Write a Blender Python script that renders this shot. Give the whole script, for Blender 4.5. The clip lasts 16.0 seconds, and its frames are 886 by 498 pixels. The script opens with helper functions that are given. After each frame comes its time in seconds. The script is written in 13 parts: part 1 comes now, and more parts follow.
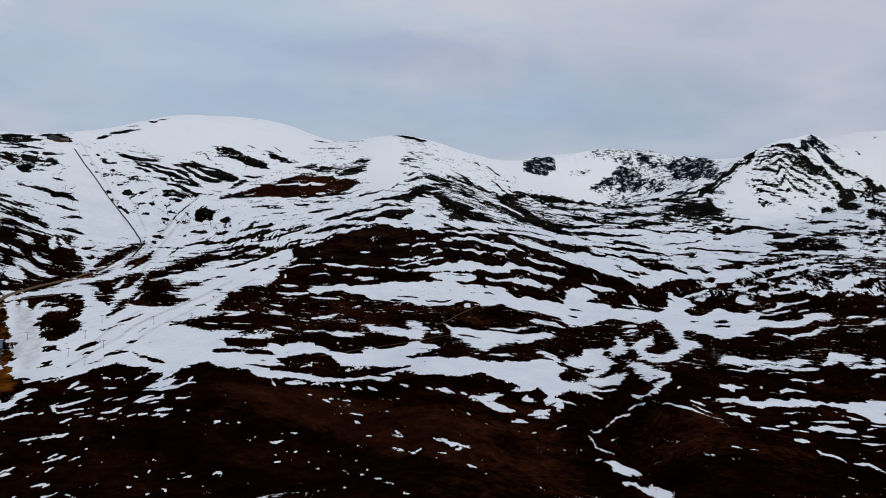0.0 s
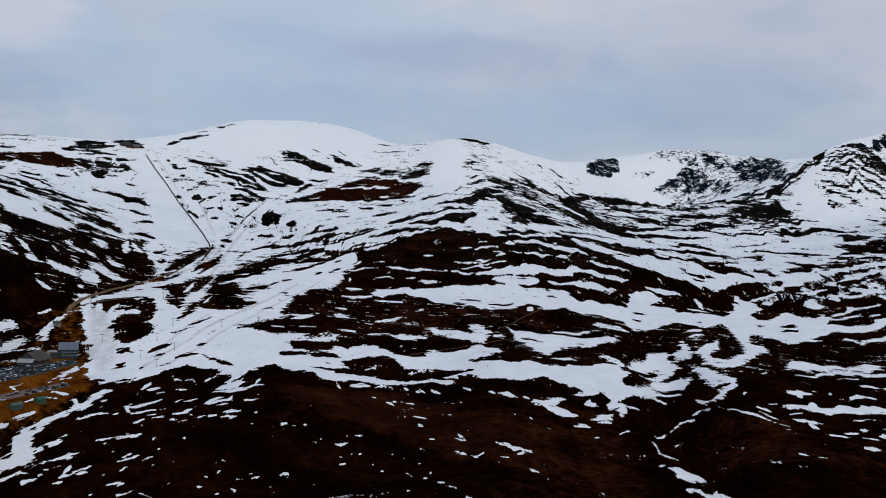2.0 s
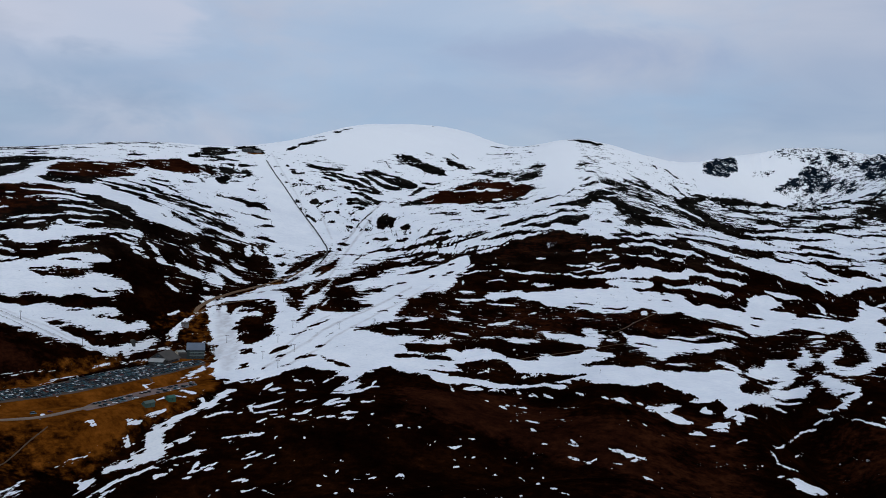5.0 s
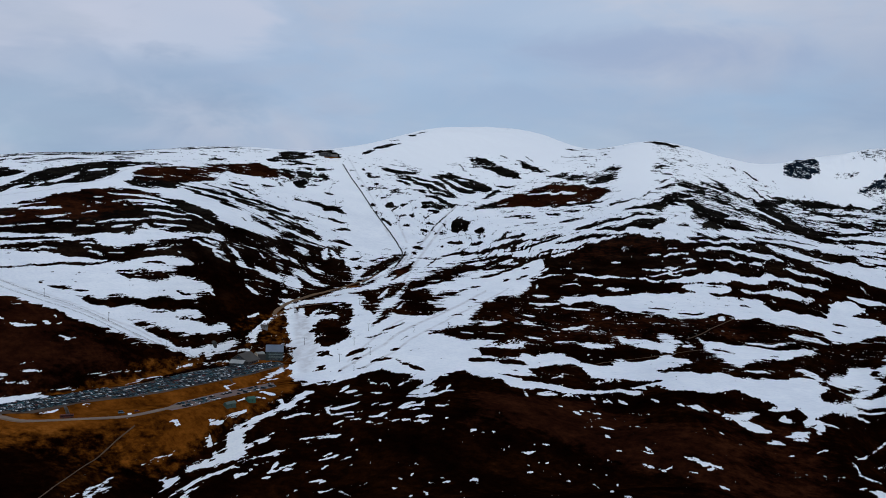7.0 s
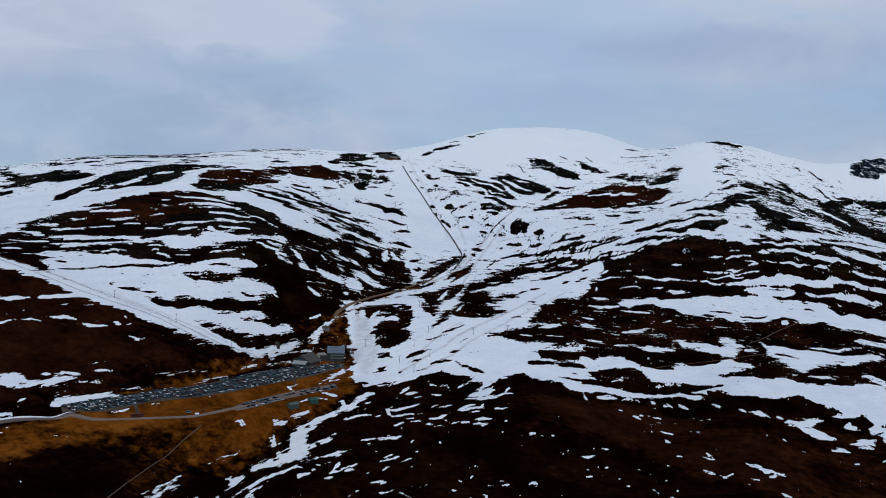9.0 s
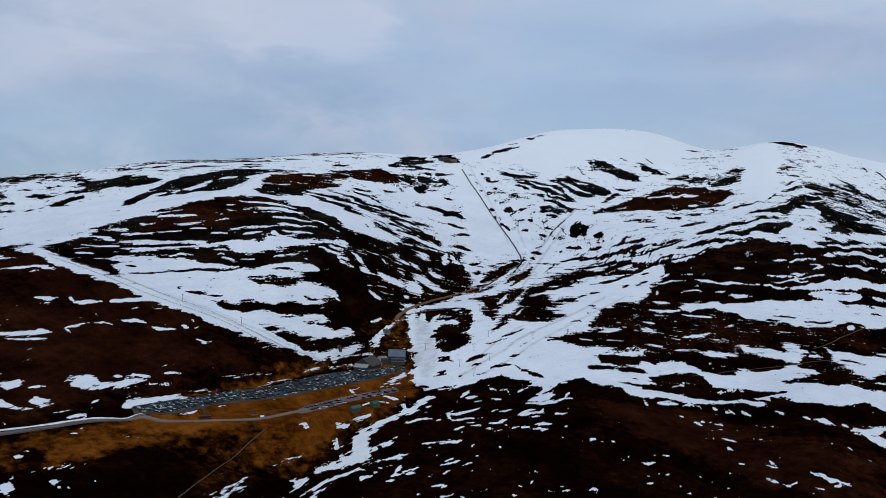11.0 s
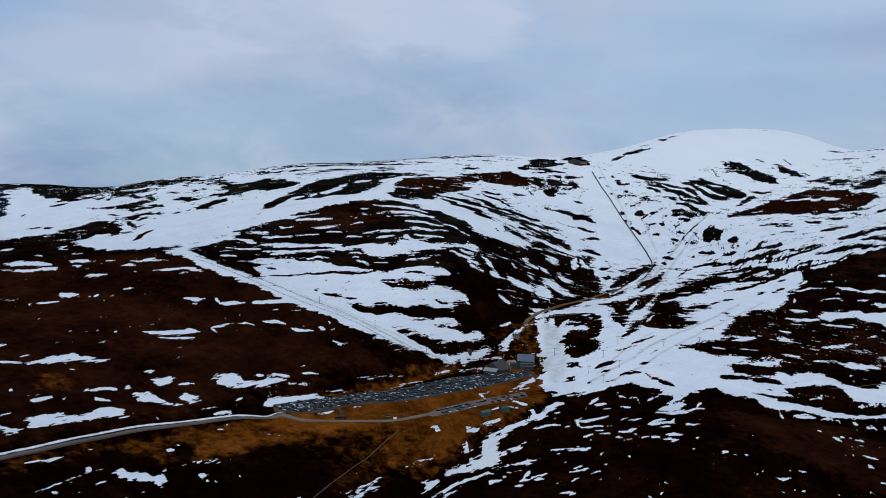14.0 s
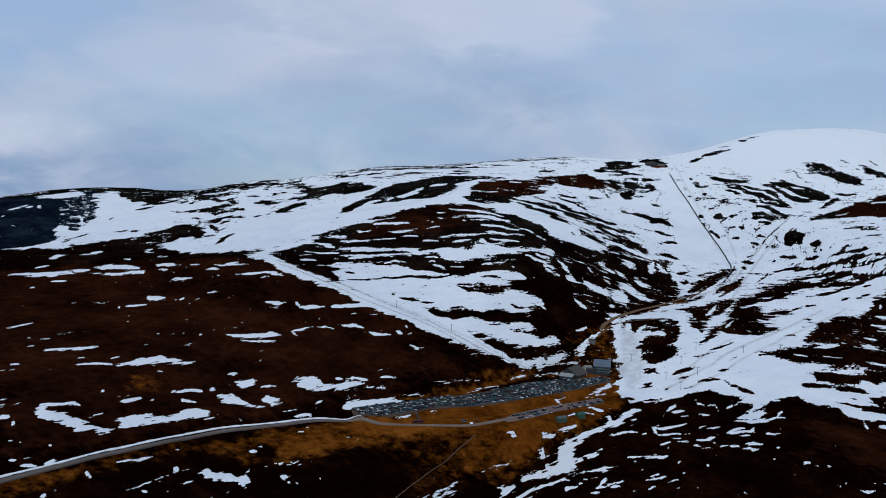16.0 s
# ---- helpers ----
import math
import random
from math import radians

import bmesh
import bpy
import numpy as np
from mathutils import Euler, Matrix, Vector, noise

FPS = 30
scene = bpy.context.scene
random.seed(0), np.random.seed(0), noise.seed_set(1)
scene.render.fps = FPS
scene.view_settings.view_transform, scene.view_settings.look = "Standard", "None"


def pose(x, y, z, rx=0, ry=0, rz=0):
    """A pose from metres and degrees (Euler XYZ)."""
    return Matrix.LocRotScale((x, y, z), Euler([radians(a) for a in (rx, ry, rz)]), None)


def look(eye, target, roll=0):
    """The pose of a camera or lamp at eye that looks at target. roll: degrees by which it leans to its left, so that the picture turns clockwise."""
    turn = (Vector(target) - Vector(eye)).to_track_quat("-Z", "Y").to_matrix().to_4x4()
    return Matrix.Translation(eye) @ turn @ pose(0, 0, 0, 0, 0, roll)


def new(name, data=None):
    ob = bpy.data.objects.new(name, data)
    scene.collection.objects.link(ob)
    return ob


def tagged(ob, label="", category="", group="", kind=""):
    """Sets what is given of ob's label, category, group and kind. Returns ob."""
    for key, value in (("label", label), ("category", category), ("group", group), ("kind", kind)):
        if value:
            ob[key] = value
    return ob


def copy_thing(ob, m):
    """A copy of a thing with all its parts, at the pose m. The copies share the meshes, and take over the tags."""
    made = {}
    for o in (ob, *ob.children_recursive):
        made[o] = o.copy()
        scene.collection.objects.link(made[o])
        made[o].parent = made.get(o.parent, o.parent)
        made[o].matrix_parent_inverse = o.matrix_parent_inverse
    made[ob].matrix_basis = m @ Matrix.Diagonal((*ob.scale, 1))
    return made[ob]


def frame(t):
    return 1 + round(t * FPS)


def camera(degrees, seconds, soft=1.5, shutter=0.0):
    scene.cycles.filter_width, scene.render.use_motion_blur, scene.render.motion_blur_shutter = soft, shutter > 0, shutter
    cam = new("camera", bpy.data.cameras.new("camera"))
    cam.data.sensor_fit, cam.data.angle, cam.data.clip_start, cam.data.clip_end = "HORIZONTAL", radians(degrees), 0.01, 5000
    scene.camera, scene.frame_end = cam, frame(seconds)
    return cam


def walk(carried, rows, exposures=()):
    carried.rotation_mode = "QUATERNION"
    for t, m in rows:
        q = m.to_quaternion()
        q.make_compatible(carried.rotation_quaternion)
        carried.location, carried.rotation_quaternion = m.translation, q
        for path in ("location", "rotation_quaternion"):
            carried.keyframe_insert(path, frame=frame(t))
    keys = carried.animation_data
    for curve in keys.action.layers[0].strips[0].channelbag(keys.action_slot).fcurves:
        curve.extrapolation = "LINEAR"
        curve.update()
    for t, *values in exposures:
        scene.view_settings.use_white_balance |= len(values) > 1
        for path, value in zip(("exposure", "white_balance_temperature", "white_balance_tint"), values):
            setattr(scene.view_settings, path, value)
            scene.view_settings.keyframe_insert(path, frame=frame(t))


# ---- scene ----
cam = camera(49.00, 16.0, 0.95)
PATH = [
    (0.0, 0.00, 0.00, 125.00, 0.040, -0.275, -1.732),
    (0.5, 0.20, -1.96, 126.04, 0.892, -0.256, -1.727),
    (1.0, 0.36, -3.83, 127.06, 1.801, -0.264, -1.679),
    (1.5, 0.49, -5.63, 128.06, 2.823, -0.282, -1.658),
    (2.0, 0.59, -7.37, 129.05, 3.755, -0.328, -1.665),
    (2.5, 0.68, -9.07, 130.04, 4.562, -0.365, -1.651),
    (3.0, 0.75, -10.74, 131.04, 5.518, -0.415, -1.655),
    (3.5, 0.81, -12.40, 132.04, 6.561, -0.477, -1.657),
    (4.0, 0.86, -14.05, 133.06, 7.822, -0.520, -1.641),
    (6.5, 1.17, -22.56, 138.51, 13.740, -0.596, -1.716),
    (7.0, 1.26, -24.35, 139.70, 14.699, -0.634, -1.771),
    (7.5, 1.36, -26.19, 140.92, 15.574, -0.685, -1.807),
    (8.0, 1.48, -28.06, 142.18, 16.415, -0.768, -1.826),
    (8.5, 1.61, -29.98, 143.47, 17.249, -0.819, -1.838),
    (9.0, 1.76, -31.93, 144.80, 18.135, -0.818, -1.855),
    (11.5, 2.81, -42.16, 151.99, 22.675, -0.990, -1.864),
    (12.0, 3.07, -44.24, 153.52, 23.928, -1.052, -1.963),
    (12.5, 3.35, -46.32, 155.07, 25.185, -1.136, -1.998),
    (13.0, 3.64, -48.39, 156.64, 26.570, -1.210, -2.098),
    (13.5, 3.95, -50.42, 158.22, 27.810, -1.273, -2.158),
    (14.0, 4.27, -52.40, 159.82, 29.078, -1.344, -2.191),
    (14.5, 4.59, -54.32, 161.42, 30.349, -1.397, -2.211),
    (15.0, 4.92, -56.17, 163.01, 31.434, -1.432, -2.217),
    (15.5, 5.25, -57.91, 164.60, 32.386, -1.486, -2.215),
    (16.0, 5.58, -59.54, 166.17, 33.449, -1.543, -2.217),
]
walk(cam, [(t, pose(x, y, z, 90 + pitch, roll, yaw)) for t, x, y, z, yaw, pitch, roll in PATH], exposures=[(0.0, -0.03, 6850, 8), (3.5, -0.06, 6480, 7.5), (7.0, -0.08, 6280, 6.5), (16.0, -0.06, 6050, 5)])

# ---- sky and light ----
world = bpy.data.worlds.new("overcast_sky")
scene.world = world
world.use_nodes = True
SUN_HEIGHT, SUN_BEARING = 38, 150
wn, wl = world.node_tree.nodes, world.node_tree.links
wn.clear()


def maths(nodes, links, op, a, b=None, c=None, clamp=False):
    n = nodes.new("ShaderNodeMath")
    n.operation, n.use_clamp = op, clamp
    for i, v in enumerate((a, b, c)):
        if v is None:
            continue
        if isinstance(v, (int, float)):
            n.inputs[i].default_value = v
        else:
            links.new(v, n.inputs[i])
    return n.outputs[0]


def ramp(nodes, links, value, stops):
    n = nodes.new("ShaderNodeValToRGB")
    els = n.color_ramp.elements
    while len(els) < len(stops):
        els.new(0.5)
    for e, (at, col) in zip(els, stops):
        e.position, e.color = at, (*col, 1)
    links.new(value, n.inputs[0])
    return n.outputs[0]


def span(nodes, links, value, lo, hi, to_lo=0.0, to_hi=1.0):
    n = nodes.new("ShaderNodeMapRange")
    n.interpolation_type = "SMOOTHSTEP"
    links.new(value, n.inputs[0])
    for i, v in enumerate((lo, hi, to_lo, to_hi)):
        n.inputs[i + 1].default_value = v
    return n.outputs[0]


def mix(nodes, links, fac, a, b, mode="MIX"):
    n = nodes.new("ShaderNodeMix")
    n.data_type, n.blend_type = "RGBA", mode
    for sock, v in ((n.inputs[0], fac), (n.inputs[6], a), (n.inputs[7], b)):
        if isinstance(v, (int, float)):
            sock.default_value = v
        elif isinstance(v, tuple):
            sock.default_value = (*v, 1)
        else:
            links.new(v, sock)
    return n.outputs[2]


def noise_at(nodes, links, vector, scale, detail=4, rough=0.55, distort=0.0, out=0, turn=0.0):
    m = nodes.new("ShaderNodeMapping")
    m.inputs["Scale"].default_value = scale if isinstance(scale, tuple) else (scale,) * 3
    m.inputs["Rotation"].default_value = (0, 0, radians(turn))
    links.new(vector, m.inputs["Vector"])
    n = nodes.new("ShaderNodeTexNoise")
    n.inputs["Scale"].default_value, n.inputs["Detail"].default_value = 1.0, detail
    n.inputs["Roughness"].default_value, n.inputs["Distortion"].default_value = rough, distort
    links.new(m.outputs[0], n.inputs["Vector"])
    return n.outputs[out]


sky = wn.new("ShaderNodeTexSky")
sky.sky_type, sky.sun_disc, sky.altitude = "NISHITA", False, 700.0
sky.sun_elevation, sky.sun_rotation = radians(SUN_HEIGHT), radians(SUN_BEARING)
direction = wn.new("ShaderNodeTexCoord").outputs["Generated"]
sep = wn.new("ShaderNodeSeparateXYZ")
wl.new(direction, sep.inputs[0])
up = maths(wn, wl, "MAXIMUM", sep.outputs[2], 0.0)
lift = maths(wn, wl, "ADD", up, 0.22)
flat = wn.new("ShaderNodeCombineXYZ")
wl.new(maths(wn, wl, "DIVIDE", sep.outputs[0], lift), flat.inputs[0])
wl.new(maths(wn, wl, "DIVIDE", sep.outputs[1], lift), flat.inputs[1])
wl.new(maths(wn, wl, "MULTIPLY", up, 3.0), flat.inputs[2])
broad = noise_at(wn, wl, flat.outputs[0], (0.75, 0.75, 0.9), 3, 0.5, 0.3)
fine = noise_at(wn, wl, flat.outputs[0], (2.3, 2.3, 2.0), 5, 0.55, 0.5)
bank = maths(wn, wl, "ADD", maths(wn, wl, "MULTIPLY", broad, 0.7), maths(wn, wl, "MULTIPLY", fine, 0.3))
cloud = ramp(wn, wl, bank, [(0.36, (0.34, 0.41, 0.585)), (0.47, (0.435, 0.49, 0.64)), (0.58, (0.515, 0.555, 0.68)), (0.70, (0.60, 0.615, 0.715))])


def cloud_mark(colour, here, width, height, bearing, rise, strength, edge=0.25):
    """A bank of cloud round one bearing and height above the horizon, in degrees, with a torn edge."""
    at = Vector((math.sin(radians(bearing)) * math.cos(radians(rise)), math.cos(radians(bearing)) * math.cos(radians(rise)), math.sin(radians(rise))))
    side = Vector((math.cos(radians(bearing)), -math.sin(radians(bearing)), 0))
    top = side.cross(at)
    total = None
    for axis, size in ((side, width), (top, height)):
        d = wn.new("ShaderNodeVectorMath")
        d.operation = "DOT_PRODUCT"
        wl.new(direction, d.inputs[0])
        d.inputs[1].default_value = axis
        off = at.dot(axis)
        v = maths(wn, wl, "DIVIDE", maths(wn, wl, "SUBTRACT", d.outputs["Value"], off), math.sin(radians(size)))
        v = maths(wn, wl, "POWER", maths(wn, wl, "ABSOLUTE", v), 2.0)
        total = v if total is None else maths(wn, wl, "ADD", total, v)
    torn = maths(wn, wl, "ADD", total, maths(wn, wl, "MULTIPLY", maths(wn, wl, "SUBTRACT", torn_noise, 0.5), 7.0))
    front = wn.new("ShaderNodeVectorMath")
    front.operation = "DOT_PRODUCT"
    wl.new(direction, front.inputs[0])
    front.inputs[1].default_value = at
    ahead = span(wn, wl, front.outputs["Value"], 0.2, 0.6)
    fac = maths(wn, wl, "MULTIPLY", maths(wn, wl, "MULTIPLY", span(wn, wl, torn, 1.0 + edge, 1.0 - edge * 2.2), strength), ahead)
    return mix(wn, wl, fac, here, colour)


torn_noise = noise_at(wn, wl, direction, (7.0, 7.0, 16.0), 5, 0.55, 0.4)
cloud = cloud_mark((0.37, 0.52, 0.74), cloud, 20, 7, -15, 13.0, 0.5, 0.7)
cloud = cloud_mark((0.59, 0.61, 0.735), cloud, 10, 4.5, -35, 12.8, 0.8, 0.5)
cloud = cloud_mark((0.34, 0.46, 0.67), cloud, 13, 9, -63, 12, 0.85, 0.7)
cloud = cloud_mark((0.18, 0.29, 0.48), cloud, 24, 3.6, -58, 2.0, 0.85, 0.9)
cloud = cloud_mark((0.31, 0.42, 0.60), cloud, 20, 2.2, -40, 4.6, 0.6, 0.8)
cloud = cloud_mark((0.57, 0.585, 0.71), cloud, 5.5, 2.0, -47.5, 8.6, 0.55, 0.5)
cloud = cloud_mark((0.29, 0.375, 0.54), cloud, 5.6, 1.9, -31.0, 7.7, 0.75, 0.6)
cloud = cloud_mark((0.34, 0.42, 0.58), cloud, 5.5, 2.0, -39.0, 6.8, 0.75, 0.5)
cloud = cloud_mark((0.60, 0.605, 0.73), cloud, 4.4, 1.7, -57.0, 4.3, 0.85, 0.6)
cloud = cloud_mark((0.36, 0.42, 0.60), cloud, 7, 1.5, -1.5, 10.8, 0.6, 0.6)
cloud = cloud_mark((0.34, 0.42, 0.60), cloud, 9, 1.4, -9, 7.5, 0.45, 0.7)
clear = maths(wn, wl, "MULTIPLY", span(wn, wl, broad, 0.62, 0.36), 0.25)
thin = mix(wn, wl, 1.0, sky.outputs[0], (0.10, 0.10, 0.10), "MULTIPLY")
wash = mix(wn, wl, clear, cloud, thin)
back = wn.new("ShaderNodeBackground")
wl.new(wash, back.inputs[0])
wo = wn.new("ShaderNodeOutputWorld")
wl.new(back.outputs[0], wo.inputs[0])

sun_data = bpy.data.lights.new("sun", "SUN")
sun_data.energy, sun_data.angle, sun_data.color = 0.95, radians(14), (1.0, 0.96, 0.9)
sun = new("sun", sun_data)
sun.matrix_world = look((0, 0, 900), Vector((0, 0, 900)) - Vector((math.sin(radians(SUN_BEARING)) * math.cos(radians(SUN_HEIGHT)), math.cos(radians(SUN_BEARING)) * math.cos(radians(SUN_HEIGHT)), math.sin(radians(SUN_HEIGHT)))))


# ---- materials ----
def material(name):
    m = bpy.data.materials.new(name)
    m.use_nodes = True
    n, l = m.node_tree.nodes, m.node_tree.links
    return m, n, l, n["Principled BSDF"]


def surface(name, colour, rough=0.8, metal=0.0, grain=2.0, spread=0.25, per_object=0.0, bump=0.2, spec=0.3):
    """A worn surface: a base colour varied at two scales, with a fine relief. grain: metres."""
    m, n, l, b = material(name)
    where = n.new("ShaderNodeTexCoord").outputs["Object"]
    wide = noise_at(n, l, where, 1 / (grain * 4), 3)
    small = noise_at(n, l, where, 1 / (grain * 0.35), 4)
    both = maths(n, l, "ADD", maths(n, l, "MULTIPLY", wide, 0.6), maths(n, l, "MULTIPLY", small, 0.4))
    if per_object:
        info = n.new("ShaderNodeObjectInfo")
        both = maths(n, l, "ADD", both, maths(n, l, "MULTIPLY", maths(n, l, "SUBTRACT", info.outputs["Random"], 0.5), per_object))
    dark, pale = tuple(c * (1 - spread) for c in colour), tuple(min(0.95, c * (1 + spread)) for c in colour)
    l.new(ramp(n, l, both, [(0.3, dark), (0.7, pale)]), b.inputs["Base Color"])
    b.inputs["Roughness"].default_value, b.inputs["Metallic"].default_value = rough, metal
    b.inputs["Specular IOR Level"].default_value = spec
    if bump:
        bn = n.new("ShaderNodeBump")
        bn.inputs["Strength"].default_value, bn.inputs["Distance"].default_value = bump, grain * 0.1
        l.new(small, bn.inputs["Height"])
        l.new(bn.outputs[0], b.inputs["Normal"])
    return m


def ground_material():
    """Peat, heather, deer grass, granite and lying snow; where each lies is stored with the ground."""
    m, n, l, b = material("mountain_ground")
    where = n.new("ShaderNodeNewGeometry").outputs["Position"]
    att = n.new("ShaderNodeAttribute")
    att.attribute_name = "cover"
    parts = n.new("ShaderNodeSeparateColor")
    l.new(att.outputs["Color"], parts.inputs[0])
    lying, grass, rock, red = parts.outputs[0], parts.outputs[1], parts.outputs[2], att.outputs["Alpha"]
    lean = n.new("ShaderNodeAttribute")
    lean.attribute_name = "aslant"
    shift = n.new("ShaderNodeCombineXYZ")
    l.new(lean.outputs["Fac"], shift.inputs[2])
    tilt = n.new("ShaderNodeVectorMath")
    l.new(where, tilt.inputs[0])
    l.new(shift.outputs[0], tilt.inputs[1])
    bed = tilt.outputs[0]
    # snow lies in streaks along the slope; on crags it lies in steep gullies
    streak = noise_at(n, l, bed, (1 / 60, 1 / 120, 1 / 6.5), 2, 0.5, 0.4)
    drift = noise_at(n, l, bed, (1 / 27, 1 / 95, 1 / 3.8), 2, 0.5, 0.35, 0, -17)
    crumb = noise_at(n, l, bed, (1 / 8.5, 1 / 50, 1 / 2.4), 2, 0.5, 0.2, 0, -17)
    ragged_rim = noise_at(n, l, bed, (1 / 2.4, 1 / 12, 1 / 1.2), 3, 0.55, 0.0, 0, -17)
    gully = noise_at(n, l, where, (1 / 19, 1 / 19, 1 / 55), 6, 0.7, 0.5)
    a1 = maths(n, l, "MULTIPLY", maths(n, l, "SUBTRACT", streak, 0.5), 2.4)
    a2 = maths(n, l, "MULTIPLY", maths(n, l, "SUBTRACT", drift, 0.5), 4.6)
    a3 = maths(n, l, "MULTIPLY", maths(n, l, "SUBTRACT", crumb, 0.5), 3.4)
    a5 = maths(n, l, "MULTIPLY", maths(n, l, "SUBTRACT", ragged_rim, 0.5), 3.8)
    a4 = maths(n, l, "MULTIPLY", maths(n, l, "SUBTRACT", gully, 0.5), 9.5)
    patchy = noise_at(n, l, bed, (1 / 190, 1 / 190, 1 / 30), 3, 0.5, 0.3)
    a0 = maths(n, l, "MULTIPLY", maths(n, l, "SUBTRACT", patchy, 0.5), 1.6)
    soft = maths(n, l, "ADD", maths(n, l, "ADD", a1, a2), a0)
    along = n.new("ShaderNodeMix")
    l.new(rock, along.inputs[0])
    l.new(soft, along.inputs[2])
    l.new(a4, along.inputs[3])
    total = maths(n, l, "ADD", maths(n, l, "ADD", lying, along.outputs[0]), maths(n, l, "ADD", a3, a5))
    snow = span(n, l, total, 0.02, 0.12)
    # bare ground
    wide = noise_at(n, l, where, (1 / 60, 1 / 60, 1 / 25), 4, 0.6)
    small = noise_at(n, l, where, (1 / 9, 1 / 9, 1 / 5), 5, 0.65)
    tuft = noise_at(n, l, where, (1 / 2.5, 1 / 2.5, 1 / 2.5), 3, 0.7)
    tone = maths(n, l, "ADD", maths(n, l, "MULTIPLY", wide, 0.5), maths(n, l, "ADD", maths(n, l, "MULTIPLY", small, 0.35), maths(n, l, "MULTIPLY", tuft, 0.15)))
    peat = ramp(n, l, tone, [(0.36, (0.0007, 0.0002, 0.0001)), (0.5, (0.0040, 0.0010, 0.0004)), (0.66, (0.016, 0.0048, 0.0012))])
    moss = ramp(n, l, tone, [(0.36, (0.0010, 0.0010, 0.0010)), (0.5, (0.0054, 0.0048, 0.0042)), (0.66, (0.020, 0.018, 0.014))])
    heather = ramp(n, l, tone, [(0.38, (0.0034, 0.0010, 0.0005)), (0.5, (0.0155, 0.0044, 0.0021)), (0.64, (0.036, 0.0108, 0.0046))])
    gold = ramp(n, l, tone, [(0.36, (0.022, 0.0066, 0.0010)), (0.47, (0.092, 0.027, 0.0032)), (0.58, (0.178, 0.056, 0.0076)), (0.70, (0.28, 0.105, 0.020))])
    # near-black rock, with the blue of distant haze mixed into its colour
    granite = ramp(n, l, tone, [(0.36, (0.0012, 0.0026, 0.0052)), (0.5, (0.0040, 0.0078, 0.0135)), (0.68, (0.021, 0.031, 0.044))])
    ragged = maths(n, l, "ADD", maths(n, l, "MULTIPLY", maths(n, l, "SUBTRACT", small, 0.5), 2.2), maths(n, l, "MULTIPLY", maths(n, l, "SUBTRACT", wide, 0.5), 1.6))
    high = n.new("ShaderNodeSeparateXYZ")
    l.new(where, high.inputs[0])
    alpine = span(n, l, maths(n, l, "ADD", high.outputs[2], maths(n, l, "MULTIPLY", maths(n, l, "SUBTRACT", wide, 0.5), 160.0)), 60.0, 230.0)
    peat = mix(n, l, alpine, peat, moss)
    bare = mix(n, l, span(n, l, maths(n, l, "ADD", red, maths(n, l, "MULTIPLY", ragged, 0.6)), 0.15, 0.75), peat, heather)
    bare = mix(n, l, span(n, l, maths(n, l, "ADD", grass, maths(n, l, "MULTIPLY", ragged, span(n, l, grass, 0.0, 0.3, 0.0, 0.85))), 0.1, 1.05), bare, gold)
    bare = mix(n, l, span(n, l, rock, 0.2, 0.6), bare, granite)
    white = ramp(n, l, maths(n, l, "ADD", maths(n, l, "MULTIPLY", wide, 0.6), maths(n, l, "MULTIPLY", drift, 0.4)), [(0.3, (0.745, 0.785, 0.83)), (0.55, (0.825, 0.86, 0.89)), (0.7, (0.875, 0.90, 0.915))])
    # high snow is painted whiter, in place of stronger light on the tops
    lit_tops = span(n, l, maths(n, l, "ADD", high.outputs[2], maths(n, l, "MULTIPLY", maths(n, l, "SUBTRACT", wide, 0.5), 120.0)), 110.0, 300.0)
    crust = noise_at(n, l, bed, (1 / 9, 1 / 3.5, 1 / 1.2), 5, 0.7, 0.3, 0, -17)
    white = mix(n, l, 1.0, white, ramp(n, l, crust, [(0.30, (0.87, 0.89, 0.92)), (0.55, (1.0, 1.0, 1.0))]), "MULTIPLY")
    white = mix(n, l, lit_tops, white, (0.905, 0.933, 0.945))
    worn = n.new("ShaderNodeAttribute")
    worn.attribute_name = "worn"
    white = mix(n, l, maths(n, l, "MULTIPLY", worn.outputs["Fac"], span(n, l, crumb, 0.35, 0.65, 0.35, 1.0)), white, (0.47, 0.46, 0.47))
    l.new(mix(n, l, snow, bare, white), b.inputs["Base Color"])
    l.new(span(n, l, snow, 0.0, 1.0, 0.95, 0.62), b.inputs["Roughness"])
    l.new(span(n, l, snow, 0.0, 1.0, 0.0, 0.15), b.inputs["Specular IOR Level"])
    bn = n.new("ShaderNodeBump")
    bn.inputs["Strength"].default_value, bn.inputs["Distance"].default_value = 0.45, 1.2
    l.new(maths(n, l, "ADD", maths(n, l, "MULTIPLY", small, 1.0), maths(n, l, "MULTIPLY", snow, 0.35)), bn.inputs["Height"])
    l.new(bn.outputs[0], b.inputs["Normal"])
    return m


GROUND = ground_material()
ASPHALT = surface("asphalt", (0.115, 0.092, 0.078), 0.85, grain=6)

# ---- the ground: landforms ----
LANDFORMS = []


def landform(x, y, height, length, width, turn):
    """A smooth hill (or, with a negative height, a hollow), lengthwise along turn degrees."""
    LANDFORMS.append((x, y, height, length, width, math.radians(turn)))


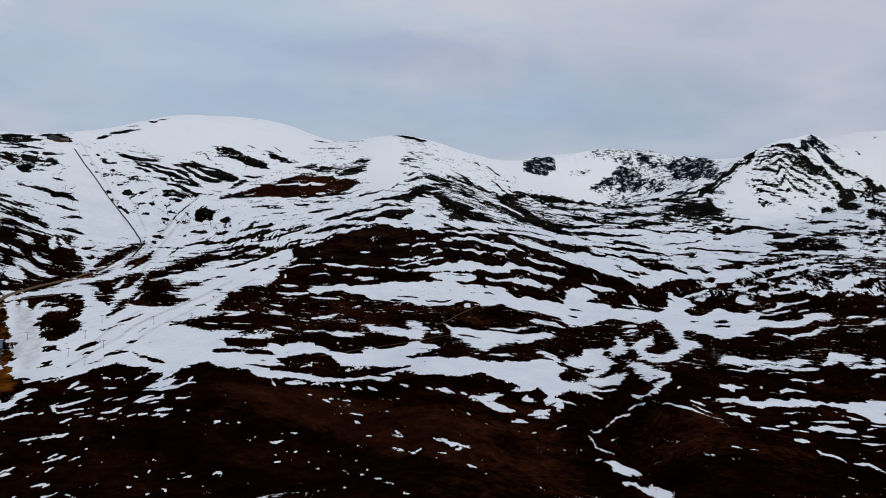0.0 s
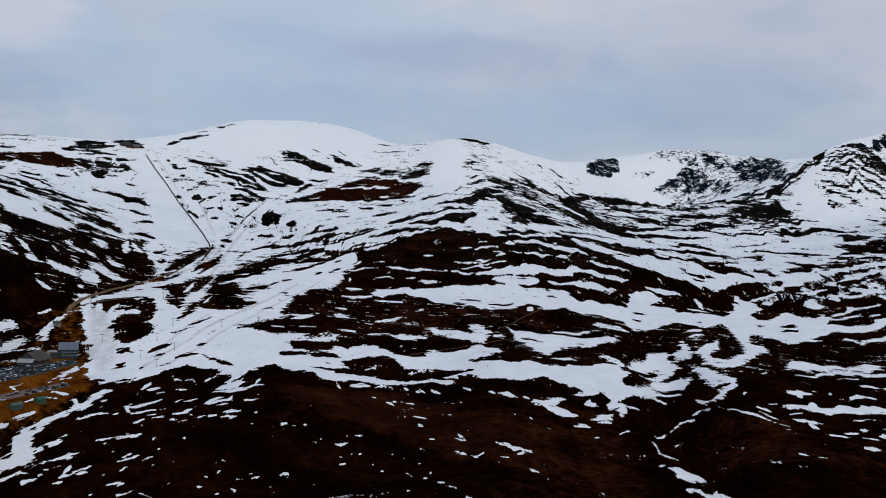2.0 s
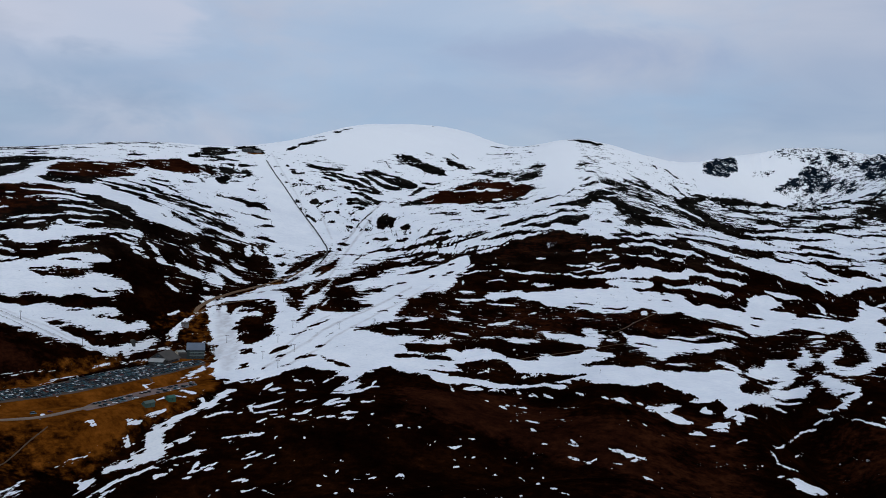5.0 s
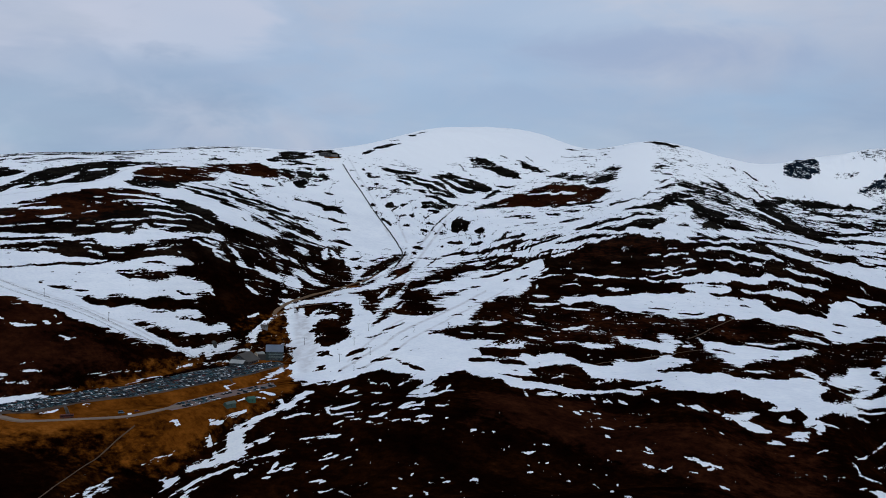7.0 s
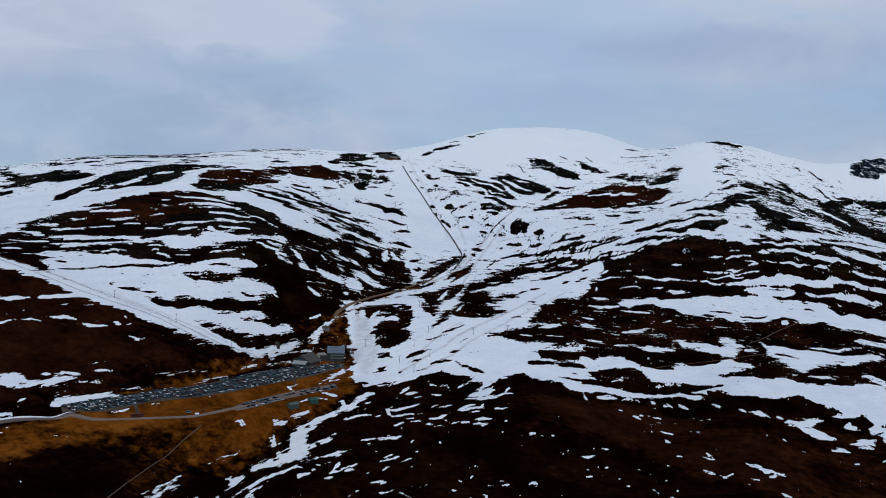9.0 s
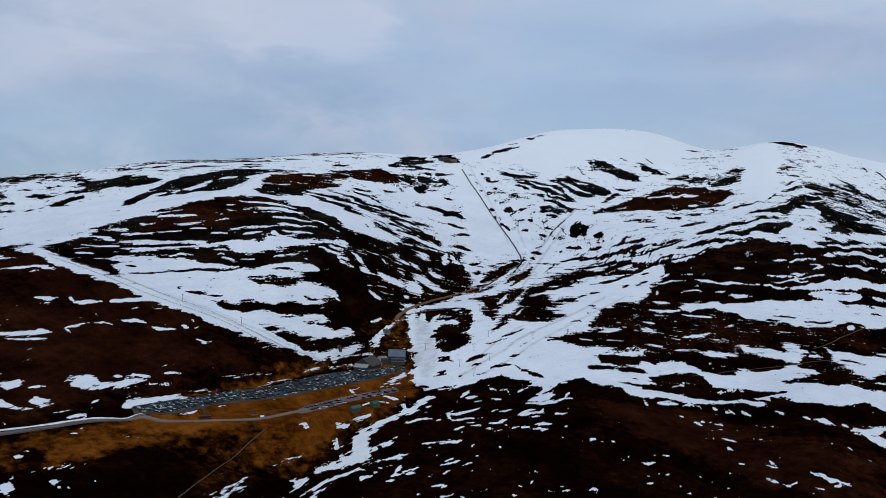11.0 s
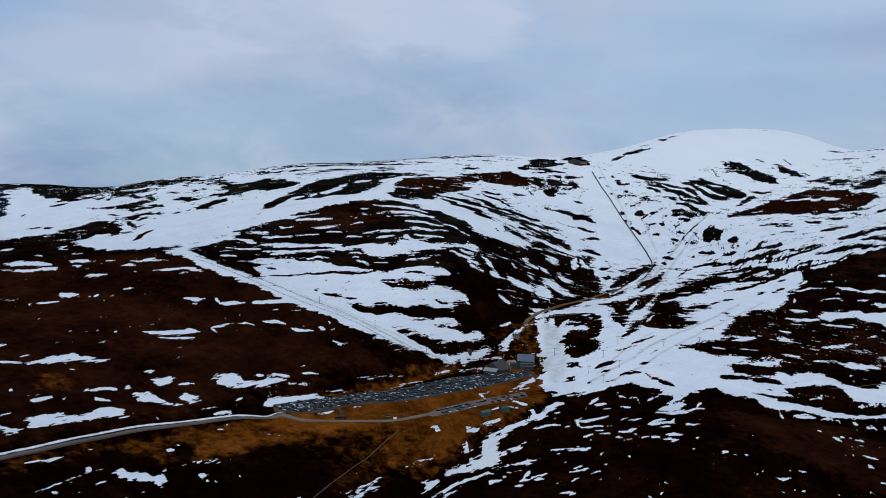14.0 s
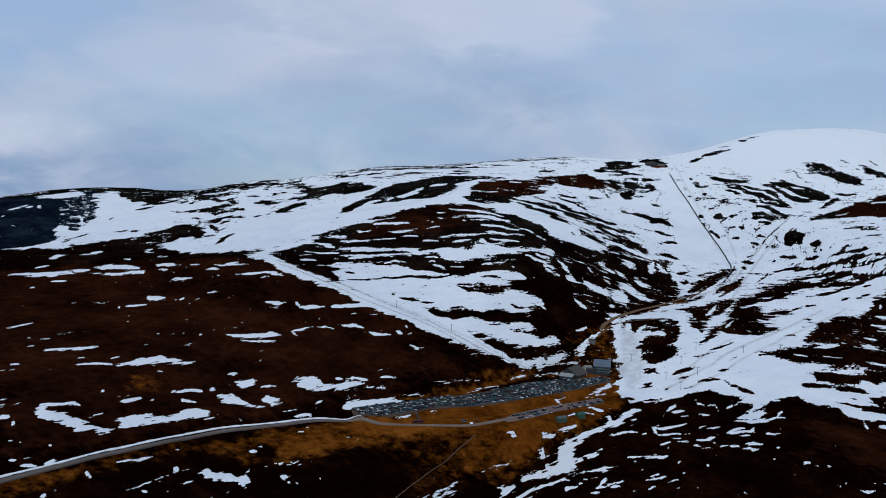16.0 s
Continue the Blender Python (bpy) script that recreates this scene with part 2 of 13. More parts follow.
BASE = (-81.9, -0.1309, 0.0570)
landform(158, 2796, 107.8, 987, 190, 46)
landform(-324, 268, -44.0, 54, 206, 225)
landform(311, 491, 29.1, 120, 87, 31)
landform(-2573, 1518, -249.3, 624, 532, 161)
landform(-196, 779, -40.2, 155, 216, 76)
landform(728, 1572, 108.1, 305, 204, 101)
landform(-632, 1105, 47.3, 266, 152, 136)
landform(1704, 3933, 610.0, 838, 581, 66)
landform(-1063, 2546, -158.0, 550, 397, 115)
landform(-486, 1583, -24.9, 679, 172, 180)
landform(820, 2361, 166.6, 205, 124, 34)
landform(-1008, 660, 29.7, 179, 117, 150)
landform(-608, 685, -27.2, 68, 979, 10)
landform(-1431, 931, -99.5, 404, 310, 137)
landform(-13, 676, 50.6, 103, 67, 19)
landform(208, 1105, -44.2, 202, 30, 92)
landform(-675, 2337, 100.4, 111, 251, 173)
landform(474, 3794, 775.0, 755, 568, 77)
landform(281, 3787, -150.7, 164, 349, 190)
landform(827, 301, 170.9, 188, 465, 125)
landform(-509, 1062, -57.3, 251, 55, 93)
landform(-1575, 1661, 140.4, 478, 423, 152)
landform(-390, 985, -22.9, 59, 97, 67)
landform(-327, 610, -38.2, 73, 161, 18)
landform(825, 2889, 181.5, 752, 579, 73)
landform(-461, 2177, -188.1, 352, 329, 186)
landform(20, 1063, -35.7, 204, 93, 88)
landform(-400, 1198, -47.7, 149, 227, 51)
landform(-431, 474, -29.9, 272, 111, 157)
landform(-372, 811, -79.9, 158, 124, 126)
landform(-402, 287, -122.3, 59, 62, 134)
landform(-711, 663, 28.0, 478, 88, 125)
landform(-1241, 1515, 30.0, 263, 116, 293)
landform(-839, 756, 14.0, 852, 56, 189)
landform(-158, 1931, 87.2, 394, 128, 87)
landform(251, 896, -21.5, 311, 117, 17)
landform(905, 1887, 182.5, 132, 138, 48)
landform(-428, 2658, 271.0, 692, 366, 121)
landform(-2030, 1954, -155.6, 581, 347, 149)
landform(-1418, 1364, 28.3, 323, 90, 301)
landform(-851, 2106, 272.9, 492, 396, 104)
landform(0, 3334, -176.6, 743, 279, 91)
landform(-271, 1466, -25.0, 338, 129, 85)
landform(-1836, 1326, 106.2, 534, 242, 126)
landform(445, 2780, -112.5, 130, 167, 324)
landform(0, 1015, 36.0, 159, 46, 92)
landform(-662, 1259, 55.8, 356, 293, 79)
landform(969, 3594, -791.3, 749, 591, 86)
landform(1359, 2956, 531.2, 577, 488, 58)
landform(-260, 823, 47.8, 199, 118, 203)
landform(-1391, 1927, -24.6, 446, 637, 110)
landform(-220, 2129, -48.9, 94, 995, 6)
landform(-1056, 1730, -4.5, 340, 240, 31)
landform(-585, 2500, -4.0, 220, 200, 13)
landform(752, 2400, -10.0, 90, 200, 343)
landform(913, 2436, 12.0, 34, 22, 60)


def lattice(ix, iy, seed):
    """A repeatable random number from 0 to 1 for every whole-numbered place."""
    h = (ix.astype(np.int64) * 374761393 + iy.astype(np.int64) * 668265263 + seed * 974634777) & 0xFFFFFFFF
    h = ((h ^ (h >> 13)) * 1274126177) & 0xFFFFFFFF
    return ((h ^ (h >> 16)) & 0xFFFFFF) / float(0xFFFFFF)


def rough(x, y, size, seed, octaves=3, ridged=False):
    """Smooth random relief from -1 to 1 with bumps of that size in metres."""
    total, weight, amount = 0.0, 0.0, 1.0
    for k in range(octaves):
        u, v = x / size * 2**k + 17.3 * k, y / size * 2**k - 9.1 * k
        ix, iy = np.floor(u), np.floor(v)
        fu, fv = u - ix, v - iy
        fu, fv = fu * fu * (3 - 2 * fu), fv * fv * (3 - 2 * fv)
        a, b = lattice(ix, iy, seed + k), lattice(ix + 1, iy, seed + k)
        c, d = lattice(ix, iy + 1, seed + k), lattice(ix + 1, iy + 1, seed + k)
        w = (a + (b - a) * fu) * (1 - fv) + (c + (d - c) * fu) * fv
        w = 1 - 2 * np.abs(2 * w - 1) if ridged else 2 * w - 1
        total, weight, amount = total + w * amount, weight + amount, amount * 0.5
    return total / weight


def smooth(v, lo, hi):
    k = np.clip((v - lo) / (hi - lo), 0, 1)
    return k * k * (3 - 2 * k)


def inside(x, y, outline):
    """Signed distance in metres to an outline on the plan: positive inside."""
    best, odd = np.full(x.shape, 1e18), np.zeros(x.shape, bool)
    for (x0, y0), (x1, y1) in zip(outline, outline[1:] + outline[:1]):
        ex, ey = x1 - x0, y1 - y0
        k = np.clip(((x - x0) * ex + (y - y0) * ey) / max(ex * ex + ey * ey, 1e-6), 0, 1)
        best = np.minimum(best, (x - x0 - k * ex) ** 2 + (y - y0 - k * ey) ** 2)
        if y0 != y1:
            odd ^= ((y0 > y) != (y1 > y)) & (x < ex * (y - y0) / ey + x0)
    return np.sqrt(best) * np.where(odd, 1, -1)


def beside(x, y, line):
    """Distance in metres to a line on the plan."""
    best = np.full(x.shape, 1e18)
    for (x0, y0), (x1, y1) in zip(line, line[1:]):
        ex, ey = x1 - x0, y1 - y0
        k = np.clip(((x - x0) * ex + (y - y0) * ey) / max(ex * ex + ey * ey, 1e-6), 0, 1)
        best = np.minimum(best, (x - x0 - k * ex) ** 2 + (y - y0 - k * ey) ** 2)
    return np.sqrt(best)


CRAGS = []
LEVELS = []


def hills(x, y):
    z = BASE[0] + BASE[1] * np.clip(x, -2600, 2000) + BASE[2] * np.clip(y, -400, 3900)
    for gx, gy, h, a, b, t in LANDFORMS:
        c, s = math.cos(t), math.sin(t)
        u, v = ((x - gx) * c + (y - gy) * s) / a, ((y - gy) * c - (x - gx) * s) / b
        z = z + h * np.exp(-0.5 * (u * u + v * v))
    start = np.interp(np.degrees(np.arctan2(x, y)), [-180, -60, -32, -12, 15, 60, 180], [2350, 2350, 2650, 3100, 3800, 3900, 2350])
    far = smooth(np.hypot(x, y), start, start + 800)
    return z * (1 - far) - 80 * far


def ground(x, y):
    """The height of the ground at a place on the plan."""
    x, y = np.asarray(x, float), np.asarray(y, float)
    z = hills(x, y)
    far = np.hypot(x, y)
    grow = np.clip(far / 1500, 0.5, 1.6)
    z = z + 1.7 * grow * rough(x, y, 85, 11) + 0.55 * grow * rough(x, y, 17, 23, 3)
    for outline, amount in CRAGS:
        lo, hi = np.min(outline, 0) - 60, np.max(outline, 0) + 60
        near = (x > lo[0]) & (x < hi[0]) & (y > lo[1]) & (y < hi[1])
        if np.any(near):
            w = smooth(inside(x[near], y[near], outline), -35, 25) if x.ndim else smooth(inside(x, y, outline), -35, 25)
            if x.ndim:
                z[near] += w * amount * (rough(x[near], y[near], 42, 5, 4, True) + 0.05)
            else:
                z = z + w * amount * (rough(x, y, 60, 5, 4, True) + 0.3)
    for outline, (cx, cy, cz, sx, sy), edge in LEVELS:
        w = smooth(inside(x, y, outline), -edge, 0)
        z = z * (1 - w) + (cz + sx * (x - cx) + sy * (y - cy)) * w
    return z


# ---- the ground: what covers it ----
COVER = []


def cover_zone(level, *outline):
    COVER.append(("snow", level, list(outline), 45))


def oblique(slope, *outline):
    """Where the snow streaks run aslant, not level: their rise to the right."""
    COVER.append(("oblique", slope, list(outline), 130))


def ski_track(level, width, *line):
    COVER.append(("track", level, list(line), width / 2))


def dirty_snow(level, *outline):
    COVER.append(("worn", level, list(outline), 8))


def grass_patch(level, *outline):
    COVER.append(("grass", level, list(outline), 14))


def heather_patch(level, *outline):
    COVER.append(("heather", level, list(outline), 30))


def crag(level, *outline):
    COVER.append(("snow", level, list(outline), 16))
    COVER.append(("rock", 1.0, list(outline), 40))
    CRAGS.append((list(outline), 9.0 if level < -0.3 else 4.0))


def narrow(outline, most):
    """How far a streak frays out: by its breadth."""
    rim = list(zip(outline, outline[1:] + outline[:1]))
    area = 0.5 * abs(sum(a[0] * b[1] - b[0] * a[1] for a, b in rim))
    return max(1.2, min(most, 1.3 * area / sum(math.dist(a, b) for a, b in rim)))


def cover(kind, level, outline, most):
    COVER.append((kind, level, outline, narrow(outline, most)))


def snow_field(*outline):
    """Lying snow, whole but for what pokes through."""
    cover("snow", 1.12, list(outline), 8)


def deep_snow(*outline):
    """Smooth unbroken snow."""
    cover("snow", 3.2, list(outline), 14)


def clean_snow(*outline):
    """A snowfield with few stones showing."""
    cover("snow", 1.75, list(outline), 7)


def snow_streak(*outline):
    cover("snow", 1.4, list(outline), 6)


def snow_speck(*outline):
    """A shrunken patch with a ragged rim."""
    COVER.append(("snow", 1.55, list(outline), 1.5 * narrow(list(outline), 4)))


def bare_streak(*outline):
    cover("snow", -1.3, list(outline), 7)


def dark_moor(*outline):
    """Heather with hardly a fleck of snow."""
    cover("snow", -1.75, list(outline), 12)


def flecked_moor(*outline):
    cover("snow", -0.85, list(outline), 12)


def mixed_cover(*outline):
    cover("snow", 0.0, list(outline), 12)


def crag_face(*outline):
    """Steep dark granite with snow in its gullies."""
    cover("snow", -0.75, list(outline), 9)
    COVER.append(("rock", 1.0, list(outline), 25))


def dark_crag(*outline):
    cover("snow", -1.5, list(outline), 14)
    COVER.append(("rock", 1.0, list(outline), 25))


def bare_crag(*outline):
    """Steep dark rock that holds next to no snow."""
    cover("rock", 1.0, list(outline), 10)
    cover("snow", -3.2, list(outline), 8)


def streaked_moor(*outline):
    """Heather with many thin streaks of snow."""
    cover("snow", -0.45, list(outline), 12)


def broken_crag(*outline):
    cover("snow", 0.5, list(outline), 9)
    COVER.append(("rock", 1.0, list(outline), 25))


def turf(*outline):
    cover("grass", 0.75, list(outline), 9)


def heath(*outline):
    COVER.append(("heather", 0.8, list(outline), 20))


cover_zone(1.05, (-760, 1778), (-687, 1904), (-632, 2116), (-512, 2387), (-287, 2541), (-142, 2547), (89, 2723), (248, 2881), (513, 2977), (493, 2473), (215, 2463), (15, 2321), (-86, 2266), (-125, 2092), (-178, 2020), (-258, 1924), (-324, 1671), (-332, 1526), (-369, 1318), (-395, 1292), (-473, 1273), (-533, 1383), (-574, 1391), (-629, 1427), (-724, 1545), (-754, 1658))
cover_zone(2.0, (-723, 1868), (-742, 2055), (-695, 2321), (-571, 2655), (-294, 2594), (-143, 2551), (-58, 2586), (-101, 2296), (-128, 2134), (-179, 2298), (-319, 2346), (-417, 2349), (-537, 2247), (-582, 1972), (-634, 1896))
cover_zone(2.0, (0, 2627), (259, 3008), (517, 3006), (501, 2902), (270, 2780), (129, 2617))
cover_zone(0.8, (-100, 2277), (-26, 2454), (129, 2617), (268, 2751), (250, 2558), (80, 2339), (-47, 2246))
cover_zone(1.6, (-16, 2586), (185, 2896), (455, 3140), (611, 3192), (818, 3063), (708, 2392), (667, 2293), (603, 2247), (572, 2720), (429, 2816), (235, 2494), (84, 2363))
cover_zone(-0.05, (-2550, 2919), (-834, 1779), (-745, 1638), (-548, 1421), (-490, 1319), (-547, 1283), (-605, 1199), (-614, 1079), (-667, 989), (-752, 848))
cover_zone(-0.1, (-271, 1722), (-139, 1837), (16, 1945), (183, 2053), (361, 2061), (375, 1763), (250, 1390), (162, 1425), (16, 1357), (-164, 1255), (-233, 1081), (-287, 1132), (-280, 1295))
cover_zone(0.2, (-340, 1560), (-262, 1950), (-86, 2266), (15, 2301), (213, 2432), (487, 2808), (414, 2058), (183, 2053), (16, 1921), (-118, 1837), (-231, 1731), (-289, 1499), (-328, 1357), (-369, 1318))
cover_zone(-0.25, (-69, 2160), (16, 2218), (109, 2119), (16, 1921), (-75, 2019))
cover_zone(-0.15, (15, 1791), (237, 1893), (390, 1834), (566, 1891), (609, 1703), (435, 1600), (345, 1488), (188, 1476), (15, 1483))
cover_zone(0.12, (15, 2206), (231, 2455), (507, 2796), (593, 2207), (731, 2051), (810, 1784), (797, 1682), (622, 1738), (435, 1600), (298, 1614), (231, 1847), (15, 1791))
cover_zone(-1.1, (-682, 725), (-606, 803), (-542, 852), (-518, 902), (-522, 821), (-539, 715), (-561, 607), (-458, 484), (162, 863), (215, 1172), (125, 1059), (77, 1012), (27, 1018), (-27, 1072), (-134, 1038), (-186, 979), (-258, 1021), (-325, 1003), (-371, 968), (-379, 839), (-399, 762), (-411, 687), (-518, 549))
cover_zone(-1.5, (127, 975), (215, 1142), (247, 1140), (299, 1221), (359, 1341), (440, 1376), (669, 1405), (484, 896), (135, 707))
cover_zone(-1.25, (-1167, 535), (-1063, 612), (-1090, 714), (-845, 791), (-764, 755), (-683, 779), (-564, 830), (-520, 905), (-545, 702), (-541, 612), (-575, 450), (-570, 235))
cover_zone(-0.66, (-393, 784), (-374, 853), (-357, 932), (-261, 940), (-204, 875), (-170, 735), (-262, 685), (-349, 667), (-380, 727))
grass_patch(1.1, (-558, 550), (-531, 597), (-517, 617), (-493, 652), (-471, 698), (-462, 773), (-448, 879), (-434, 959), (-421, 962), (-393, 899), (-391, 851), (-392, 815), (-398, 782), (-401, 755), (-409, 730), (-408, 709), (-403, 682), (-405, 644), (-436, 645), (-470, 622), (-491, 585), (-523, 515))
grass_patch(0.9, (-511, 1004), (-511, 1062), (-488, 1148), (-448, 1252), (-440, 1207), (-476, 1119), (-483, 1036), (-434, 959), (-457, 939))
grass_patch(0.15, (-470, 596), (-436, 645), (-401, 688), (-383, 640), (-416, 550))
grass_patch(0.75, (-563, 302), (-566, 353), (-575, 450), (-558, 543), (-512, 608), (-491, 582), (-550, 516), (-569, 444), (-555, 359), (-554, 296))
grass_patch(0.5, (-670, 493), (-647, 504), (-635, 488), (-649, 470))
grass_patch(0.55, (-554, 494), (-546, 506), (-524, 483), (-534, 476))
grass_patch(0.4, (-516, 583), (-466, 646), (-414, 738), (-402, 677), (-418, 627), (-449, 605), (-489, 586))
heather_patch(1, (-395, 1995), (-338, 2125), (-296, 2185), (-203, 2156), (-209, 2097), (-274, 2034), (-367, 1890), (-394, 1904))
heather_patch(0.8, (-811, 1244), (-863, 1357), (-848, 1510), (-838, 1595), (-799, 1678), (-761, 1623), (-768, 1503), (-773, 1340), (-779, 1238))
heather_patch(0.6, (-860, 1062), (-848, 1102), (-819, 1147), (-787, 1166), (-740, 1235), (-708, 1098), (-754, 1001), (-802, 960))
heather_patch(0.5, (-673, 716), (-592, 785), (-531, 836), (-545, 723), (-579, 615))
heather_patch(1.0, (-1121, 511), (-934, 672), (-655, 746), (-631, 634), (-717, 505), (-715, 307))
heather_patch(0.4, (-219, 1684), (-173, 1755), (-105, 1788), (-53, 1775), (26, 1793), (-31, 1692), (-125, 1668), (-205, 1613))
heather_patch(0.4, (-275, 1238), (-179, 1362), (56, 1450), (128, 1369), (-57, 1303), (-234, 1226))
oblique(0.42, (-382, 1305), (-348, 1596), (-269, 2000), (-126, 2288), (-86, 2146), (-129, 1837), (-220, 1649), (-267, 1387), (-309, 1219), (-342, 1076), (-369, 998), (-402, 1046), (-399, 1158))
oblique(-0.2, (-76, 2315), (15, 2509), (218, 2497), (277, 2220), (191, 1905), (68, 1904), (-29, 2023))
oblique(-0.16, (819, 2353), (893, 2368), (1053, 2349), (841, 1779), (739, 1834), (783, 2205))
oblique(-0.3, (-28, 1821), (143, 2168), (352, 1926), (391, 1612), (330, 1423), (230, 1475), (105, 1537), (-23, 1610))
oblique(0.15, (451, 1663), (634, 1773), (839, 1730), (697, 1430), (492, 1365), (374, 1370))
oblique(-0.45, (-773, 1340), (-743, 1585), (-545, 1462), (-475, 1326), (-540, 1229), (-611, 1161))
oblique(0.3, (-399, 762), (-382, 871), (-311, 983), (-182, 957), (-120, 643), (-355, 660))
oblique(-0.15, (-667, 1850), (-576, 2038), (-422, 2161), (-394, 2024), (-449, 1752), (-562, 1753))
heather_patch(1, (-419, 1356), (-408, 1378), (-404, 1306), (-409, 1295))
grass_patch(0.9, (-749, 1809), (-703, 1817), (-681, 1777), (-713, 1751))
cover_zone(0.35, (-526, 1365), (-427, 1395), (-332, 1526), (-271, 1722), (-245, 1828), (-192, 1930), (-193, 1841), (-254, 1619), (-306, 1408), (-382, 1305), (-448, 1252))
grass_patch(1.9, (-516, 615), (-492, 651), (-470, 696), (-461, 772), (-443, 871), (-431, 953), (-423, 953), (-399, 869), (-406, 820), (-413, 787), (-421, 732), (-434, 682), (-480, 635), (-510, 609))
dirty_snow(0.7, (-479, 1091), (-464, 1100), (-436, 1053), (-409, 997), (-411, 970), (-432, 994))
ski_track(0.8, 2.5, (-378, 987), (-349, 1056), (-330, 1181), (-292, 1349))
ski_track(0.7, 2.0, (-356, 999), (-332, 1047), (-308, 1215), (-266, 1382))
ski_track(0.7, 2.0, (-376, 1008), (-365, 1061), (-351, 1150))
ski_track(0.8, 3.0, (-415, 1302), (-425, 1447), (-441, 1604), (-452, 1807))
ski_track(0.7, 3.0, (-401, 1299), (-414, 1459), (-436, 1664))
ski_track(0.5, 2.5, (-479, 1469), (-567, 1635), (-643, 1753), (-694, 1840))
ski_track(0.5, 2.5, (-448, 1461), (-510, 1594), (-611, 1761))
ski_track(0.7, 3.0, (-448, 1252), (-426, 1308), (-427, 1395))
ski_track(0.7, 3.0, (-492, 1121), (-451, 1052), (-422, 994))
ski_track(0.7, 3.0, (-468, 1093), (-434, 1041), (-412, 996))
ski_track(0.7, 2.0, (-778, 770), (-725, 788), (-679, 814), (-627, 832), (-577, 849), (-541, 876), (-521, 921))
ski_track(0.6, 2.0, (-771, 781), (-702, 801), (-647, 837), (-582, 857), (-541, 889))
ski_track(0.5, 3.0, (-916, 1098), (-847, 1125), (-818, 1198), (-853, 1302))
crag(1.0, (338, 2973), (486, 3154), (654, 3192), (793, 3099), (811, 2880), (633, 2286), (563, 2279), (589, 2719), (517, 2863), (427, 2841), (331, 2838))
crag(-0.45, (238, 2879), (273, 3010), (300, 2975), (338, 2973), (332, 2897), (321, 2850), (251, 2757), (228, 2787))
crag(0.05, (400, 3016), (442, 3125), (467, 3136), (514, 3130), (550, 3109), (526, 3060), (498, 3026), (470, 3052), (408, 2989))
crag(-0.3, (547, 3024), (569, 3080), (593, 3104), (592, 3037), (562, 2996))
crag(-0.5, (606, 3092), (654, 3191), (663, 3080), (655, 3004), (634, 2955), (614, 2989), (599, 3032))
crag(-0.7, (529, 2959), (571, 2985), (597, 2941), (596, 2893), (579, 2843), (527, 2873), (521, 2905))
crag(-0.1, (425, 2852), (436, 2878), (482, 2916), (524, 2953), (523, 2917), (498, 2878), (466, 2859), (436, 2853))
crag(-0.1, (581, 2818), (601, 2881), (633, 2860), (612, 2764), (589, 2788))
crag(-0.1, (650, 2959), (676, 3032), (756, 3142), (705, 2925), (651, 2814), (654, 2859))
crag(-0.45, (745, 3079), (793, 3099), (822, 3056), (792, 2837), (644, 2315), (697, 2715), (692, 2776), (686, 2841))
crag(0, (656, 2775), (692, 2776), (640, 2311), (602, 2345), (570, 2333))
crag(0.3, (360, 2902), (396, 2948), (400, 2925), (374, 2892))
oblique(-0.22, (854, 2323), (1076, 2378), (857, 1816), (786, 1856), (840, 2213))
crag(-0.9, (841, 2336), (876, 2384), (913, 2433), (922, 2407), (938, 2393), (905, 2346), (910, 2326), (893, 2331), (869, 2329))
crag(-0.1, (1042, 2487), (1112, 2615), (1063, 2484))
dirty_snow(0.5, (-467, 1064), (-447, 1059), (-424, 1019), (-411, 983), (-423, 980))
grass_patch(0.3, (-530, 1039), (-493, 1121), (-450, 1024), (-506, 1014), (-512, 999))
grass_patch(0.1, (-525, 1113), (-432, 1194), (-397, 1098), (-463, 1078), (-494, 1082))
grass_patch(1.6, (-469, 769), (-458, 800), (-446, 832), (-439, 879), (-435, 924), (-431, 952), (-431, 889), (-442, 825), (-440, 768), (-450, 738))
grass_patch(1.6, (-426, 724), (-421, 759), (-410, 821), (-416, 919), (-395, 892), (-391, 844), (-396, 810), (-407, 761), (-422, 718))
grass_patch(0.75, (-513, 953), (-510, 994), (-500, 1017), (-492, 945))
grass_patch(0.8, (-467, 1032), (-458, 1031), (-445, 1017), (-436, 994), (-436, 974), (-448, 990))
grass_patch(0, (-559, 773), (-541, 905), (-498, 1030), (-494, 1023), (-517, 934), (-525, 851), (-535, 775), (-545, 696), (-552, 705))
grass_patch(0.6, (-547, 699), (-543, 732), (-534, 782), (-526, 843), (-519, 921), (-516, 915), (-522, 835), (-530, 777), (-536, 721), (-536, 684))
grass_patch(2.2, (-517, 681), (-478, 733), (-463, 788), (-441, 912), (-430, 891), (-437, 805), (-441, 750), (-448, 715), (-464, 678), (-486, 664), (-499, 656))
grass_patch(1.6, (-498, 634), (-465, 660), (-434, 694), (-427, 740), (-415, 754), (-406, 759), (-405, 742), (-399, 726), (-402, 704), (-413, 673), (-413, 690), (-424, 678), (-436, 672), (-458, 650), (-488, 621))
grass_patch(0.9, (-441, 663), (-420, 701), (-408, 686), (-430, 647))
grass_patch(0.3, (-486, 619), (-457, 649), (-441, 663), (-436, 637), (-463, 589))
heather_patch(0.45, (1, 1034), (137, 1054), (125, 696), (3, 624))
heather_patch(0.4, (207, 1136), (381, 1049), (386, 914), (231, 929))
grass_patch(1.5, (-418, 864), (-408, 909), (-393, 859), (-401, 829))
grass_patch(-0.8, (-547, 755), (-541, 823), (-526, 948), (-510, 1000), (-508, 980), (-518, 920), (-525, 830), (-535, 759), (-542, 719), (-548, 727))
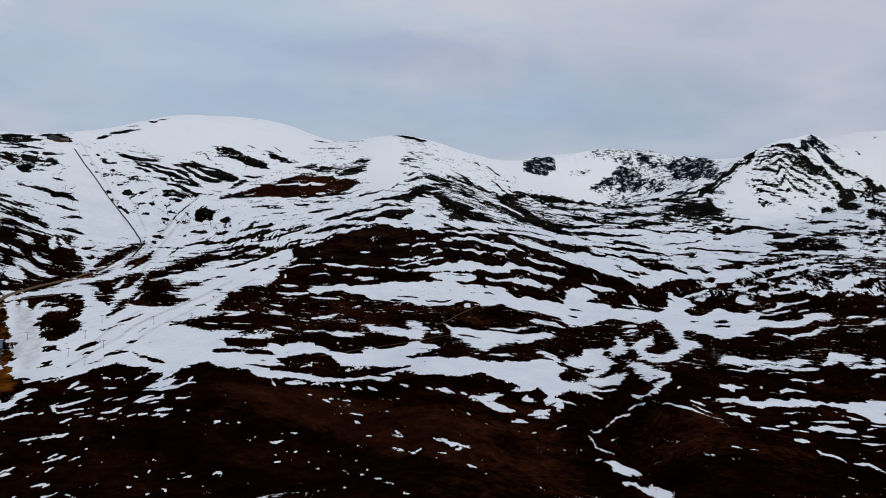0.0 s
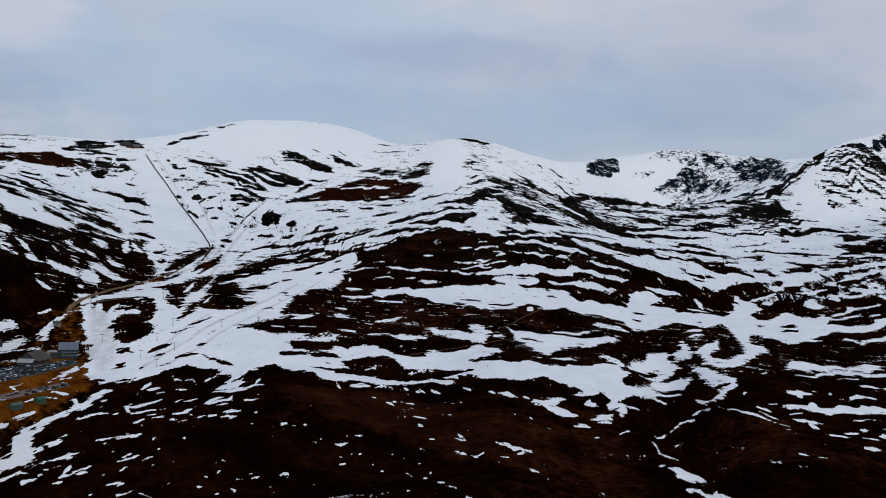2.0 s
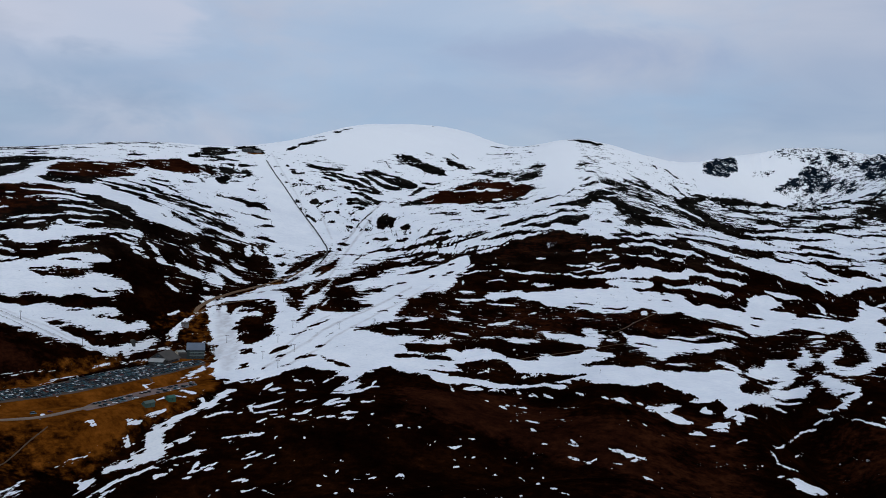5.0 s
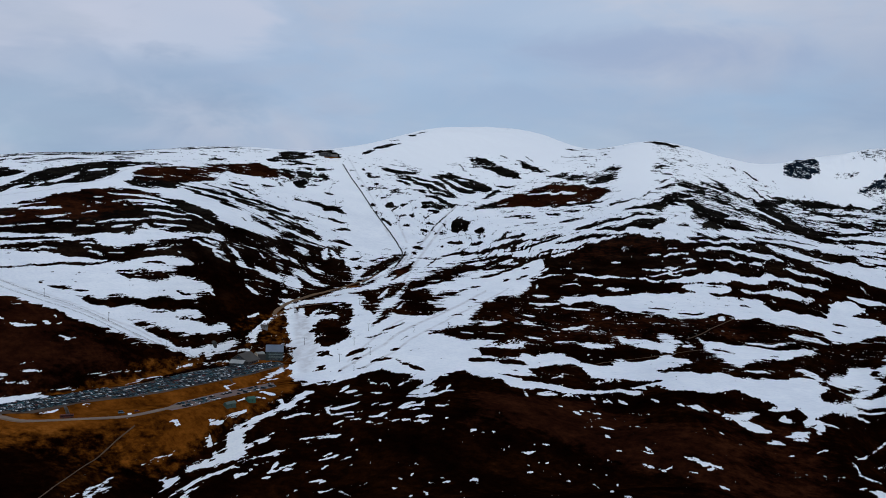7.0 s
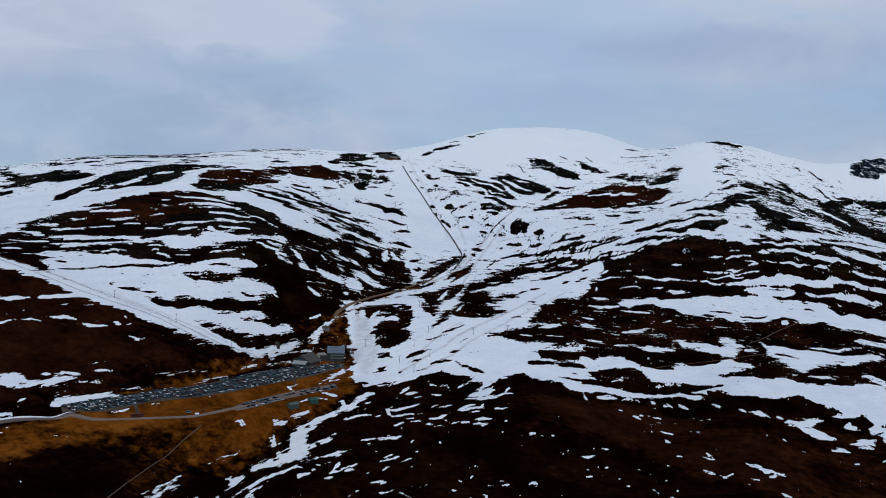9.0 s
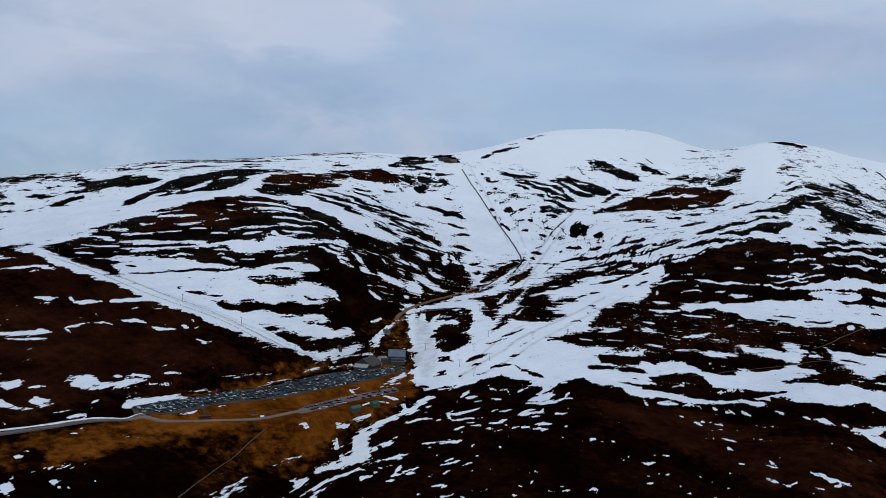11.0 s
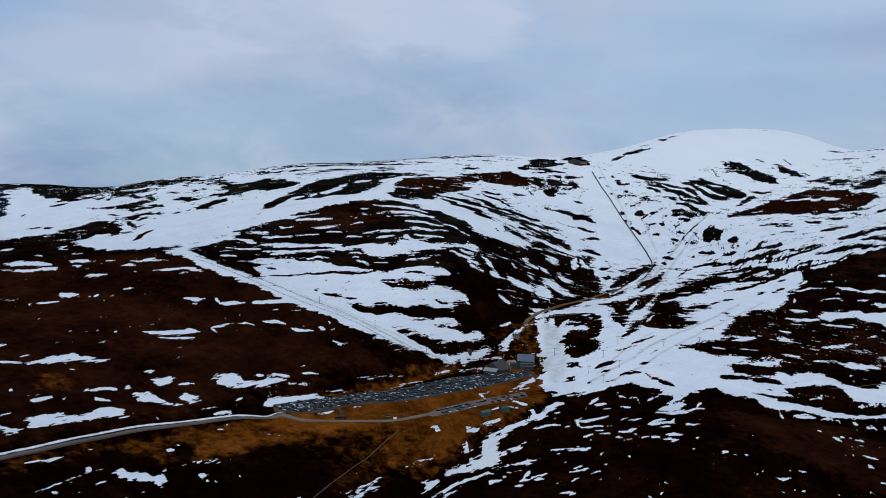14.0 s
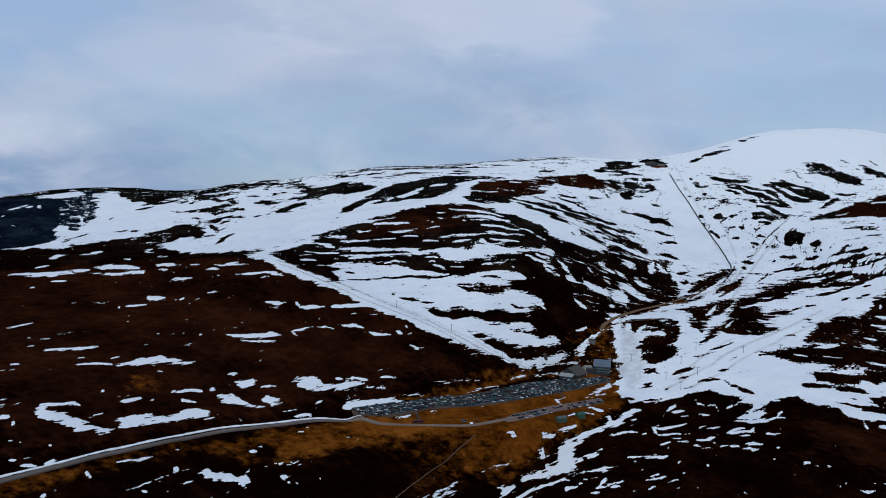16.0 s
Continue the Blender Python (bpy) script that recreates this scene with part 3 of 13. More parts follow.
grass_patch(0.8, (-536, 761), (-526, 832), (-517, 933), (-516, 931), (-524, 828), (-531, 754))
heather_patch(0.9, (-1063, 612), (-913, 737), (-627, 811), (-546, 803), (-593, 525), (-599, 324))
heather_patch(1.0, (-835, 1440), (-837, 1538), (-823, 1622), (-786, 1658), (-750, 1625), (-712, 1601), (-775, 1551), (-783, 1350))
grass_patch(0.7, (-413, 978), (-394, 990), (-388, 979), (-406, 966))
heather_patch(-0.8, (-3141, 1729), (-3099, 1883), (-1727, 1109), (-1767, 1247), (-1551, 1117), (-1447, 1028), (-1390, 945), (-1353, 829), (-1258, 661))
heather_patch(-0.8, (-633, 1067), (-596, 1211), (-544, 1315), (-479, 1299), (-473, 1220), (-504, 1150), (-497, 1047), (-528, 1019), (-558, 1032), (-617, 1041))
grass_patch(-0.6, (-570, 1074), (-515, 1327), (-473, 1282), (-504, 1150), (-520, 1059), (-535, 1032))


# ---- snow streaks and bare ground ----
mixed_cover((-1758,1117), (-1732,1163), (-1731,1222), (-1354,1250), (-990,903), (-1360,854))
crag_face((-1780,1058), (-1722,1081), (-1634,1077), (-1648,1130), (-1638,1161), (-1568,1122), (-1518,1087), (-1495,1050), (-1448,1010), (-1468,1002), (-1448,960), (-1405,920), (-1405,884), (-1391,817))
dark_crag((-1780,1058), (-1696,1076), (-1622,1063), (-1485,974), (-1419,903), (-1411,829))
snow_field((-1656,1174), (-1655,1227), (-1642,1238), (-1583,1205), (-1496,1183), (-1445,1194), (-1362,1188), (-1282,1181), (-990,903), (-1161,951), (-1211,982), (-1212,1029), (-1229,1056), (-1264,1051), (-1274,1036), (-1297,986), (-1302,956), (-1339,900), (-1360,854), (-1403,923), (-1426,955), (-1454,964), (-1443,989), (-1484,1060), (-1530,1106))
snow_streak((-1537,1068), (-1503,1043), (-1469,1019), (-1433,996), (-1433,998), (-1467,1023), (-1501,1046), (-1537,1070))
snow_streak((-1713,1100), (-1692,1104), (-1684,1117), (-1683,1136), (-1690,1160), (-1706,1171), (-1715,1158), (-1727,1147), (-1735,1133), (-1729,1110))
snow_streak((-1649,999), (-1637,1006), (-1631,1017), (-1631,1033), (-1638,1038), (-1648,1029), (-1655,1017), (-1656,1003))
snow_streak((-1621,987), (-1612,990), (-1607,996), (-1606,1005), (-1611,1008), (-1619,1004), (-1625,999), (-1627,991))
snow_streak((-1511,892), (-1511,901), (-1512,913), (-1518,926), (-1521,928), (-1520,917), (-1517,905), (-1514,893))
bare_streak((-1645,1236), (-1638,1284), (-1622,1345), (-1514,1295), (-1479,1236), (-1503,1188), (-1540,1185), (-1586,1201))
bare_streak((-1457,1144), (-1453,1165), (-1450,1187), (-1449,1210), (-1456,1217), (-1471,1203), (-1472,1180), (-1464,1149))
bare_streak((-1372,1131), (-1345,1120), (-1325,1115), (-1312,1117), (-1316,1121), (-1341,1130), (-1362,1136), (-1378,1137))
bare_streak((-1297,1130), (-1272,1129), (-1257,1137), (-1249,1150), (-1259,1159), (-1283,1160), (-1302,1155), (-1308,1140))
bare_streak((-1379,1176), (-1365,1177), (-1360,1186), (-1365,1191), (-1379,1189), (-1384,1180))
bare_streak((-1393,1209), (-1359,1204), (-1340,1212), (-1330,1227), (-1340,1236), (-1367,1236), (-1394,1235), (-1411,1225))
bare_streak((-1242,1080), (-1220,1080), (-1201,1084), (-1187,1092), (-1194,1098), (-1217,1099), (-1235,1095), (-1249,1086))
bare_streak((-1445,1037), (-1446,1048), (-1449,1060), (-1455,1074), (-1460,1078), (-1460,1067), (-1457,1055), (-1450,1040))
bare_streak((-1358,1011), (-1350,1012), (-1351,1019), (-1356,1023), (-1364,1022), (-1362,1014))
bare_streak((-1334,1015), (-1327,1016), (-1330,1023), (-1336,1028), (-1343,1027), (-1340,1020))
bare_streak((-1692,1207), (-1671,1202), (-1668,1209), (-1675,1215), (-1702,1225), (-1705,1217))
bare_streak((-1203,1069), (-1182,1058), (-1161,1049), (-1145,1045), (-1152,1052), (-1177,1067), (-1195,1073), (-1209,1075))
dark_moor((-1306,971), (-1286,1011), (-1268,1043), (-1255,1068), (-1212,1059), (-1161,1019), (-1201,1031), (-1208,1014), (-1211,982), (-1225,961), (-1271,965))
dark_moor((-1351,792), (-1370,861), (-1317,874), (-1327,922), (-1296,968), (-1213,951), (-1153,944), (-975,888), (-765,687), (-987,564))
snow_streak((-1025,595), (-1001,599), (-981,606), (-972,620), (-967,637), (-961,653), (-968,658), (-982,647), (-994,634), (-1005,622), (-1022,613), (-1036,602))
snow_streak((-953,648), (-933,653), (-916,660), (-906,673), (-898,687), (-903,691), (-915,680), (-926,668), (-942,660), (-957,651))
snow_streak((-964,667), (-950,672), (-936,677), (-925,684), (-915,693), (-919,695), (-933,691), (-946,685), (-957,678), (-968,670))
snow_streak((-1054,677), (-1050,681), (-1066,699), (-1081,709), (-1082,702), (-1063,683))
snow_streak((-973,710), (-965,710), (-959,711), (-957,716), (-962,719), (-970,720), (-975,717), (-976,713))
snow_streak((-1104,886), (-1093,883), (-1091,887), (-1095,891), (-1105,893), (-1107,889))
snow_streak((-904,712), (-892,713), (-882,715), (-874,720), (-877,722), (-890,722), (-901,721), (-907,715))
snow_streak((-858,722), (-850,722), (-846,724), (-847,726), (-855,726), (-860,724))
snow_streak((-840,682), (-831,682), (-824,684), (-818,687), (-820,689), (-829,688), (-836,687), (-842,684))
snow_streak((-878,699), (-874,700), (-874,703), (-876,705), (-881,704), (-880,700))
snow_streak((-827,724), (-821,726), (-817,729), (-813,733), (-815,734), (-821,732), (-825,729), (-828,725))
snow_streak((-826,711), (-815,712), (-806,715), (-799,720), (-801,721), (-812,720), (-820,717), (-828,712))
snow_streak((-794,702), (-788,702), (-784,705), (-786,707), (-792,707), (-796,704))
snow_streak((-955,598), (-950,602), (-947,607), (-947,614), (-950,616), (-954,612), (-958,607), (-958,600))
snow_streak((-1028,637), (-1026,641), (-1024,647), (-1024,653), (-1027,654), (-1030,650), (-1032,645), (-1031,638))
snow_streak((-1050,719), (-1050,727), (-1255,890), (-1256,901), (-1264,907), (-1273,903), (-1276,895), (-1271,881))
snow_streak((-1208,936), (-1181,922), (-1164,917), (-1154,918), (-1162,925), (-1185,936), (-1203,941), (-1213,941))
snow_streak((-1377,808), (-1370,825), (-1363,842), (-1372,870), (-1379,897), (-1385,901), (-1385,878), (-1377,851), (-1382,833), (-1384,813))
snow_streak((-1150,941), (-1115,938), (-1076,930), (-1032,916), (-987,900), (-993,906), (-1050,933), (-1094,947), (-1128,950), (-1156,946))
snow_field((-1373,1254), (-1362,1332), (-1275,1350), (-1163,1351), (-1116,1464), (-1019,1497), (-812,1184), (-875,1140), (-862,1042), (-874,1006), (-872,956), (-866,905), (-846,861), (-876,842), (-996,899))
mixed_cover((-1373,1254), (-1347,1317), (-1229,1332), (-1158,1282), (-1186,1269), (-1296,1295), (-1323,1220))
bare_streak((-1368,1249), (-1351,1273), (-1343,1306), (-1310,1315), (-1269,1316), (-1243,1331), (-1249,1338), (-1284,1331), (-1331,1337), (-1364,1327), (-1365,1285), (-1377,1257))
bare_streak((-1378,1273), (-1348,1268), (-1330,1275), (-1315,1285), (-1319,1289), (-1343,1288), (-1363,1283), (-1386,1280))
bare_streak((-1308,1192), (-1278,1182), (-1255,1177), (-1235,1177), (-1240,1182), (-1270,1193), (-1294,1198), (-1316,1200))
bare_streak((-1247,1136), (-1229,1136), (-1216,1140), (-1205,1148), (-1214,1156), (-1234,1158), (-1247,1153), (-1257,1144))
bare_streak((-1271,1227), (-1251,1221), (-1240,1224), (-1246,1229), (-1267,1236), (-1276,1231))
bare_streak((-1229,1238), (-1214,1236), (-1203,1237), (-1198,1244), (-1204,1250), (-1220,1254), (-1230,1252), (-1235,1244))
bare_streak((-1214,1183), (-1189,1176), (-1172,1177), (-1159,1182), (-1168,1192), (-1195,1200), (-1213,1200), (-1224,1193))
bare_streak((-1286,1278), (-1268,1274), (-1256,1276), (-1259,1279), (-1277,1283), (-1290,1281))
bare_streak((-1152,1114), (-1139,1112), (-1129,1113), (-1123,1118), (-1128,1123), (-1141,1124), (-1150,1123), (-1155,1118))
bare_streak((-1194,1086), (-1185,1090), (-1184,1102), (-1189,1106), (-1199,1102), (-1200,1091))
bare_streak((-1185,1115), (-1171,1108), (-1168,1111), (-1175,1118), (-1188,1125), (-1191,1121))
bare_streak((-1039,1083), (-1008,1060), (-980,1042), (-952,1022), (-958,1029), (-990,1054), (-1017,1072), (-1042,1087))
bare_streak((-900,965), (-901,972), (-912,988), (-918,993), (-916,986), (-905,969))
bare_streak((-1082,1057), (-1072,1054), (-1072,1059), (-1077,1063), (-1085,1065), (-1086,1061))
bare_streak((-998,1006), (-978,992), (-966,987), (-969,990), (-989,1004), (-1002,1010))
bare_streak((-1222,1292), (-1191,1279), (-1168,1273), (-1149,1272), (-1154,1277), (-1179,1286), (-1207,1296), (-1229,1300))
bare_streak((-1160,1348), (-1143,1349), (-1130,1355), (-1121,1366), (-1126,1371), (-1143,1371), (-1156,1364), (-1165,1354))
bare_streak((-1158,1209), (-1133,1206), (-1112,1206), (-1092,1207), (-1097,1213), (-1121,1216), (-1144,1217), (-1162,1213))
bare_streak((-1125,1458), (-1102,1457), (-1087,1467), (-1077,1485), (-1083,1494), (-1102,1488), (-1120,1482), (-1133,1468))
bare_streak((-1108,1366), (-1101,1375), (-1099,1389), (-1099,1406), (-1103,1411), (-1109,1401), (-1112,1387), (-1112,1370))
bare_streak((-1073,1346), (-1058,1357), (-1044,1370), (-1035,1389), (-1041,1397), (-1054,1384), (-1067,1369), (-1077,1351))
bare_streak((-1065,1395), (-1046,1404), (-1029,1417), (-1011,1428), (-995,1442), (-1003,1453), (-1028,1451), (-1046,1441), (-1060,1424), (-1072,1405))
bare_streak((-1128,1149), (-1122,1170), (-1099,1186), (-1081,1159), (-1096,1142), (-1083,1115), (-1123,1130))
bare_streak((-1109,1011), (-1114,1045), (-1128,1066), (-1083,1052), (-1066,1028), (-1092,1019))
bare_streak((-1178,1267), (-1148,1271), (-1118,1297), (-1057,1302), (-1016,1281), (-1012,1245), (-1034,1226), (-1081,1223), (-1095,1210), (-1123,1199), (-1132,1230))
bare_streak((-927,1024), (-943,1076), (-949,1123), (-958,1176), (-963,1228), (-965,1260), (-964,1325), (-948,1389), (-812,1184), (-844,1155), (-870,1133), (-877,1107), (-889,1144), (-925,1134), (-912,1078), (-922,1051))
snow_streak((-891,1161), (-882,1169), (-875,1180), (-871,1193), (-874,1198), (-884,1191), (-889,1178), (-893,1164))
snow_streak((-901,1213), (-897,1226), (-902,1252), (-912,1285), (-919,1293), (-923,1279), (-916,1250), (-907,1220))
snow_streak((-974,1281), (-962,1281), (-956,1289), (-961,1296), (-973,1295), (-977,1285))
snow_streak((-950,1305), (-933,1304), (-919,1305), (-910,1315), (-917,1325), (-932,1324), (-946,1322), (-954,1311))
snow_streak((-868,952), (-867,1004), (-862,1056), (-845,1095), (-819,1126), (-806,1176), (-810,1182), (-833,1143), (-864,1118), (-882,1079), (-882,1021), (-877,961))
bare_streak((-860,989), (-851,1009), (-842,1030), (-834,1051), (-825,1073), (-828,1076), (-840,1059), (-851,1040), (-858,1018), (-863,993))
bare_streak((-841,909), (-847,951), (-842,979), (-839,1012), (-815,1034), (-814,1072), (-801,1110), (-789,1150), (-693,1008), (-743,963), (-793,910), (-828,906))
snow_streak((-841,1016), (-822,1022), (-805,1030), (-792,1043), (-779,1058), (-781,1060), (-796,1049), (-811,1037), (-828,1028), (-844,1020))
snow_streak((-867,997), (-856,1001), (-848,1007), (-841,1016), (-844,1020), (-856,1017), (-864,1010), (-870,1001))
snow_streak((-825,989), (-812,991), (-801,995), (-792,1003), (-794,1006), (-806,1002), (-817,998), (-827,992))
snow_streak((-786,1008), (-776,1014), (-767,1021), (-760,1032), (-763,1035), (-773,1029), (-782,1022), (-788,1011))
snow_streak((-753,1049), (-748,1053), (-744,1059), (-742,1067), (-743,1069), (-748,1064), (-752,1058), (-755,1051))
snow_streak((-838,946), (-830,946), (-824,948), (-820,953), (-823,957), (-831,956), (-837,954), (-841,949))
snow_streak((-807,937), (-793,947), (-782,959), (-771,973), (-760,986), (-762,988), (-775,978), (-787,966), (-798,953), (-809,940))
snow_streak((-745,1018), (-734,1024), (-724,1032), (-715,1041), (-717,1044), (-728,1037), (-738,1029), (-747,1020))
snow_streak((-731,1005), (-721,1010), (-713,1017), (-705,1026), (-707,1029), (-718,1025), (-727,1018), (-734,1008))
snow_streak((-773,1063), (-767,1066), (-762,1071), (-758,1076), (-759,1078), (-765,1075), (-770,1070), (-774,1064))
snow_streak((-777,1104), (-769,1106), (-765,1114), (-767,1118), (-775,1114), (-779,1107))
snow_streak((-768,1084), (-761,1085), (-755,1088), (-750,1093), (-752,1095), (-759,1094), (-765,1091), (-770,1086))
snow_streak((-839,896), (-798,903), (-768,925), (-744,953), (-721,984), (-696,1013), (-698,1016), (-725,990), (-751,962), (-776,934), (-806,913), (-845,903))
bare_streak((-787,774), (-815,828), (-832,867), (-833,890), (-815,879), (-788,903), (-737,956), (-720,983), (-688,1001), (-667,970), (-698,953), (-714,926), (-723,903), (-746,898), (-750,859), (-746,812), (-752,789), (-768,778))
snow_streak((-802,854), (-785,870), (-770,886), (-758,907), (-745,928), (-731,949), (-733,950), (-748,932), (-762,913), (-775,893), (-791,876), (-806,860))
snow_streak((-766,810), (-761,815), (-758,824), (-758,836), (-761,840), (-767,834), (-770,825), (-770,814))
clean_snow((-746,812), (-750,859), (-741,891), (-726,895), (-710,920), (-697,950), (-665,967), (-655,953), (-679,925), (-698,892), (-713,856), (-714,815), (-729,813))
bare_streak((-743,798), (-745,831), (-725,850), (-718,852), (-725,828), (-730,804))
snow_field((-711,782), (-650,945), (-641,933), (-700,769))
bare_streak((-714,796), (-705,827), (-699,865), (-690,901), (-675,931), (-657,955), (-658,958), (-680,936), (-696,908), (-706,873), (-711,834), (-717,799))
bare_streak((-692,938), (-682,947), (-673,956), (-664,966), (-665,968), (-676,961), (-686,952), (-694,940))
dark_moor((-990,893), (-836,800), (-804,759), (-775,757), (-745,753), (-721,756), (-707,759), (-771,684))
clean_snow((-810,765), (-817,791), (-790,781), (-764,773), (-734,779), (-710,791), (-697,795), (-705,765), (-717,760), (-745,753), (-775,757))
snow_streak((-807,772), (-816,803), (-833,843), (-836,869), (-842,900), (-854,936), (-863,945), (-864,921), (-871,905), (-878,888), (-869,856), (-821,785))
snow_streak((-776,710), (-764,719), (-753,728), (-743,739), (-731,747), (-732,749), (-747,743), (-758,733), (-768,723), (-778,712))
snow_streak((-815,726), (-802,728), (-791,732), (-782,738), (-784,740), (-797,737), (-807,733), (-818,728))
snow_streak((-750,714), (-745,724), (-741,735), (-739,747), (-741,749), (-744,738), (-748,727), (-751,715))
snow_streak((-759,698), (-755,700), (-752,704), (-753,704), (-757,702), (-760,699))
snow_field((-1031,1495), (-1021,1623), (-923,1680), (-809,1841), (-713,1846), (-496,1294), (-648,931))
bare_streak((-982,1459), (-962,1448), (-949,1446), (-944,1458), (-955,1476), (-974,1485), (-987,1486), (-993,1477))
bare_streak((-1042,1511), (-1016,1506), (-998,1513), (-981,1521), (-968,1537), (-974,1547), (-995,1545), (-1017,1542), (-1037,1538), (-1051,1525))
bare_streak((-965,1415), (-952,1419), (-938,1422), (-929,1434), (-933,1440), (-948,1438), (-962,1434), (-972,1425))
bare_streak((-868,1579), (-858,1590), (-850,1607), (-845,1628), (-848,1634), (-857,1619), (-865,1603), (-871,1584))
bare_streak((-968,1579), (-955,1579), (-947,1586), (-942,1600), (-947,1608), (-958,1605), (-968,1599), (-973,1587))
bare_streak((-803,1691), (-791,1704), (-779,1718), (-771,1741), (-767,1773), (-773,1785), (-784,1768), (-794,1751), (-802,1727), (-807,1700))
bare_streak((-805,1722), (-796,1738), (-790,1761), (-784,1784), (-789,1793), (-799,1780), (-807,1759), (-809,1729))
bare_streak((-752,1825), (-740,1826), (-740,1854), (-749,1876), (-765,1883), (-760,1842))
bare_streak((-728,1795), (-714,1789), (-704,1792), (-695,1800), (-699,1812), (-713,1818), (-724,1815), (-733,1806))
bare_streak((-757,1776), (-744,1770), (-734,1769), (-725,1772), (-727,1777), (-739,1783), (-751,1787), (-760,1783))
bare_streak((-930,1344), (-915,1394), (-887,1424), (-852,1443), (-868,1374), (-864,1313), (-816,1206), (-819,1180))
bare_streak((-846,1339), (-851,1402), (-834,1474), (-837,1544), (-826,1615), (-803,1665), (-768,1643), (-738,1627), (-742,1587), (-757,1569), (-784,1555), (-808,1533), (-805,1463), (-779,1457), (-770,1379), (-775,1330), (-748,1264), (-760,1216), (-788,1195), (-804,1254))
snow_streak((-796,1274), (-791,1282), (-789,1292), (-789,1308), (-792,1312), (-795,1303), (-797,1290), (-798,1278))
snow_streak((-785,1534), (-777,1540), (-769,1548), (-762,1558), (-764,1561), (-773,1556), (-780,1548), (-786,1537))
snow_streak((-801,1476), (-789,1481), (-778,1489), (-767,1498), (-769,1504), (-784,1503), (-795,1495), (-805,1484))
bare_streak((-748,1599), (-728,1592), (-710,1588), (-694,1592), (-689,1618), (-694,1629), (-705,1617), (-721,1616), (-738,1617), (-753,1611))
bare_streak((-709,1638), (-687,1628), (-668,1627), (-653,1636), (-656,1646), (-676,1652), (-696,1654), (-713,1648))
bare_streak((-689,1568), (-677,1564), (-666,1564), (-659,1573), (-661,1579), (-673,1580), (-683,1579), (-692,1574))
bare_streak((-719,1513), (-709,1511), (-701,1513), (-697,1524), (-700,1531), (-710,1533), (-717,1528), (-722,1520))
bare_streak((-736,1437), (-713,1423), (-693,1413), (-672,1403), (-674,1408), (-697,1423), (-719,1436), (-738,1442))
bare_streak((-767,1677), (-750,1683), (-735,1691), (-720,1700), (-706,1712), (-707,1716), (-724,1711), (-741,1705), (-756,1695), (-769,1682))
bare_streak((-701,1701), (-688,1696), (-679,1702), (-681,1708), (-694,1713), (-704,1707))
bare_streak((-636,1481), (-621,1483), (-609,1491), (-597,1497), (-585,1504), (-586,1509), (-600,1508), (-614,1506), (-626,1497), (-638,1487))
bare_streak((-630,1566), (-620,1566), (-612,1573), (-613,1577), (-623,1578), (-631,1571))
bare_streak((-635,1444), (-632,1448), (-630,1456), (-631,1459), (-635,1455), (-636,1447))
bare_streak((-576,1446), (-569,1451), (-563,1463), (-564,1467), (-572,1462), (-577,1450))
bare_streak((-567,1401), (-561,1410), (-556,1421), (-551,1432), (-551,1433), (-557,1425), (-563,1415), (-568,1403))
bare_streak((-761,1465), (-751,1466), (-744,1475), (-738,1486), (-742,1493), (-752,1492), (-760,1486), (-765,1472))
bare_streak((-785,1629), (-772,1633), (-759,1640), (-747,1646), (-749,1651), (-765,1652), (-777,1645), (-788,1634))
bare_streak((-743,1068), (-708,1116), (-681,1150), (-638,1154), (-608,1183), (-588,1217), (-574,1286), (-555,1328), (-517,1347), (-496,1294), (-578,1032), (-589,1044), (-606,1051), (-621,1048), (-646,1032), (-656,1007), (-687,986), (-703,1009), (-655,1047), (-614,1096), (-641,1081), (-670,1056), (-712,1023))
deep_snow((-1631,1195), (-1616,1213), (-1487,1176), (-1436,1186), (-1345,1166), (-1308,1076), (-1351,1028), (-1362,959), (-1365,908), (-1423,981), (-1471,1056), (-1535,1116))
deep_snow((-1158,1064), (-1097,1091), (-1047,1129), (-1017,1177), (-988,1215), (-928,1124), (-923,1014), (-895,925), (-919,885), (-1021,933))
deep_snow((-750,1761), (-712,1784), (-655,1692), (-573,1490), (-600,1520), (-658,1609))
bare_streak((-758,1290), (-739,1311), (-715,1322), (-685,1320), (-655,1318), (-632,1329), (-635,1336), (-662,1334), (-698,1349), (-726,1345), (-746,1326), (-761,1297))
bare_streak((-737,1282), (-716,1279), (-695,1277), (-668,1264), (-649,1263), (-651,1270), (-678,1286), (-708,1306), (-726,1301), (-742,1290))
bare_streak((-755,1370), (-720,1364), (-682,1350), (-647,1340), (-621,1347), (-598,1359), (-599,1364), (-625,1360), (-657,1365), (-696,1382), (-731,1388), (-759,1380))
bare_streak((-710,1268), (-688,1256), (-668,1248), (-654,1251), (-642,1260), (-645,1267), (-661,1269), (-681,1276), (-699,1281), (-715,1278))
bare_streak((-673,1312), (-647,1305), (-628,1312), (-612,1329), (-599,1353), (-587,1379), (-588,1383), (-602,1362), (-617,1342), (-632,1325), (-653,1319), (-676,1320))
bare_streak((-631,1306), (-613,1312), (-598,1325), (-584,1340), (-570,1357), (-556,1373), (-557,1378), (-573,1367), (-588,1353), (-603,1338), (-618,1324), (-634,1313))
bare_streak((-614,1310), (-595,1319), (-578,1333), (-562,1351), (-544,1368), (-545,1372), (-564,1360), (-581,1345), (-598,1330), (-616,1316))
bare_streak((-603,1370), (-595,1381), (-586,1393), (-579,1407), (-580,1409), (-589,1400), (-597,1388), (-604,1374))
bare_streak((-613,1247), (-597,1257), (-584,1272), (-572,1294), (-561,1319), (-563,1325), (-577,1310), (-590,1293), (-603,1275), (-616,1257))
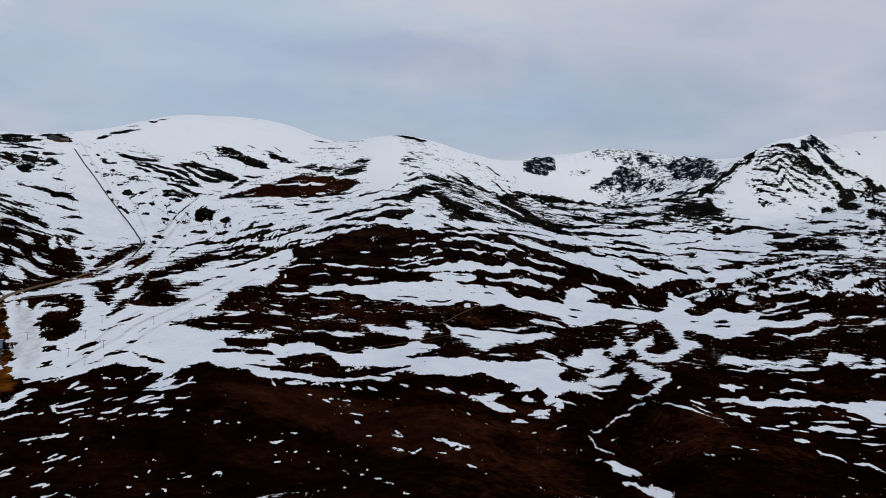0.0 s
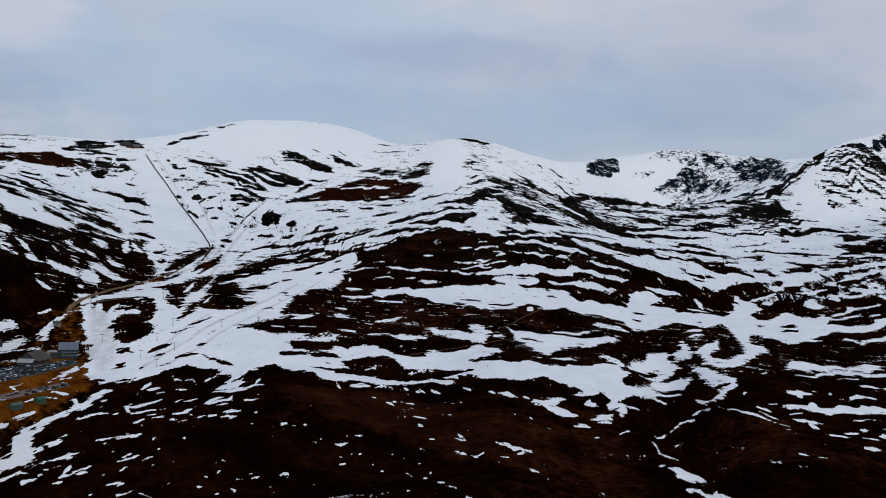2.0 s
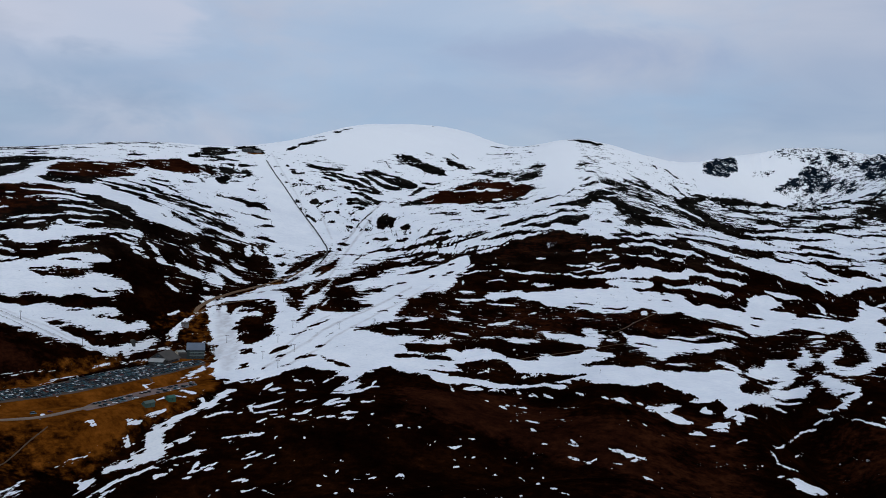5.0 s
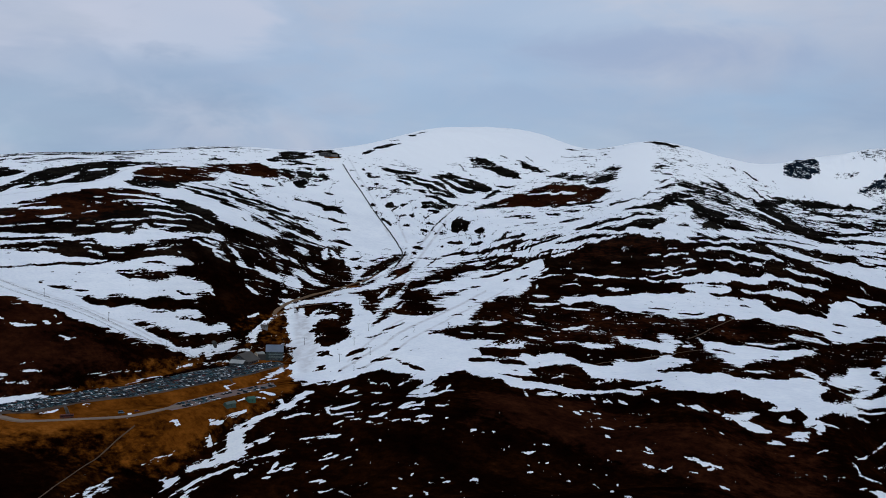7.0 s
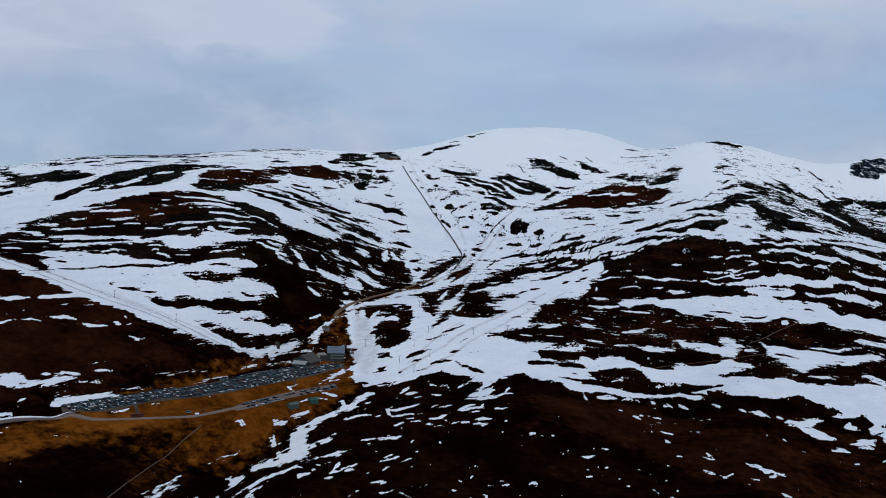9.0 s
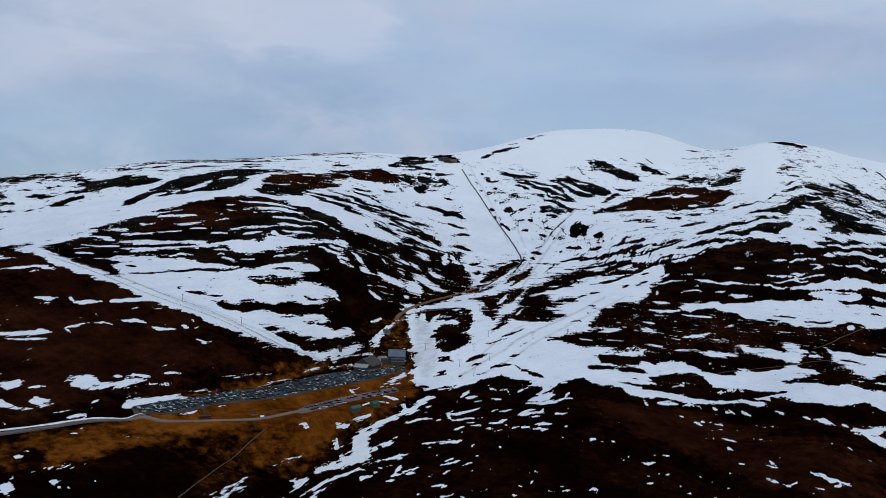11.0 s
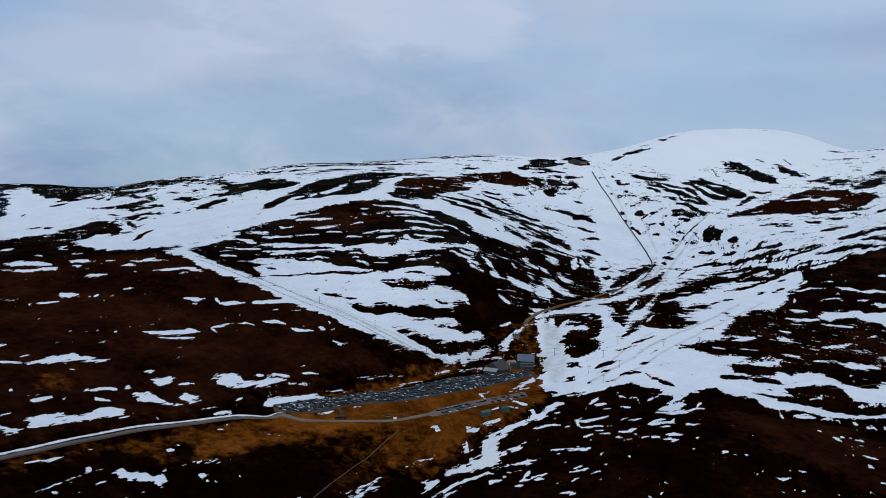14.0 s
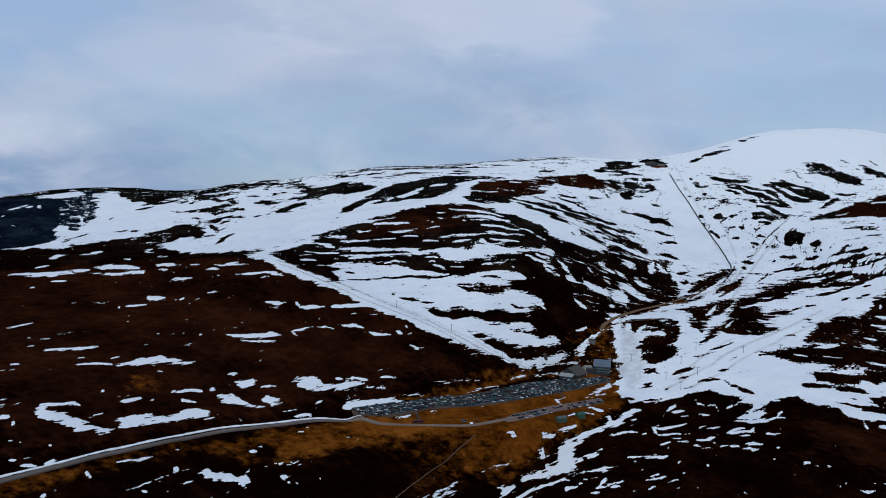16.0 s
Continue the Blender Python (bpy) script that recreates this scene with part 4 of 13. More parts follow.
bare_streak((-752,1446), (-735,1441), (-719,1437), (-704,1436), (-707,1444), (-726,1454), (-742,1457), (-754,1451))
bare_streak((-745,1192), (-733,1200), (-722,1210), (-710,1220), (-701,1235), (-705,1242), (-719,1237), (-731,1228), (-740,1213), (-748,1197))
bare_streak((-682,1167), (-674,1165), (-669,1170), (-671,1173), (-679,1175), (-684,1171))
bare_streak((-620,1225), (-614,1222), (-611,1225), (-612,1228), (-617,1231), (-621,1228))
bare_streak((-611,1285), (-606,1293), (-602,1306), (-603,1309), (-609,1301), (-613,1288))
bare_streak((-787,1133), (-773,1137), (-760,1145), (-749,1155), (-739,1166), (-742,1170), (-754,1162), (-765,1153), (-777,1144), (-789,1136))
bare_streak((-767,1104), (-750,1113), (-735,1126), (-721,1140), (-704,1150), (-687,1160), (-690,1164), (-709,1159), (-727,1151), (-742,1136), (-756,1122), (-770,1108))
bare_streak((-754,1085), (-741,1090), (-730,1098), (-720,1108), (-710,1120), (-713,1124), (-725,1117), (-737,1109), (-747,1099), (-757,1089))
clean_snow((-734,1158), (-718,1179), (-670,1196), (-633,1197), (-608,1221), (-588,1256), (-578,1275), (-586,1233), (-608,1183), (-631,1159), (-667,1158), (-702,1153))
snow_streak((-723,1039), (-709,1052), (-695,1064), (-683,1079), (-671,1096), (-658,1110), (-659,1112), (-674,1101), (-686,1085), (-699,1069), (-712,1056), (-724,1041))
snow_streak((-704,1039), (-695,1045), (-685,1052), (-676,1058), (-665,1062), (-667,1065), (-680,1064), (-690,1059), (-699,1051), (-706,1042))
snow_streak((-711,1022), (-702,1032), (-694,1042), (-686,1053), (-688,1055), (-697,1047), (-706,1036), (-712,1024))
snow_streak((-795,1144), (-775,1152), (-760,1167), (-745,1184), (-733,1205), (-736,1209), (-750,1192), (-765,1176), (-780,1160), (-797,1148))
snow_streak((-762,1125), (-742,1132), (-725,1144), (-710,1158), (-695,1173), (-698,1178), (-716,1168), (-731,1154), (-748,1142), (-765,1129))
snow_streak((-609,1064), (-598,1068), (-588,1076), (-578,1083), (-569,1092), (-570,1096), (-580,1091), (-590,1085), (-600,1076), (-611,1067))
snow_streak((-603,1106), (-598,1107), (-594,1110), (-591,1116), (-591,1119), (-596,1119), (-600,1115), (-604,1110))
snow_streak((-585,1114), (-578,1114), (-571,1114), (-564,1115), (-564,1119), (-572,1123), (-579,1122), (-586,1117))
snow_streak((-566,1104), (-562,1106), (-559,1110), (-556,1117), (-557,1121), (-561,1119), (-564,1114), (-567,1107))
snow_streak((-576,1268), (-564,1277), (-554,1288), (-542,1295), (-542,1300), (-556,1300), (-567,1290), (-577,1273))
snow_streak((-548,1249), (-543,1256), (-537,1264), (-532,1274), (-533,1277), (-540,1272), (-545,1264), (-549,1252))
snow_streak((-529,1264), (-523,1258), (-520,1265), (-521,1272), (-527,1278), (-530,1271))
snow_streak((-544,1321), (-537,1317), (-531,1317), (-526,1322), (-527,1329), (-534,1334), (-540,1333), (-545,1328))
snow_streak((-519,1316), (-511,1309), (-503,1310), (-504,1315), (-512,1322), (-520,1321))
snow_streak((-567,1211), (-563,1215), (-560,1220), (-557,1227), (-557,1230), (-561,1226), (-565,1221), (-568,1214))
snow_streak((-565,1170), (-562,1171), (-559,1176), (-559,1178), (-563,1177), (-565,1172))
snow_streak((-550,1193), (-545,1191), (-541,1195), (-542,1198), (-546,1200), (-550,1197))
snow_streak((-549,1358), (-542,1363), (-536,1371), (-537,1373), (-544,1369), (-550,1360))
snow_streak((-586,1061), (-580,1068), (-574,1076), (-570,1086), (-570,1088), (-576,1080), (-581,1071), (-587,1063))
clean_snow((-703,1009), (-672,1030), (-654,1058), (-634,1070), (-614,1096), (-619,1074), (-638,1046), (-650,1023), (-664,1006), (-689,990))
snow_streak((-635,1007), (-628,1011), (-622,1018), (-617,1026), (-619,1029), (-625,1024), (-631,1017), (-637,1009))
snow_streak((-665,980), (-657,982), (-651,984), (-645,989), (-646,991), (-654,990), (-661,987), (-666,982))
snow_streak((-680,976), (-674,980), (-669,986), (-670,988), (-677,984), (-681,978))
clean_snow((-660,948), (-645,976), (-623,995), (-605,1021), (-593,1036), (-586,1031), (-598,996), (-615,968), (-648,931))
bare_streak((-621,978), (-616,981), (-611,985), (-609,992), (-610,994), (-615,991), (-619,986), (-622,980))
dark_moor((-987,564), (-765,687), (-577,510), (-578,452), (-575,397), (-569,346), (-569,305))
snow_speck((-831,475), (-828,482), (-826,491), (-829,502), (-832,504), (-833,495), (-834,486), (-834,476))
snow_speck((-753,457), (-744,466), (-737,476), (-732,488), (-729,501), (-732,503), (-738,492), (-745,482), (-751,471), (-756,459))
snow_speck((-703,457), (-699,463), (-695,470), (-691,476), (-688,483), (-690,485), (-695,479), (-700,473), (-703,466), (-704,458))
snow_speck((-699,486), (-697,490), (-697,494), (-698,500), (-699,501), (-701,497), (-701,492), (-700,487))
snow_speck((-812,592), (-804,596), (-799,601), (-797,608), (-799,610), (-805,605), (-811,600), (-814,594))
snow_speck((-815,586), (-811,585), (-811,587), (-814,589), (-817,590), (-817,588))
snow_speck((-819,574), (-818,574), (-819,577), (-820,578), (-822,577), (-821,575))
snow_speck((-822,627), (-807,624), (-800,628), (-797,633), (-800,636), (-809,635), (-816,631), (-825,630))
snow_speck((-715,469), (-711,472), (-710,476), (-711,477), (-716,475), (-717,470))
snow_speck((-664,509), (-661,513), (-659,517), (-660,518), (-663,515), (-665,510))
snow_speck((-665,565), (-663,569), (-662,574), (-661,579), (-662,580), (-664,576), (-665,571), (-666,566))
snow_speck((-693,597), (-690,602), (-687,607), (-686,613), (-687,614), (-691,610), (-693,605), (-694,599))
snow_speck((-698,588), (-697,590), (-698,594), (-699,595), (-700,593), (-699,589))
snow_speck((-733,414), (-729,417), (-730,423), (-733,424), (-737,421), (-736,416))
snow_speck((-781,475), (-777,478), (-776,483), (-778,484), (-783,482), (-783,477))
snow_speck((-771,454), (-767,455), (-766,458), (-768,460), (-772,459), (-773,455))
snow_speck((-648,389), (-646,392), (-644,396), (-644,401), (-646,402), (-647,398), (-649,394), (-649,389))
snow_speck((-643,401), (-642,406), (-641,411), (-637,414), (-639,416), (-644,414), (-646,409), (-645,402))
snow_speck((-632,507), (-631,515), (-629,522), (-626,529), (-628,530), (-632,525), (-635,518), (-634,508))
snow_speck((-627,539), (-625,541), (-625,546), (-627,547), (-629,545), (-629,541))
snow_speck((-616,538), (-614,541), (-616,547), (-617,548), (-620,545), (-618,539))
snow_speck((-763,631), (-760,631), (-758,633), (-759,634), (-762,634), (-765,632))
snow_speck((-767,665), (-763,668), (-759,671), (-757,676), (-759,677), (-763,675), (-767,671), (-769,667))
snow_speck((-779,634), (-777,636), (-778,640), (-779,641), (-781,639), (-780,635))
snow_speck((-634,502), (-634,505), (-636,508), (-637,509), (-636,506), (-634,502))
snow_speck((-629,474), (-628,477), (-629,480), (-630,481), (-630,478), (-629,475))
snow_speck((-793,469), (-790,470), (-789,472), (-791,473), (-794,472), (-794,470))
snow_speck((-653,445), (-652,446), (-653,448), (-654,449), (-655,448), (-654,446))
snow_speck((-946,572), (-944,574), (-946,578), (-948,580), (-950,577), (-948,573))
snow_streak((-689,484), (-688,498), (-689,511), (-685,530), (-677,535), (-667,547), (-665,555), (-662,546), (-667,528), (-670,511), (-679,497), (-684,486))
snow_speck((-635,445), (-637,458), (-637,469), (-633,472), (-631,461), (-631,449))
snow_speck((-625,505), (-617,516), (-616,511), (-621,503))
dark_moor((-771,684), (-708,765), (-683,779), (-666,783), (-650,798), (-623,804), (-598,813), (-573,832), (-560,846), (-547,862), (-536,881), (-521,906), (-525,828), (-535,777), (-546,723), (-558,666), (-554,628), (-541,612), (-576,503))
clean_snow((-693,831), (-644,936), (-584,849), (-613,833), (-642,829), (-669,823))
bare_streak((-668,853), (-664,854), (-666,861), (-668,865), (-672,864), (-671,857))
bare_streak((-657,855), (-651,860), (-646,867), (-643,875), (-645,878), (-651,874), (-656,867), (-659,858))
bare_streak((-640,872), (-636,875), (-633,880), (-630,887), (-632,889), (-636,886), (-640,881), (-642,874))
bare_streak((-630,863), (-623,877), (-612,890), (-603,876), (-609,862))
clean_snow((-709,770), (-697,795), (-676,821), (-642,829), (-613,833), (-584,849), (-574,834), (-598,819), (-627,810), (-646,798), (-663,795), (-681,787))
snow_streak((-685,781), (-678,787), (-672,795), (-666,803), (-660,811), (-662,814), (-670,809), (-676,801), (-682,793), (-686,783))
snow_streak((-692,717), (-689,715), (-686,717), (-687,719), (-691,721), (-693,719))
snow_streak((-683,717), (-678,724), (-675,733), (-673,743), (-675,745), (-679,737), (-683,729), (-685,719))
snow_streak((-670,752), (-665,761), (-661,771), (-658,782), (-655,794), (-657,797), (-662,788), (-666,777), (-669,766), (-672,754))
snow_speck((-712,689), (-704,702), (-696,710), (-698,700), (-708,689))
snow_speck((-643,736), (-639,750), (-632,756), (-628,756), (-636,742))
snow_speck((-676,626), (-676,641), (-673,649), (-670,659), (-663,660), (-664,645), (-672,629))
snow_speck((-661,678), (-658,687), (-657,696), (-655,705), (-656,706), (-659,698), (-661,689), (-662,679))
snow_speck((-654,708), (-649,712), (-646,717), (-642,722), (-643,723), (-648,719), (-651,715), (-654,709))
snow_speck((-659,676), (-656,676), (-653,677), (-653,678), (-657,679), (-660,677))
snow_speck((-685,611), (-680,619), (-676,628), (-674,639), (-676,640), (-679,631), (-683,623), (-686,613))
snow_speck((-673,619), (-666,627), (-661,637), (-656,648), (-652,660), (-652,661), (-658,650), (-663,640), (-668,629), (-674,620))
snow_speck((-618,753), (-611,755), (-607,761), (-604,770), (-605,771), (-609,765), (-614,759), (-619,754))
snow_speck((-606,782), (-602,782), (-599,785), (-600,787), (-604,787), (-607,784))
snow_speck((-595,790), (-594,792), (-593,795), (-594,796), (-595,794), (-596,791))
snow_speck((-662,721), (-660,720), (-659,720), (-659,721), (-661,723), (-662,722))
snow_speck((-607,799), (-605,798), (-604,800), (-605,801), (-607,802), (-608,800))
snow_speck((-582,774), (-577,775), (-573,777), (-573,779), (-578,778), (-582,776))
snow_speck((-639,572), (-635,575), (-634,581), (-635,582), (-639,579), (-640,573))
snow_speck((-582,674), (-577,676), (-571,680), (-567,685), (-568,686), (-573,683), (-578,679), (-583,675))
snow_speck((-586,661), (-583,662), (-582,665), (-583,666), (-586,665), (-587,662))
snow_speck((-564,703), (-560,706), (-558,711), (-556,717), (-557,718), (-560,714), (-563,710), (-565,705))
snow_speck((-564,673), (-562,678), (-560,685), (-560,686), (-563,680), (-564,673))
snow_speck((-559,688), (-557,694), (-556,700), (-555,706), (-557,701), (-558,695), (-559,689))
snow_speck((-566,643), (-564,651), (-562,659), (-560,668), (-562,660), (-564,652), (-566,643))
snow_speck((-611,585), (-608,589), (-606,594), (-604,598), (-605,599), (-607,595), (-610,591), (-612,586))
snow_speck((-625,560), (-626,562), (-628,564), (-628,561), (-626,559))
snow_speck((-566,610), (-565,613), (-566,618), (-567,619), (-568,615), (-567,611))
snow_speck((-630,571), (-626,584), (-620,593), (-618,580), (-617,569), (-623,571))
snow_streak((-598,613), (-603,628), (-603,640), (-597,645), (-586,645), (-578,655), (-576,674), (-565,687), (-566,676), (-565,661), (-565,656), (-573,641), (-579,625), (-586,617))
snow_streak((-620,544), (-617,555), (-608,557), (-601,560), (-590,569), (-594,556), (-602,547), (-608,539), (-609,534))
snow_streak((-600,574), (-601,585), (-592,586), (-585,586), (-587,574), (-594,572))
snow_streak((-560,642), (-557,665), (-548,707), (-540,710), (-551,675), (-554,648), (-557,641))
dark_moor((-592,999), (-560,1092), (-538,1083), (-517,1108), (-508,1105), (-504,1081), (-508,1040), (-509,1012), (-518,998), (-525,1005), (-538,963), (-545,982), (-553,975), (-562,949), (-574,917), (-593,897), (-602,892), (-611,899), (-590,930), (-556,995), (-554,1020), (-571,1020))
clean_snow((-648,931), (-632,944), (-619,949), (-596,965), (-587,997), (-574,1011), (-560,1023), (-556,1024), (-567,992), (-565,982), (-559,992), (-571,963), (-586,935), (-604,913), (-618,887))
bare_streak((-629,942), (-618,961), (-601,973), (-587,990), (-592,971), (-606,955), (-614,941))
bare_streak((-574,975), (-569,979), (-565,987), (-565,990), (-571,986), (-575,978))
clean_snow((-598,858), (-572,876), (-546,898), (-525,927), (-515,950), (-512,946), (-517,920), (-530,896), (-550,867), (-570,839), (-576,826))
clean_snow((-602,864), (-598,881), (-586,911), (-571,925), (-559,945), (-553,975), (-546,983), (-548,967), (-555,938), (-544,959), (-536,973), (-529,1005), (-523,1007), (-517,1000), (-527,972), (-533,940), (-539,931), (-551,918), (-566,893), (-577,873), (-592,860))
bare_streak((-552,939), (-548,948), (-545,959), (-543,971), (-544,973), (-548,964), (-551,953), (-553,941))
bare_streak((-534,949), (-531,953), (-528,960), (-529,961), (-532,957), (-534,950))
bare_streak((-608,877), (-602,877), (-597,881), (-594,887), (-596,890), (-601,889), (-606,886), (-609,880))
bare_streak((-570,875), (-558,903), (-544,920), (-527,957), (-511,1001), (-512,981), (-525,940), (-532,913), (-544,894), (-557,884))
snow_field((-525,914), (-520,945), (-511,986), (-508,995), (-510,976), (-516,938))
snow_streak((-559,1014), (-556,1017), (-552,1021), (-549,1025), (-549,1027), (-553,1024), (-556,1020), (-560,1015))
snow_streak((-539,993), (-537,996), (-536,1000), (-537,1001), (-539,999), (-540,994))
snow_streak((-519,1038), (-516,1046), (-514,1056), (-513,1066), (-514,1067), (-516,1058), (-518,1049), (-520,1039))
bare_streak((-554,1114), (-496,1294), (-471,1228), (-498,1174), (-509,1125), (-517,1108))
snow_streak((-545,1086), (-539,1087), (-533,1090), (-528,1094), (-528,1097), (-534,1097), (-540,1095), (-545,1089))
snow_streak((-552,1135), (-544,1139), (-536,1146), (-528,1156), (-520,1166), (-521,1172), (-531,1169), (-539,1162), (-547,1152), (-553,1140))
snow_streak((-535,1199), (-525,1208), (-515,1217), (-503,1225), (-505,1232), (-519,1235), (-529,1224), (-537,1206))
snow_streak((-520,1150), (-515,1156), (-510,1164), (-505,1173), (-507,1176), (-513,1171), (-518,1163), (-521,1153))
snow_streak((-504,1209), (-500,1221), (-498,1235), (-496,1251), (-498,1254), (-503,1244), (-505,1229), (-506,1212))
snow_streak((-514,1252), (-504,1254), (-493,1256), (-483,1260), (-485,1265), (-498,1271), (-508,1267), (-515,1256))
clean_snow((-495,1103), (-482,1102), (-466,1074), (-452,1050), (-442,1077), (-416,1032), (-393,1029), (-372,974), (-379,942), (-380,898), (-403,922), (-416,967), (-432,988), (-440,1020), (-456,1027), (-474,1057))
bare_streak((-509,1012), (-506,1035), (-504,1064), (-499,1087), (-485,1082), (-460,1035), (-461,1030), (-481,1033), (-489,1033))
snow_streak((-507,1016), (-500,1026), (-499,1042), (-502,1061), (-504,1062), (-504,1043), (-504,1026), (-507,1015))
snow_streak((-482,1032), (-478,1030), (-473,1030), (-472,1031), (-476,1033), (-481,1034))
snow_streak((-504,1063), (-499,1067), (-496,1072), (-497,1074), (-501,1071), (-504,1064))
bare_streak((-489,1117), (-468,1140), (-443,1156), (-404,1054), (-416,1032), (-431,1053), (-442,1077), (-444,1101), (-459,1109), (-459,1083), (-469,1089))
snow_streak((-440,1099), (-431,1091), (-424,1087), (-417,1088), (-418,1092), (-426,1099), (-434,1103), (-441,1104))
snow_streak((-452,1076), (-449,1085), (-447,1096), (-447,1109), (-448,1111), (-451,1100), (-452,1089), (-453,1077))
snow_speck((-427,895), (-428,925), (-431,954), (-425,948), (-421,926))
snow_speck((-635,375), (-643,388), (-635,387), (-630,395), (-623,403), (-617,406), (-614,401), (-609,413), (-609,423), (-599,413), (-598,405), (-602,398), (-605,378), (-612,390), (-617,387), (-627,379))
snow_speck((-608,422), (-613,434), (-613,448), (-612,464), (-610,485), (-612,499), (-606,515), (-600,513), (-599,522), (-597,510), (-602,490), (-602,467), (-603,450), (-603,434), (-601,428))
snow_speck((-621,409), (-622,415), (-623,421), (-624,426), (-625,427), (-625,422), (-625,416), (-622,410))
snow_speck((-610,335), (-608,336), (-608,338), (-609,338), (-611,337), (-611,335))
snow_speck((-608,341), (-605,340), (-604,340), (-604,341), (-607,342), (-609,341))
snow_speck((-599,348), (-597,349), (-598,351), (-599,351), (-600,351), (-600,349))
snow_speck((-594,356), (-593,357), (-594,359), (-595,360), (-596,358), (-595,356))
snow_speck((-626,350), (-630,354), (-635,357), (-636,357), (-633,353), (-627,349))
snow_speck((-640,349), (-638,353), (-640,358), (-642,359), (-644,355), (-642,350))
snow_speck((-587,323), (-586,323), (-585,325), (-586,326), (-588,325), (-588,323))
snow_speck((-578,325), (-576,327), (-574,329), (-574,332), (-575,333), (-578,332), (-579,329), (-580,326))
snow_speck((-573,336), (-574,342), (-576,348), (-579,354), (-580,354), (-579,348), (-577,342), (-574,336))
snow_speck((-573,307), (-570,308), (-570,309), (-571,310), (-573,310), (-574,308))
snow_speck((-575,575), (-572,579), (-570,584), (-568,590), (-569,590), (-572,586), (-574,582), (-576,576))
snow_speck((-586,535), (-584,534), (-582,536), (-583,537), (-585,537), (-587,536))
snow_speck((-565,579), (-565,587), (-558,592), (-555,587), (-561,578))
dark_moor((-565,303), (-567,391), (-570,504), (-529,598), (-459,671), (-417,700), (-400,733), (-390,716), (-392,659), (-393,624), (-552,295))
snow_speck((-562,390), (-561,398), (-561,406), (-562,416), (-564,427), (-565,427), (-565,418), (-564,408), (-564,399), (-563,390))
snow_speck((-556,359), (-552,357), (-549,358), (-550,360), (-554,361), (-557,361))
snow_speck((-547,429), (-545,430), (-546,433), (-548,435), (-550,435), (-549,431))
snow_speck((-543,316), (-542,319), (-543,321), (-544,322), (-545,320), (-544,317))
snow_speck((-544,327), (-544,329), (-546,331), (-546,329), (-544,327))
snow_speck((-527,384), (-525,384), (-524,386), (-525,387), (-527,387), (-528,385))
snow_speck((-547,505), (-544,506), (-543,510), (-544,512), (-547,510), (-548,506))
snow_speck((-548,517), (-546,518), (-546,521), (-547,521), (-548,520), (-548,517))
snow_speck((-500,496), (-496,494), (-495,496), (-496,498), (-499,499), (-501,497))
snow_speck((-490,492), (-488,491), (-487,492), (-487,493), (-489,494), (-490,493))
snow_speck((-486,496), (-483,494), (-480,493), (-481,494), (-484,496), (-486,497))
snow_speck((-476,513), (-475,510), (-473,509), (-472,509), (-474,512), (-476,513))
snow_speck((-544,561), (-541,562), (-540,564), (-541,565), (-544,565), (-545,562))
snow_speck((-512,585), (-509,585), (-508,588), (-509,589), (-512,588), (-513,586))
snow_speck((-505,590), (-502,589), (-501,590), (-501,591), (-504,592), (-506,591))
snow_speck((-505,639), (-502,647), (-500,655), (-500,666), (-503,670), (-507,664), (-507,652), (-506,640))
snow_speck((-496,688), (-494,691), (-494,696), (-496,699), (-499,696), (-497,689))
snow_speck((-560,600), (-560,602), (-561,604), (-562,605), (-562,603), (-561,600))
snow_speck((-522,806), (-519,810), (-521,822), (-522,823), (-524,817), (-524,809))
snow_speck((-401,758), (-398,767), (-397,777), (-396,789), (-396,790), (-398,779), (-400,769), (-402,759))
snow_speck((-415,702), (-414,704), (-413,708), (-415,706), (-416,703))
snow_speck((-402,807), (-400,816), (-399,828), (-401,830), (-403,822), (-403,809))
snow_speck((-405,839), (-398,836), (-394,842), (-395,845), (-401,846), (-407,844))
snow_speck((-441,841), (-438,841), (-436,844), (-436,845), (-439,846), (-441,843))
snow_speck((-398,723), (-395,721), (-393,720), (-393,722), (-395,724), (-397,724))
snow_speck((-389,719), (-387,721), (-386,724), (-386,725), (-388,723), (-389,720))
snow_speck((-538,444), (-540,455), (-533,457), (-530,468), (-520,468), (-524,483), (-509,472), (-509,462), (-518,460), (-527,445))
snow_speck((-408,726), (-406,739), (-399,748), (-396,748), (-400,738), (-403,734))
dark_moor((-386,765), (-378,809), (-371,847), (-366,878), (-308,740), (-380,668), (-382,702), (-373,739), (-374,764))
snow_speck((-424,953), (-404,947), (-393,977), (-372,974), (-376,952), (-377,906), (-373,866), (-377,840), (-381,815), (-386,789), (-390,767), (-393,766), (-387,802), (-386,826), (-386,845), (-391,850), (-383,846), (-385,871), (-385,893))
snow_speck((-393,749), (-391,762), (-386,776), (-384,772), (-384,761), (-381,760), (-375,761), (-373,749), (-379,729), (-384,716), (-382,729), (-381,742), (-387,738), (-389,731), (-390,743))
snow_speck((-396,685), (-394,697), (-388,713), (-384,716), (-390,701), (-393,690))
snow_speck((-400,653), (-399,666), (-395,676), (-392,664), (-391,648), (-394,645))
snow_speck((-382,662), (-383,682), (-381,699), (-378,716), (-374,731), (-375,732), (-379,717), (-383,701), (-385,684), (-383,662))
snow_speck((-379,758), (-376,771), (-372,784), (-368,796), (-369,796), (-373,785), (-377,771), (-380,758))
snow_speck((-369,754), (-362,761), (-355,768), (-348,773), (-341,779), (-341,780), (-349,776), (-357,771), (-364,764), (-369,755))
snow_speck((-373,729), (-367,736), (-361,742), (-355,749), (-355,750), (-362,745), (-369,739), (-374,730))
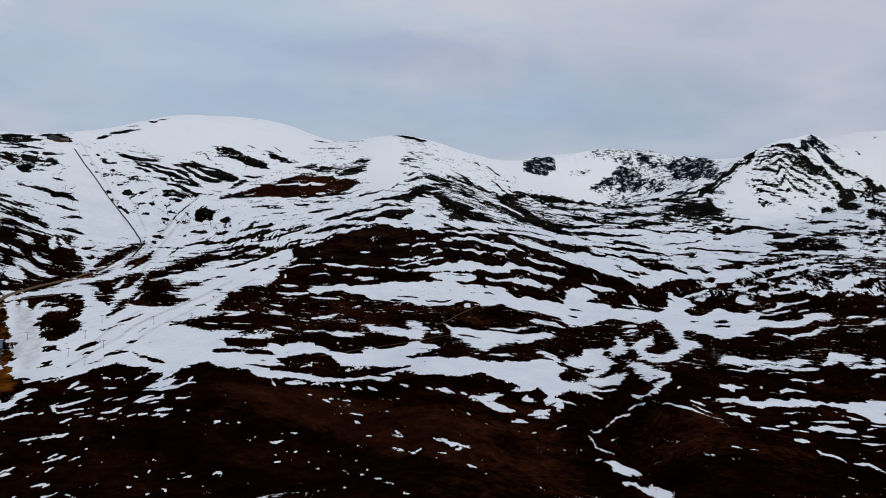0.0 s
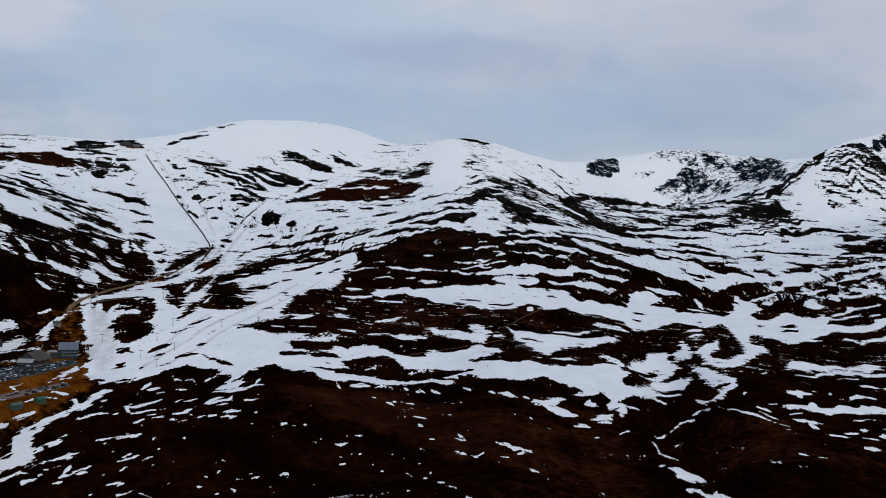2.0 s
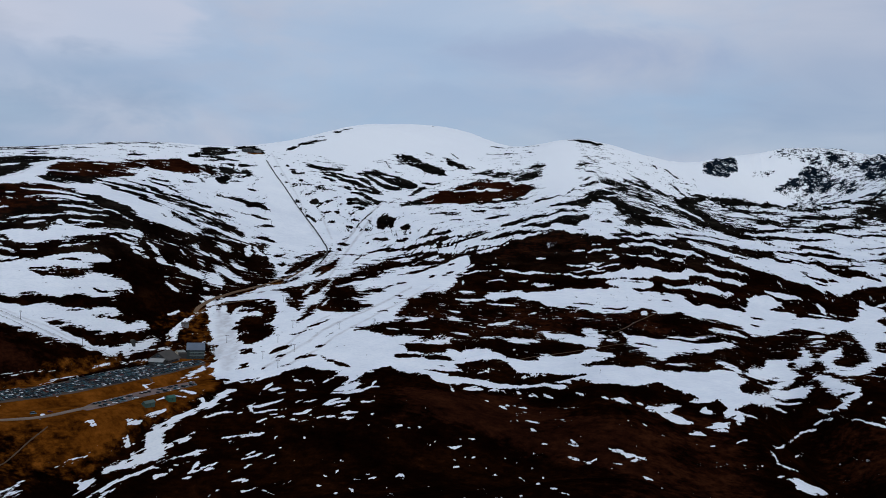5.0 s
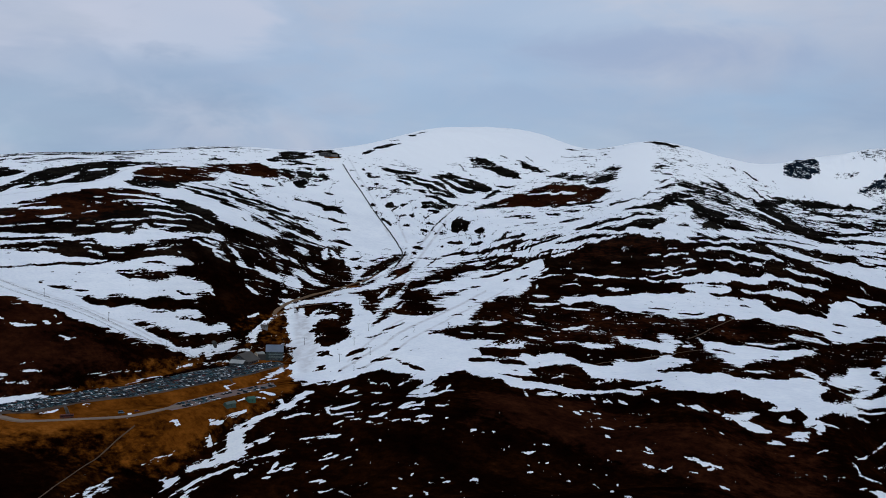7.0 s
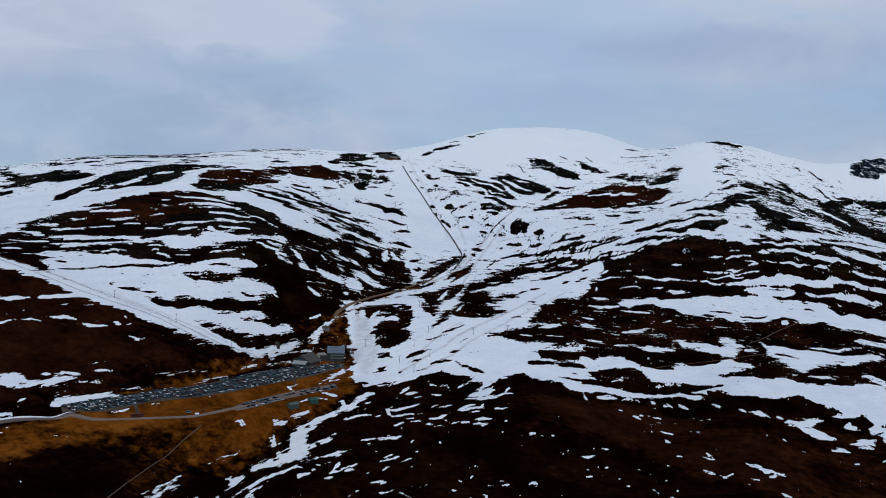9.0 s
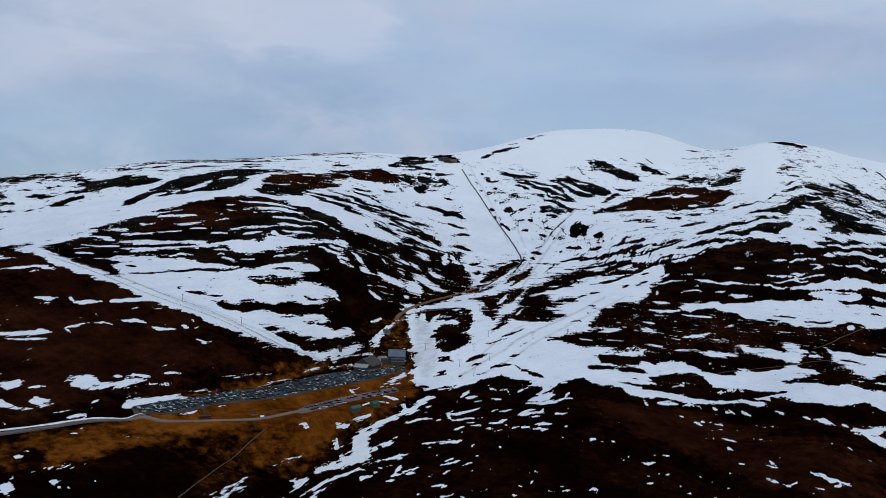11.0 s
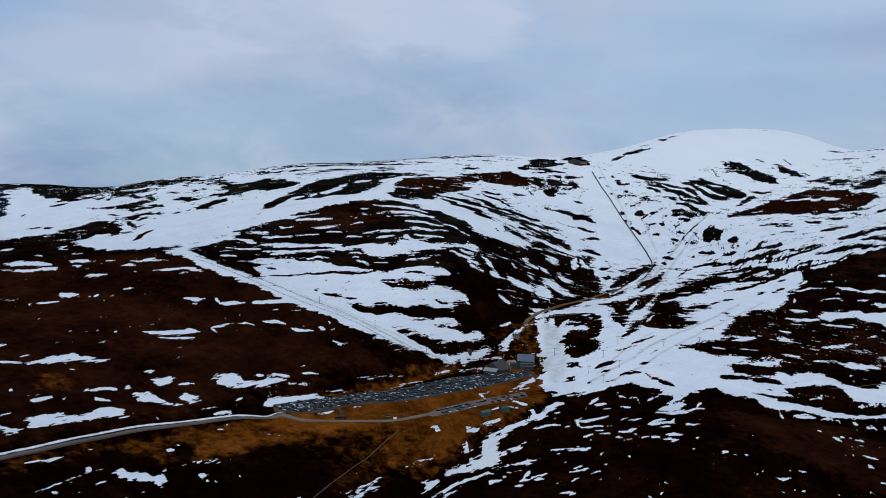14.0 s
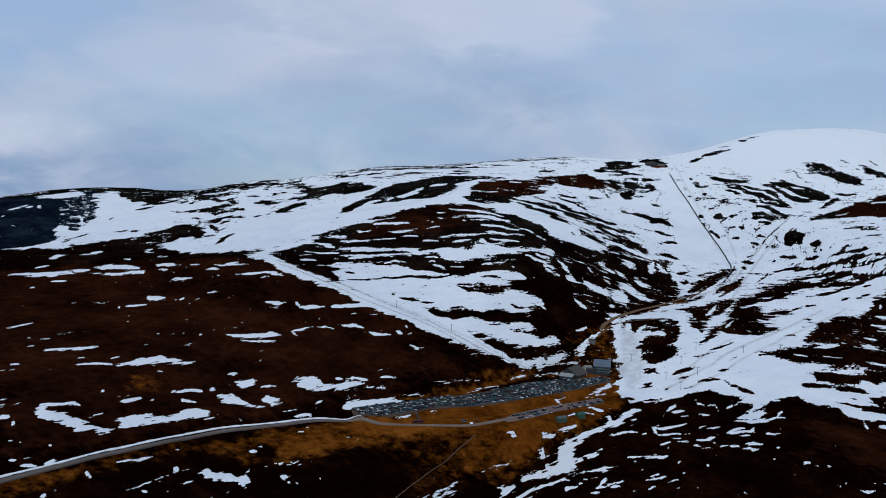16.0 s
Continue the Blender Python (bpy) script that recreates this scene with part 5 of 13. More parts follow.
snow_speck((-347,744), (-342,745), (-338,749), (-339,750), (-344,749), (-348,745))
snow_speck((-348,735), (-342,740), (-335,746), (-329,752), (-329,753), (-336,748), (-343,743), (-349,736))
snow_speck((-368,719), (-365,723), (-361,728), (-358,733), (-359,734), (-363,731), (-366,726), (-369,720))
snow_speck((-350,726), (-347,727), (-345,729), (-346,730), (-348,730), (-350,727))
snow_speck((-365,821), (-361,825), (-358,831), (-358,832), (-362,827), (-365,821))
snow_field((-841,1831), (-800,1885), (-723,2037), (-664,2325), (-592,2600), (-344,1535), (-560,1227))
deep_snow((-736,1930), (-723,2037), (-671,2347), (-592,2600), (-517,2277), (-535,2244), (-559,2091), (-572,1971), (-610,1980), (-652,1933), (-684,1867))
deep_snow((-674,1744), (-616,1684), (-532,1559), (-452,1425), (-508,1386), (-542,1459), (-591,1573), (-667,1700))
bare_streak((-822,1789), (-823,1837), (-799,1844), (-774,1819), (-746,1781), (-764,1752), (-794,1728))
bare_streak((-793,1888), (-780,1902), (-760,1886), (-751,1898), (-711,1838), (-695,1816), (-710,1796), (-730,1807), (-751,1819))
bare_streak((-790,1719), (-771,1719), (-751,1716), (-733,1719), (-716,1722), (-718,1728), (-738,1732), (-757,1732), (-776,1730), (-791,1723))
bare_streak((-737,1686), (-723,1678), (-712,1676), (-704,1682), (-705,1687), (-717,1690), (-730,1695), (-739,1692))
bare_streak((-707,1701), (-698,1699), (-691,1703), (-686,1710), (-688,1716), (-697,1717), (-704,1714), (-709,1707))
mixed_cover((-755,1645), (-744,1664), (-715,1664), (-694,1664), (-677,1685), (-658,1656), (-663,1608), (-664,1564), (-694,1573), (-727,1584))
bare_streak((-754,1642), (-744,1638), (-736,1638), (-730,1643), (-733,1649), (-742,1653), (-750,1653), (-756,1648))
bare_streak((-736,1603), (-725,1601), (-716,1601), (-709,1607), (-712,1614), (-724,1619), (-733,1619), (-739,1612))
bare_streak((-712,1633), (-699,1624), (-689,1624), (-684,1636), (-689,1650), (-702,1658), (-711,1656), (-716,1645))
bare_streak((-695,1571), (-682,1560), (-671,1555), (-663,1560), (-666,1569), (-679,1579), (-690,1583), (-699,1580))
bare_streak((-679,1658), (-666,1646), (-658,1651), (-660,1659), (-674,1671), (-682,1667))
bare_streak((-667,1575), (-660,1577), (-655,1581), (-651,1591), (-653,1596), (-660,1595), (-665,1589), (-669,1580))
bare_streak((-629,1561), (-619,1555), (-614,1563), (-616,1569), (-626,1575), (-632,1568))
bare_streak((-637,1455), (-620,1457), (-606,1467), (-593,1482), (-581,1500), (-563,1496), (-564,1502), (-584,1511), (-598,1497), (-611,1483), (-625,1472), (-640,1462))
bare_streak((-594,1470), (-588,1476), (-582,1486), (-577,1498), (-578,1502), (-586,1496), (-591,1487), (-596,1475))
bare_streak((-622,1359), (-618,1363), (-614,1369), (-611,1379), (-613,1383), (-617,1379), (-622,1373), (-624,1363))
bare_streak((-613,1340), (-604,1349), (-595,1360), (-588,1376), (-580,1391), (-581,1394), (-591,1384), (-599,1371), (-607,1358), (-615,1344))
bare_streak((-574,1437), (-566,1446), (-559,1456), (-552,1467), (-553,1471), (-562,1465), (-570,1455), (-576,1441))
bare_streak((-558,1408), (-551,1415), (-545,1424), (-539,1435), (-541,1439), (-548,1433), (-554,1423), (-559,1411))
bare_streak((-606,1323), (-596,1330), (-588,1340), (-580,1354), (-581,1357), (-590,1347), (-598,1337), (-607,1326))
bare_streak((-595,1300), (-585,1318), (-576,1335), (-564,1349), (-552,1363), (-554,1370), (-568,1363), (-581,1353), (-591,1332), (-597,1307))
bare_streak((-584,1310), (-575,1326), (-566,1341), (-554,1350), (-542,1358), (-543,1362), (-556,1359), (-569,1352), (-578,1334), (-585,1314))
bare_streak((-542,1370), (-533,1373), (-524,1378), (-516,1386), (-518,1392), (-529,1392), (-537,1387), (-544,1376))
bare_streak((-584,1277), (-578,1306), (-566,1322), (-553,1339), (-539,1352), (-518,1361), (-560,1227))
snow_streak((-560,1283), (-555,1285), (-551,1289), (-546,1295), (-547,1298), (-552,1297), (-557,1293), (-561,1287))
snow_streak((-562,1332), (-555,1340), (-548,1348), (-541,1357), (-542,1360), (-550,1355), (-558,1347), (-563,1335))
snow_streak((-576,1261), (-574,1269), (-572,1278), (-569,1287), (-570,1289), (-573,1281), (-575,1273), (-577,1263))
bare_streak((-644,1787), (-638,1776), (-634,1777), (-635,1783), (-641,1793), (-645,1794))
bare_streak((-625,1756), (-615,1752), (-609,1763), (-612,1773), (-623,1778), (-628,1765))
bare_streak((-607,1761), (-604,1769), (-605,1785), (-607,1789), (-609,1780), (-609,1765))
bare_streak((-593,1716), (-589,1718), (-588,1728), (-590,1732), (-593,1730), (-595,1720))
bare_streak((-630,1709), (-625,1704), (-622,1709), (-623,1714), (-629,1718), (-631,1713))
bare_streak((-606,1671), (-602,1671), (-602,1678), (-603,1682), (-606,1683), (-608,1676))
bare_streak((-560,1593), (-553,1594), (-549,1607), (-551,1613), (-558,1611), (-562,1598))
bare_streak((-541,1629), (-531,1628), (-526,1643), (-529,1653), (-539,1656), (-543,1639))
bare_streak((-522,1658), (-517,1659), (-515,1670), (-517,1675), (-522,1673), (-524,1663))
bare_streak((-505,1601), (-498,1602), (-495,1615), (-498,1625), (-505,1625), (-508,1611))
bare_streak((-491,1613), (-487,1610), (-485,1620), (-487,1627), (-492,1630), (-494,1620))
bare_streak((-520,1542), (-512,1534), (-505,1529), (-498,1530), (-499,1537), (-508,1547), (-516,1552), (-522,1549))
bare_streak((-482,1545), (-476,1550), (-474,1564), (-476,1569), (-481,1564), (-484,1550))
bare_streak((-451,1550), (-444,1548), (-441,1559), (-443,1566), (-449,1567), (-453,1556))
bare_streak((-457,1599), (-450,1603), (-446,1615), (-447,1621), (-454,1616), (-458,1603))
bare_streak((-542,1575), (-537,1568), (-534,1568), (-534,1571), (-539,1578), (-542,1578))
bare_streak((-413,1610), (-426,1679), (-426,1725), (-409,1695), (-393,1661), (-387,1633), (-409,1595))
bare_streak((-439,1463), (-426,1465), (-414,1452), (-416,1430), (-426,1429))
bare_streak((-398,1486), (-395,1490), (-395,1500), (-397,1505), (-399,1501), (-399,1490))
bare_streak((-397,1527), (-391,1532), (-385,1542), (-380,1555), (-382,1562), (-389,1556), (-395,1548), (-399,1534))
bare_streak((-416,1799), (-409,1786), (-405,1798), (-408,1815), (-416,1829), (-419,1814))
bare_streak((-438,1562), (-440,1604), (-444,1656), (-445,1704), (-447,1759), (-448,1761), (-447,1708), (-446,1661), (-442,1608), (-439,1563))
bare_streak((-441,1796), (-438,1815), (-436,1839), (-437,1843), (-440,1823), (-442,1798))
bare_streak((-366,1551), (-362,1614), (-350,1560), (-357,1547))
bare_streak((-626,1833), (-610,1859), (-591,1886), (-570,1933), (-572,1866), (-582,1839), (-596,1832), (-610,1816))
bare_streak((-572,1866), (-544,1914), (-515,1930), (-493,1891), (-465,1869), (-481,1828), (-507,1825), (-540,1845), (-558,1833), (-575,1834))
snow_streak((-561,1858), (-547,1869), (-533,1877), (-517,1879), (-502,1883), (-503,1889), (-520,1894), (-537,1896), (-550,1881), (-562,1865))
snow_streak((-524,1844), (-511,1843), (-499,1845), (-488,1850), (-488,1855), (-501,1855), (-513,1851), (-524,1847))
bare_streak((-573,1796), (-563,1797), (-555,1805), (-548,1816), (-549,1823), (-560,1822), (-568,1815), (-575,1802))
bare_streak((-529,1797), (-521,1799), (-515,1813), (-516,1820), (-525,1818), (-531,1804))
bare_streak((-509,1793), (-491,1783), (-475,1782), (-460,1786), (-462,1797), (-479,1805), (-496,1809), (-511,1801))
bare_streak((-477,1683), (-469,1683), (-462,1688), (-456,1696), (-458,1703), (-466,1706), (-474,1703), (-479,1692))
bare_streak((-549,1951), (-532,2037), (-498,2043), (-463,2049), (-441,1953), (-468,1924), (-500,1937), (-530,1945))
snow_streak((-526,1971), (-504,1965), (-481,1959), (-460,1960), (-461,1965), (-485,1978), (-506,1980), (-527,1977))
snow_streak((-511,2004), (-502,2011), (-492,2018), (-482,2026), (-482,2030), (-493,2027), (-504,2023), (-513,2009))
bare_streak((-503,1731), (-483,1759), (-460,1787), (-450,1768), (-469,1726), (-490,1696))
bare_streak((-533,2219), (-516,2220), (-498,2200), (-487,2150), (-505,2161))
bare_streak((-684,1897), (-678,1911), (-675,1936), (-677,1972), (-681,1983), (-685,1961), (-688,1937), (-688,1906))
bare_streak((-683,1974), (-673,2006), (-666,2052), (-662,2107), (-667,2121), (-680,2091), (-689,2049), (-688,1987))
bare_streak((-692,2123), (-682,2130), (-676,2149), (-678,2157), (-688,2148), (-695,2131))
bare_streak((-688,2209), (-676,2203), (-667,2209), (-662,2229), (-666,2241), (-676,2237), (-686,2234), (-694,2227))
bare_streak((-673,2241), (-665,2254), (-659,2271), (-656,2297), (-659,2306), (-666,2292), (-672,2274), (-676,2251))
bare_streak((-533,2123), (-520,2111), (-506,2101), (-507,2105), (-521,2120), (-533,2127))
snow_field((-595,2548), (-530,2668), (-425,2697), (-304,2547), (-217,2475), (-146,2496), (-104,2522), (-45,2522), (-1,2629), (5,1783), (-221,1689), (-350,1525))
deep_snow((-595,2548), (-552,2626), (-429,2724), (-300,2514), (-345,2372), (-358,2285), (-390,2315), (-445,2320), (-486,2318), (-524,2254))
deep_snow((-199,2441), (-147,2505), (-108,2371), (-108,2207), (-119,2082), (-156,2091), (-172,2251))
bare_streak((-520,2236), (-495,2239), (-451,2217), (-416,2208), (-388,2157), (-409,2141), (-445,2160), (-476,2159), (-502,2160))
bare_streak((-475,2310), (-460,2296), (-446,2287), (-446,2292), (-461,2309), (-475,2314))
bare_streak((-419,2325), (-408,2308), (-397,2299), (-386,2290), (-386,2294), (-397,2308), (-408,2318), (-420,2330))
bare_streak((-361,2247), (-350,2244), (-339,2247), (-339,2250), (-351,2254), (-362,2251))
bare_streak((-438,2069), (-419,2049), (-404,2058), (-391,2079), (-392,2086), (-408,2080), (-422,2069), (-439,2077))
bare_streak((-427,1906), (-422,1943), (-416,1981), (-412,2024), (-414,2032), (-423,2003), (-429,1964), (-430,1916))
bare_streak((-343,2451), (-329,2457), (-316,2463), (-304,2481), (-305,2493), (-318,2484), (-331,2474), (-344,2459))
bare_streak((-299,2505), (-278,2515), (-257,2521), (-234,2504), (-210,2477), (-212,2500), (-236,2532), (-258,2530), (-279,2515), (-303,2537))
bare_streak((-140,2508), (-116,2469), (-95,2472), (-74,2482), (-52,2512), (-53,2554), (-74,2525), (-97,2565), (-119,2552), (-141,2525))
bare_streak((-424,2278), (-394,2263), (-366,2251), (-349,2230), (-374,2223), (-403,2225))
bare_streak((-475,2048), (-452,2051), (-427,2023), (-436,1983), (-454,1961))
mixed_cover((-338,2204), (-313,2249), (-262,2263), (-216,2265), (-193,2297), (-179,2253), (-172,2212), (-195,2182), (-227,2183), (-268,2207), (-306,2200))
bare_streak((-332,2207), (-320,2211), (-309,2223), (-298,2239), (-300,2248), (-313,2246), (-324,2236), (-334,2216))
bare_streak((-249,2207), (-228,2197), (-209,2194), (-190,2199), (-192,2214), (-213,2230), (-232,2231), (-250,2219))
bare_streak((-216,2261), (-202,2262), (-189,2267), (-178,2279), (-179,2287), (-193,2289), (-206,2282), (-217,2270))
bare_streak((-295,2218), (-282,2224), (-271,2235), (-260,2250), (-262,2259), (-275,2255), (-286,2243), (-297,2226))
bare_streak((-371,2035), (-347,2104), (-326,2167), (-291,2190), (-251,2175), (-204,2151), (-189,2124), (-205,2096), (-221,2077), (-189,2058), (-223,2044), (-268,2022), (-298,1987), (-338,1952), (-373,1899), (-389,1847), (-416,1802), (-421,1820), (-402,1932), (-385,1990))
snow_streak((-355,2048), (-332,2069), (-308,2091), (-282,2106), (-256,2117), (-257,2123), (-284,2118), (-310,2106), (-334,2081), (-356,2053))
snow_streak((-272,2051), (-262,2046), (-254,2055), (-255,2063), (-265,2068), (-273,2058))
snow_streak((-392,1887), (-384,1904), (-378,1926), (-379,1930), (-387,1914), (-393,1891))
bare_streak((-226,2017), (-214,2013), (-203,2019), (-203,2025), (-216,2031), (-227,2023))
bare_streak((-265,1961), (-254,1968), (-244,1982), (-235,1997), (-236,2004), (-247,2000), (-257,1986), (-266,1968))
bare_streak((-359,1806), (-343,1823), (-327,1844), (-312,1871), (-314,1880), (-331,1865), (-347,1844), (-361,1814))
bare_streak((-297,1912), (-286,1915), (-276,1923), (-267,1938), (-269,1949), (-280,1948), (-290,1938), (-298,1920))
bare_streak((-179,2020), (-169,2018), (-160,2024), (-151,2037), (-152,2045), (-163,2046), (-172,2041), (-180,2029))
bare_streak((-128,1958), (-111,1971), (-93,1994), (-78,2039), (-64,2090), (-65,2095), (-81,2055), (-96,2018), (-113,1995), (-129,1968))
bare_streak((-161,2018), (-140,2030), (-118,2052), (-101,2101), (-103,2105), (-121,2067), (-142,2045), (-162,2024))
bare_streak((-147,1948), (-113,1986), (-82,2065), (-48,2140), (-17,2179), (2,2193), (3,2059), (-27,2059), (-62,2027), (-71,1950), (-101,1975), (-122,1953))
snow_streak((-51,2052), (-41,2051), (-31,2055), (-21,2065), (-21,2073), (-31,2070), (-41,2066), (-51,2058))
snow_streak((-102,2006), (-91,2022), (-80,2044), (-70,2066), (-70,2069), (-81,2054), (-92,2034), (-103,2011))
snow_streak((-40,2104), (-28,2114), (-16,2132), (-4,2153), (-4,2157), (-16,2146), (-28,2126), (-41,2109))
bare_streak((-256,1846), (-242,1857), (-230,1878), (-218,1904), (-220,1917), (-234,1906), (-247,1886), (-258,1855))
bare_streak((-319,1792), (-312,1799), (-305,1811), (-299,1827), (-300,1832), (-308,1827), (-315,1817), (-321,1799))
bare_streak((-382,1655), (-371,1651), (-365,1669), (-368,1683), (-379,1688), (-384,1668))
bare_streak((-340,1623), (-330,1641), (-319,1661), (-308,1679), (-298,1701), (-299,1710), (-312,1696), (-324,1681), (-334,1657), (-342,1629))
bare_streak((-312,1647), (-303,1654), (-297,1670), (-298,1676), (-307,1669), (-313,1653))
bare_streak((-279,1681), (-266,1704), (-254,1732), (-242,1765), (-244,1773), (-258,1752), (-271,1724), (-281,1688))
bare_streak((-221,1803), (-202,1820), (-182,1837), (-163,1866), (-145,1900), (-147,1911), (-168,1891), (-187,1869), (-206,1846), (-223,1815))
bare_streak((-150,1884), (-130,1896), (-111,1914), (-91,1928), (-70,1925), (-70,1932), (-92,1944), (-113,1934), (-132,1912), (-151,1892))
bare_streak((-40,1873), (-29,1872), (-18,1893), (-18,1904), (-29,1904), (-40,1883))
bare_streak((-17,1962), (-7,1958), (3,1987), (4,2007), (-7,2009), (-17,1979))
bare_streak((-288,1624), (-275,1655), (-263,1690), (-250,1722), (-236,1758), (-237,1762), (-252,1733), (-266,1701), (-278,1664), (-289,1628))
bare_streak((-323,1566), (-311,1583), (-300,1607), (-290,1634), (-292,1642), (-305,1628), (-317,1608), (-326,1575))
bare_streak((-243,1701), (-221,1727), (-197,1750), (-172,1762), (-146,1773), (-120,1782), (-121,1790), (-148,1788), (-175,1784), (-200,1770), (-224,1746), (-244,1709))
bare_streak((-209,1835), (-193,1852), (-177,1867), (-161,1887), (-162,1893), (-179,1880), (-196,1866), (-211,1841))
bare_streak((-185,1805), (-171,1810), (-158,1820), (-145,1834), (-146,1839), (-160,1834), (-173,1822), (-186,1810))
bare_streak((-357,1556), (-354,1567), (-354,1590), (-357,1598), (-361,1587), (-360,1564))
bare_streak((-162,1821), (-136,1850), (-124,1859), (-107,1895), (-58,1916), (-57,1879), (-86,1821), (-102,1818), (-124,1831), (-143,1805))
bare_streak((-219,1673), (-194,1711), (-148,1750), (-130,1773), (-100,1783), (-68,1776), (-27,1780), (4,1801), (5,1764))
mixed_cover((-109,2240), (-96,2241), (-83,2258), (-72,2288), (-74,2304), (-88,2299), (-100,2282), (-111,2257))
mixed_cover((-96,2341), (-82,2330), (-68,2329), (-54,2339), (-54,2347), (-67,2350), (-81,2350), (-95,2348))
mixed_cover((-58,2218), (-39,2204), (-20,2214), (1,2242), (3,2267), (-16,2273), (-36,2265), (-56,2240))
bare_streak((-93,2169), (-83,2177), (-73,2191), (-63,2210), (-63,2215), (-74,2204), (-84,2190), (-93,2174))
bare_streak((-91,2125), (-76,2137), (-63,2164), (-49,2193), (-50,2200), (-64,2181), (-78,2158), (-91,2133))
bare_streak((-44,2210), (-29,2212), (-14,2228), (1,2255), (2,2271), (-13,2266), (-28,2251), (-43,2225))
bare_streak((-90,2290), (-78,2293), (-67,2304), (-67,2309), (-78,2307), (-90,2296))
bare_streak((-84,2235), (-71,2238), (-58,2250), (-58,2256), (-71,2252), (-84,2241))
bare_streak((-36,2169), (-23,2178), (-11,2197), (2,2223), (2,2230), (-11,2217), (-23,2198), (-36,2176))
snow_field((-15,2541), (61,2607), (109,2660), (217,2871), (371,3044), (489,3124), (711,3137), (532,2336), (505,2784), (335,2714), (200,2420), (140,2353), (-12,2267))
deep_snow((108,2651), (217,2871), (369,3029), (489,3121), (709,3131), (548,2405), (509,2807), (339,2752), (222,2519), (149,2546))
mixed_cover((-12,2267), (29,2298), (83,2299), (140,2353), (200,2420), (249,2493), (335,2714), (442,2793), (505,2784), (532,2336), (461,2013), (-6,1755))
bare_streak((77,2536), (81,2513), (88,2509), (89,2516), (85,2536), (78,2543))
bare_streak((35,2351), (55,2330), (75,2311), (96,2292), (97,2299), (78,2326), (58,2347), (36,2360))
bare_streak((1,2290), (31,2302), (62,2314), (93,2324), (124,2330), (126,2339), (95,2343), (65,2336), (33,2321), (2,2298))
bare_streak((115,2445), (128,2416), (141,2393), (154,2367), (155,2371), (143,2403), (130,2429), (116,2451))
bare_streak((14,2362), (28,2356), (42,2353), (56,2353), (57,2357), (44,2365), (30,2369), (15,2367))
bare_streak((104,2545), (115,2532), (127,2522), (140,2513), (141,2518), (130,2535), (118,2546), (105,2551))
bare_streak((174,2588), (180,2570), (188,2564), (189,2570), (183,2588), (175,2593))
bare_streak((149,2408), (165,2408), (182,2411), (199,2417), (200,2424), (184,2429), (168,2428), (150,2416))
bare_streak((-11,2255), (15,2276), (15,2214), (-11,2191))
bare_streak((-10,2118), (15,2114), (53,2150), (78,2120), (100,2064), (87,2033), (57,2020), (32,1949), (9,1916), (21,2013), (-8,2012))
bare_streak((38,1982), (58,1992), (78,2013), (99,2046), (100,2059), (80,2052), (59,2028), (39,1996))
bare_streak((21,2219), (50,2217), (80,2215), (114,2234), (148,2263), (149,2276), (116,2260), (84,2244), (53,2242), (22,2229))
bare_streak((124,2308), (147,2322), (171,2341), (197,2381), (199,2407), (175,2401), (150,2372), (125,2331))
bare_streak((124,2310), (160,2354), (194,2257), (220,2181), (267,2147), (254,2043), (210,2079), (166,2135), (133,2220))
bare_streak((209,2416), (234,2486), (271,2489), (331,2686), (391,2779), (442,2793), (347,2462), (284,2417), (238,2375))
bare_streak((282,2277), (328,2277), (348,2235), (377,2213), (390,2173), (348,2188), (301,2221))
bare_streak((377,2468), (468,2791), (509,2783), (489,2474), (505,2374), (527,2312), (529,2321), (522,2452), (548,2771), (511,2800), (469,2802), (423,2776))
bare_streak((376,2374), (411,2380), (440,2363), (466,2326), (490,2287), (514,2255), (515,2259), (492,2300), (469,2345), (446,2393), (413,2398), (378,2384))
bare_streak((397,2252), (421,2226), (447,2207), (473,2197), (499,2187), (501,2195), (477,2219), (454,2247), (428,2263), (399,2266))
bare_streak((394,2164), (417,2151), (440,2144), (464,2137), (489,2136), (490,2143), (467,2155), (445,2166), (421,2172), (396,2175))
bare_streak((264,2126), (282,2121), (300,2119), (319,2118), (338,2123), (340,2135), (323,2145), (304,2148), (285,2147), (266,2140))
bare_streak((230,2039), (277,2034), (324,2032), (371,2034), (419,2037), (467,2037), (469,2048), (425,2067), (379,2076), (331,2078), (284,2084), (232,2058))
bare_streak((-6,1811), (15,1833), (37,1866), (60,1909), (84,1953), (84,1963), (60,1928), (37,1888), (15,1850), (-6,1816))
bare_streak((15,1808), (43,1841), (73,1884), (103,1925), (135,1961), (168,2007), (170,2026), (136,1990), (104,1952), (73,1911), (43,1860), (15,1817))
bare_streak((96,1984), (122,1971), (148,1954), (175,1944), (204,1957), (234,1969), (237,1992), (210,2003), (182,2008), (156,2018), (127,2022), (98,2005))
bare_streak((234,2334), (261,2336), (289,2336), (318,2350), (346,2356), (348,2366), (321,2371), (292,2363), (264,2355), (235,2340))
bare_streak((397,2142), (422,2143), (424,2063), (395,2064))
bare_streak((-6,1779), (70,1885), (103,1878), (-6,1755))
snow_streak((-7,1851), (19,1875), (46,1905), (74,1938), (103,1979), (134,2021), (136,2049), (106,2032), (76,1997), (48,1957), (20,1910), (-7,1866))
snow_streak((-9,1964), (-1,1944), (9,1954), (10,1971), (2,1988), (-7,1977))
snow_streak((52,2084), (77,2108), (103,2129), (127,2124), (152,2118), (153,2130), (130,2149), (105,2155), (79,2134), (52,2098))
snow_streak((229,2282), (251,2280), (273,2280), (298,2303), (301,2322), (279,2331), (256,2323), (231,2300))
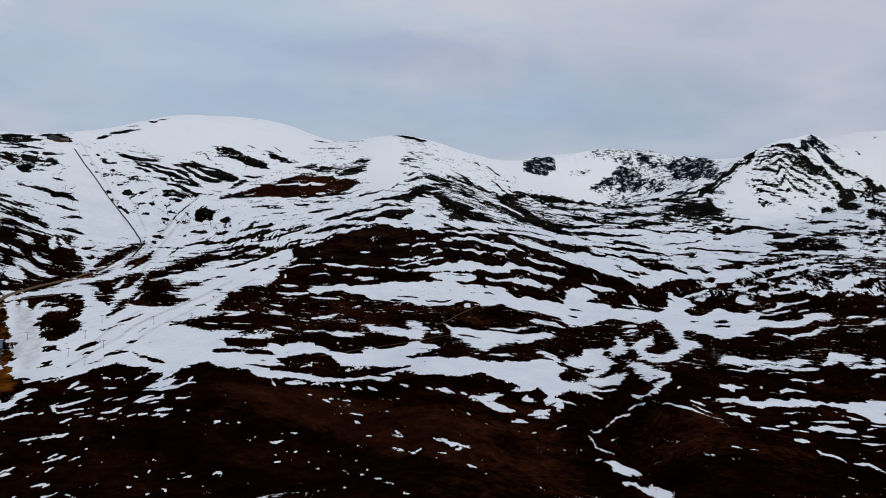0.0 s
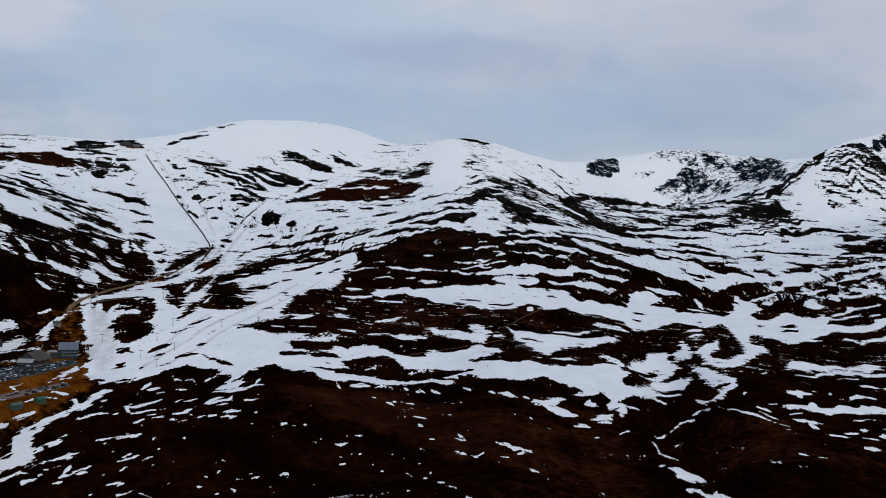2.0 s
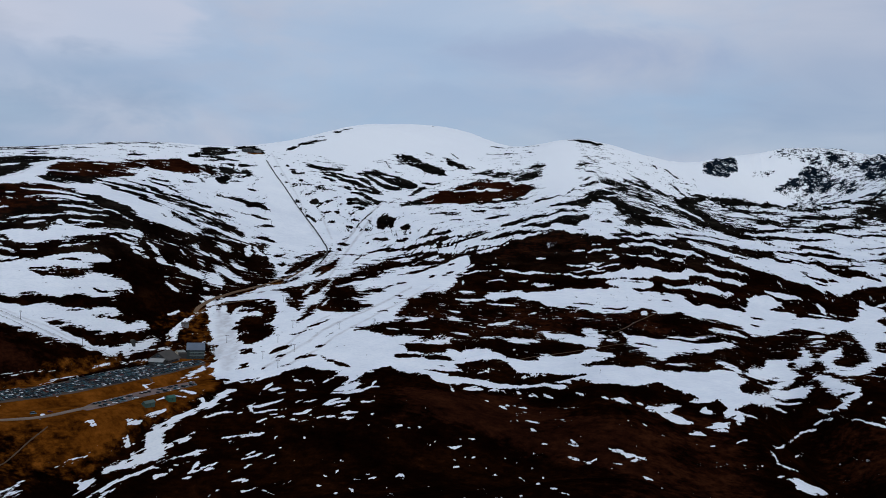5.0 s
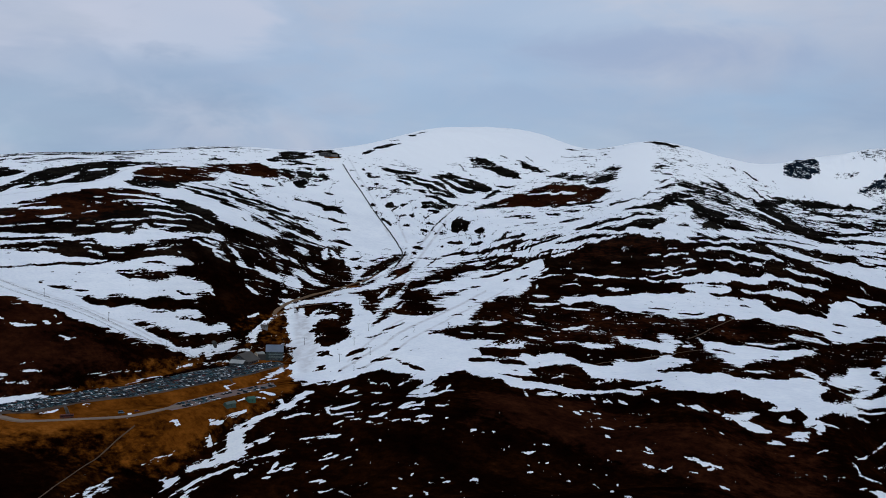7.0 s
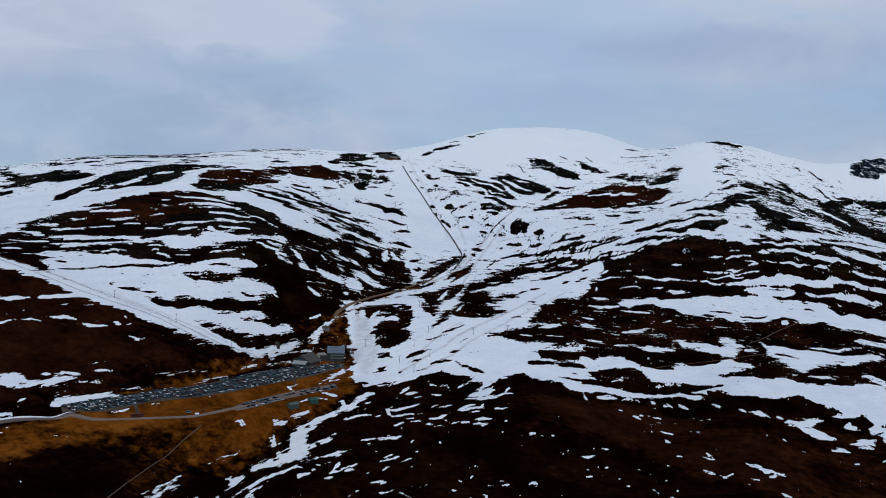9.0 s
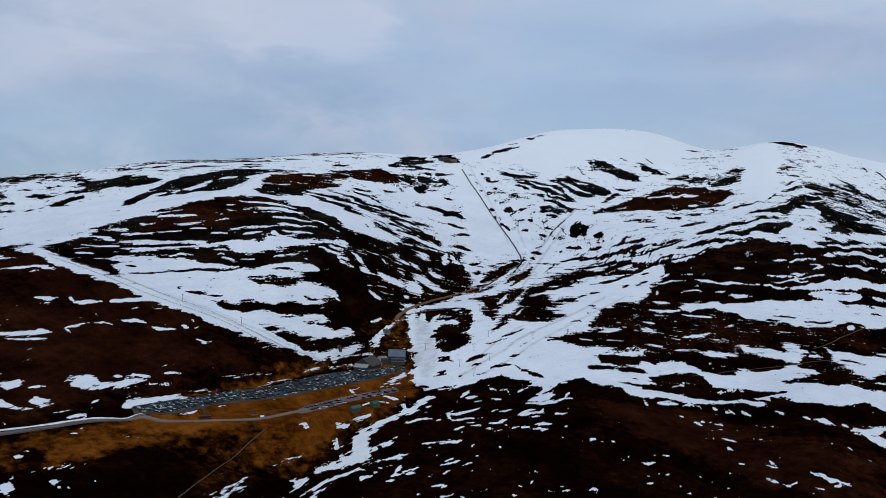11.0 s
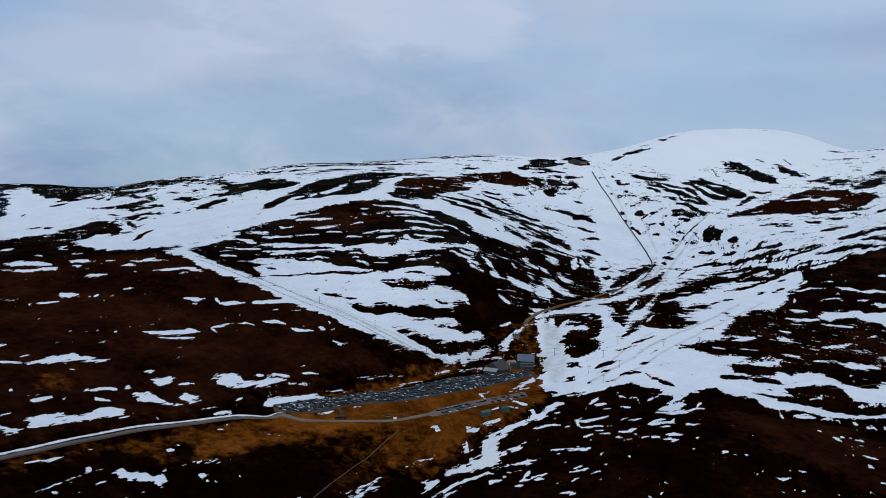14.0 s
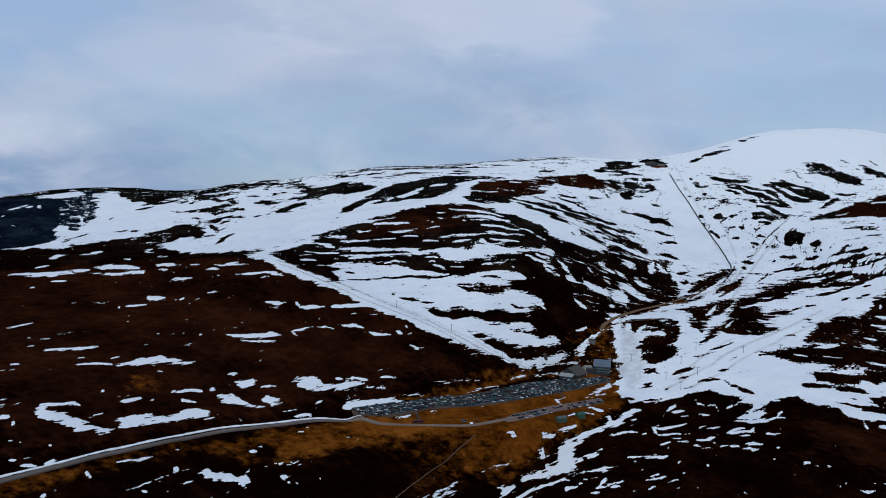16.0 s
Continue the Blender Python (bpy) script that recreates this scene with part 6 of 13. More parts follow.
snow_streak((282,2171), (300,2152), (321,2149), (343,2156), (346,2176), (327,2191), (306,2193), (284,2185))
snow_streak((445,2300), (459,2271), (474,2247), (489,2229), (506,2219), (508,2227), (495,2254), (481,2283), (466,2306), (449,2320))
snow_streak((68,2230), (99,2243), (130,2253), (156,2218), (181,2173), (182,2182), (160,2242), (133,2276), (100,2257), (68,2236))
snow_streak((367,2316), (385,2310), (401,2305), (419,2302), (421,2316), (406,2332), (388,2335), (369,2328))
snow_streak((259,2086), (290,2090), (320,2084), (351,2089), (382,2094), (384,2103), (354,2111), (324,2111), (293,2112), (261,2098))
snow_streak((425,2195), (441,2180), (458,2170), (476,2166), (494,2161), (495,2167), (479,2180), (462,2191), (445,2199), (427,2207))
snow_streak((309,2388), (332,2384), (356,2390), (380,2396), (382,2410), (361,2427), (336,2418), (310,2398))
snow_field((676,3081), (777,3041), (690,2373), (768,2364), (833,2354), (908,2408), (1193,2899), (1274,2824), (797,1753), (448,2014))
deep_snow((675,3077), (778,3045), (690,2399), (595,2292), (559,2338), (569,2579))
deep_snow((645,2211), (705,2289), (690,2215), (694,2143), (755,2119), (727,2039), (657,2082), (640,2147))
deep_snow((1148,2913), (1268,2810), (1080,2386), (973,2358))
bare_streak((527,2387), (559,2280), (599,2285), (641,2296), (688,2321), (743,2371), (772,2396), (737,2330), (686,2292), (653,2265), (612,2232), (591,2224), (576,2241), (614,2266))
snow_streak((582,2267), (615,2279), (647,2287), (682,2306), (716,2326), (717,2330), (682,2313), (647,2293), (615,2284), (583,2271))
snow_streak((600,2236), (621,2246), (642,2260), (662,2273), (662,2276), (642,2266), (621,2253), (600,2238))
streaked_moor((704,2262), (744,2308), (772,2355), (819,2353), (837,2325), (869,2301), (902,2281), (923,2265), (855,2225), (808,2202), (778,2189), (746,2168), (716,2154), (696,2169), (691,2196), (690,2235))
bare_streak((775,2345), (785,2322), (800,2313), (818,2311), (820,2316), (807,2328), (793,2341), (779,2355))
bare_streak((739,2294), (757,2274), (778,2263), (801,2258), (802,2261), (781,2270), (761,2282), (741,2298))
bare_streak((703,2261), (722,2245), (743,2236), (767,2233), (768,2236), (747,2243), (725,2252), (705,2264))
bare_streak((695,2231), (712,2219), (730,2210), (749,2205), (769,2202), (771,2205), (752,2211), (734,2218), (715,2226), (696,2234))
bare_streak((696,2215), (713,2201), (731,2190), (751,2184), (753,2188), (736,2199), (718,2209), (698,2218))
bare_streak((692,2180), (711,2167), (732,2161), (755,2158), (757,2162), (737,2170), (716,2177), (694,2183))
bare_streak((693,2161), (701,2150), (713,2146), (716,2150), (707,2160), (695,2165))
bare_streak((785,2292), (801,2281), (819,2275), (838,2274), (859,2274), (861,2277), (842,2280), (824,2283), (805,2288), (787,2296))
bare_streak((818,2312), (827,2293), (839,2281), (853,2270), (868,2263), (871,2267), (860,2279), (847,2289), (834,2300), (821,2315))
bare_streak((795,2242), (809,2234), (825,2227), (842,2224), (861,2226), (864,2230), (849,2236), (833,2239), (816,2243), (798,2246))
bare_streak((748,2259), (759,2243), (773,2232), (789,2224), (791,2227), (779,2239), (765,2251), (750,2262))
bare_streak((752,2314), (765,2299), (779,2288), (796,2283), (797,2286), (782,2294), (768,2305), (754,2317))
bare_streak((885,2349), (890,2330), (901,2322), (916,2321), (921,2329), (914,2342), (900,2342), (889,2354))
bare_streak((902,2340), (917,2326), (936,2323), (957,2321), (961,2325), (944,2334), (927,2342), (905,2343))
bare_streak((840,2298), (860,2290), (881,2286), (904,2288), (906,2291), (885,2292), (864,2296), (842,2300))
bare_streak((844,2270), (864,2263), (887,2261), (911,2262), (936,2265), (938,2268), (915,2268), (892,2268), (868,2268), (846,2272))
bare_streak((958,2322), (967,2321), (980,2326), (983,2330), (973,2329), (960,2325))
bare_streak((833,1895), (832,1875), (836,1864), (842,1859), (844,1863), (842,1876), (840,1890), (839,1908))
bare_streak((1220,2785), (1232,2796), (1250,2825), (1254,2835), (1240,2822), (1223,2794))
bare_streak((1065,2533), (1043,2466), (1049,2459), (1056,2471), (1066,2511), (1084,2573))
snow_streak((735,2277), (754,2262), (775,2253), (798,2248), (798,2250), (777,2256), (756,2266), (735,2279))
snow_streak((705,2245), (725,2232), (746,2223), (768,2218), (769,2220), (747,2226), (727,2235), (706,2247))
snow_streak((809,2285), (827,2271), (846,2262), (866,2256), (867,2258), (848,2266), (829,2275), (810,2286))
snow_streak((700,2203), (717,2192), (736,2183), (755,2177), (756,2178), (738,2187), (719,2196), (700,2205))
snow_streak((794,2258), (810,2249), (828,2243), (847,2240), (848,2242), (831,2247), (813,2253), (795,2260))
bare_streak((995,2333), (1028,2340), (1063,2347), (854,1886), (1016,2311), (837,1892), (1000,2305))
mixed_cover((521,2360), (559,2252), (590,2195), (615,2149), (629,2108), (612,2093), (469,2116))
bare_streak((507,2233), (534,2229), (600,2185), (614,2143), (599,2135), (540,2144), (522,2176))
bare_streak((509,2304), (522,2267), (539,2250), (557,2242), (558,2251), (545,2280), (530,2306), (513,2323))
bare_streak((526,2137), (548,2128), (572,2126), (596,2124), (621,2123), (621,2126), (598,2130), (574,2134), (550,2137), (527,2142))
bare_streak((575,2113), (596,2106), (618,2101), (640,2099), (663,2099), (664,2104), (643,2109), (621,2113), (599,2116), (576,2118))
bare_streak((629,2177), (635,2172), (643,2173), (644,2177), (638,2181), (630,2181))
bare_streak((523,2098), (536,2094), (550,2094), (565,2097), (566,2100), (552,2104), (538,2104), (524,2103))
bare_streak((587,2090), (595,2085), (602,2081), (611,2079), (612,2083), (605,2090), (597,2094), (588,2094))
bare_streak((462,2082), (514,2076), (564,2063), (612,2045), (661,2034), (685,1952), (690,1966), (667,2054), (618,2066), (569,2082), (518,2092), (464,2091))
bare_streak((456,2053), (486,2046), (517,2044), (547,2041), (578,2039), (608,2037), (611,2046), (583,2059), (553,2065), (523,2070), (490,2067), (458,2063))
bare_streak((540,2000), (547,1992), (556,1990), (567,1995), (570,2006), (563,2014), (553,2014), (542,2009))
bare_streak((707,2015), (707,1999), (712,1998), (716,2009), (717,2028), (709,2023))
bare_streak((485,2190), (494,2172), (505,2160), (516,2152), (518,2157), (509,2175), (498,2186), (487,2197))
bare_streak((653,1974), (673,1966), (689,1871), (672,1869), (651,1901))
bare_streak((807,2198), (823,2197), (841,2200), (862,2208), (863,2211), (844,2206), (826,2203), (808,2200))
bare_streak((740,2172), (748,2164), (757,2160), (767,2157), (769,2159), (761,2166), (752,2171), (742,2174))
bare_streak((800,2162), (805,2153), (811,2148), (820,2146), (822,2150), (817,2158), (811,2163), (802,2165))
bare_streak((834,2150), (765,1948), (760,1911), (763,1897), (767,1906), (864,2171), (851,2166), (838,2159))
bare_streak((926,2245), (937,2247), (952,2255), (954,2259), (942,2256), (927,2248))
bare_streak((951,2252), (810,1874), (818,1847), (830,1831), (831,1833), (822,1855), (816,1885), (953,2255))
bare_streak((972,2272), (821,1901), (825,1889), (829,1897), (989,2286), (975,2276))
bare_streak((754,1846), (761,1829), (770,1816), (780,1806), (781,1809), (773,1822), (765,1836), (756,1850))
bare_streak((743,1832), (753,1814), (765,1800), (777,1791), (792,1784), (793,1787), (780,1796), (768,1808), (756,1821), (745,1835))
bare_streak((719,1939), (723,1895), (733,1867), (745,1850), (747,1854), (738,1881), (730,1912), (724,1953))
bare_streak((710,1827), (723,1810), (738,1798), (752,1785), (766,1772), (767,1775), (755,1791), (742,1807), (727,1819), (711,1831))
bare_streak((702,1876), (704,1854), (707,1834), (713,1821), (714,1823), (711,1841), (707,1861), (703,1880))
bare_streak((761,1890), (768,1862), (778,1845), (791,1832), (792,1835), (781,1852), (771,1870), (762,1893))
bare_streak((746,2093), (756,2077), (765,2057), (732,1929), (734,1934), (771,2073), (760,2088), (747,2097))
bare_streak((868,2209), (877,2206), (888,2209), (890,2212), (881,2213), (870,2211))
bare_streak((873,2187), (797,1926), (799,1851), (777,1877), (783,1946))
bare_streak((787,1822), (805,1828), (826,1822), (814,1792), (796,1807))
bare_streak((758,1765), (779,1778), (806,1775), (797,1753))
snow_field((-563,1233), (-348,1552), (-227,1032), (-431,953))
deep_snow((-302,1103), (-254,1151), (-233,1055), (-275,1029), (-318,1053))
deep_snow((-340,1012), (-316,1059), (-302,1150), (-286,1258), (-264,1370), (-248,1539), (-256,1558), (-278,1401), (-303,1292), (-320,1185), (-327,1079), (-345,1020))
deep_snow((-465,1075), (-454,1050), (-443,1028), (-430,1007), (-416,985), (-414,987), (-424,1010), (-434,1031), (-447,1054), (-462,1077))
bare_streak((-563,1233), (-527,1362), (-496,1323), (-475,1288), (-458,1234), (-467,1212), (-480,1192), (-495,1161), (-508,1116))
snow_streak((-537,1319), (-535,1340), (-526,1324), (-527,1314))
snow_streak((-537,1201), (-530,1226), (-516,1226), (-501,1234), (-487,1226), (-507,1207), (-523,1202))
snow_streak((-531,1173), (-528,1196), (-511,1190), (-505,1170), (-517,1158), (-524,1158))
snow_streak((-557,1267), (-552,1271), (-547,1278), (-543,1287), (-544,1291), (-550,1288), (-555,1282), (-558,1272))
snow_streak((-530,1257), (-523,1254), (-517,1254), (-512,1258), (-513,1265), (-521,1271), (-527,1270), (-532,1264))
snow_streak((-530,1339), (-523,1331), (-515,1325), (-507,1321), (-508,1325), (-516,1335), (-523,1341), (-530,1343))
snow_streak((-518,1138), (-514,1138), (-513,1143), (-514,1147), (-517,1146), (-519,1140))
snow_streak((-548,1231), (-543,1231), (-538,1235), (-539,1238), (-544,1239), (-548,1234))
snow_streak((-556,1217), (-552,1219), (-549,1225), (-549,1228), (-554,1226), (-556,1220))
bare_streak((-488,1154), (-469,1182), (-450,1187), (-455,1164), (-468,1147), (-479,1139))
bare_streak((-434,1189), (-417,1229), (-396,1276), (-390,1294), (-395,1251), (-390,1204), (-392,1178), (-401,1163), (-415,1170))
snow_streak((-403,1202), (-403,1219), (-404,1239), (-406,1242), (-408,1228), (-405,1205))
snow_streak((-415,1175), (-409,1172), (-404,1177), (-405,1180), (-412,1183), (-417,1180))
bare_streak((-387,1250), (-389,1290), (-372,1321), (-344,1363), (-321,1437), (-315,1410), (-331,1375), (-346,1342), (-359,1306), (-378,1268))
bare_streak((-411,1145), (-408,1155), (-396,1160), (-388,1127), (-386,1112), (-397,1119))
bare_streak((-383,1133), (-382,1178), (-379,1212), (-371,1255), (-354,1287), (-335,1329), (-305,1367), (-302,1354), (-322,1310), (-335,1274), (-333,1240), (-331,1205), (-341,1169), (-355,1148), (-368,1167), (-367,1114), (-370,1087), (-375,1081), (-372,1109))
snow_streak((-357,1247), (-351,1260), (-345,1277), (-341,1296), (-342,1298), (-348,1283), (-353,1266), (-358,1250))
snow_streak((-382,1160), (-380,1177), (-380,1195), (-380,1218), (-382,1221), (-383,1202), (-384,1183), (-384,1163))
bare_streak((-349,1090), (-345,1101), (-343,1114), (-341,1131), (-343,1134), (-346,1120), (-348,1106), (-350,1092))
bare_streak((-376,1053), (-368,1061), (-360,1072), (-352,1084), (-353,1087), (-363,1078), (-371,1066), (-378,1054))
bare_streak((-370,1012), (-365,1015), (-362,1021), (-363,1023), (-368,1020), (-371,1014))
bare_streak((-350,1013), (-341,1017), (-334,1025), (-327,1034), (-328,1037), (-336,1030), (-344,1023), (-351,1015))
bare_streak((-331,1046), (-328,1048), (-327,1053), (-329,1056), (-332,1054), (-332,1048))
bare_streak((-327,1024), (-316,1022), (-305,1021), (-294,1017), (-283,1016), (-284,1020), (-296,1026), (-307,1030), (-318,1029), (-328,1027))
bare_streak((-358,996), (-353,999), (-350,1004), (-350,1006), (-356,1004), (-359,998))
bare_streak((-313,1127), (-308,1135), (-304,1145), (-300,1155), (-300,1158), (-306,1151), (-310,1141), (-314,1129))
bare_streak((-311,1198), (-306,1208), (-302,1219), (-299,1234), (-300,1236), (-305,1226), (-309,1215), (-312,1201))
bare_streak((-288,1220), (-283,1229), (-281,1244), (-280,1262), (-282,1267), (-287,1257), (-289,1241), (-290,1224))
bare_streak((-298,1273), (-292,1281), (-288,1294), (-288,1296), (-294,1288), (-298,1275))
bare_streak((-310,1292), (-305,1297), (-300,1304), (-296,1311), (-296,1313), (-301,1308), (-306,1302), (-310,1293))
bare_streak((-253,1090), (-250,1099), (-249,1112), (-249,1128), (-251,1132), (-254,1122), (-255,1110), (-255,1095))
bare_streak((-254,1053), (-247,1058), (-242,1066), (-238,1079), (-239,1084), (-245,1077), (-251,1069), (-255,1057))
bare_streak((-260,1019), (-253,1020), (-247,1024), (-242,1032), (-243,1035), (-250,1033), (-256,1029), (-261,1022))
bare_streak((-335,1075), (-332,1083), (-331,1093), (-331,1094), (-334,1085), (-335,1076))
bare_streak((-382,1019), (-378,1033), (-363,1041), (-368,1028), (-376,1018))
bare_streak((-481,1094), (-470,1105), (-457,1120), (-441,1127), (-427,1125), (-398,1102), (-393,1071), (-390,1060), (-391,1043), (-403,1034), (-414,1018), (-425,1030), (-438,1052), (-442,1069), (-441,1089), (-457,1090), (-465,1087))
snow_streak((-440,1072), (-438,1078), (-438,1086), (-439,1096), (-441,1098), (-442,1091), (-442,1083), (-441,1074))
snow_streak((-440,1057), (-435,1058), (-432,1060), (-433,1062), (-437,1061), (-441,1059))
snow_streak((-405,1057), (-400,1058), (-396,1061), (-397,1061), (-401,1061), (-405,1058))
snow_streak((-441,1089), (-433,1092), (-420,1083), (-419,1074), (-429,1075))
bare_streak((-403,1013), (-402,1024), (-394,1016), (-396,1002), (-408,1003), (-416,1008))
bare_streak((-405,989), (-399,997), (-394,993), (-393,987), (-403,984))
bare_streak((-494,1087), (-484,1078), (-469,1050), (-459,1031), (-468,1031))
bare_streak((-465,1026), (-450,1019), (-437,1005), (-431,976), (-439,969))
bare_streak((-300,1144), (-295,1177), (-287,1199), (-271,1222), (-259,1172), (-270,1143), (-289,1129))
bare_streak((-486,1317), (-480,1332), (-472,1322), (-475,1309))
mixed_cover((-452,1269), (-443,1286), (-436,1308), (-432,1339), (-431,1376), (-435,1384), (-442,1358), (-448,1333), (-454,1309), (-457,1280))
mixed_cover((-438,1303), (-431,1314), (-427,1331), (-424,1354), (-428,1362), (-435,1349), (-439,1332), (-442,1311))
mixed_cover((-445,1229), (-436,1239), (-431,1258), (-427,1280), (-430,1289), (-439,1277), (-446,1260), (-450,1240))
bare_streak((-499,1341), (-494,1345), (-489,1351), (-486,1360), (-488,1363), (-493,1360), (-497,1354), (-500,1344))
bare_streak((-472,1353), (-463,1362), (-454,1372), (-447,1385), (-439,1398), (-440,1401), (-448,1389), (-456,1377), (-465,1366), (-472,1355))
bare_streak((-384,1421), (-375,1450), (-363,1470), (-351,1490), (-339,1514), (-340,1520), (-354,1503), (-367,1483), (-378,1459), (-385,1425))
bare_streak((-370,1401), (-359,1414), (-349,1430), (-339,1449), (-329,1469), (-329,1473), (-341,1457), (-351,1439), (-361,1422), (-371,1403))
bare_streak((-375,1464), (-368,1463), (-361,1468), (-356,1476), (-358,1485), (-366,1487), (-372,1482), (-376,1471))
bare_streak((-414,1277), (-409,1297), (-408,1324), (-408,1354), (-411,1358), (-414,1333), (-416,1308), (-417,1282))
bare_streak((-381,1353), (-366,1373), (-352,1399), (-340,1431), (-328,1469), (-330,1473), (-343,1440), (-356,1408), (-369,1381), (-382,1356))
bare_streak((-425,1419), (-420,1413), (-416,1415), (-417,1420), (-422,1425), (-426,1423))
bare_streak((-376,1486), (-372,1498), (-371,1518), (-372,1522), (-376,1510), (-377,1489))
bare_streak((-455,1286), (-450,1294), (-448,1310), (-450,1314), (-455,1306), (-457,1291))
bare_streak((-445,1322), (-441,1329), (-438,1340), (-436,1354), (-438,1357), (-442,1349), (-445,1338), (-447,1326))
bare_streak((-230,1683), (-96,1724), (5,1671), (6,1506), (-212,1391), (-238,1494), (-238,1607))
bare_streak((-198,1404), (6,1506), (7,1136), (-232,1028), (-294,1290), (-245,1388), (-238,1494), (-238,1607))
snow_field((-354,1542), (-235,1680), (-243,1640), (-247,1575), (-245,1485), (-242,1420), (-247,1378), (-269,1350), (-290,1305), (-289,1269))
deep_snow((-290,1276), (-280,1311), (-270,1350), (-261,1396), (-256,1459), (-251,1523), (-254,1532), (-264,1473), (-271,1416), (-279,1369), (-287,1325), (-293,1283))
bare_streak((-344,1499), (-336,1519), (-331,1547), (-326,1581), (-329,1590), (-336,1566), (-342,1536), (-346,1505))
bare_streak((-330,1478), (-321,1493), (-311,1510), (-302,1531), (-293,1553), (-295,1560), (-305,1544), (-315,1525), (-324,1504), (-332,1483))
bare_streak((-319,1411), (-304,1452), (-288,1496), (-270,1538), (-253,1595), (-235,1649), (-236,1655), (-257,1610), (-275,1557), (-292,1511), (-307,1463), (-321,1417))
bare_streak((-282,1410), (-275,1417), (-270,1434), (-271,1440), (-278,1432), (-283,1415))
bare_streak((-266,1439), (-260,1452), (-254,1467), (-249,1483), (-250,1487), (-257,1477), (-263,1462), (-268,1444))
bare_streak((-269,1499), (-262,1504), (-256,1521), (-257,1525), (-265,1519), (-270,1503))
bare_streak((-310,1392), (-304,1400), (-298,1411), (-293,1425), (-294,1429), (-300,1419), (-306,1408), (-311,1395))
bare_streak((-305,1350), (-302,1355), (-300,1365), (-301,1367), (-304,1362), (-306,1353))
bare_streak((-293,1368), (-289,1369), (-286,1374), (-287,1376), (-290,1375), (-293,1370))
bare_streak((-291,1310), (-285,1314), (-278,1320), (-272,1328), (-273,1331), (-280,1327), (-286,1321), (-292,1312))
bare_streak((-306,1572), (-297,1590), (-289,1611), (-280,1632), (-281,1636), (-291,1622), (-300,1602), (-307,1577))
snow_streak((-237,1604), (-229,1615), (-223,1635), (-224,1641), (-233,1630), (-239,1609))
snow_streak((-229,1418), (-227,1437), (-227,1460), (-229,1462), (-231,1442), (-230,1420))
snow_streak((-239,1529), (-232,1546), (-227,1569), (-228,1573), (-236,1559), (-240,1534))
snow_streak((-236,1483), (-194,1533), (-147,1557), (-96,1565), (-46,1570), (6,1595), (6,1600), (-46,1580), (-97,1578), (-148,1569), (-196,1544), (-237,1487))
snow_streak((-88,1610), (-65,1613), (-42,1619), (-18,1631), (5,1647), (5,1651), (-18,1639), (-42,1629), (-65,1621), (-89,1614))
snow_streak((-83,1685), (-66,1690), (-49,1698), (-32,1709), (-15,1727), (-15,1732), (-33,1720), (-50,1712), (-67,1702), (-84,1691))
snow_streak((-147,1635), (-137,1634), (-128,1635), (-119,1638), (-119,1641), (-129,1644), (-138,1644), (-147,1639))
snow_streak((-102,1671), (-89,1673), (-76,1677), (-64,1684), (-64,1686), (-77,1683), (-90,1679), (-102,1673))
snow_streak((-42,1639), (-27,1641), (-11,1647), (5,1660), (5,1664), (-11,1658), (-27,1650), (-42,1643))
snow_streak((-193,1484), (-185,1488), (-177,1495), (-169,1504), (-170,1508), (-178,1505), (-186,1498), (-193,1488))
snow_streak((-153,1519), (-145,1521), (-136,1528), (-137,1532), (-146,1532), (-154,1523))
snow_streak((-14,1675), (-4,1682), (5,1699), (5,1704), (-5,1695), (-15,1680))
snow_streak((-21,1584), (-11,1591), (-2,1606), (6,1629), (5,1637), (-5,1628), (-14,1612), (-23,1592))
snow_streak((-96,1594), (-84,1597), (-72,1605), (-60,1613), (-60,1616), (-73,1613), (-85,1607), (-97,1598))
snow_streak((-139,1507), (-122,1519), (-109,1515), (-95,1505), (-112,1499), (-129,1502))
clean_snow((-191,1381), (-188,1419), (-171,1446), (-148,1468), (-122,1471), (-90,1497), (-47,1511), (6,1537), (7,1418), (-18,1408), (-47,1417), (-68,1421), (-97,1420), (-106,1433), (-128,1438), (-152,1435), (-174,1410), (-183,1383))
bare_streak((-68,1430), (-59,1427), (-49,1429), (-39,1434), (-40,1439), (-49,1441), (-59,1440), (-69,1435))
bare_streak((-18,1420), (-10,1424), (-1,1432), (7,1444), (6,1449), (-2,1445), (-11,1437), (-18,1425))
snow_streak((-226,1350), (-215,1357), (-205,1367), (-194,1378), (-195,1383), (-206,1377), (-217,1368), (-227,1355))
snow_streak((-187,1357), (-176,1366), (-166,1377), (-155,1382), (-143,1387), (-143,1392), (-155,1393), (-167,1389), (-178,1376), (-188,1361))
snow_streak((-213,1344), (-205,1346), (-198,1352), (-199,1354), (-206,1352), (-213,1346))
snow_streak((-129,1367), (-121,1369), (-113,1376), (-114,1379), (-122,1378), (-129,1370))
snow_streak((-230,1287), (-224,1290), (-218,1295), (-213,1303), (-214,1306), (-220,1303), (-225,1297), (-230,1290))
snow_streak((-224,1258), (-218,1260), (-213,1265), (-208,1273), (-209,1277), (-215,1276), (-220,1270), (-225,1262))
snow_streak((-177,1286), (-164,1293), (-151,1306), (-139,1323), (-140,1327), (-153,1318), (-165,1305), (-177,1290))
snow_streak((-187,1259), (-181,1258), (-176,1262), (-171,1271), (-172,1277), (-178,1278), (-183,1273), (-188,1264))
snow_streak((-211,1208), (-204,1208), (-198,1212), (-192,1217), (-192,1221), (-199,1221), (-206,1218), (-212,1212))
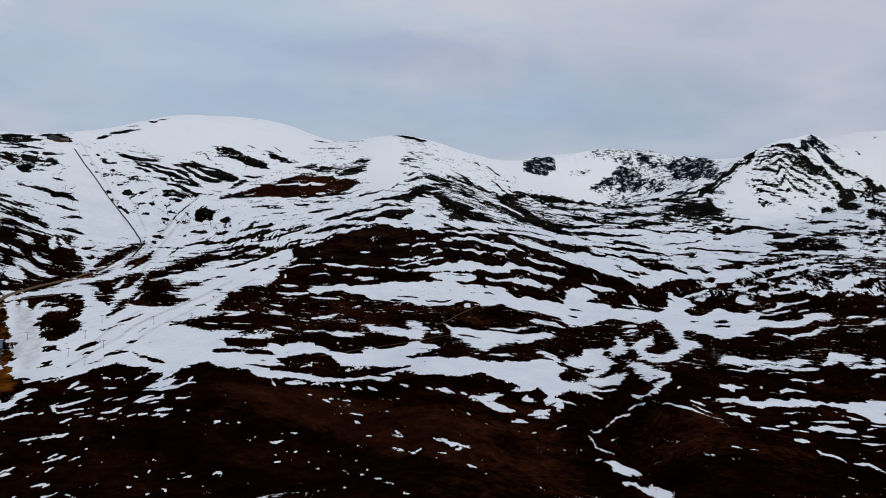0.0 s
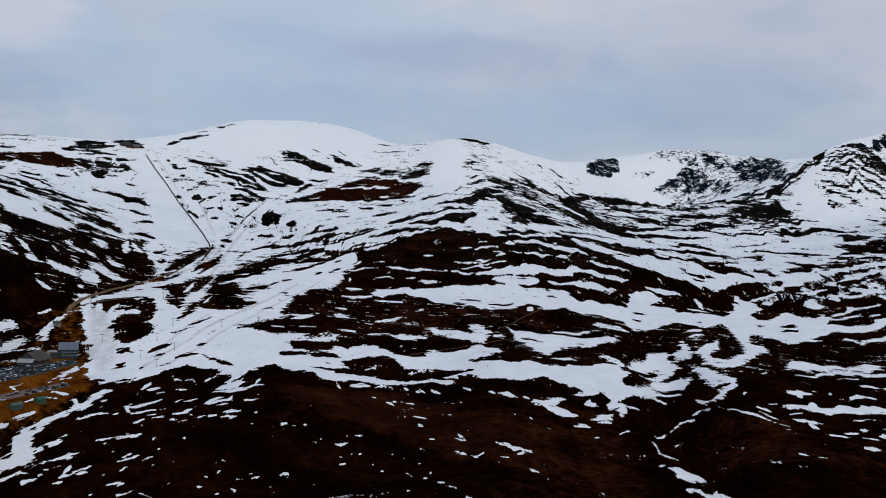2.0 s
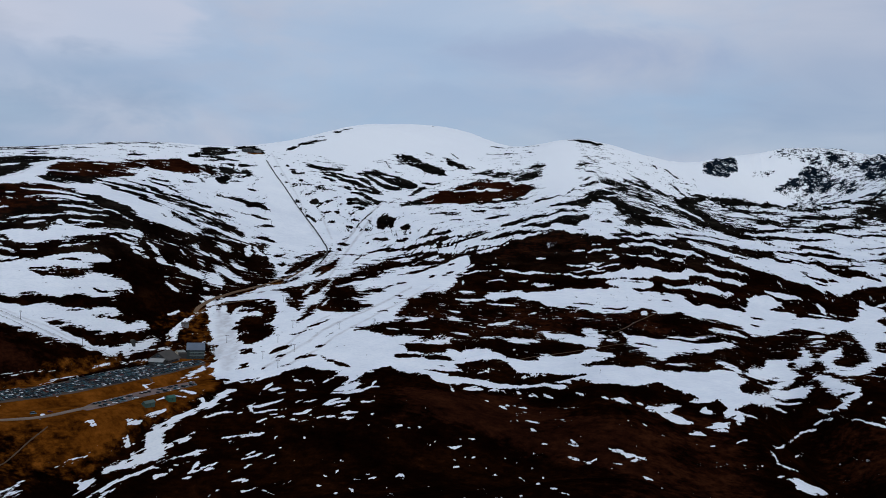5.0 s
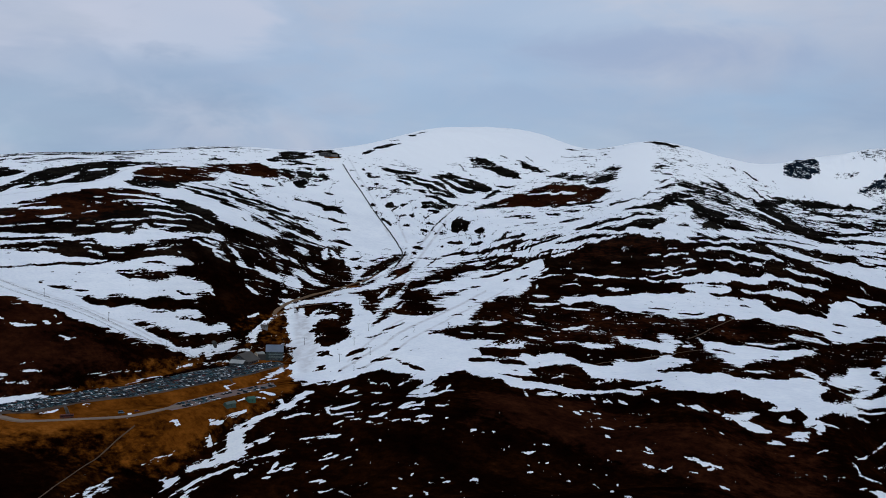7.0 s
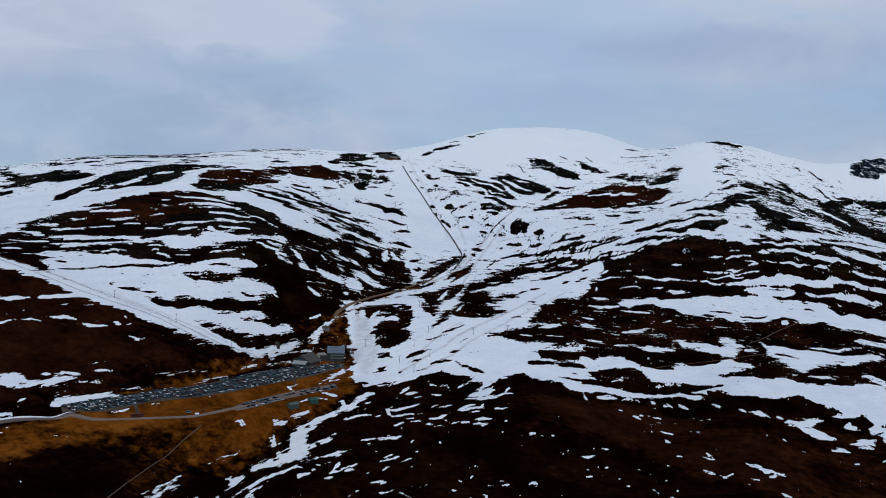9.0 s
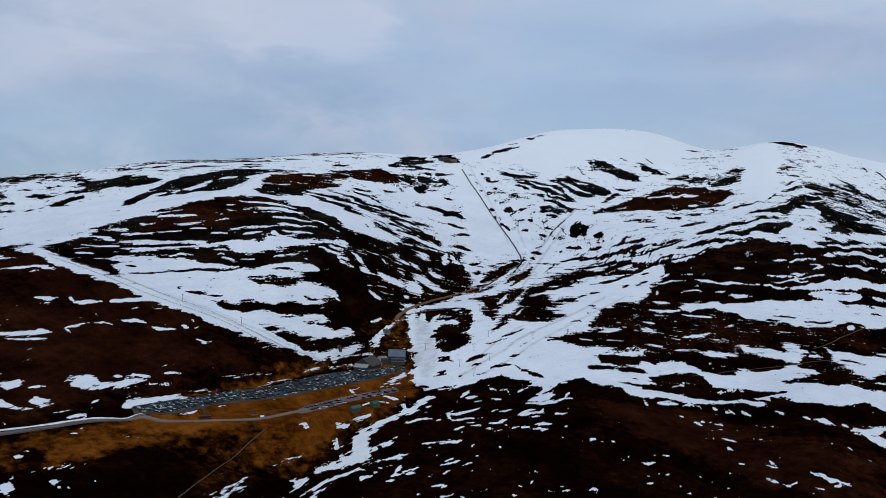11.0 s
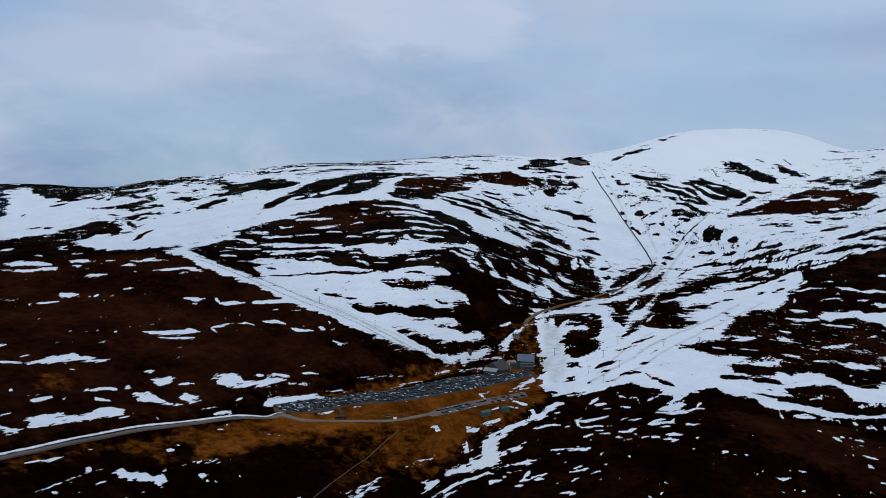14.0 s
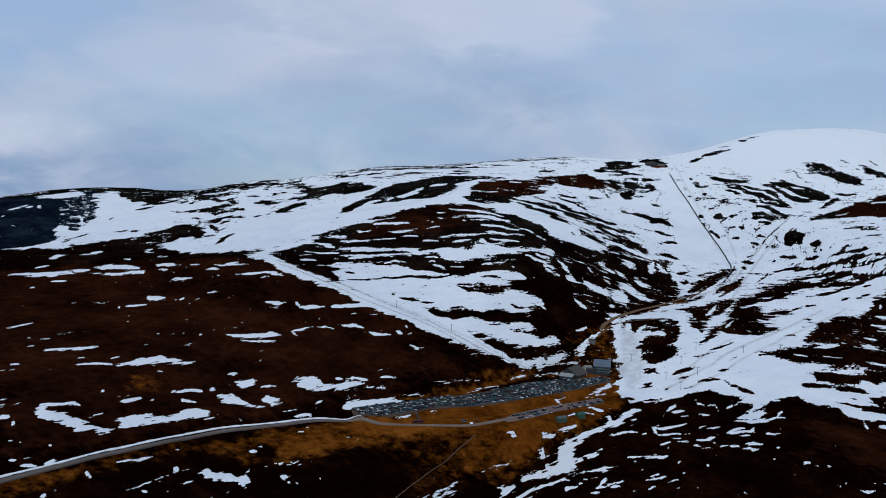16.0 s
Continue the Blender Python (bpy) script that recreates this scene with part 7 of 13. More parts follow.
snow_streak((-240,1145), (-231,1150), (-222,1159), (-214,1170), (-207,1184), (-208,1188), (-216,1180), (-225,1171), (-233,1161), (-241,1149))
snow_streak((-250,1159), (-243,1162), (-238,1166), (-232,1172), (-233,1175), (-239,1173), (-245,1169), (-250,1162))
snow_streak((-173,1234), (-164,1240), (-155,1246), (-146,1254), (-146,1256), (-156,1252), (-165,1246), (-173,1237))
snow_streak((-15,1288), (-9,1284), (-3,1283), (3,1285), (3,1289), (-3,1293), (-9,1294), (-15,1292))
snow_streak((-131,1217), (-128,1218), (-127,1223), (-128,1226), (-130,1226), (-131,1220))
snow_streak((-262,1354), (-251,1365), (-240,1377), (-229,1393), (-230,1396), (-241,1385), (-252,1373), (-263,1357))
snow_streak((-249,1217), (-244,1213), (-239,1214), (-240,1217), (-245,1221), (-249,1219))
snow_streak((-277,1219), (-261,1241), (-250,1256), (-258,1229), (-265,1213), (-275,1209))
snow_streak((-261,1149), (-255,1167), (-250,1130), (-236,1112), (-231,1103), (-238,1094), (-249,1097))
snow_streak((-149,1249), (-133,1267), (-111,1271), (-100,1267), (-110,1255), (-130,1245))
snow_streak((-114,1302), (-92,1306), (-69,1304), (-46,1297), (-40,1302), (-47,1330), (-36,1333), (-27,1314), (-19,1299), (-23,1274), (-26,1254), (-37,1254), (-48,1273), (-67,1273), (-78,1280), (-94,1290))
clean_snow((-207,1129), (-194,1150), (-190,1170), (-180,1188), (-161,1204), (-150,1198), (-139,1194), (-131,1191), (-97,1202), (-96,1222), (-71,1220), (-43,1232), (-29,1243), (-7,1230), (0,1219), (-17,1196), (-34,1188), (7,1175), (7,1136), (-113,1152), (-121,1159), (-132,1168), (-142,1168), (-183,1130), (-191,1136))
bare_streak((-41,1183), (-20,1188), (-3,1190), (7,1209), (7,1175), (-16,1165), (-34,1174))
clean_snow((-241,1064), (-227,1087), (-210,1099), (-194,1114), (-187,1110), (-163,1124), (-126,1144), (-232,1028))
bare_streak((-190,1111), (-177,1128), (-142,1168), (-128,1164), (-121,1159), (-138,1140), (-168,1117))
bare_streak((-125,1195), (-116,1200), (-107,1207), (-98,1214), (-99,1216), (-108,1213), (-117,1206), (-125,1197))
bare_streak((-153,1194), (-143,1194), (-134,1196), (-125,1198), (-125,1201), (-135,1202), (-144,1201), (-153,1197))
bare_streak((-6,1772), (466,2035), (366,1583), (-2,1443))
bare_streak((-2,1458), (369,1598), (287,1230), (1,1132))
snow_field((237,1894), (277,1869), (295,1844), (340,1855), (361,1795), (399,1735), (388,1682), (352,1649), (349,1683), (342,1752), (318,1791), (291,1750), (268,1800), (240,1831), (215,1849))
snow_field((394,2029), (466,2035), (439,1912), (411,1936))
snow_streak((225,1991), (263,1941), (306,1923), (350,1915), (390,1891), (432,1880), (434,1889), (395,1915), (356,1948), (311,1954), (267,1966), (227,2007))
snow_streak((90,1834), (115,1840), (139,1840), (163,1836), (186,1827), (187,1835), (166,1855), (142,1869), (117,1863), (91,1845))
snow_streak((35,1732), (49,1737), (63,1746), (77,1759), (77,1765), (63,1758), (49,1749), (35,1736))
snow_streak((149,1911), (170,1897), (191,1888), (212,1875), (233,1865), (234,1874), (215,1896), (195,1910), (173,1919), (150,1920))
snow_streak((91,1625), (106,1619), (122,1618), (138,1623), (139,1631), (125,1643), (109,1643), (92,1634))
snow_streak((221,1765), (230,1737), (241,1718), (254,1706), (256,1715), (247,1739), (236,1759), (223,1774))
snow_streak((236,1650), (239,1629), (246,1620), (248,1626), (245,1648), (238,1658))
snow_streak((128,1388), (141,1389), (153,1397), (166,1406), (180,1416), (182,1425), (170,1428), (158,1427), (143,1411), (129,1397))
snow_streak((70,1341), (85,1335), (100,1336), (117,1348), (134,1365), (135,1369), (118,1357), (101,1346), (85,1343), (70,1345))
snow_streak((57,1222), (69,1221), (81,1221), (93,1223), (93,1227), (82,1230), (70,1231), (58,1225))
snow_streak((123,1246), (132,1235), (141,1230), (150,1226), (153,1238), (146,1253), (136,1256), (125,1255))
snow_streak((261,1407), (269,1410), (277,1416), (286,1428), (286,1433), (278,1429), (270,1422), (262,1413))
snow_streak((261,1380), (268,1382), (276,1389), (285,1401), (285,1406), (277,1402), (269,1394), (261,1385))
snow_streak((257,1263), (264,1250), (273,1242), (282,1240), (283,1246), (276,1254), (267,1261), (259,1267))
snow_streak((358,1783), (376,1782), (393,1785), (412,1792), (413,1797), (396,1800), (379,1797), (359,1788))
snow_streak((80,1861), (97,1872), (114,1883), (132,1894), (132,1900), (115,1899), (98,1887), (81,1868))
snow_streak((15,1749), (29,1758), (43,1770), (57,1783), (57,1787), (43,1778), (29,1766), (15,1752))
snow_streak((246,1975), (259,1961), (274,1958), (290,1957), (291,1963), (277,1976), (263,1984), (248,1986))
snow_streak((239,1743), (250,1727), (262,1715), (274,1704), (275,1709), (264,1726), (253,1738), (240,1748))
snow_streak((311,1688), (319,1675), (329,1666), (339,1658), (340,1662), (332,1676), (322,1687), (312,1693))
snow_streak((-4,1620), (15,1645), (35,1668), (64,1681), (85,1698), (115,1706), (135,1700), (114,1687), (63,1648), (15,1619))
snow_streak((-3,1563), (15,1590), (43,1594), (43,1574), (15,1547), (-3,1542))
snow_streak((119,1613), (158,1632), (186,1627), (155,1599), (136,1586))
snow_streak((148,1749), (176,1716), (214,1704), (196,1674), (169,1695), (151,1720))
clean_snow((-3,1518), (24,1524), (61,1555), (87,1540), (113,1524), (150,1539), (196,1551), (211,1525), (231,1541), (262,1510), (311,1536), (353,1523), (341,1473), (303,1450), (253,1459), (217,1440), (191,1431), (178,1471), (151,1460), (117,1451), (92,1462), (57,1442), (32,1454), (-2,1443))
bare_streak((63,1507), (70,1502), (77,1508), (77,1514), (71,1518), (64,1513))
bare_streak((201,1513), (206,1504), (213,1505), (214,1510), (208,1518), (202,1518))
bare_streak((248,1504), (256,1503), (265,1506), (266,1509), (257,1510), (248,1507))
bare_streak((97,1568), (109,1563), (121,1563), (134,1570), (135,1579), (123,1583), (111,1582), (98,1576))
bare_streak((192,1481), (198,1477), (205,1478), (206,1482), (200,1487), (193,1485))
bare_streak((233,1557), (257,1593), (284,1587), (302,1534), (274,1528), (249,1542))
bare_streak((107,1565), (145,1583), (181,1575), (193,1558), (160,1553), (118,1528))
bare_streak((250,1675), (301,1632), (345,1616), (369,1598), (359,1554), (330,1522), (292,1532), (276,1595), (252,1624))
snow_streak((264,1639), (270,1625), (279,1619), (289,1619), (291,1630), (285,1644), (276,1652), (266,1650))
snow_streak((308,1596), (308,1568), (312,1548), (315,1556), (316,1586), (311,1602))
snow_streak((35,1425), (38,1418), (41,1423), (42,1431), (40,1439), (36,1433))
clean_snow((7,1324), (30,1322), (53,1324), (76,1320), (131,1331), (163,1374), (150,1329), (112,1290), (89,1278), (58,1241), (36,1248), (30,1275), (15,1287))
bare_streak((94,1291), (102,1292), (109,1300), (110,1303), (102,1301), (94,1294))
bare_streak((22,1289), (32,1286), (42,1287), (52,1291), (53,1295), (43,1298), (33,1297), (22,1293))
clean_snow((1,1168), (28,1198), (56,1195), (84,1196), (1,1132))
clean_snow((200,1351), (222,1336), (222,1315), (232,1285), (228,1281), (159,1233), (167,1273), (192,1320))
snow_streak((228,1329), (241,1339), (249,1363), (253,1342), (252,1310), (246,1299), (233,1310))
snow_streak((265,1323), (287,1353), (301,1381), (289,1324), (275,1295), (271,1257), (263,1273), (263,1293), (256,1314))
snow_streak((274,1273), (296,1269), (290,1243), (280,1248))
streaked_moor((453,2038), (799,1759), (685,1501), (355,1584))
bare_streak((358,1600), (691,1514), (583,1271), (278,1231))
snow_field((453,2038), (672,1882), (670,1817), (624,1806), (588,1789), (554,1748), (553,1695), (494,1646), (460,1627), (444,1616), (447,1665), (455,1737), (433,1792), (414,1860))
bare_streak((452,1969), (471,1968), (493,1974), (515,1980), (535,1981), (536,1986), (517,1992), (498,1995), (475,1986), (453,1975))
bare_streak((471,1931), (498,1918), (524,1902), (547,1880), (571,1861), (591,1832), (593,1839), (575,1875), (553,1899), (529,1920), (502,1933), (473,1937))
bare_streak((458,1877), (470,1865), (482,1858), (497,1857), (500,1870), (490,1886), (477,1892), (461,1888))
bare_streak((555,1854), (561,1843), (569,1840), (579,1846), (584,1860), (579,1873), (570,1875), (559,1867))
bare_streak((441,1762), (445,1745), (450,1733), (457,1725), (459,1731), (455,1748), (451,1763), (444,1770))
bare_streak((476,1759), (482,1744), (491,1738), (500,1734), (502,1742), (496,1755), (488,1764), (478,1766))
bare_streak((404,1816), (414,1780), (424,1749), (435,1721), (440,1732), (435,1780), (424,1812), (409,1833))
bare_streak((418,1879), (422,1859), (432,1857), (435,1867), (430,1886), (421,1891))
bare_streak((451,1626), (464,1626), (479,1634), (493,1642), (495,1650), (482,1651), (468,1646), (453,1634))
bare_streak((515,1808), (527,1783), (541,1767), (556,1754), (558,1759), (546,1781), (532,1799), (517,1814))
bare_streak((551,1737), (568,1734), (584,1731), (602,1731), (620,1734), (621,1738), (605,1742), (588,1743), (571,1745), (553,1743))
bare_streak((499,1768), (531,1773), (562,1758), (540,1734), (507,1725))
bare_streak((456,1719), (473,1692), (460,1659), (447,1665))
bare_streak((383,1682), (440,1658), (435,1637), (410,1653), (383,1661))
snow_field((721,1787), (798,1757), (780,1714), (719,1732), (722,1750))
bare_streak((625,1904), (674,1829), (696,1802), (728,1754), (709,1757), (672,1795), (647,1810), (603,1803), (584,1793), (629,1835))
bare_streak((579,1763), (594,1736), (612,1724), (639,1735), (665,1746), (667,1752), (642,1746), (618,1740), (599,1752), (582,1770))
bare_streak((739,1731), (751,1727), (764,1726), (777,1725), (778,1728), (766,1732), (754,1734), (740,1734))
bare_streak((754,1755), (765,1748), (779,1745), (793,1744), (794,1747), (782,1753), (769,1756), (756,1759))
snow_streak((611,1766), (651,1772), (680,1748), (711,1729), (744,1719), (779,1713), (781,1716), (747,1726), (715,1740), (685,1760), (654,1783), (613,1772))
snow_streak((508,1692), (540,1699), (571,1705), (602,1706), (635,1716), (669,1730), (671,1737), (639,1731), (607,1724), (577,1726), (544,1716), (509,1699))
snow_streak((535,1640), (560,1646), (584,1651), (610,1661), (638,1673), (639,1678), (614,1672), (588,1664), (563,1656), (537,1645))
snow_streak((597,1668), (621,1672), (645,1680), (666,1677), (688,1677), (690,1682), (670,1689), (650,1694), (626,1688), (599,1674))
snow_streak((473,1604), (488,1601), (503,1601), (519,1604), (521,1609), (506,1613), (491,1615), (474,1609))
snow_streak((525,1563), (535,1558), (546,1556), (558,1556), (559,1560), (549,1565), (537,1566), (526,1567))
snow_streak((640,1536), (649,1535), (658,1536), (670,1543), (672,1549), (663,1549), (653,1546), (642,1541))
snow_streak((471,1553), (474,1534), (480,1525), (490,1525), (494,1535), (491,1554), (485,1564), (476,1565))
snow_streak((516,1567), (518,1552), (523,1545), (525,1549), (523,1564), (519,1572))
snow_streak((492,1489), (510,1494), (528,1499), (546,1503), (564,1509), (565,1513), (548,1513), (531,1511), (512,1504), (493,1495))
snow_streak((480,1464), (496,1467), (513,1471), (532,1481), (533,1484), (516,1481), (498,1475), (481,1468))
snow_streak((630,1511), (635,1507), (642,1509), (644,1512), (639,1516), (632,1515))
snow_streak((655,1459), (660,1456), (667,1460), (669,1464), (664,1465), (657,1462))
snow_streak((476,1376), (492,1370), (510,1372), (529,1376), (550,1386), (571,1396), (573,1400), (553,1394), (533,1388), (514,1384), (494,1379), (477,1381))
snow_streak((595,1426), (604,1423), (613,1422), (624,1424), (625,1427), (616,1429), (607,1430), (596,1428))
snow_streak((609,1400), (617,1394), (627,1394), (639,1397), (641,1402), (632,1406), (623,1407), (611,1405))
snow_streak((410,1575), (417,1566), (427,1570), (428,1577), (421,1585), (411,1582))
snow_streak((379,1581), (400,1594), (419,1605), (437,1606), (456,1610), (457,1614), (439,1615), (422,1616), (401,1604), (380,1585))
snow_streak((568,1276), (572,1272), (578,1272), (585,1276), (588,1282), (584,1287), (578,1286), (571,1282))
snow_streak((538,1461), (544,1457), (552,1459), (553,1463), (547,1467), (539,1465))
snow_streak((675,1522), (683,1525), (696,1538), (698,1543), (688,1538), (676,1527))
snow_streak((632,1619), (647,1599), (677,1616), (709,1634), (742,1628), (692,1606), (666,1567), (637,1539), (628,1550), (637,1584))
snow_streak((546,1586), (572,1596), (594,1581), (597,1565), (571,1567))
snow_streak((575,1541), (603,1555), (621,1543), (592,1526))
clean_snow((349,1555), (377,1613), (398,1582), (403,1548), (384,1527), (374,1521), (380,1491), (396,1484), (413,1501), (433,1511), (457,1489), (488,1477), (469,1444), (516,1434), (575,1437), (569,1422), (542,1415), (506,1408), (467,1413), (430,1399), (443,1386), (407,1373), (391,1373), (377,1398), (352,1396), (338,1369), (354,1353), (357,1335), (320,1276), (303,1251), (281,1243), (286,1268), (319,1303), (328,1361), (330,1442), (328,1457))
bare_streak((403,1449), (411,1445), (420,1446), (429,1452), (431,1458), (424,1462), (415,1460), (405,1455))
bare_streak((402,1427), (408,1425), (415,1426), (423,1430), (425,1435), (418,1438), (411,1437), (403,1432))
bare_streak((344,1395), (365,1412), (374,1383), (377,1364), (353,1366))
bare_streak((372,1492), (374,1465), (389,1459), (375,1453))
snow_streak((361,1263), (391,1292), (410,1280), (447,1279), (466,1291), (485,1281), (488,1271), (357,1252))
snow_streak((518,1300), (547,1307), (564,1293), (547,1270), (496,1271), (503,1281))
broken_crag((425,3052), (559,3160), (710,3134), (787,2820), (633,2287), (613,2694), (432,2842), (484,2912), (538,2980))
crag_face((232,2912), (254,2955), (288,2998), (318,3039), (335,2983), (330,2870), (289,2806), (258,2752), (235,2751), (210,2723))
crag_face((416,2846), (453,2907), (496,2933), (532,2988), (570,3036), (597,3097), (565,3007), (534,2957), (518,2900), (475,2862), (460,2880), (426,2842))
crag_face((524,2952), (551,2966), (587,2947), (592,2876), (574,2834), (532,2856), (512,2863))
crag_face((591,3029), (626,3089), (642,3019), (647,2952), (634,2934), (617,2988))
crag_face((584,2817), (597,2852), (629,2846), (629,2786), (607,2730))
crag_face((658,2986), (712,3010), (753,3057), (776,2997), (803,2952), (678,2406), (642,2298), (619,2326), (686,2706), (664,2765), (668,2862))
crag_face((842,2332), (870,2370), (907,2419), (923,2409), (941,2391), (910,2349), (896,2354), (862,2324))
broken_crag((402,3005), (434,3054), (480,3122), (541,3111), (508,3016), (483,3022), (440,3026))
broken_crag((637,2695), (669,2702), (606,2338), (570,2299), (568,2348))
broken_crag((355,2897), (393,2933), (431,2963), (465,2956), (426,2921), (371,2888))
dark_moor((285,1222), (574,1251), (403,869), (205,862))
dark_moor((27,1102), (47,1137), (67,1136), (82,1100), (104,1095), (123,1096), (113,1057), (125,1031), (135,1042), (197,1199), (225,1202), (246,1203), (251,1158), (244,1126), (267,1086), (294,1066), (240,861), (18,635))
clean_snow((-386,853), (-380,862), (-385,904), (-389,957), (-372,987), (-348,1000), (-212,1047), (-205,1012), (-222,1010), (-251,1007), (-258,969), (-252,926), (-280,912), (-284,951), (-280,976), (-288,993), (-313,999), (-340,993), (-356,975), (-369,936), (-370,887), (-372,846), (-375,831))
dark_moor((-373,827), (-367,880), (-367,944), (-354,969), (-339,990), (-312,995), (-285,985), (-288,947), (-283,919), (-250,920), (-257,965), (-249,1001), (-220,999), (-203,1002), (-130,653), (-323,719))
flecked_moor((-372,825), (-366,878), (-365,940), (-288,922), (-226,911), (-212,853), (-222,803), (-215,723), (-234,704), (-323,719))
bare_streak((-427,943), (-417,946), (-379,884), (-381,860), (-379,840))
bare_streak((-385,943), (-375,973), (-373,961), (-379,935))
snow_speck((-349,922), (-350,934), (-352,949), (-353,951), (-353,939), (-351,924))
snow_speck((-346,923), (-342,924), (-340,927), (-338,934), (-339,937), (-343,936), (-345,932), (-347,926))
snow_speck((-340,973), (-332,966), (-324,962), (-325,964), (-333,972), (-340,975))
snow_speck((-322,932), (-317,930), (-312,930), (-309,932), (-310,936), (-315,939), (-320,939), (-323,936))
snow_speck((-317,960), (-316,967), (-317,977), (-318,978), (-319,972), (-318,962))
snow_speck((-311,950), (-309,953), (-308,960), (-310,962), (-312,960), (-312,953))
snow_speck((-292,942), (-287,940), (-285,943), (-286,946), (-290,949), (-293,945))
snow_speck((-276,908), (-267,905), (-259,905), (-253,912), (-248,921), (-249,924), (-256,922), (-263,918), (-270,915), (-277,913))
snow_speck((-343,865), (-339,854), (-333,844), (-337,855), (-343,865))
snow_speck((-334,847), (-328,840), (-322,837), (-317,836), (-317,839), (-324,845), (-330,849), (-335,850))
snow_speck((-335,857), (-327,858), (-321,862), (-316,869), (-317,872), (-323,868), (-329,863), (-336,859))
snow_speck((-314,836), (-308,838), (-303,842), (-298,846), (-299,848), (-305,846), (-310,842), (-315,838))
snow_speck((-320,831), (-309,827), (-299,824), (-293,828), (-286,833), (-287,834), (-294,831), (-301,827), (-310,830), (-320,833))
snow_speck((-299,859), (-296,861), (-294,866), (-293,873), (-294,877), (-297,873), (-299,868), (-300,861))
snow_speck((-287,862), (-281,863), (-276,866), (-272,870), (-273,873), (-278,872), (-283,869), (-288,865))
snow_speck((-265,858), (-259,864), (-253,871), (-245,873), (-245,875), (-255,877), (-261,869), (-266,860))
snow_speck((-251,853), (-245,854), (-239,858), (-234,864), (-235,866), (-241,863), (-247,859), (-252,855))
snow_speck((-236,869), (-229,868), (-223,869), (-217,873), (-217,875), (-224,875), (-230,874), (-236,871))
snow_speck((-252,831), (-245,833), (-238,836), (-232,840), (-228,852), (-229,853), (-233,842), (-239,838), (-246,835), (-252,832))
snow_speck((-247,826), (-241,829), (-236,832), (-232,837), (-232,838), (-238,836), (-243,832), (-247,828))
snow_speck((-338,794), (-334,795), (-332,798), (-332,799), (-336,798), (-339,795))
snow_speck((-337,793), (-328,796), (-319,799), (-310,802), (-303,808), (-304,809), (-312,805), (-321,803), (-329,799), (-337,795))
snow_speck((-320,821), (-316,822), (-313,823), (-310,826), (-311,827), (-315,826), (-318,825), (-321,823))
snow_speck((-314,817), (-310,816), (-307,818), (-308,820), (-312,820), (-314,818))
snow_speck((-348,772), (-344,775), (-341,778), (-339,782), (-339,783), (-343,781), (-346,777), (-348,773))
snow_speck((-340,757), (-337,759), (-333,761), (-330,764), (-331,765), (-335,763), (-338,761), (-341,758))
snow_speck((-338,751), (-334,752), (-330,754), (-327,756), (-327,757), (-331,756), (-335,754), (-338,752))
snow_speck((-322,782), (-319,782), (-316,783), (-317,784), (-320,784), (-323,783))
snow_speck((-312,774), (-309,777), (-305,779), (-302,783), (-303,784), (-307,782), (-310,779), (-313,775))
snow_speck((-310,771), (-303,772), (-296,774), (-289,775), (-281,775), (-282,776), (-290,777), (-298,777), (-304,775), (-311,772))
snow_speck((-304,757), (-301,759), (-299,762), (-300,763), (-303,762), (-305,758))
snow_speck((-315,750), (-312,753), (-311,758), (-312,759), (-314,756), (-316,751))
snow_speck((-311,741), (-306,740), (-301,741), (-297,742), (-297,743), (-303,744), (-307,743), (-312,742))
snow_speck((-298,724), (-290,723), (-283,724), (-279,730), (-279,731), (-284,726), (-291,726), (-298,725))
snow_speck((-315,725), (-311,725), (-307,727), (-308,728), (-312,728), (-315,726))
snow_speck((-293,799), (-291,800), (-291,803), (-291,804), (-293,803), (-293,800))
snow_speck((-282,787), (-278,786), (-276,788), (-277,789), (-280,790), (-283,788))
snow_speck((-265,767), (-263,768), (-263,770), (-263,771), (-265,770), (-265,767))
snow_speck((-259,782), (-254,781), (-250,782), (-250,783), (-255,783), (-259,782))
snow_speck((-267,799), (-265,797), (-263,797), (-263,798), (-265,800), (-267,800))
snow_speck((-234,768), (-231,767), (-229,768), (-229,769), (-232,769), (-234,768))
snow_speck((-230,743), (-228,742), (-226,744), (-227,745), (-229,745), (-231,744))
snow_speck((-231,724), (-227,724), (-224,725), (-224,727), (-228,727), (-231,725))
snow_speck((-191,741), (-188,742), (-185,745), (-186,747), (-189,746), (-191,743))
snow_speck((-197,749), (-196,749), (-195,752), (-195,753), (-197,753), (-198,751))
snow_speck((-208,747), (-206,747), (-205,749), (-206,751), (-208,751), (-208,749))
snow_speck((-204,737), (-201,737), (-200,738), (-200,740), (-202,740), (-204,739))
snow_speck((-171,755), (-169,755), (-167,758), (-167,759), (-170,759), (-172,757))
snow_speck((-219,700), (-217,703), (-216,709), (-217,711), (-219,708), (-219,702))
snow_speck((-213,701), (-210,703), (-209,707), (-208,712), (-209,713), (-211,711), (-212,707), (-213,703))
snow_speck((-198,700), (-196,706), (-196,714), (-197,716), (-199,710), (-199,701))
snow_speck((-173,696), (-170,692), (-168,693), (-169,696), (-172,699), (-174,699))
snow_speck((-216,823), (-213,823), (-211,824), (-212,825), (-214,825), (-216,824))
snow_speck((-191,830), (-188,831), (-185,834), (-185,835), (-188,834), (-191,832))
snow_speck((-195,808), (-193,809), (-191,812), (-194,811), (-195,808))
snow_speck((-177,833), (-173,835), (-169,840), (-169,841), (-174,839), (-178,835))
snow_speck((-269,732), (-267,731), (-265,733), (-266,735), (-268,735), (-270,733))
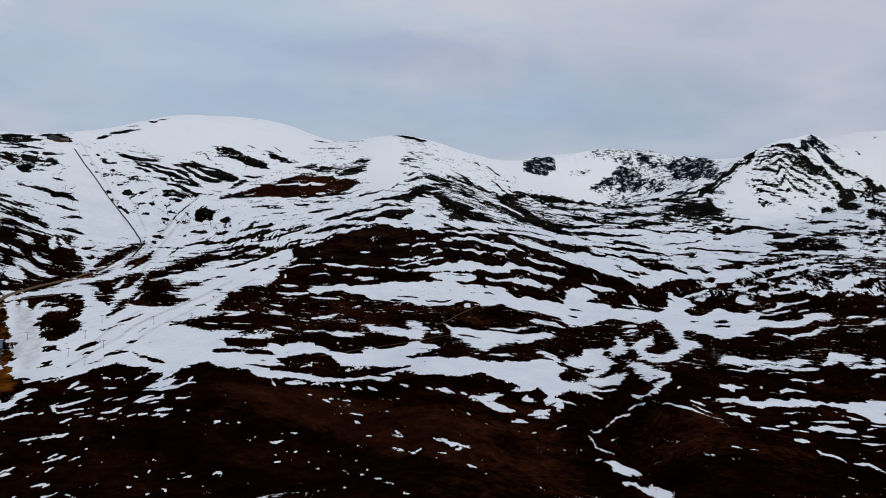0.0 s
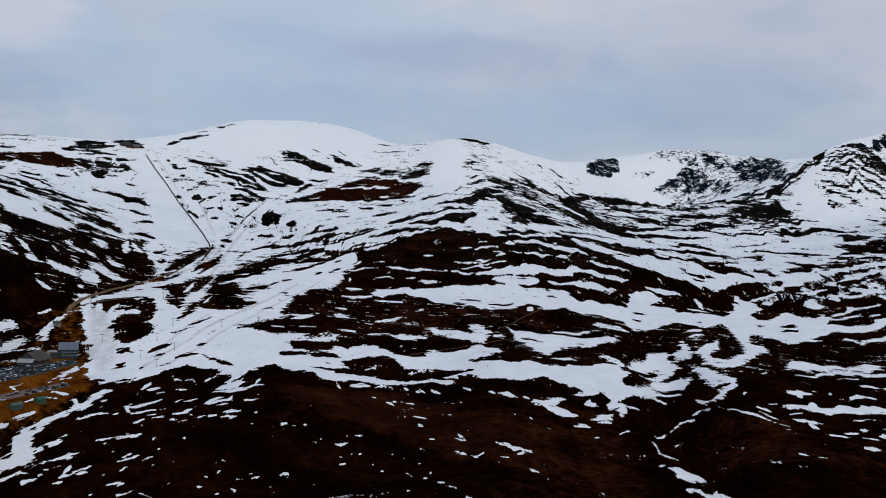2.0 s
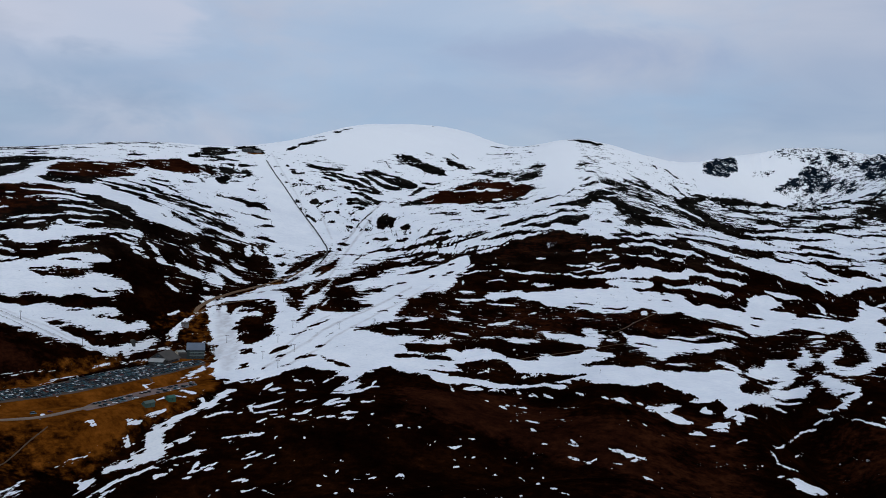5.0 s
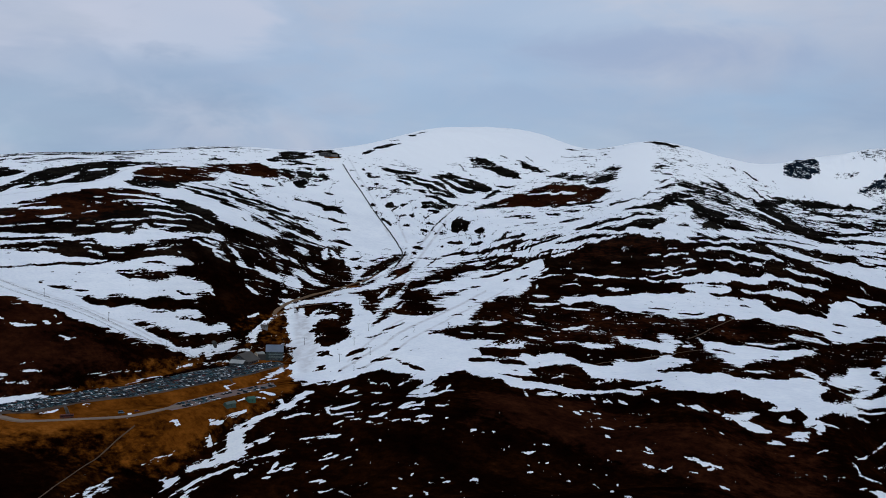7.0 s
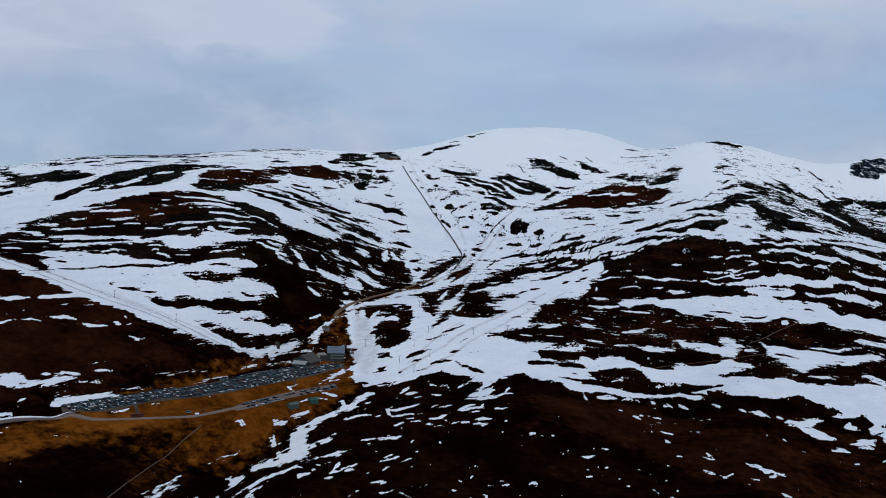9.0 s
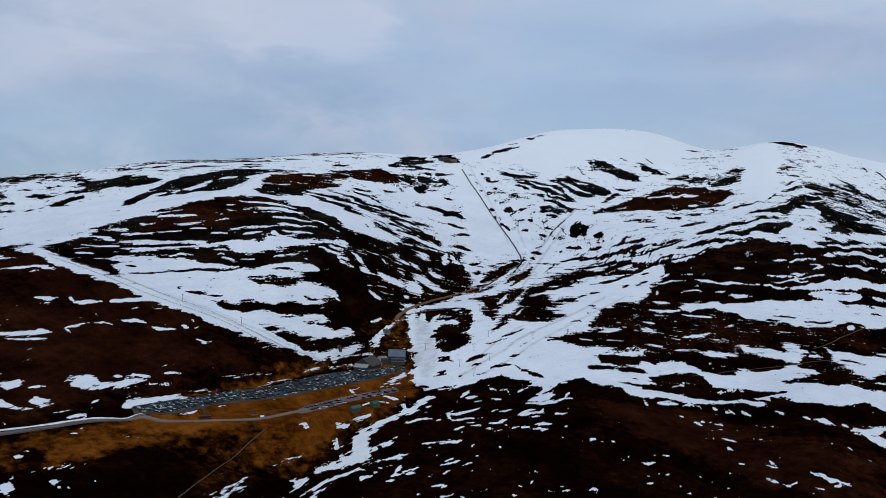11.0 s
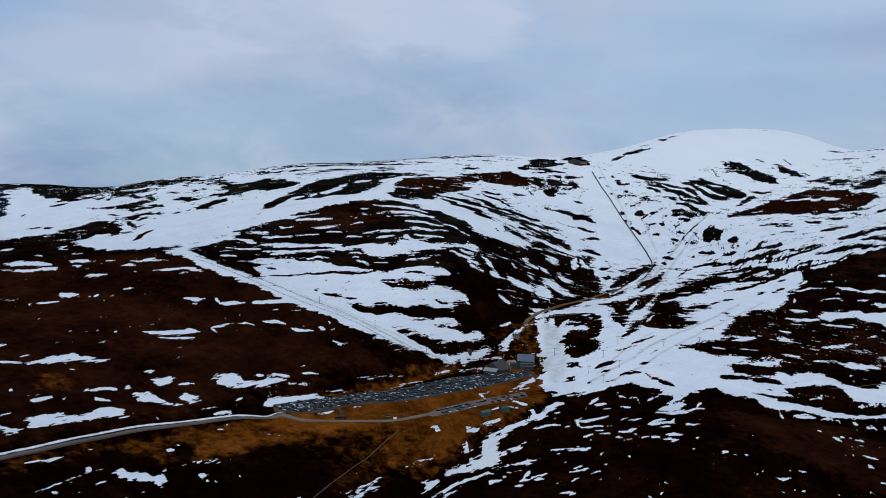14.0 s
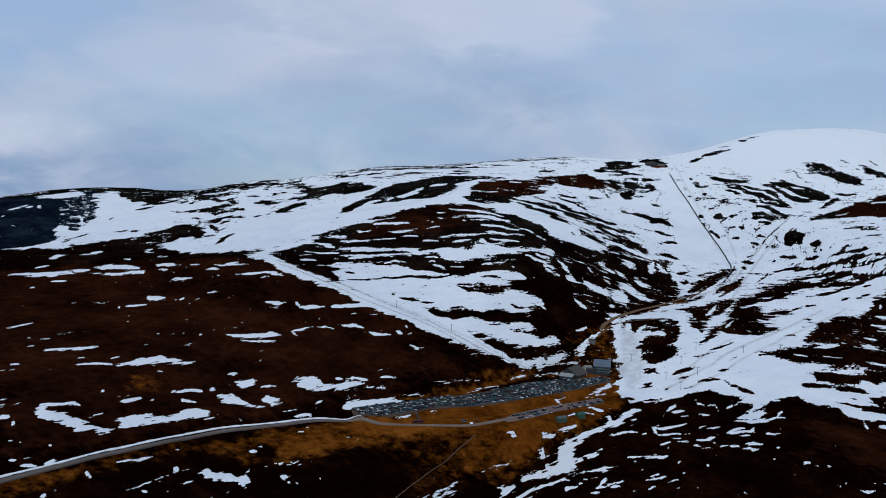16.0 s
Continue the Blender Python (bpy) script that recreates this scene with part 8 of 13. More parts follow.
snow_speck((-219,763), (-216,763), (-212,763), (-213,764), (-216,765), (-219,764))
snow_speck((-176,723), (-173,721), (-171,720), (-171,722), (-174,724), (-176,725))
snow_speck((-369,818), (-365,823), (-361,828), (-356,832), (-357,833), (-362,830), (-366,825), (-370,819))
snow_speck((-374,850), (-372,856), (-369,862), (-367,869), (-368,870), (-371,864), (-373,858), (-375,851))
snow_speck((-362,868), (-360,872), (-359,879), (-359,880), (-361,875), (-362,869))
snow_speck((-352,893), (-348,895), (-348,903), (-349,906), (-352,904), (-353,896))
snow_speck((-297,835), (-292,831), (-288,830), (-288,831), (-293,834), (-297,836))
snow_speck((-316,874), (-313,875), (-311,879), (-312,882), (-315,880), (-317,876))
snow_speck((-285,823), (-283,824), (-282,828), (-283,829), (-285,828), (-286,824))
snow_speck((-271,816), (-267,815), (-264,815), (-264,816), (-268,817), (-271,817))
snow_speck((-345,845), (-341,841), (-338,840), (-338,842), (-342,846), (-345,847))
snow_speck((-247,929), (-245,939), (-243,950), (-242,963), (-244,966), (-246,958), (-248,948), (-249,934))
snow_speck((-235,915), (-233,925), (-233,939), (-235,942), (-237,934), (-237,919))
snow_speck((-311,896), (-306,897), (-303,903), (-304,906), (-309,906), (-312,899))
snow_speck((-357,834), (-352,833), (-347,833), (-347,834), (-353,835), (-358,835))
snow_speck((-287,836), (-279,841), (-272,833), (-258,829), (-250,834), (-252,825), (-264,825), (-276,831))
snow_speck((-294,763), (-294,772), (-289,776), (-282,776), (-286,770), (-291,765))
clean_snow((-212,1047), (42,1173), (41,1135), (14,1082), (-5,1069), (-18,1071), (-37,1102), (-50,1101), (-55,1079), (-82,1099), (-100,1090), (-117,1075), (-134,1061), (-146,1055), (-163,1045), (-176,1018), (-193,1011), (-207,1024))
dark_moor((-214,998), (-192,1004), (-175,1009), (-156,1040), (-133,1054), (-111,1074), (-81,1089), (-48,1069), (-30,1072), (-5,1063), (20,1075), (39,1093), (25,638), (-139,660))
heath((-218,944), (-108,1047), (-43,958), (29,897), (27,824), (-36,841), (-140,871), (-195,847))
bare_streak((-185,1050), (-181,1054), (-177,1061), (-173,1071), (-174,1075), (-179,1071), (-183,1064), (-186,1055))
bare_streak((-174,1095), (-167,1100), (-159,1107), (-152,1118), (-152,1121), (-161,1117), (-168,1109), (-175,1099))
bare_streak((-80,1117), (-73,1106), (-66,1105), (-67,1112), (-74,1124), (-80,1124))
bare_streak((-63,1108), (-58,1098), (-53,1094), (-53,1097), (-58,1107), (-63,1111))
bare_streak((-51,1111), (-44,1090), (-37,1076), (-36,1082), (-43,1104), (-51,1116))
bare_streak((-167,1035), (-159,1035), (-152,1038), (-144,1043), (-145,1048), (-153,1049), (-161,1046), (-168,1040))
snow_speck((-161,1016), (-156,1021), (-152,1032), (-147,1045), (-148,1049), (-154,1044), (-158,1034), (-162,1021))
snow_speck((-136,1049), (-131,1048), (-126,1050), (-121,1055), (-122,1058), (-127,1059), (-132,1057), (-136,1052))
snow_speck((-111,1071), (-107,1064), (-104,1062), (-104,1066), (-107,1072), (-111,1074))
snow_speck((-95,1069), (-90,1060), (-84,1055), (-84,1058), (-90,1069), (-95,1072))
snow_speck((-79,1069), (-73,1056), (-67,1047), (-67,1050), (-73,1064), (-79,1072))
snow_speck((-41,1049), (-36,1034), (-31,1025), (-31,1028), (-36,1043), (-41,1053))
snow_speck((-116,984), (-111,980), (-107,982), (-107,987), (-112,991), (-116,988))
snow_speck((-114,995), (-111,994), (-109,999), (-109,1003), (-112,1004), (-114,999))
snow_speck((-97,1001), (-93,998), (-90,1001), (-90,1005), (-94,1008), (-97,1004))
snow_speck((-99,940), (-96,931), (-92,926), (-92,929), (-96,938), (-99,943))
snow_speck((-80,939), (-76,936), (-71,936), (-71,938), (-76,942), (-80,942))
snow_speck((-82,910), (-78,907), (-73,907), (-73,910), (-78,914), (-83,912))
snow_speck((-177,879), (-175,881), (-173,886), (-174,887), (-176,885), (-178,881))
snow_speck((-175,836), (-171,838), (-168,841), (-168,843), (-172,841), (-176,838))
snow_speck((-131,848), (-126,850), (-122,853), (-122,854), (-127,853), (-131,850))
snow_speck((-135,842), (-133,842), (-131,844), (-131,845), (-133,844), (-135,842))
snow_speck((-142,823), (-138,825), (-134,828), (-130,832), (-130,833), (-134,831), (-138,828), (-142,824))
snow_speck((-120,840), (-118,839), (-116,840), (-116,841), (-118,842), (-120,841))
snow_speck((-133,792), (-131,793), (-129,796), (-129,797), (-132,797), (-133,794))
snow_speck((-81,803), (-77,801), (-74,799), (-70,796), (-70,799), (-74,806), (-78,808), (-81,805))
snow_speck((-83,831), (-80,829), (-77,830), (-77,831), (-80,833), (-83,833))
snow_speck((-73,828), (-71,828), (-68,829), (-68,830), (-71,830), (-73,829))
snow_speck((-61,816), (-60,811), (-58,808), (-58,809), (-59,814), (-61,817))
snow_speck((-44,658), (-41,653), (-38,650), (-35,650), (-35,651), (-38,656), (-41,659), (-44,661))
snow_speck((-37,647), (-33,645), (-29,644), (-29,645), (-33,648), (-37,648))
snow_speck((-46,879), (-40,874), (-34,870), (-28,867), (-28,868), (-34,873), (-40,877), (-46,880))
snow_speck((-39,883), (-36,878), (-32,875), (-32,876), (-35,881), (-39,885))
snow_speck((-42,852), (-38,847), (-33,843), (-29,841), (-29,843), (-33,847), (-37,851), (-42,853))
snow_speck((-26,839), (-23,836), (-19,836), (-19,838), (-23,840), (-26,840))
snow_speck((-5,862), (3,859), (11,858), (19,858), (28,860), (28,863), (20,864), (12,865), (4,865), (-5,865))
snow_speck((-2,839), (3,836), (8,837), (8,839), (3,840), (-2,840))
snow_speck((-5,828), (-1,827), (3,827), (8,828), (8,829), (4,830), (-1,831), (-5,830))
snow_speck((-63,644), (-61,641), (-60,641), (-60,642), (-61,645), (-63,645))
snow_speck((-44,640), (-42,637), (-41,635), (-41,636), (-42,639), (-44,640))
snow_speck((-23,634), (-20,634), (-17,634), (-17,635), (-20,635), (-23,635))
snow_speck((-123,819), (-120,823), (-118,828), (-118,829), (-121,826), (-124,820))
snow_speck((-116,799), (-114,797), (-113,798), (-113,800), (-114,801), (-116,801))
snow_speck((-99,800), (-97,798), (-95,798), (-95,799), (-97,801), (-99,801))
snow_speck((-13,1010), (-11,1001), (-7,1000), (-7,1003), (-10,1011), (-13,1013))
snow_speck((27,815), (29,814), (32,817), (32,819), (29,820), (27,818))
snow_speck((-19,841), (-15,844), (-12,848), (-12,849), (-16,846), (-19,842))
snow_speck((-86,788), (-84,788), (-83,789), (-83,791), (-85,791), (-86,790))
snow_speck((15,848), (19,850), (23,855), (23,857), (19,854), (15,850))
snow_speck((27,942), (28,938), (30,938), (31,940), (29,944), (27,944))
snow_speck((12,936), (12,934), (13,934), (14,935), (13,938), (12,938))
snow_speck((30,998), (34,1004), (37,1018), (37,1022), (33,1015), (30,1002))
snow_speck((22,1009), (25,1007), (28,1012), (28,1015), (26,1017), (22,1013))
snow_streak((-4,1006), (7,1016), (13,1007), (16,996), (7,991), (0,999))
clean_snow((28,1159), (42,1184), (147,1226), (148,1207), (224,1277), (203,1285), (165,1224), (147,1166), (141,1144), (156,1159), (198,1255), (227,1254), (235,1238), (236,1224), (223,1232), (203,1236), (195,1210), (169,1151), (142,1097), (130,1078), (137,1052), (129,1036), (129,1064), (119,1063), (113,1057), (121,1087), (127,1106), (112,1115), (104,1105), (92,1113), (81,1138), (61,1142), (41,1148), (27,1131))
bare_streak((144,1169), (156,1208), (195,1282), (209,1279), (196,1264), (162,1177), (145,1148))
snow_streak((31,995), (44,1032), (58,1070), (71,1083), (63,1055), (59,1033), (71,1030), (82,1020), (76,1008), (60,996), (52,1001), (43,1008))
snow_streak((86,1066), (97,1089), (104,1065), (98,1061))
snow_streak((92,1015), (105,1038), (117,1038), (118,1022), (114,1008), (99,1012))
snow_streak((75,974), (80,974), (86,979), (91,986), (92,992), (87,993), (81,989), (75,980))
snow_streak((78,1097), (86,1098), (93,1100), (101,1103), (101,1106), (94,1107), (86,1105), (78,1100))
snow_streak((120,1103), (125,1101), (130,1105), (131,1109), (126,1111), (121,1107))
snow_streak((138,1066), (144,1062), (151,1065), (151,1069), (146,1070), (139,1069))
snow_streak((182,1191), (197,1213), (209,1216), (219,1211), (228,1199), (229,1202), (220,1216), (210,1224), (198,1220), (183,1196))
snow_streak((183,1179), (191,1186), (199,1191), (200,1194), (194,1195), (185,1184))
snow_streak((126,986), (129,984), (132,988), (133,991), (130,993), (126,989))
snow_streak((119,974), (122,978), (126,985), (126,986), (122,983), (119,976))
snow_streak((244,1269), (256,1255), (265,1211), (285,1192), (282,1161), (267,1157), (257,1140), (248,1145), (251,1158), (259,1165), (251,1191), (248,1232))
bare_streak((255,1177), (260,1172), (265,1170), (271,1172), (271,1176), (266,1179), (261,1181), (255,1181))
snow_speck((256,1152), (247,1155), (239,1164), (231,1177), (231,1175), (238,1159), (247,1149), (256,1149))
snow_speck((233,1168), (240,1144), (242,1136), (232,1146), (232,1144), (242,1131), (241,1146), (233,1170))
snow_speck((232,1146), (227,1148), (222,1146), (222,1144), (227,1142), (232,1144))
snow_speck((223,1133), (216,1141), (206,1139), (195,1107), (196,1106), (207,1133), (215,1134), (223,1130))
snow_speck((196,1107), (182,1065), (168,1015), (157,986), (157,984), (168,1009), (182,1060), (196,1106))
snow_speck((148,968), (150,955), (151,942), (151,926), (152,927), (153,947), (152,962), (149,970))
snow_speck((151,929), (156,923), (162,923), (170,933), (171,938), (165,933), (158,932), (152,932))
snow_speck((146,890), (149,893), (152,899), (153,901), (149,898), (146,892))
snow_speck((166,870), (170,871), (175,875), (181,883), (182,887), (177,883), (171,878), (166,873))
snow_speck((247,1138), (256,1110), (266,1089), (278,1074), (289,1061), (290,1063), (280,1079), (268,1093), (257,1113), (247,1139))
snow_speck((25,819), (29,817), (34,815), (34,818), (30,822), (25,821))
snow_speck((33,683), (34,682), (35,684), (36,686), (34,687), (33,685))
snow_speck((91,947), (94,949), (97,954), (97,956), (94,954), (91,949))
snow_speck((36,840), (38,839), (40,841), (40,842), (38,843), (36,841))
snow_speck((279,1136), (282,1137), (285,1141), (285,1143), (282,1143), (279,1138))
snow_speck((320,1220), (323,1219), (328,1224), (329,1228), (326,1229), (321,1224))
snow_speck((117,1104), (120,1093), (125,1086), (125,1088), (122,1099), (118,1106))
snow_speck((155,893), (163,901), (178,907), (192,927), (197,917), (187,888), (179,886), (164,877))
snow_speck((158,841), (169,860), (178,867), (181,857), (205,897), (217,894), (214,870), (188,832), (181,834), (172,840), (164,835))
snow_streak((334,1168), (350,1176), (358,1166), (371,1177), (362,1159), (349,1149), (341,1155))
snow_streak((365,1228), (391,1238), (417,1246), (442,1250), (465,1251), (487,1249), (489,1254), (469,1261), (446,1262), (421,1258), (394,1248), (367,1234))
snow_streak((528,1258), (539,1255), (551,1255), (564,1256), (578,1259), (580,1264), (569,1267), (557,1268), (543,1266), (530,1263))
snow_streak((547,1227), (552,1226), (558,1228), (566,1233), (568,1237), (563,1239), (556,1236), (549,1232))
snow_streak((394,1153), (407,1159), (421,1166), (432,1167), (443,1167), (444,1170), (435,1175), (424,1177), (410,1168), (395,1156))
snow_streak((438,1212), (443,1209), (448,1208), (455,1209), (456,1211), (451,1214), (445,1215), (439,1215))
snow_streak((464,1204), (471,1208), (479,1216), (480,1219), (472,1216), (464,1207))
snow_streak((416,1230), (426,1232), (436,1234), (447,1238), (448,1240), (438,1239), (428,1237), (417,1232))
snow_streak((386,1175), (387,1170), (391,1171), (392,1173), (391,1178), (387,1178))
clean_snow((313,1109), (336,1126), (359,1136), (358,1122), (377,1132), (412,1138), (446,1141), (484,1151), (516,1163), (536,1167), (505,1097), (494,1097), (487,1111), (473,1123), (450,1131), (424,1116), (404,1115), (385,1117), (365,1105), (349,1105), (337,1107), (322,1100))
snow_streak((404,1053), (419,1068), (446,1074), (460,1070), (446,1058), (422,1053), (407,1045))
snow_streak((365,1055), (370,1056), (376,1057), (382,1061), (383,1063), (378,1063), (372,1061), (365,1057))
snow_streak((381,1050), (388,1046), (395,1044), (403,1043), (404,1045), (398,1049), (390,1052), (382,1052))
snow_streak((315,1074), (324,1069), (335,1067), (347,1069), (349,1072), (339,1077), (328,1078), (316,1079))
snow_streak((330,1065), (332,1058), (335,1054), (339,1052), (340,1055), (339,1062), (336,1067), (332,1068))
snow_streak((314,1085), (322,1087), (331,1092), (341,1099), (341,1101), (333,1098), (324,1093), (315,1087))
snow_streak((283,1100), (288,1093), (293,1088), (299,1086), (300,1088), (295,1094), (290,1098), (284,1102))
snow_streak((284,1089), (290,1074), (298,1065), (308,1062), (309,1063), (299,1069), (291,1077), (284,1090))
snow_streak((298,1108), (303,1109), (308,1111), (314,1114), (314,1115), (310,1115), (304,1113), (299,1110))
snow_streak((291,1058), (297,1052), (303,1048), (310,1047), (310,1048), (304,1052), (298,1056), (292,1059))
snow_streak((387,1074), (390,1070), (395,1071), (396,1074), (393,1078), (388,1077))
snow_streak((389,1098), (399,1097), (409,1098), (420,1099), (432,1101), (433,1104), (422,1104), (412,1104), (401,1102), (389,1100))
snow_streak((409,1075), (421,1077), (433,1081), (446,1085), (459,1089), (460,1092), (448,1090), (436,1087), (423,1082), (410,1077))
snow_streak((453,1107), (462,1103), (471,1100), (482,1099), (483,1101), (474,1106), (465,1108), (454,1109))
snow_streak((426,1039), (436,1039), (447,1041), (459,1044), (460,1046), (450,1047), (439,1045), (427,1041))
snow_streak((446,1029), (454,1027), (464,1027), (475,1030), (477,1033), (468,1035), (458,1035), (448,1032))
snow_streak((457,1056), (464,1052), (471,1050), (479,1049), (480,1051), (474,1056), (467,1058), (458,1058))
snow_streak((452,1008), (458,1010), (465,1015), (466,1017), (460,1016), (453,1011))
snow_streak((373,1019), (377,1015), (383,1013), (389,1013), (390,1016), (386,1020), (381,1022), (375,1022))
snow_streak((385,989), (385,981), (388,980), (389,983), (390,990), (387,992))
snow_streak((388,980), (396,977), (402,972), (406,962), (407,964), (406,978), (399,984), (389,982))
snow_streak((410,959), (418,958), (426,958), (431,951), (436,944), (438,948), (436,959), (432,969), (422,967), (411,963))
snow_streak((293,969), (298,965), (303,965), (304,967), (300,971), (294,971))
snow_streak((309,965), (314,963), (320,964), (321,966), (316,968), (310,967))
snow_streak((388,919), (392,914), (396,911), (397,912), (394,918), (389,920))
snow_streak((339,1042), (348,1041), (357,1042), (367,1045), (368,1047), (359,1048), (350,1047), (340,1044))
snow_streak((482,1084), (488,1084), (494,1085), (501,1088), (502,1090), (496,1090), (490,1089), (483,1086))
snow_streak((474,1073), (481,1074), (489,1078), (490,1080), (483,1079), (475,1075))
dark_moor((-542,605), (-505,624), (-438,680), (-441,729), (-440,799), (-426,928), (-389,875), (-383,833), (-387,788), (-392,762), (-396,739), (-398,703), (-415,668), (-500,556))
dark_moor((-553,617), (-503,642), (-500,690), (-471,732), (-453,800), (-441,860), (-431,961), (-423,936), (-432,842), (-444,754), (-445,690), (-508,628), (-542,605))
dark_moor((-387,776), (-381,811), (-375,850), (-370,896), (-368,939), (-306,780), (-365,765), (-377,767), (-374,785))
snow_speck((-392,762), (-387,788), (-384,817), (-381,842), (-379,858), (-377,898), (-376,958), (-369,941), (-371,883), (-375,849), (-378,829), (-383,802), (-388,777))
snow_speck((-389,850), (-383,845), (-377,842), (-380,837), (-385,840))
snow_speck((-392,748), (-384,781), (-381,767), (-372,769), (-377,752), (-385,734), (-389,737))
snow_speck((-405,730), (-403,742), (-397,752), (-395,747), (-400,736))
snow_speck((-399,756), (-397,767), (-395,778), (-394,789), (-394,790), (-396,779), (-398,768), (-399,757))
snow_speck((-397,728), (-395,725), (-394,723), (-391,722), (-391,723), (-393,726), (-395,728), (-397,729))
snow_speck((-404,792), (-401,805), (-398,819), (-393,829), (-393,831), (-400,823), (-403,808), (-405,793))
snow_speck((-405,842), (-399,840), (-395,842), (-392,847), (-393,849), (-398,849), (-402,848), (-407,847))
snow_speck((-439,837), (-436,836), (-433,838), (-434,840), (-437,841), (-439,838))
snow_speck((-418,700), (-416,703), (-414,707), (-415,708), (-417,705), (-419,701))
snow_speck((-414,702), (-412,704), (-411,708), (-413,706), (-414,702))
snow_speck((-508,583), (-506,583), (-505,585), (-505,586), (-508,586), (-509,584))
snow_speck((-502,587), (-499,588), (-498,589), (-498,590), (-501,590), (-503,588))
snow_speck((-494,686), (-491,690), (-489,695), (-490,696), (-494,693), (-495,688))
snow_speck((-502,640), (-499,646), (-497,653), (-497,664), (-499,665), (-500,657), (-502,648), (-503,640))
snow_speck((-375,781), (-373,787), (-371,792), (-369,798), (-372,793), (-374,787), (-375,781))
snow_speck((-334,797), (-328,798), (-321,800), (-315,803), (-315,804), (-322,803), (-329,801), (-335,798))
snow_speck((-384,850), (-386,854), (-389,855), (-389,853), (-386,849), (-384,848))
snow_speck((-450,686), (-447,685), (-448,689), (-451,693), (-453,693), (-452,689))
snow_speck((-520,781), (-517,789), (-515,799), (-515,812), (-518,816), (-521,808), (-523,797), (-522,784))
snow_speck((-427,886), (-429,920), (-431,953), (-426,947), (-424,916))
snow_speck((-558,641), (-559,651), (-554,679), (-542,709), (-534,710), (-543,688), (-554,658), (-552,639))
dark_moor((-529,732), (-523,762), (-517,796), (-516,838), (-514,884), (-513,935), (-514,935), (-517,887), (-521,844), (-527,808), (-533,775), (-536,740))
snow_speck((-545,720), (-542,731), (-539,742), (-537,753), (-534,765), (-535,766), (-538,754), (-540,743), (-543,732), (-545,721))
snow_speck((-534,772), (-532,783), (-529,794), (-527,806), (-525,818), (-528,806), (-530,795), (-532,783), (-534,772))
snow_speck((-516,878), (-516,890), (-515,901), (-515,912), (-515,913), (-516,901), (-517,890), (-516,879))
snow_speck((-520,810), (-515,819), (-512,831), (-510,846), (-513,850), (-517,840), (-520,827), (-522,814))
turf((-545,713), (-528,735), (-514,763), (-511,811), (-512,870), (-513,933), (-514,934), (-516,875), (-523,827), (-530,786), (-539,749), (-547,715))
dark_moor((-496,1131), (-488,1150), (-481,1168), (-474,1189), (-468,1211), (-472,1221), (-484,1208), (-492,1189), (-496,1164), (-499,1136))
bare_streak((-469,1214), (-460,1228), (-451,1244), (-443,1261), (-436,1281), (-437,1285), (-447,1271), (-457,1255), (-465,1238), (-471,1218))
bare_streak((-433,1204), (-423,1226), (-414,1251), (-402,1271), (-390,1292), (-378,1314), (-379,1317), (-392,1298), (-405,1279), (-417,1260), (-426,1233), (-435,1207))
bare_streak((-495,1103), (-485,1116), (-475,1128), (-462,1136), (-450,1142), (-451,1145), (-465,1140), (-477,1132), (-487,1119), (-496,1104))
bare_streak((-459,1277), (-451,1297), (-445,1321), (-441,1350), (-439,1384), (-442,1391), (-449,1365), (-455,1340), (-461,1315), (-463,1285))
bare_streak((-425,1287), (-419,1308), (-416,1333), (-414,1361), (-416,1365), (-422,1345), (-426,1320), (-427,1292))
bare_streak((-519,1317), (-510,1316), (-501,1317), (-493,1319), (-494,1323), (-504,1325), (-512,1325), (-520,1320))
bare_streak((-413,975), (-402,973), (-392,974), (-384,978), (-385,980), (-395,981), (-404,979), (-414,977))
bare_streak((-411,959), (-404,951), (-400,953), (-402,957), (-408,964), (-412,964))
bare_streak((-403,991), (-395,989), (-389,991), (-389,993), (-397,995), (-403,993))
bare_streak((-434,991), (-427,986), (-421,986), (-421,987), (-428,991), (-435,994))
snow_streak((-502,1020), (-497,1026), (-497,1042), (-498,1061), (-499,1080), (-501,1081), (-502,1063), (-502,1043), (-501,1026), (-504,1020))
snow_streak((-447,1257), (-465,1296), (-484,1320), (-500,1333), (-514,1341), (-514,1336), (-499,1322), (-483,1306), (-466,1286), (-448,1254))
snow_streak((-498,1110), (-488,1130), (-477,1151), (-465,1168), (-454,1189), (-448,1223), (-450,1227), (-458,1198), (-470,1178), (-482,1159), (-490,1135), (-499,1111))
snow_streak((-486,1101), (-475,1122), (-461,1138), (-444,1146), (-435,1176), (-437,1180), (-449,1158), (-467,1149), (-479,1129), (-488,1103))
snow_streak((-443,1255), (-438,1282), (-433,1311), (-431,1344), (-429,1380), (-430,1382), (-434,1349), (-437,1318), (-441,1288), (-445,1258))
snow_streak((-423,1234), (-417,1254), (-411,1273), (-406,1295), (-407,1298), (-414,1279), (-421,1261), (-425,1237))
bare_streak((-496,1080), (-488,1087), (-474,1049), (-476,1029), (-487,1029), (-494,1051))
snow_streak((-486,1087), (-476,1095), (-450,1053), (-418,994), (-419,981), (-434,992), (-462,1038))
dark_moor((-903,1041), (-906,1111), (-904,1165), (-827,1132), (-796,1146), (-757,1179), (-723,1222), (-679,1212), (-646,1187), (-618,1160), (-601,1136), (-608,1117), (-636,1073), (-664,1061), (-689,1016), (-743,963), (-788,903))
deep_snow((-946,1092), (-949,1150), (-908,1155), (-876,1170), (-828,1178), (-829,1226), (-868,1311), (-860,1343), (-862,1403), (-839,1292), (-798,1224), (-797,1186), (-800,1151), (-810,1123), (-829,1105), (-840,1079), (-851,1048), (-869,1000))
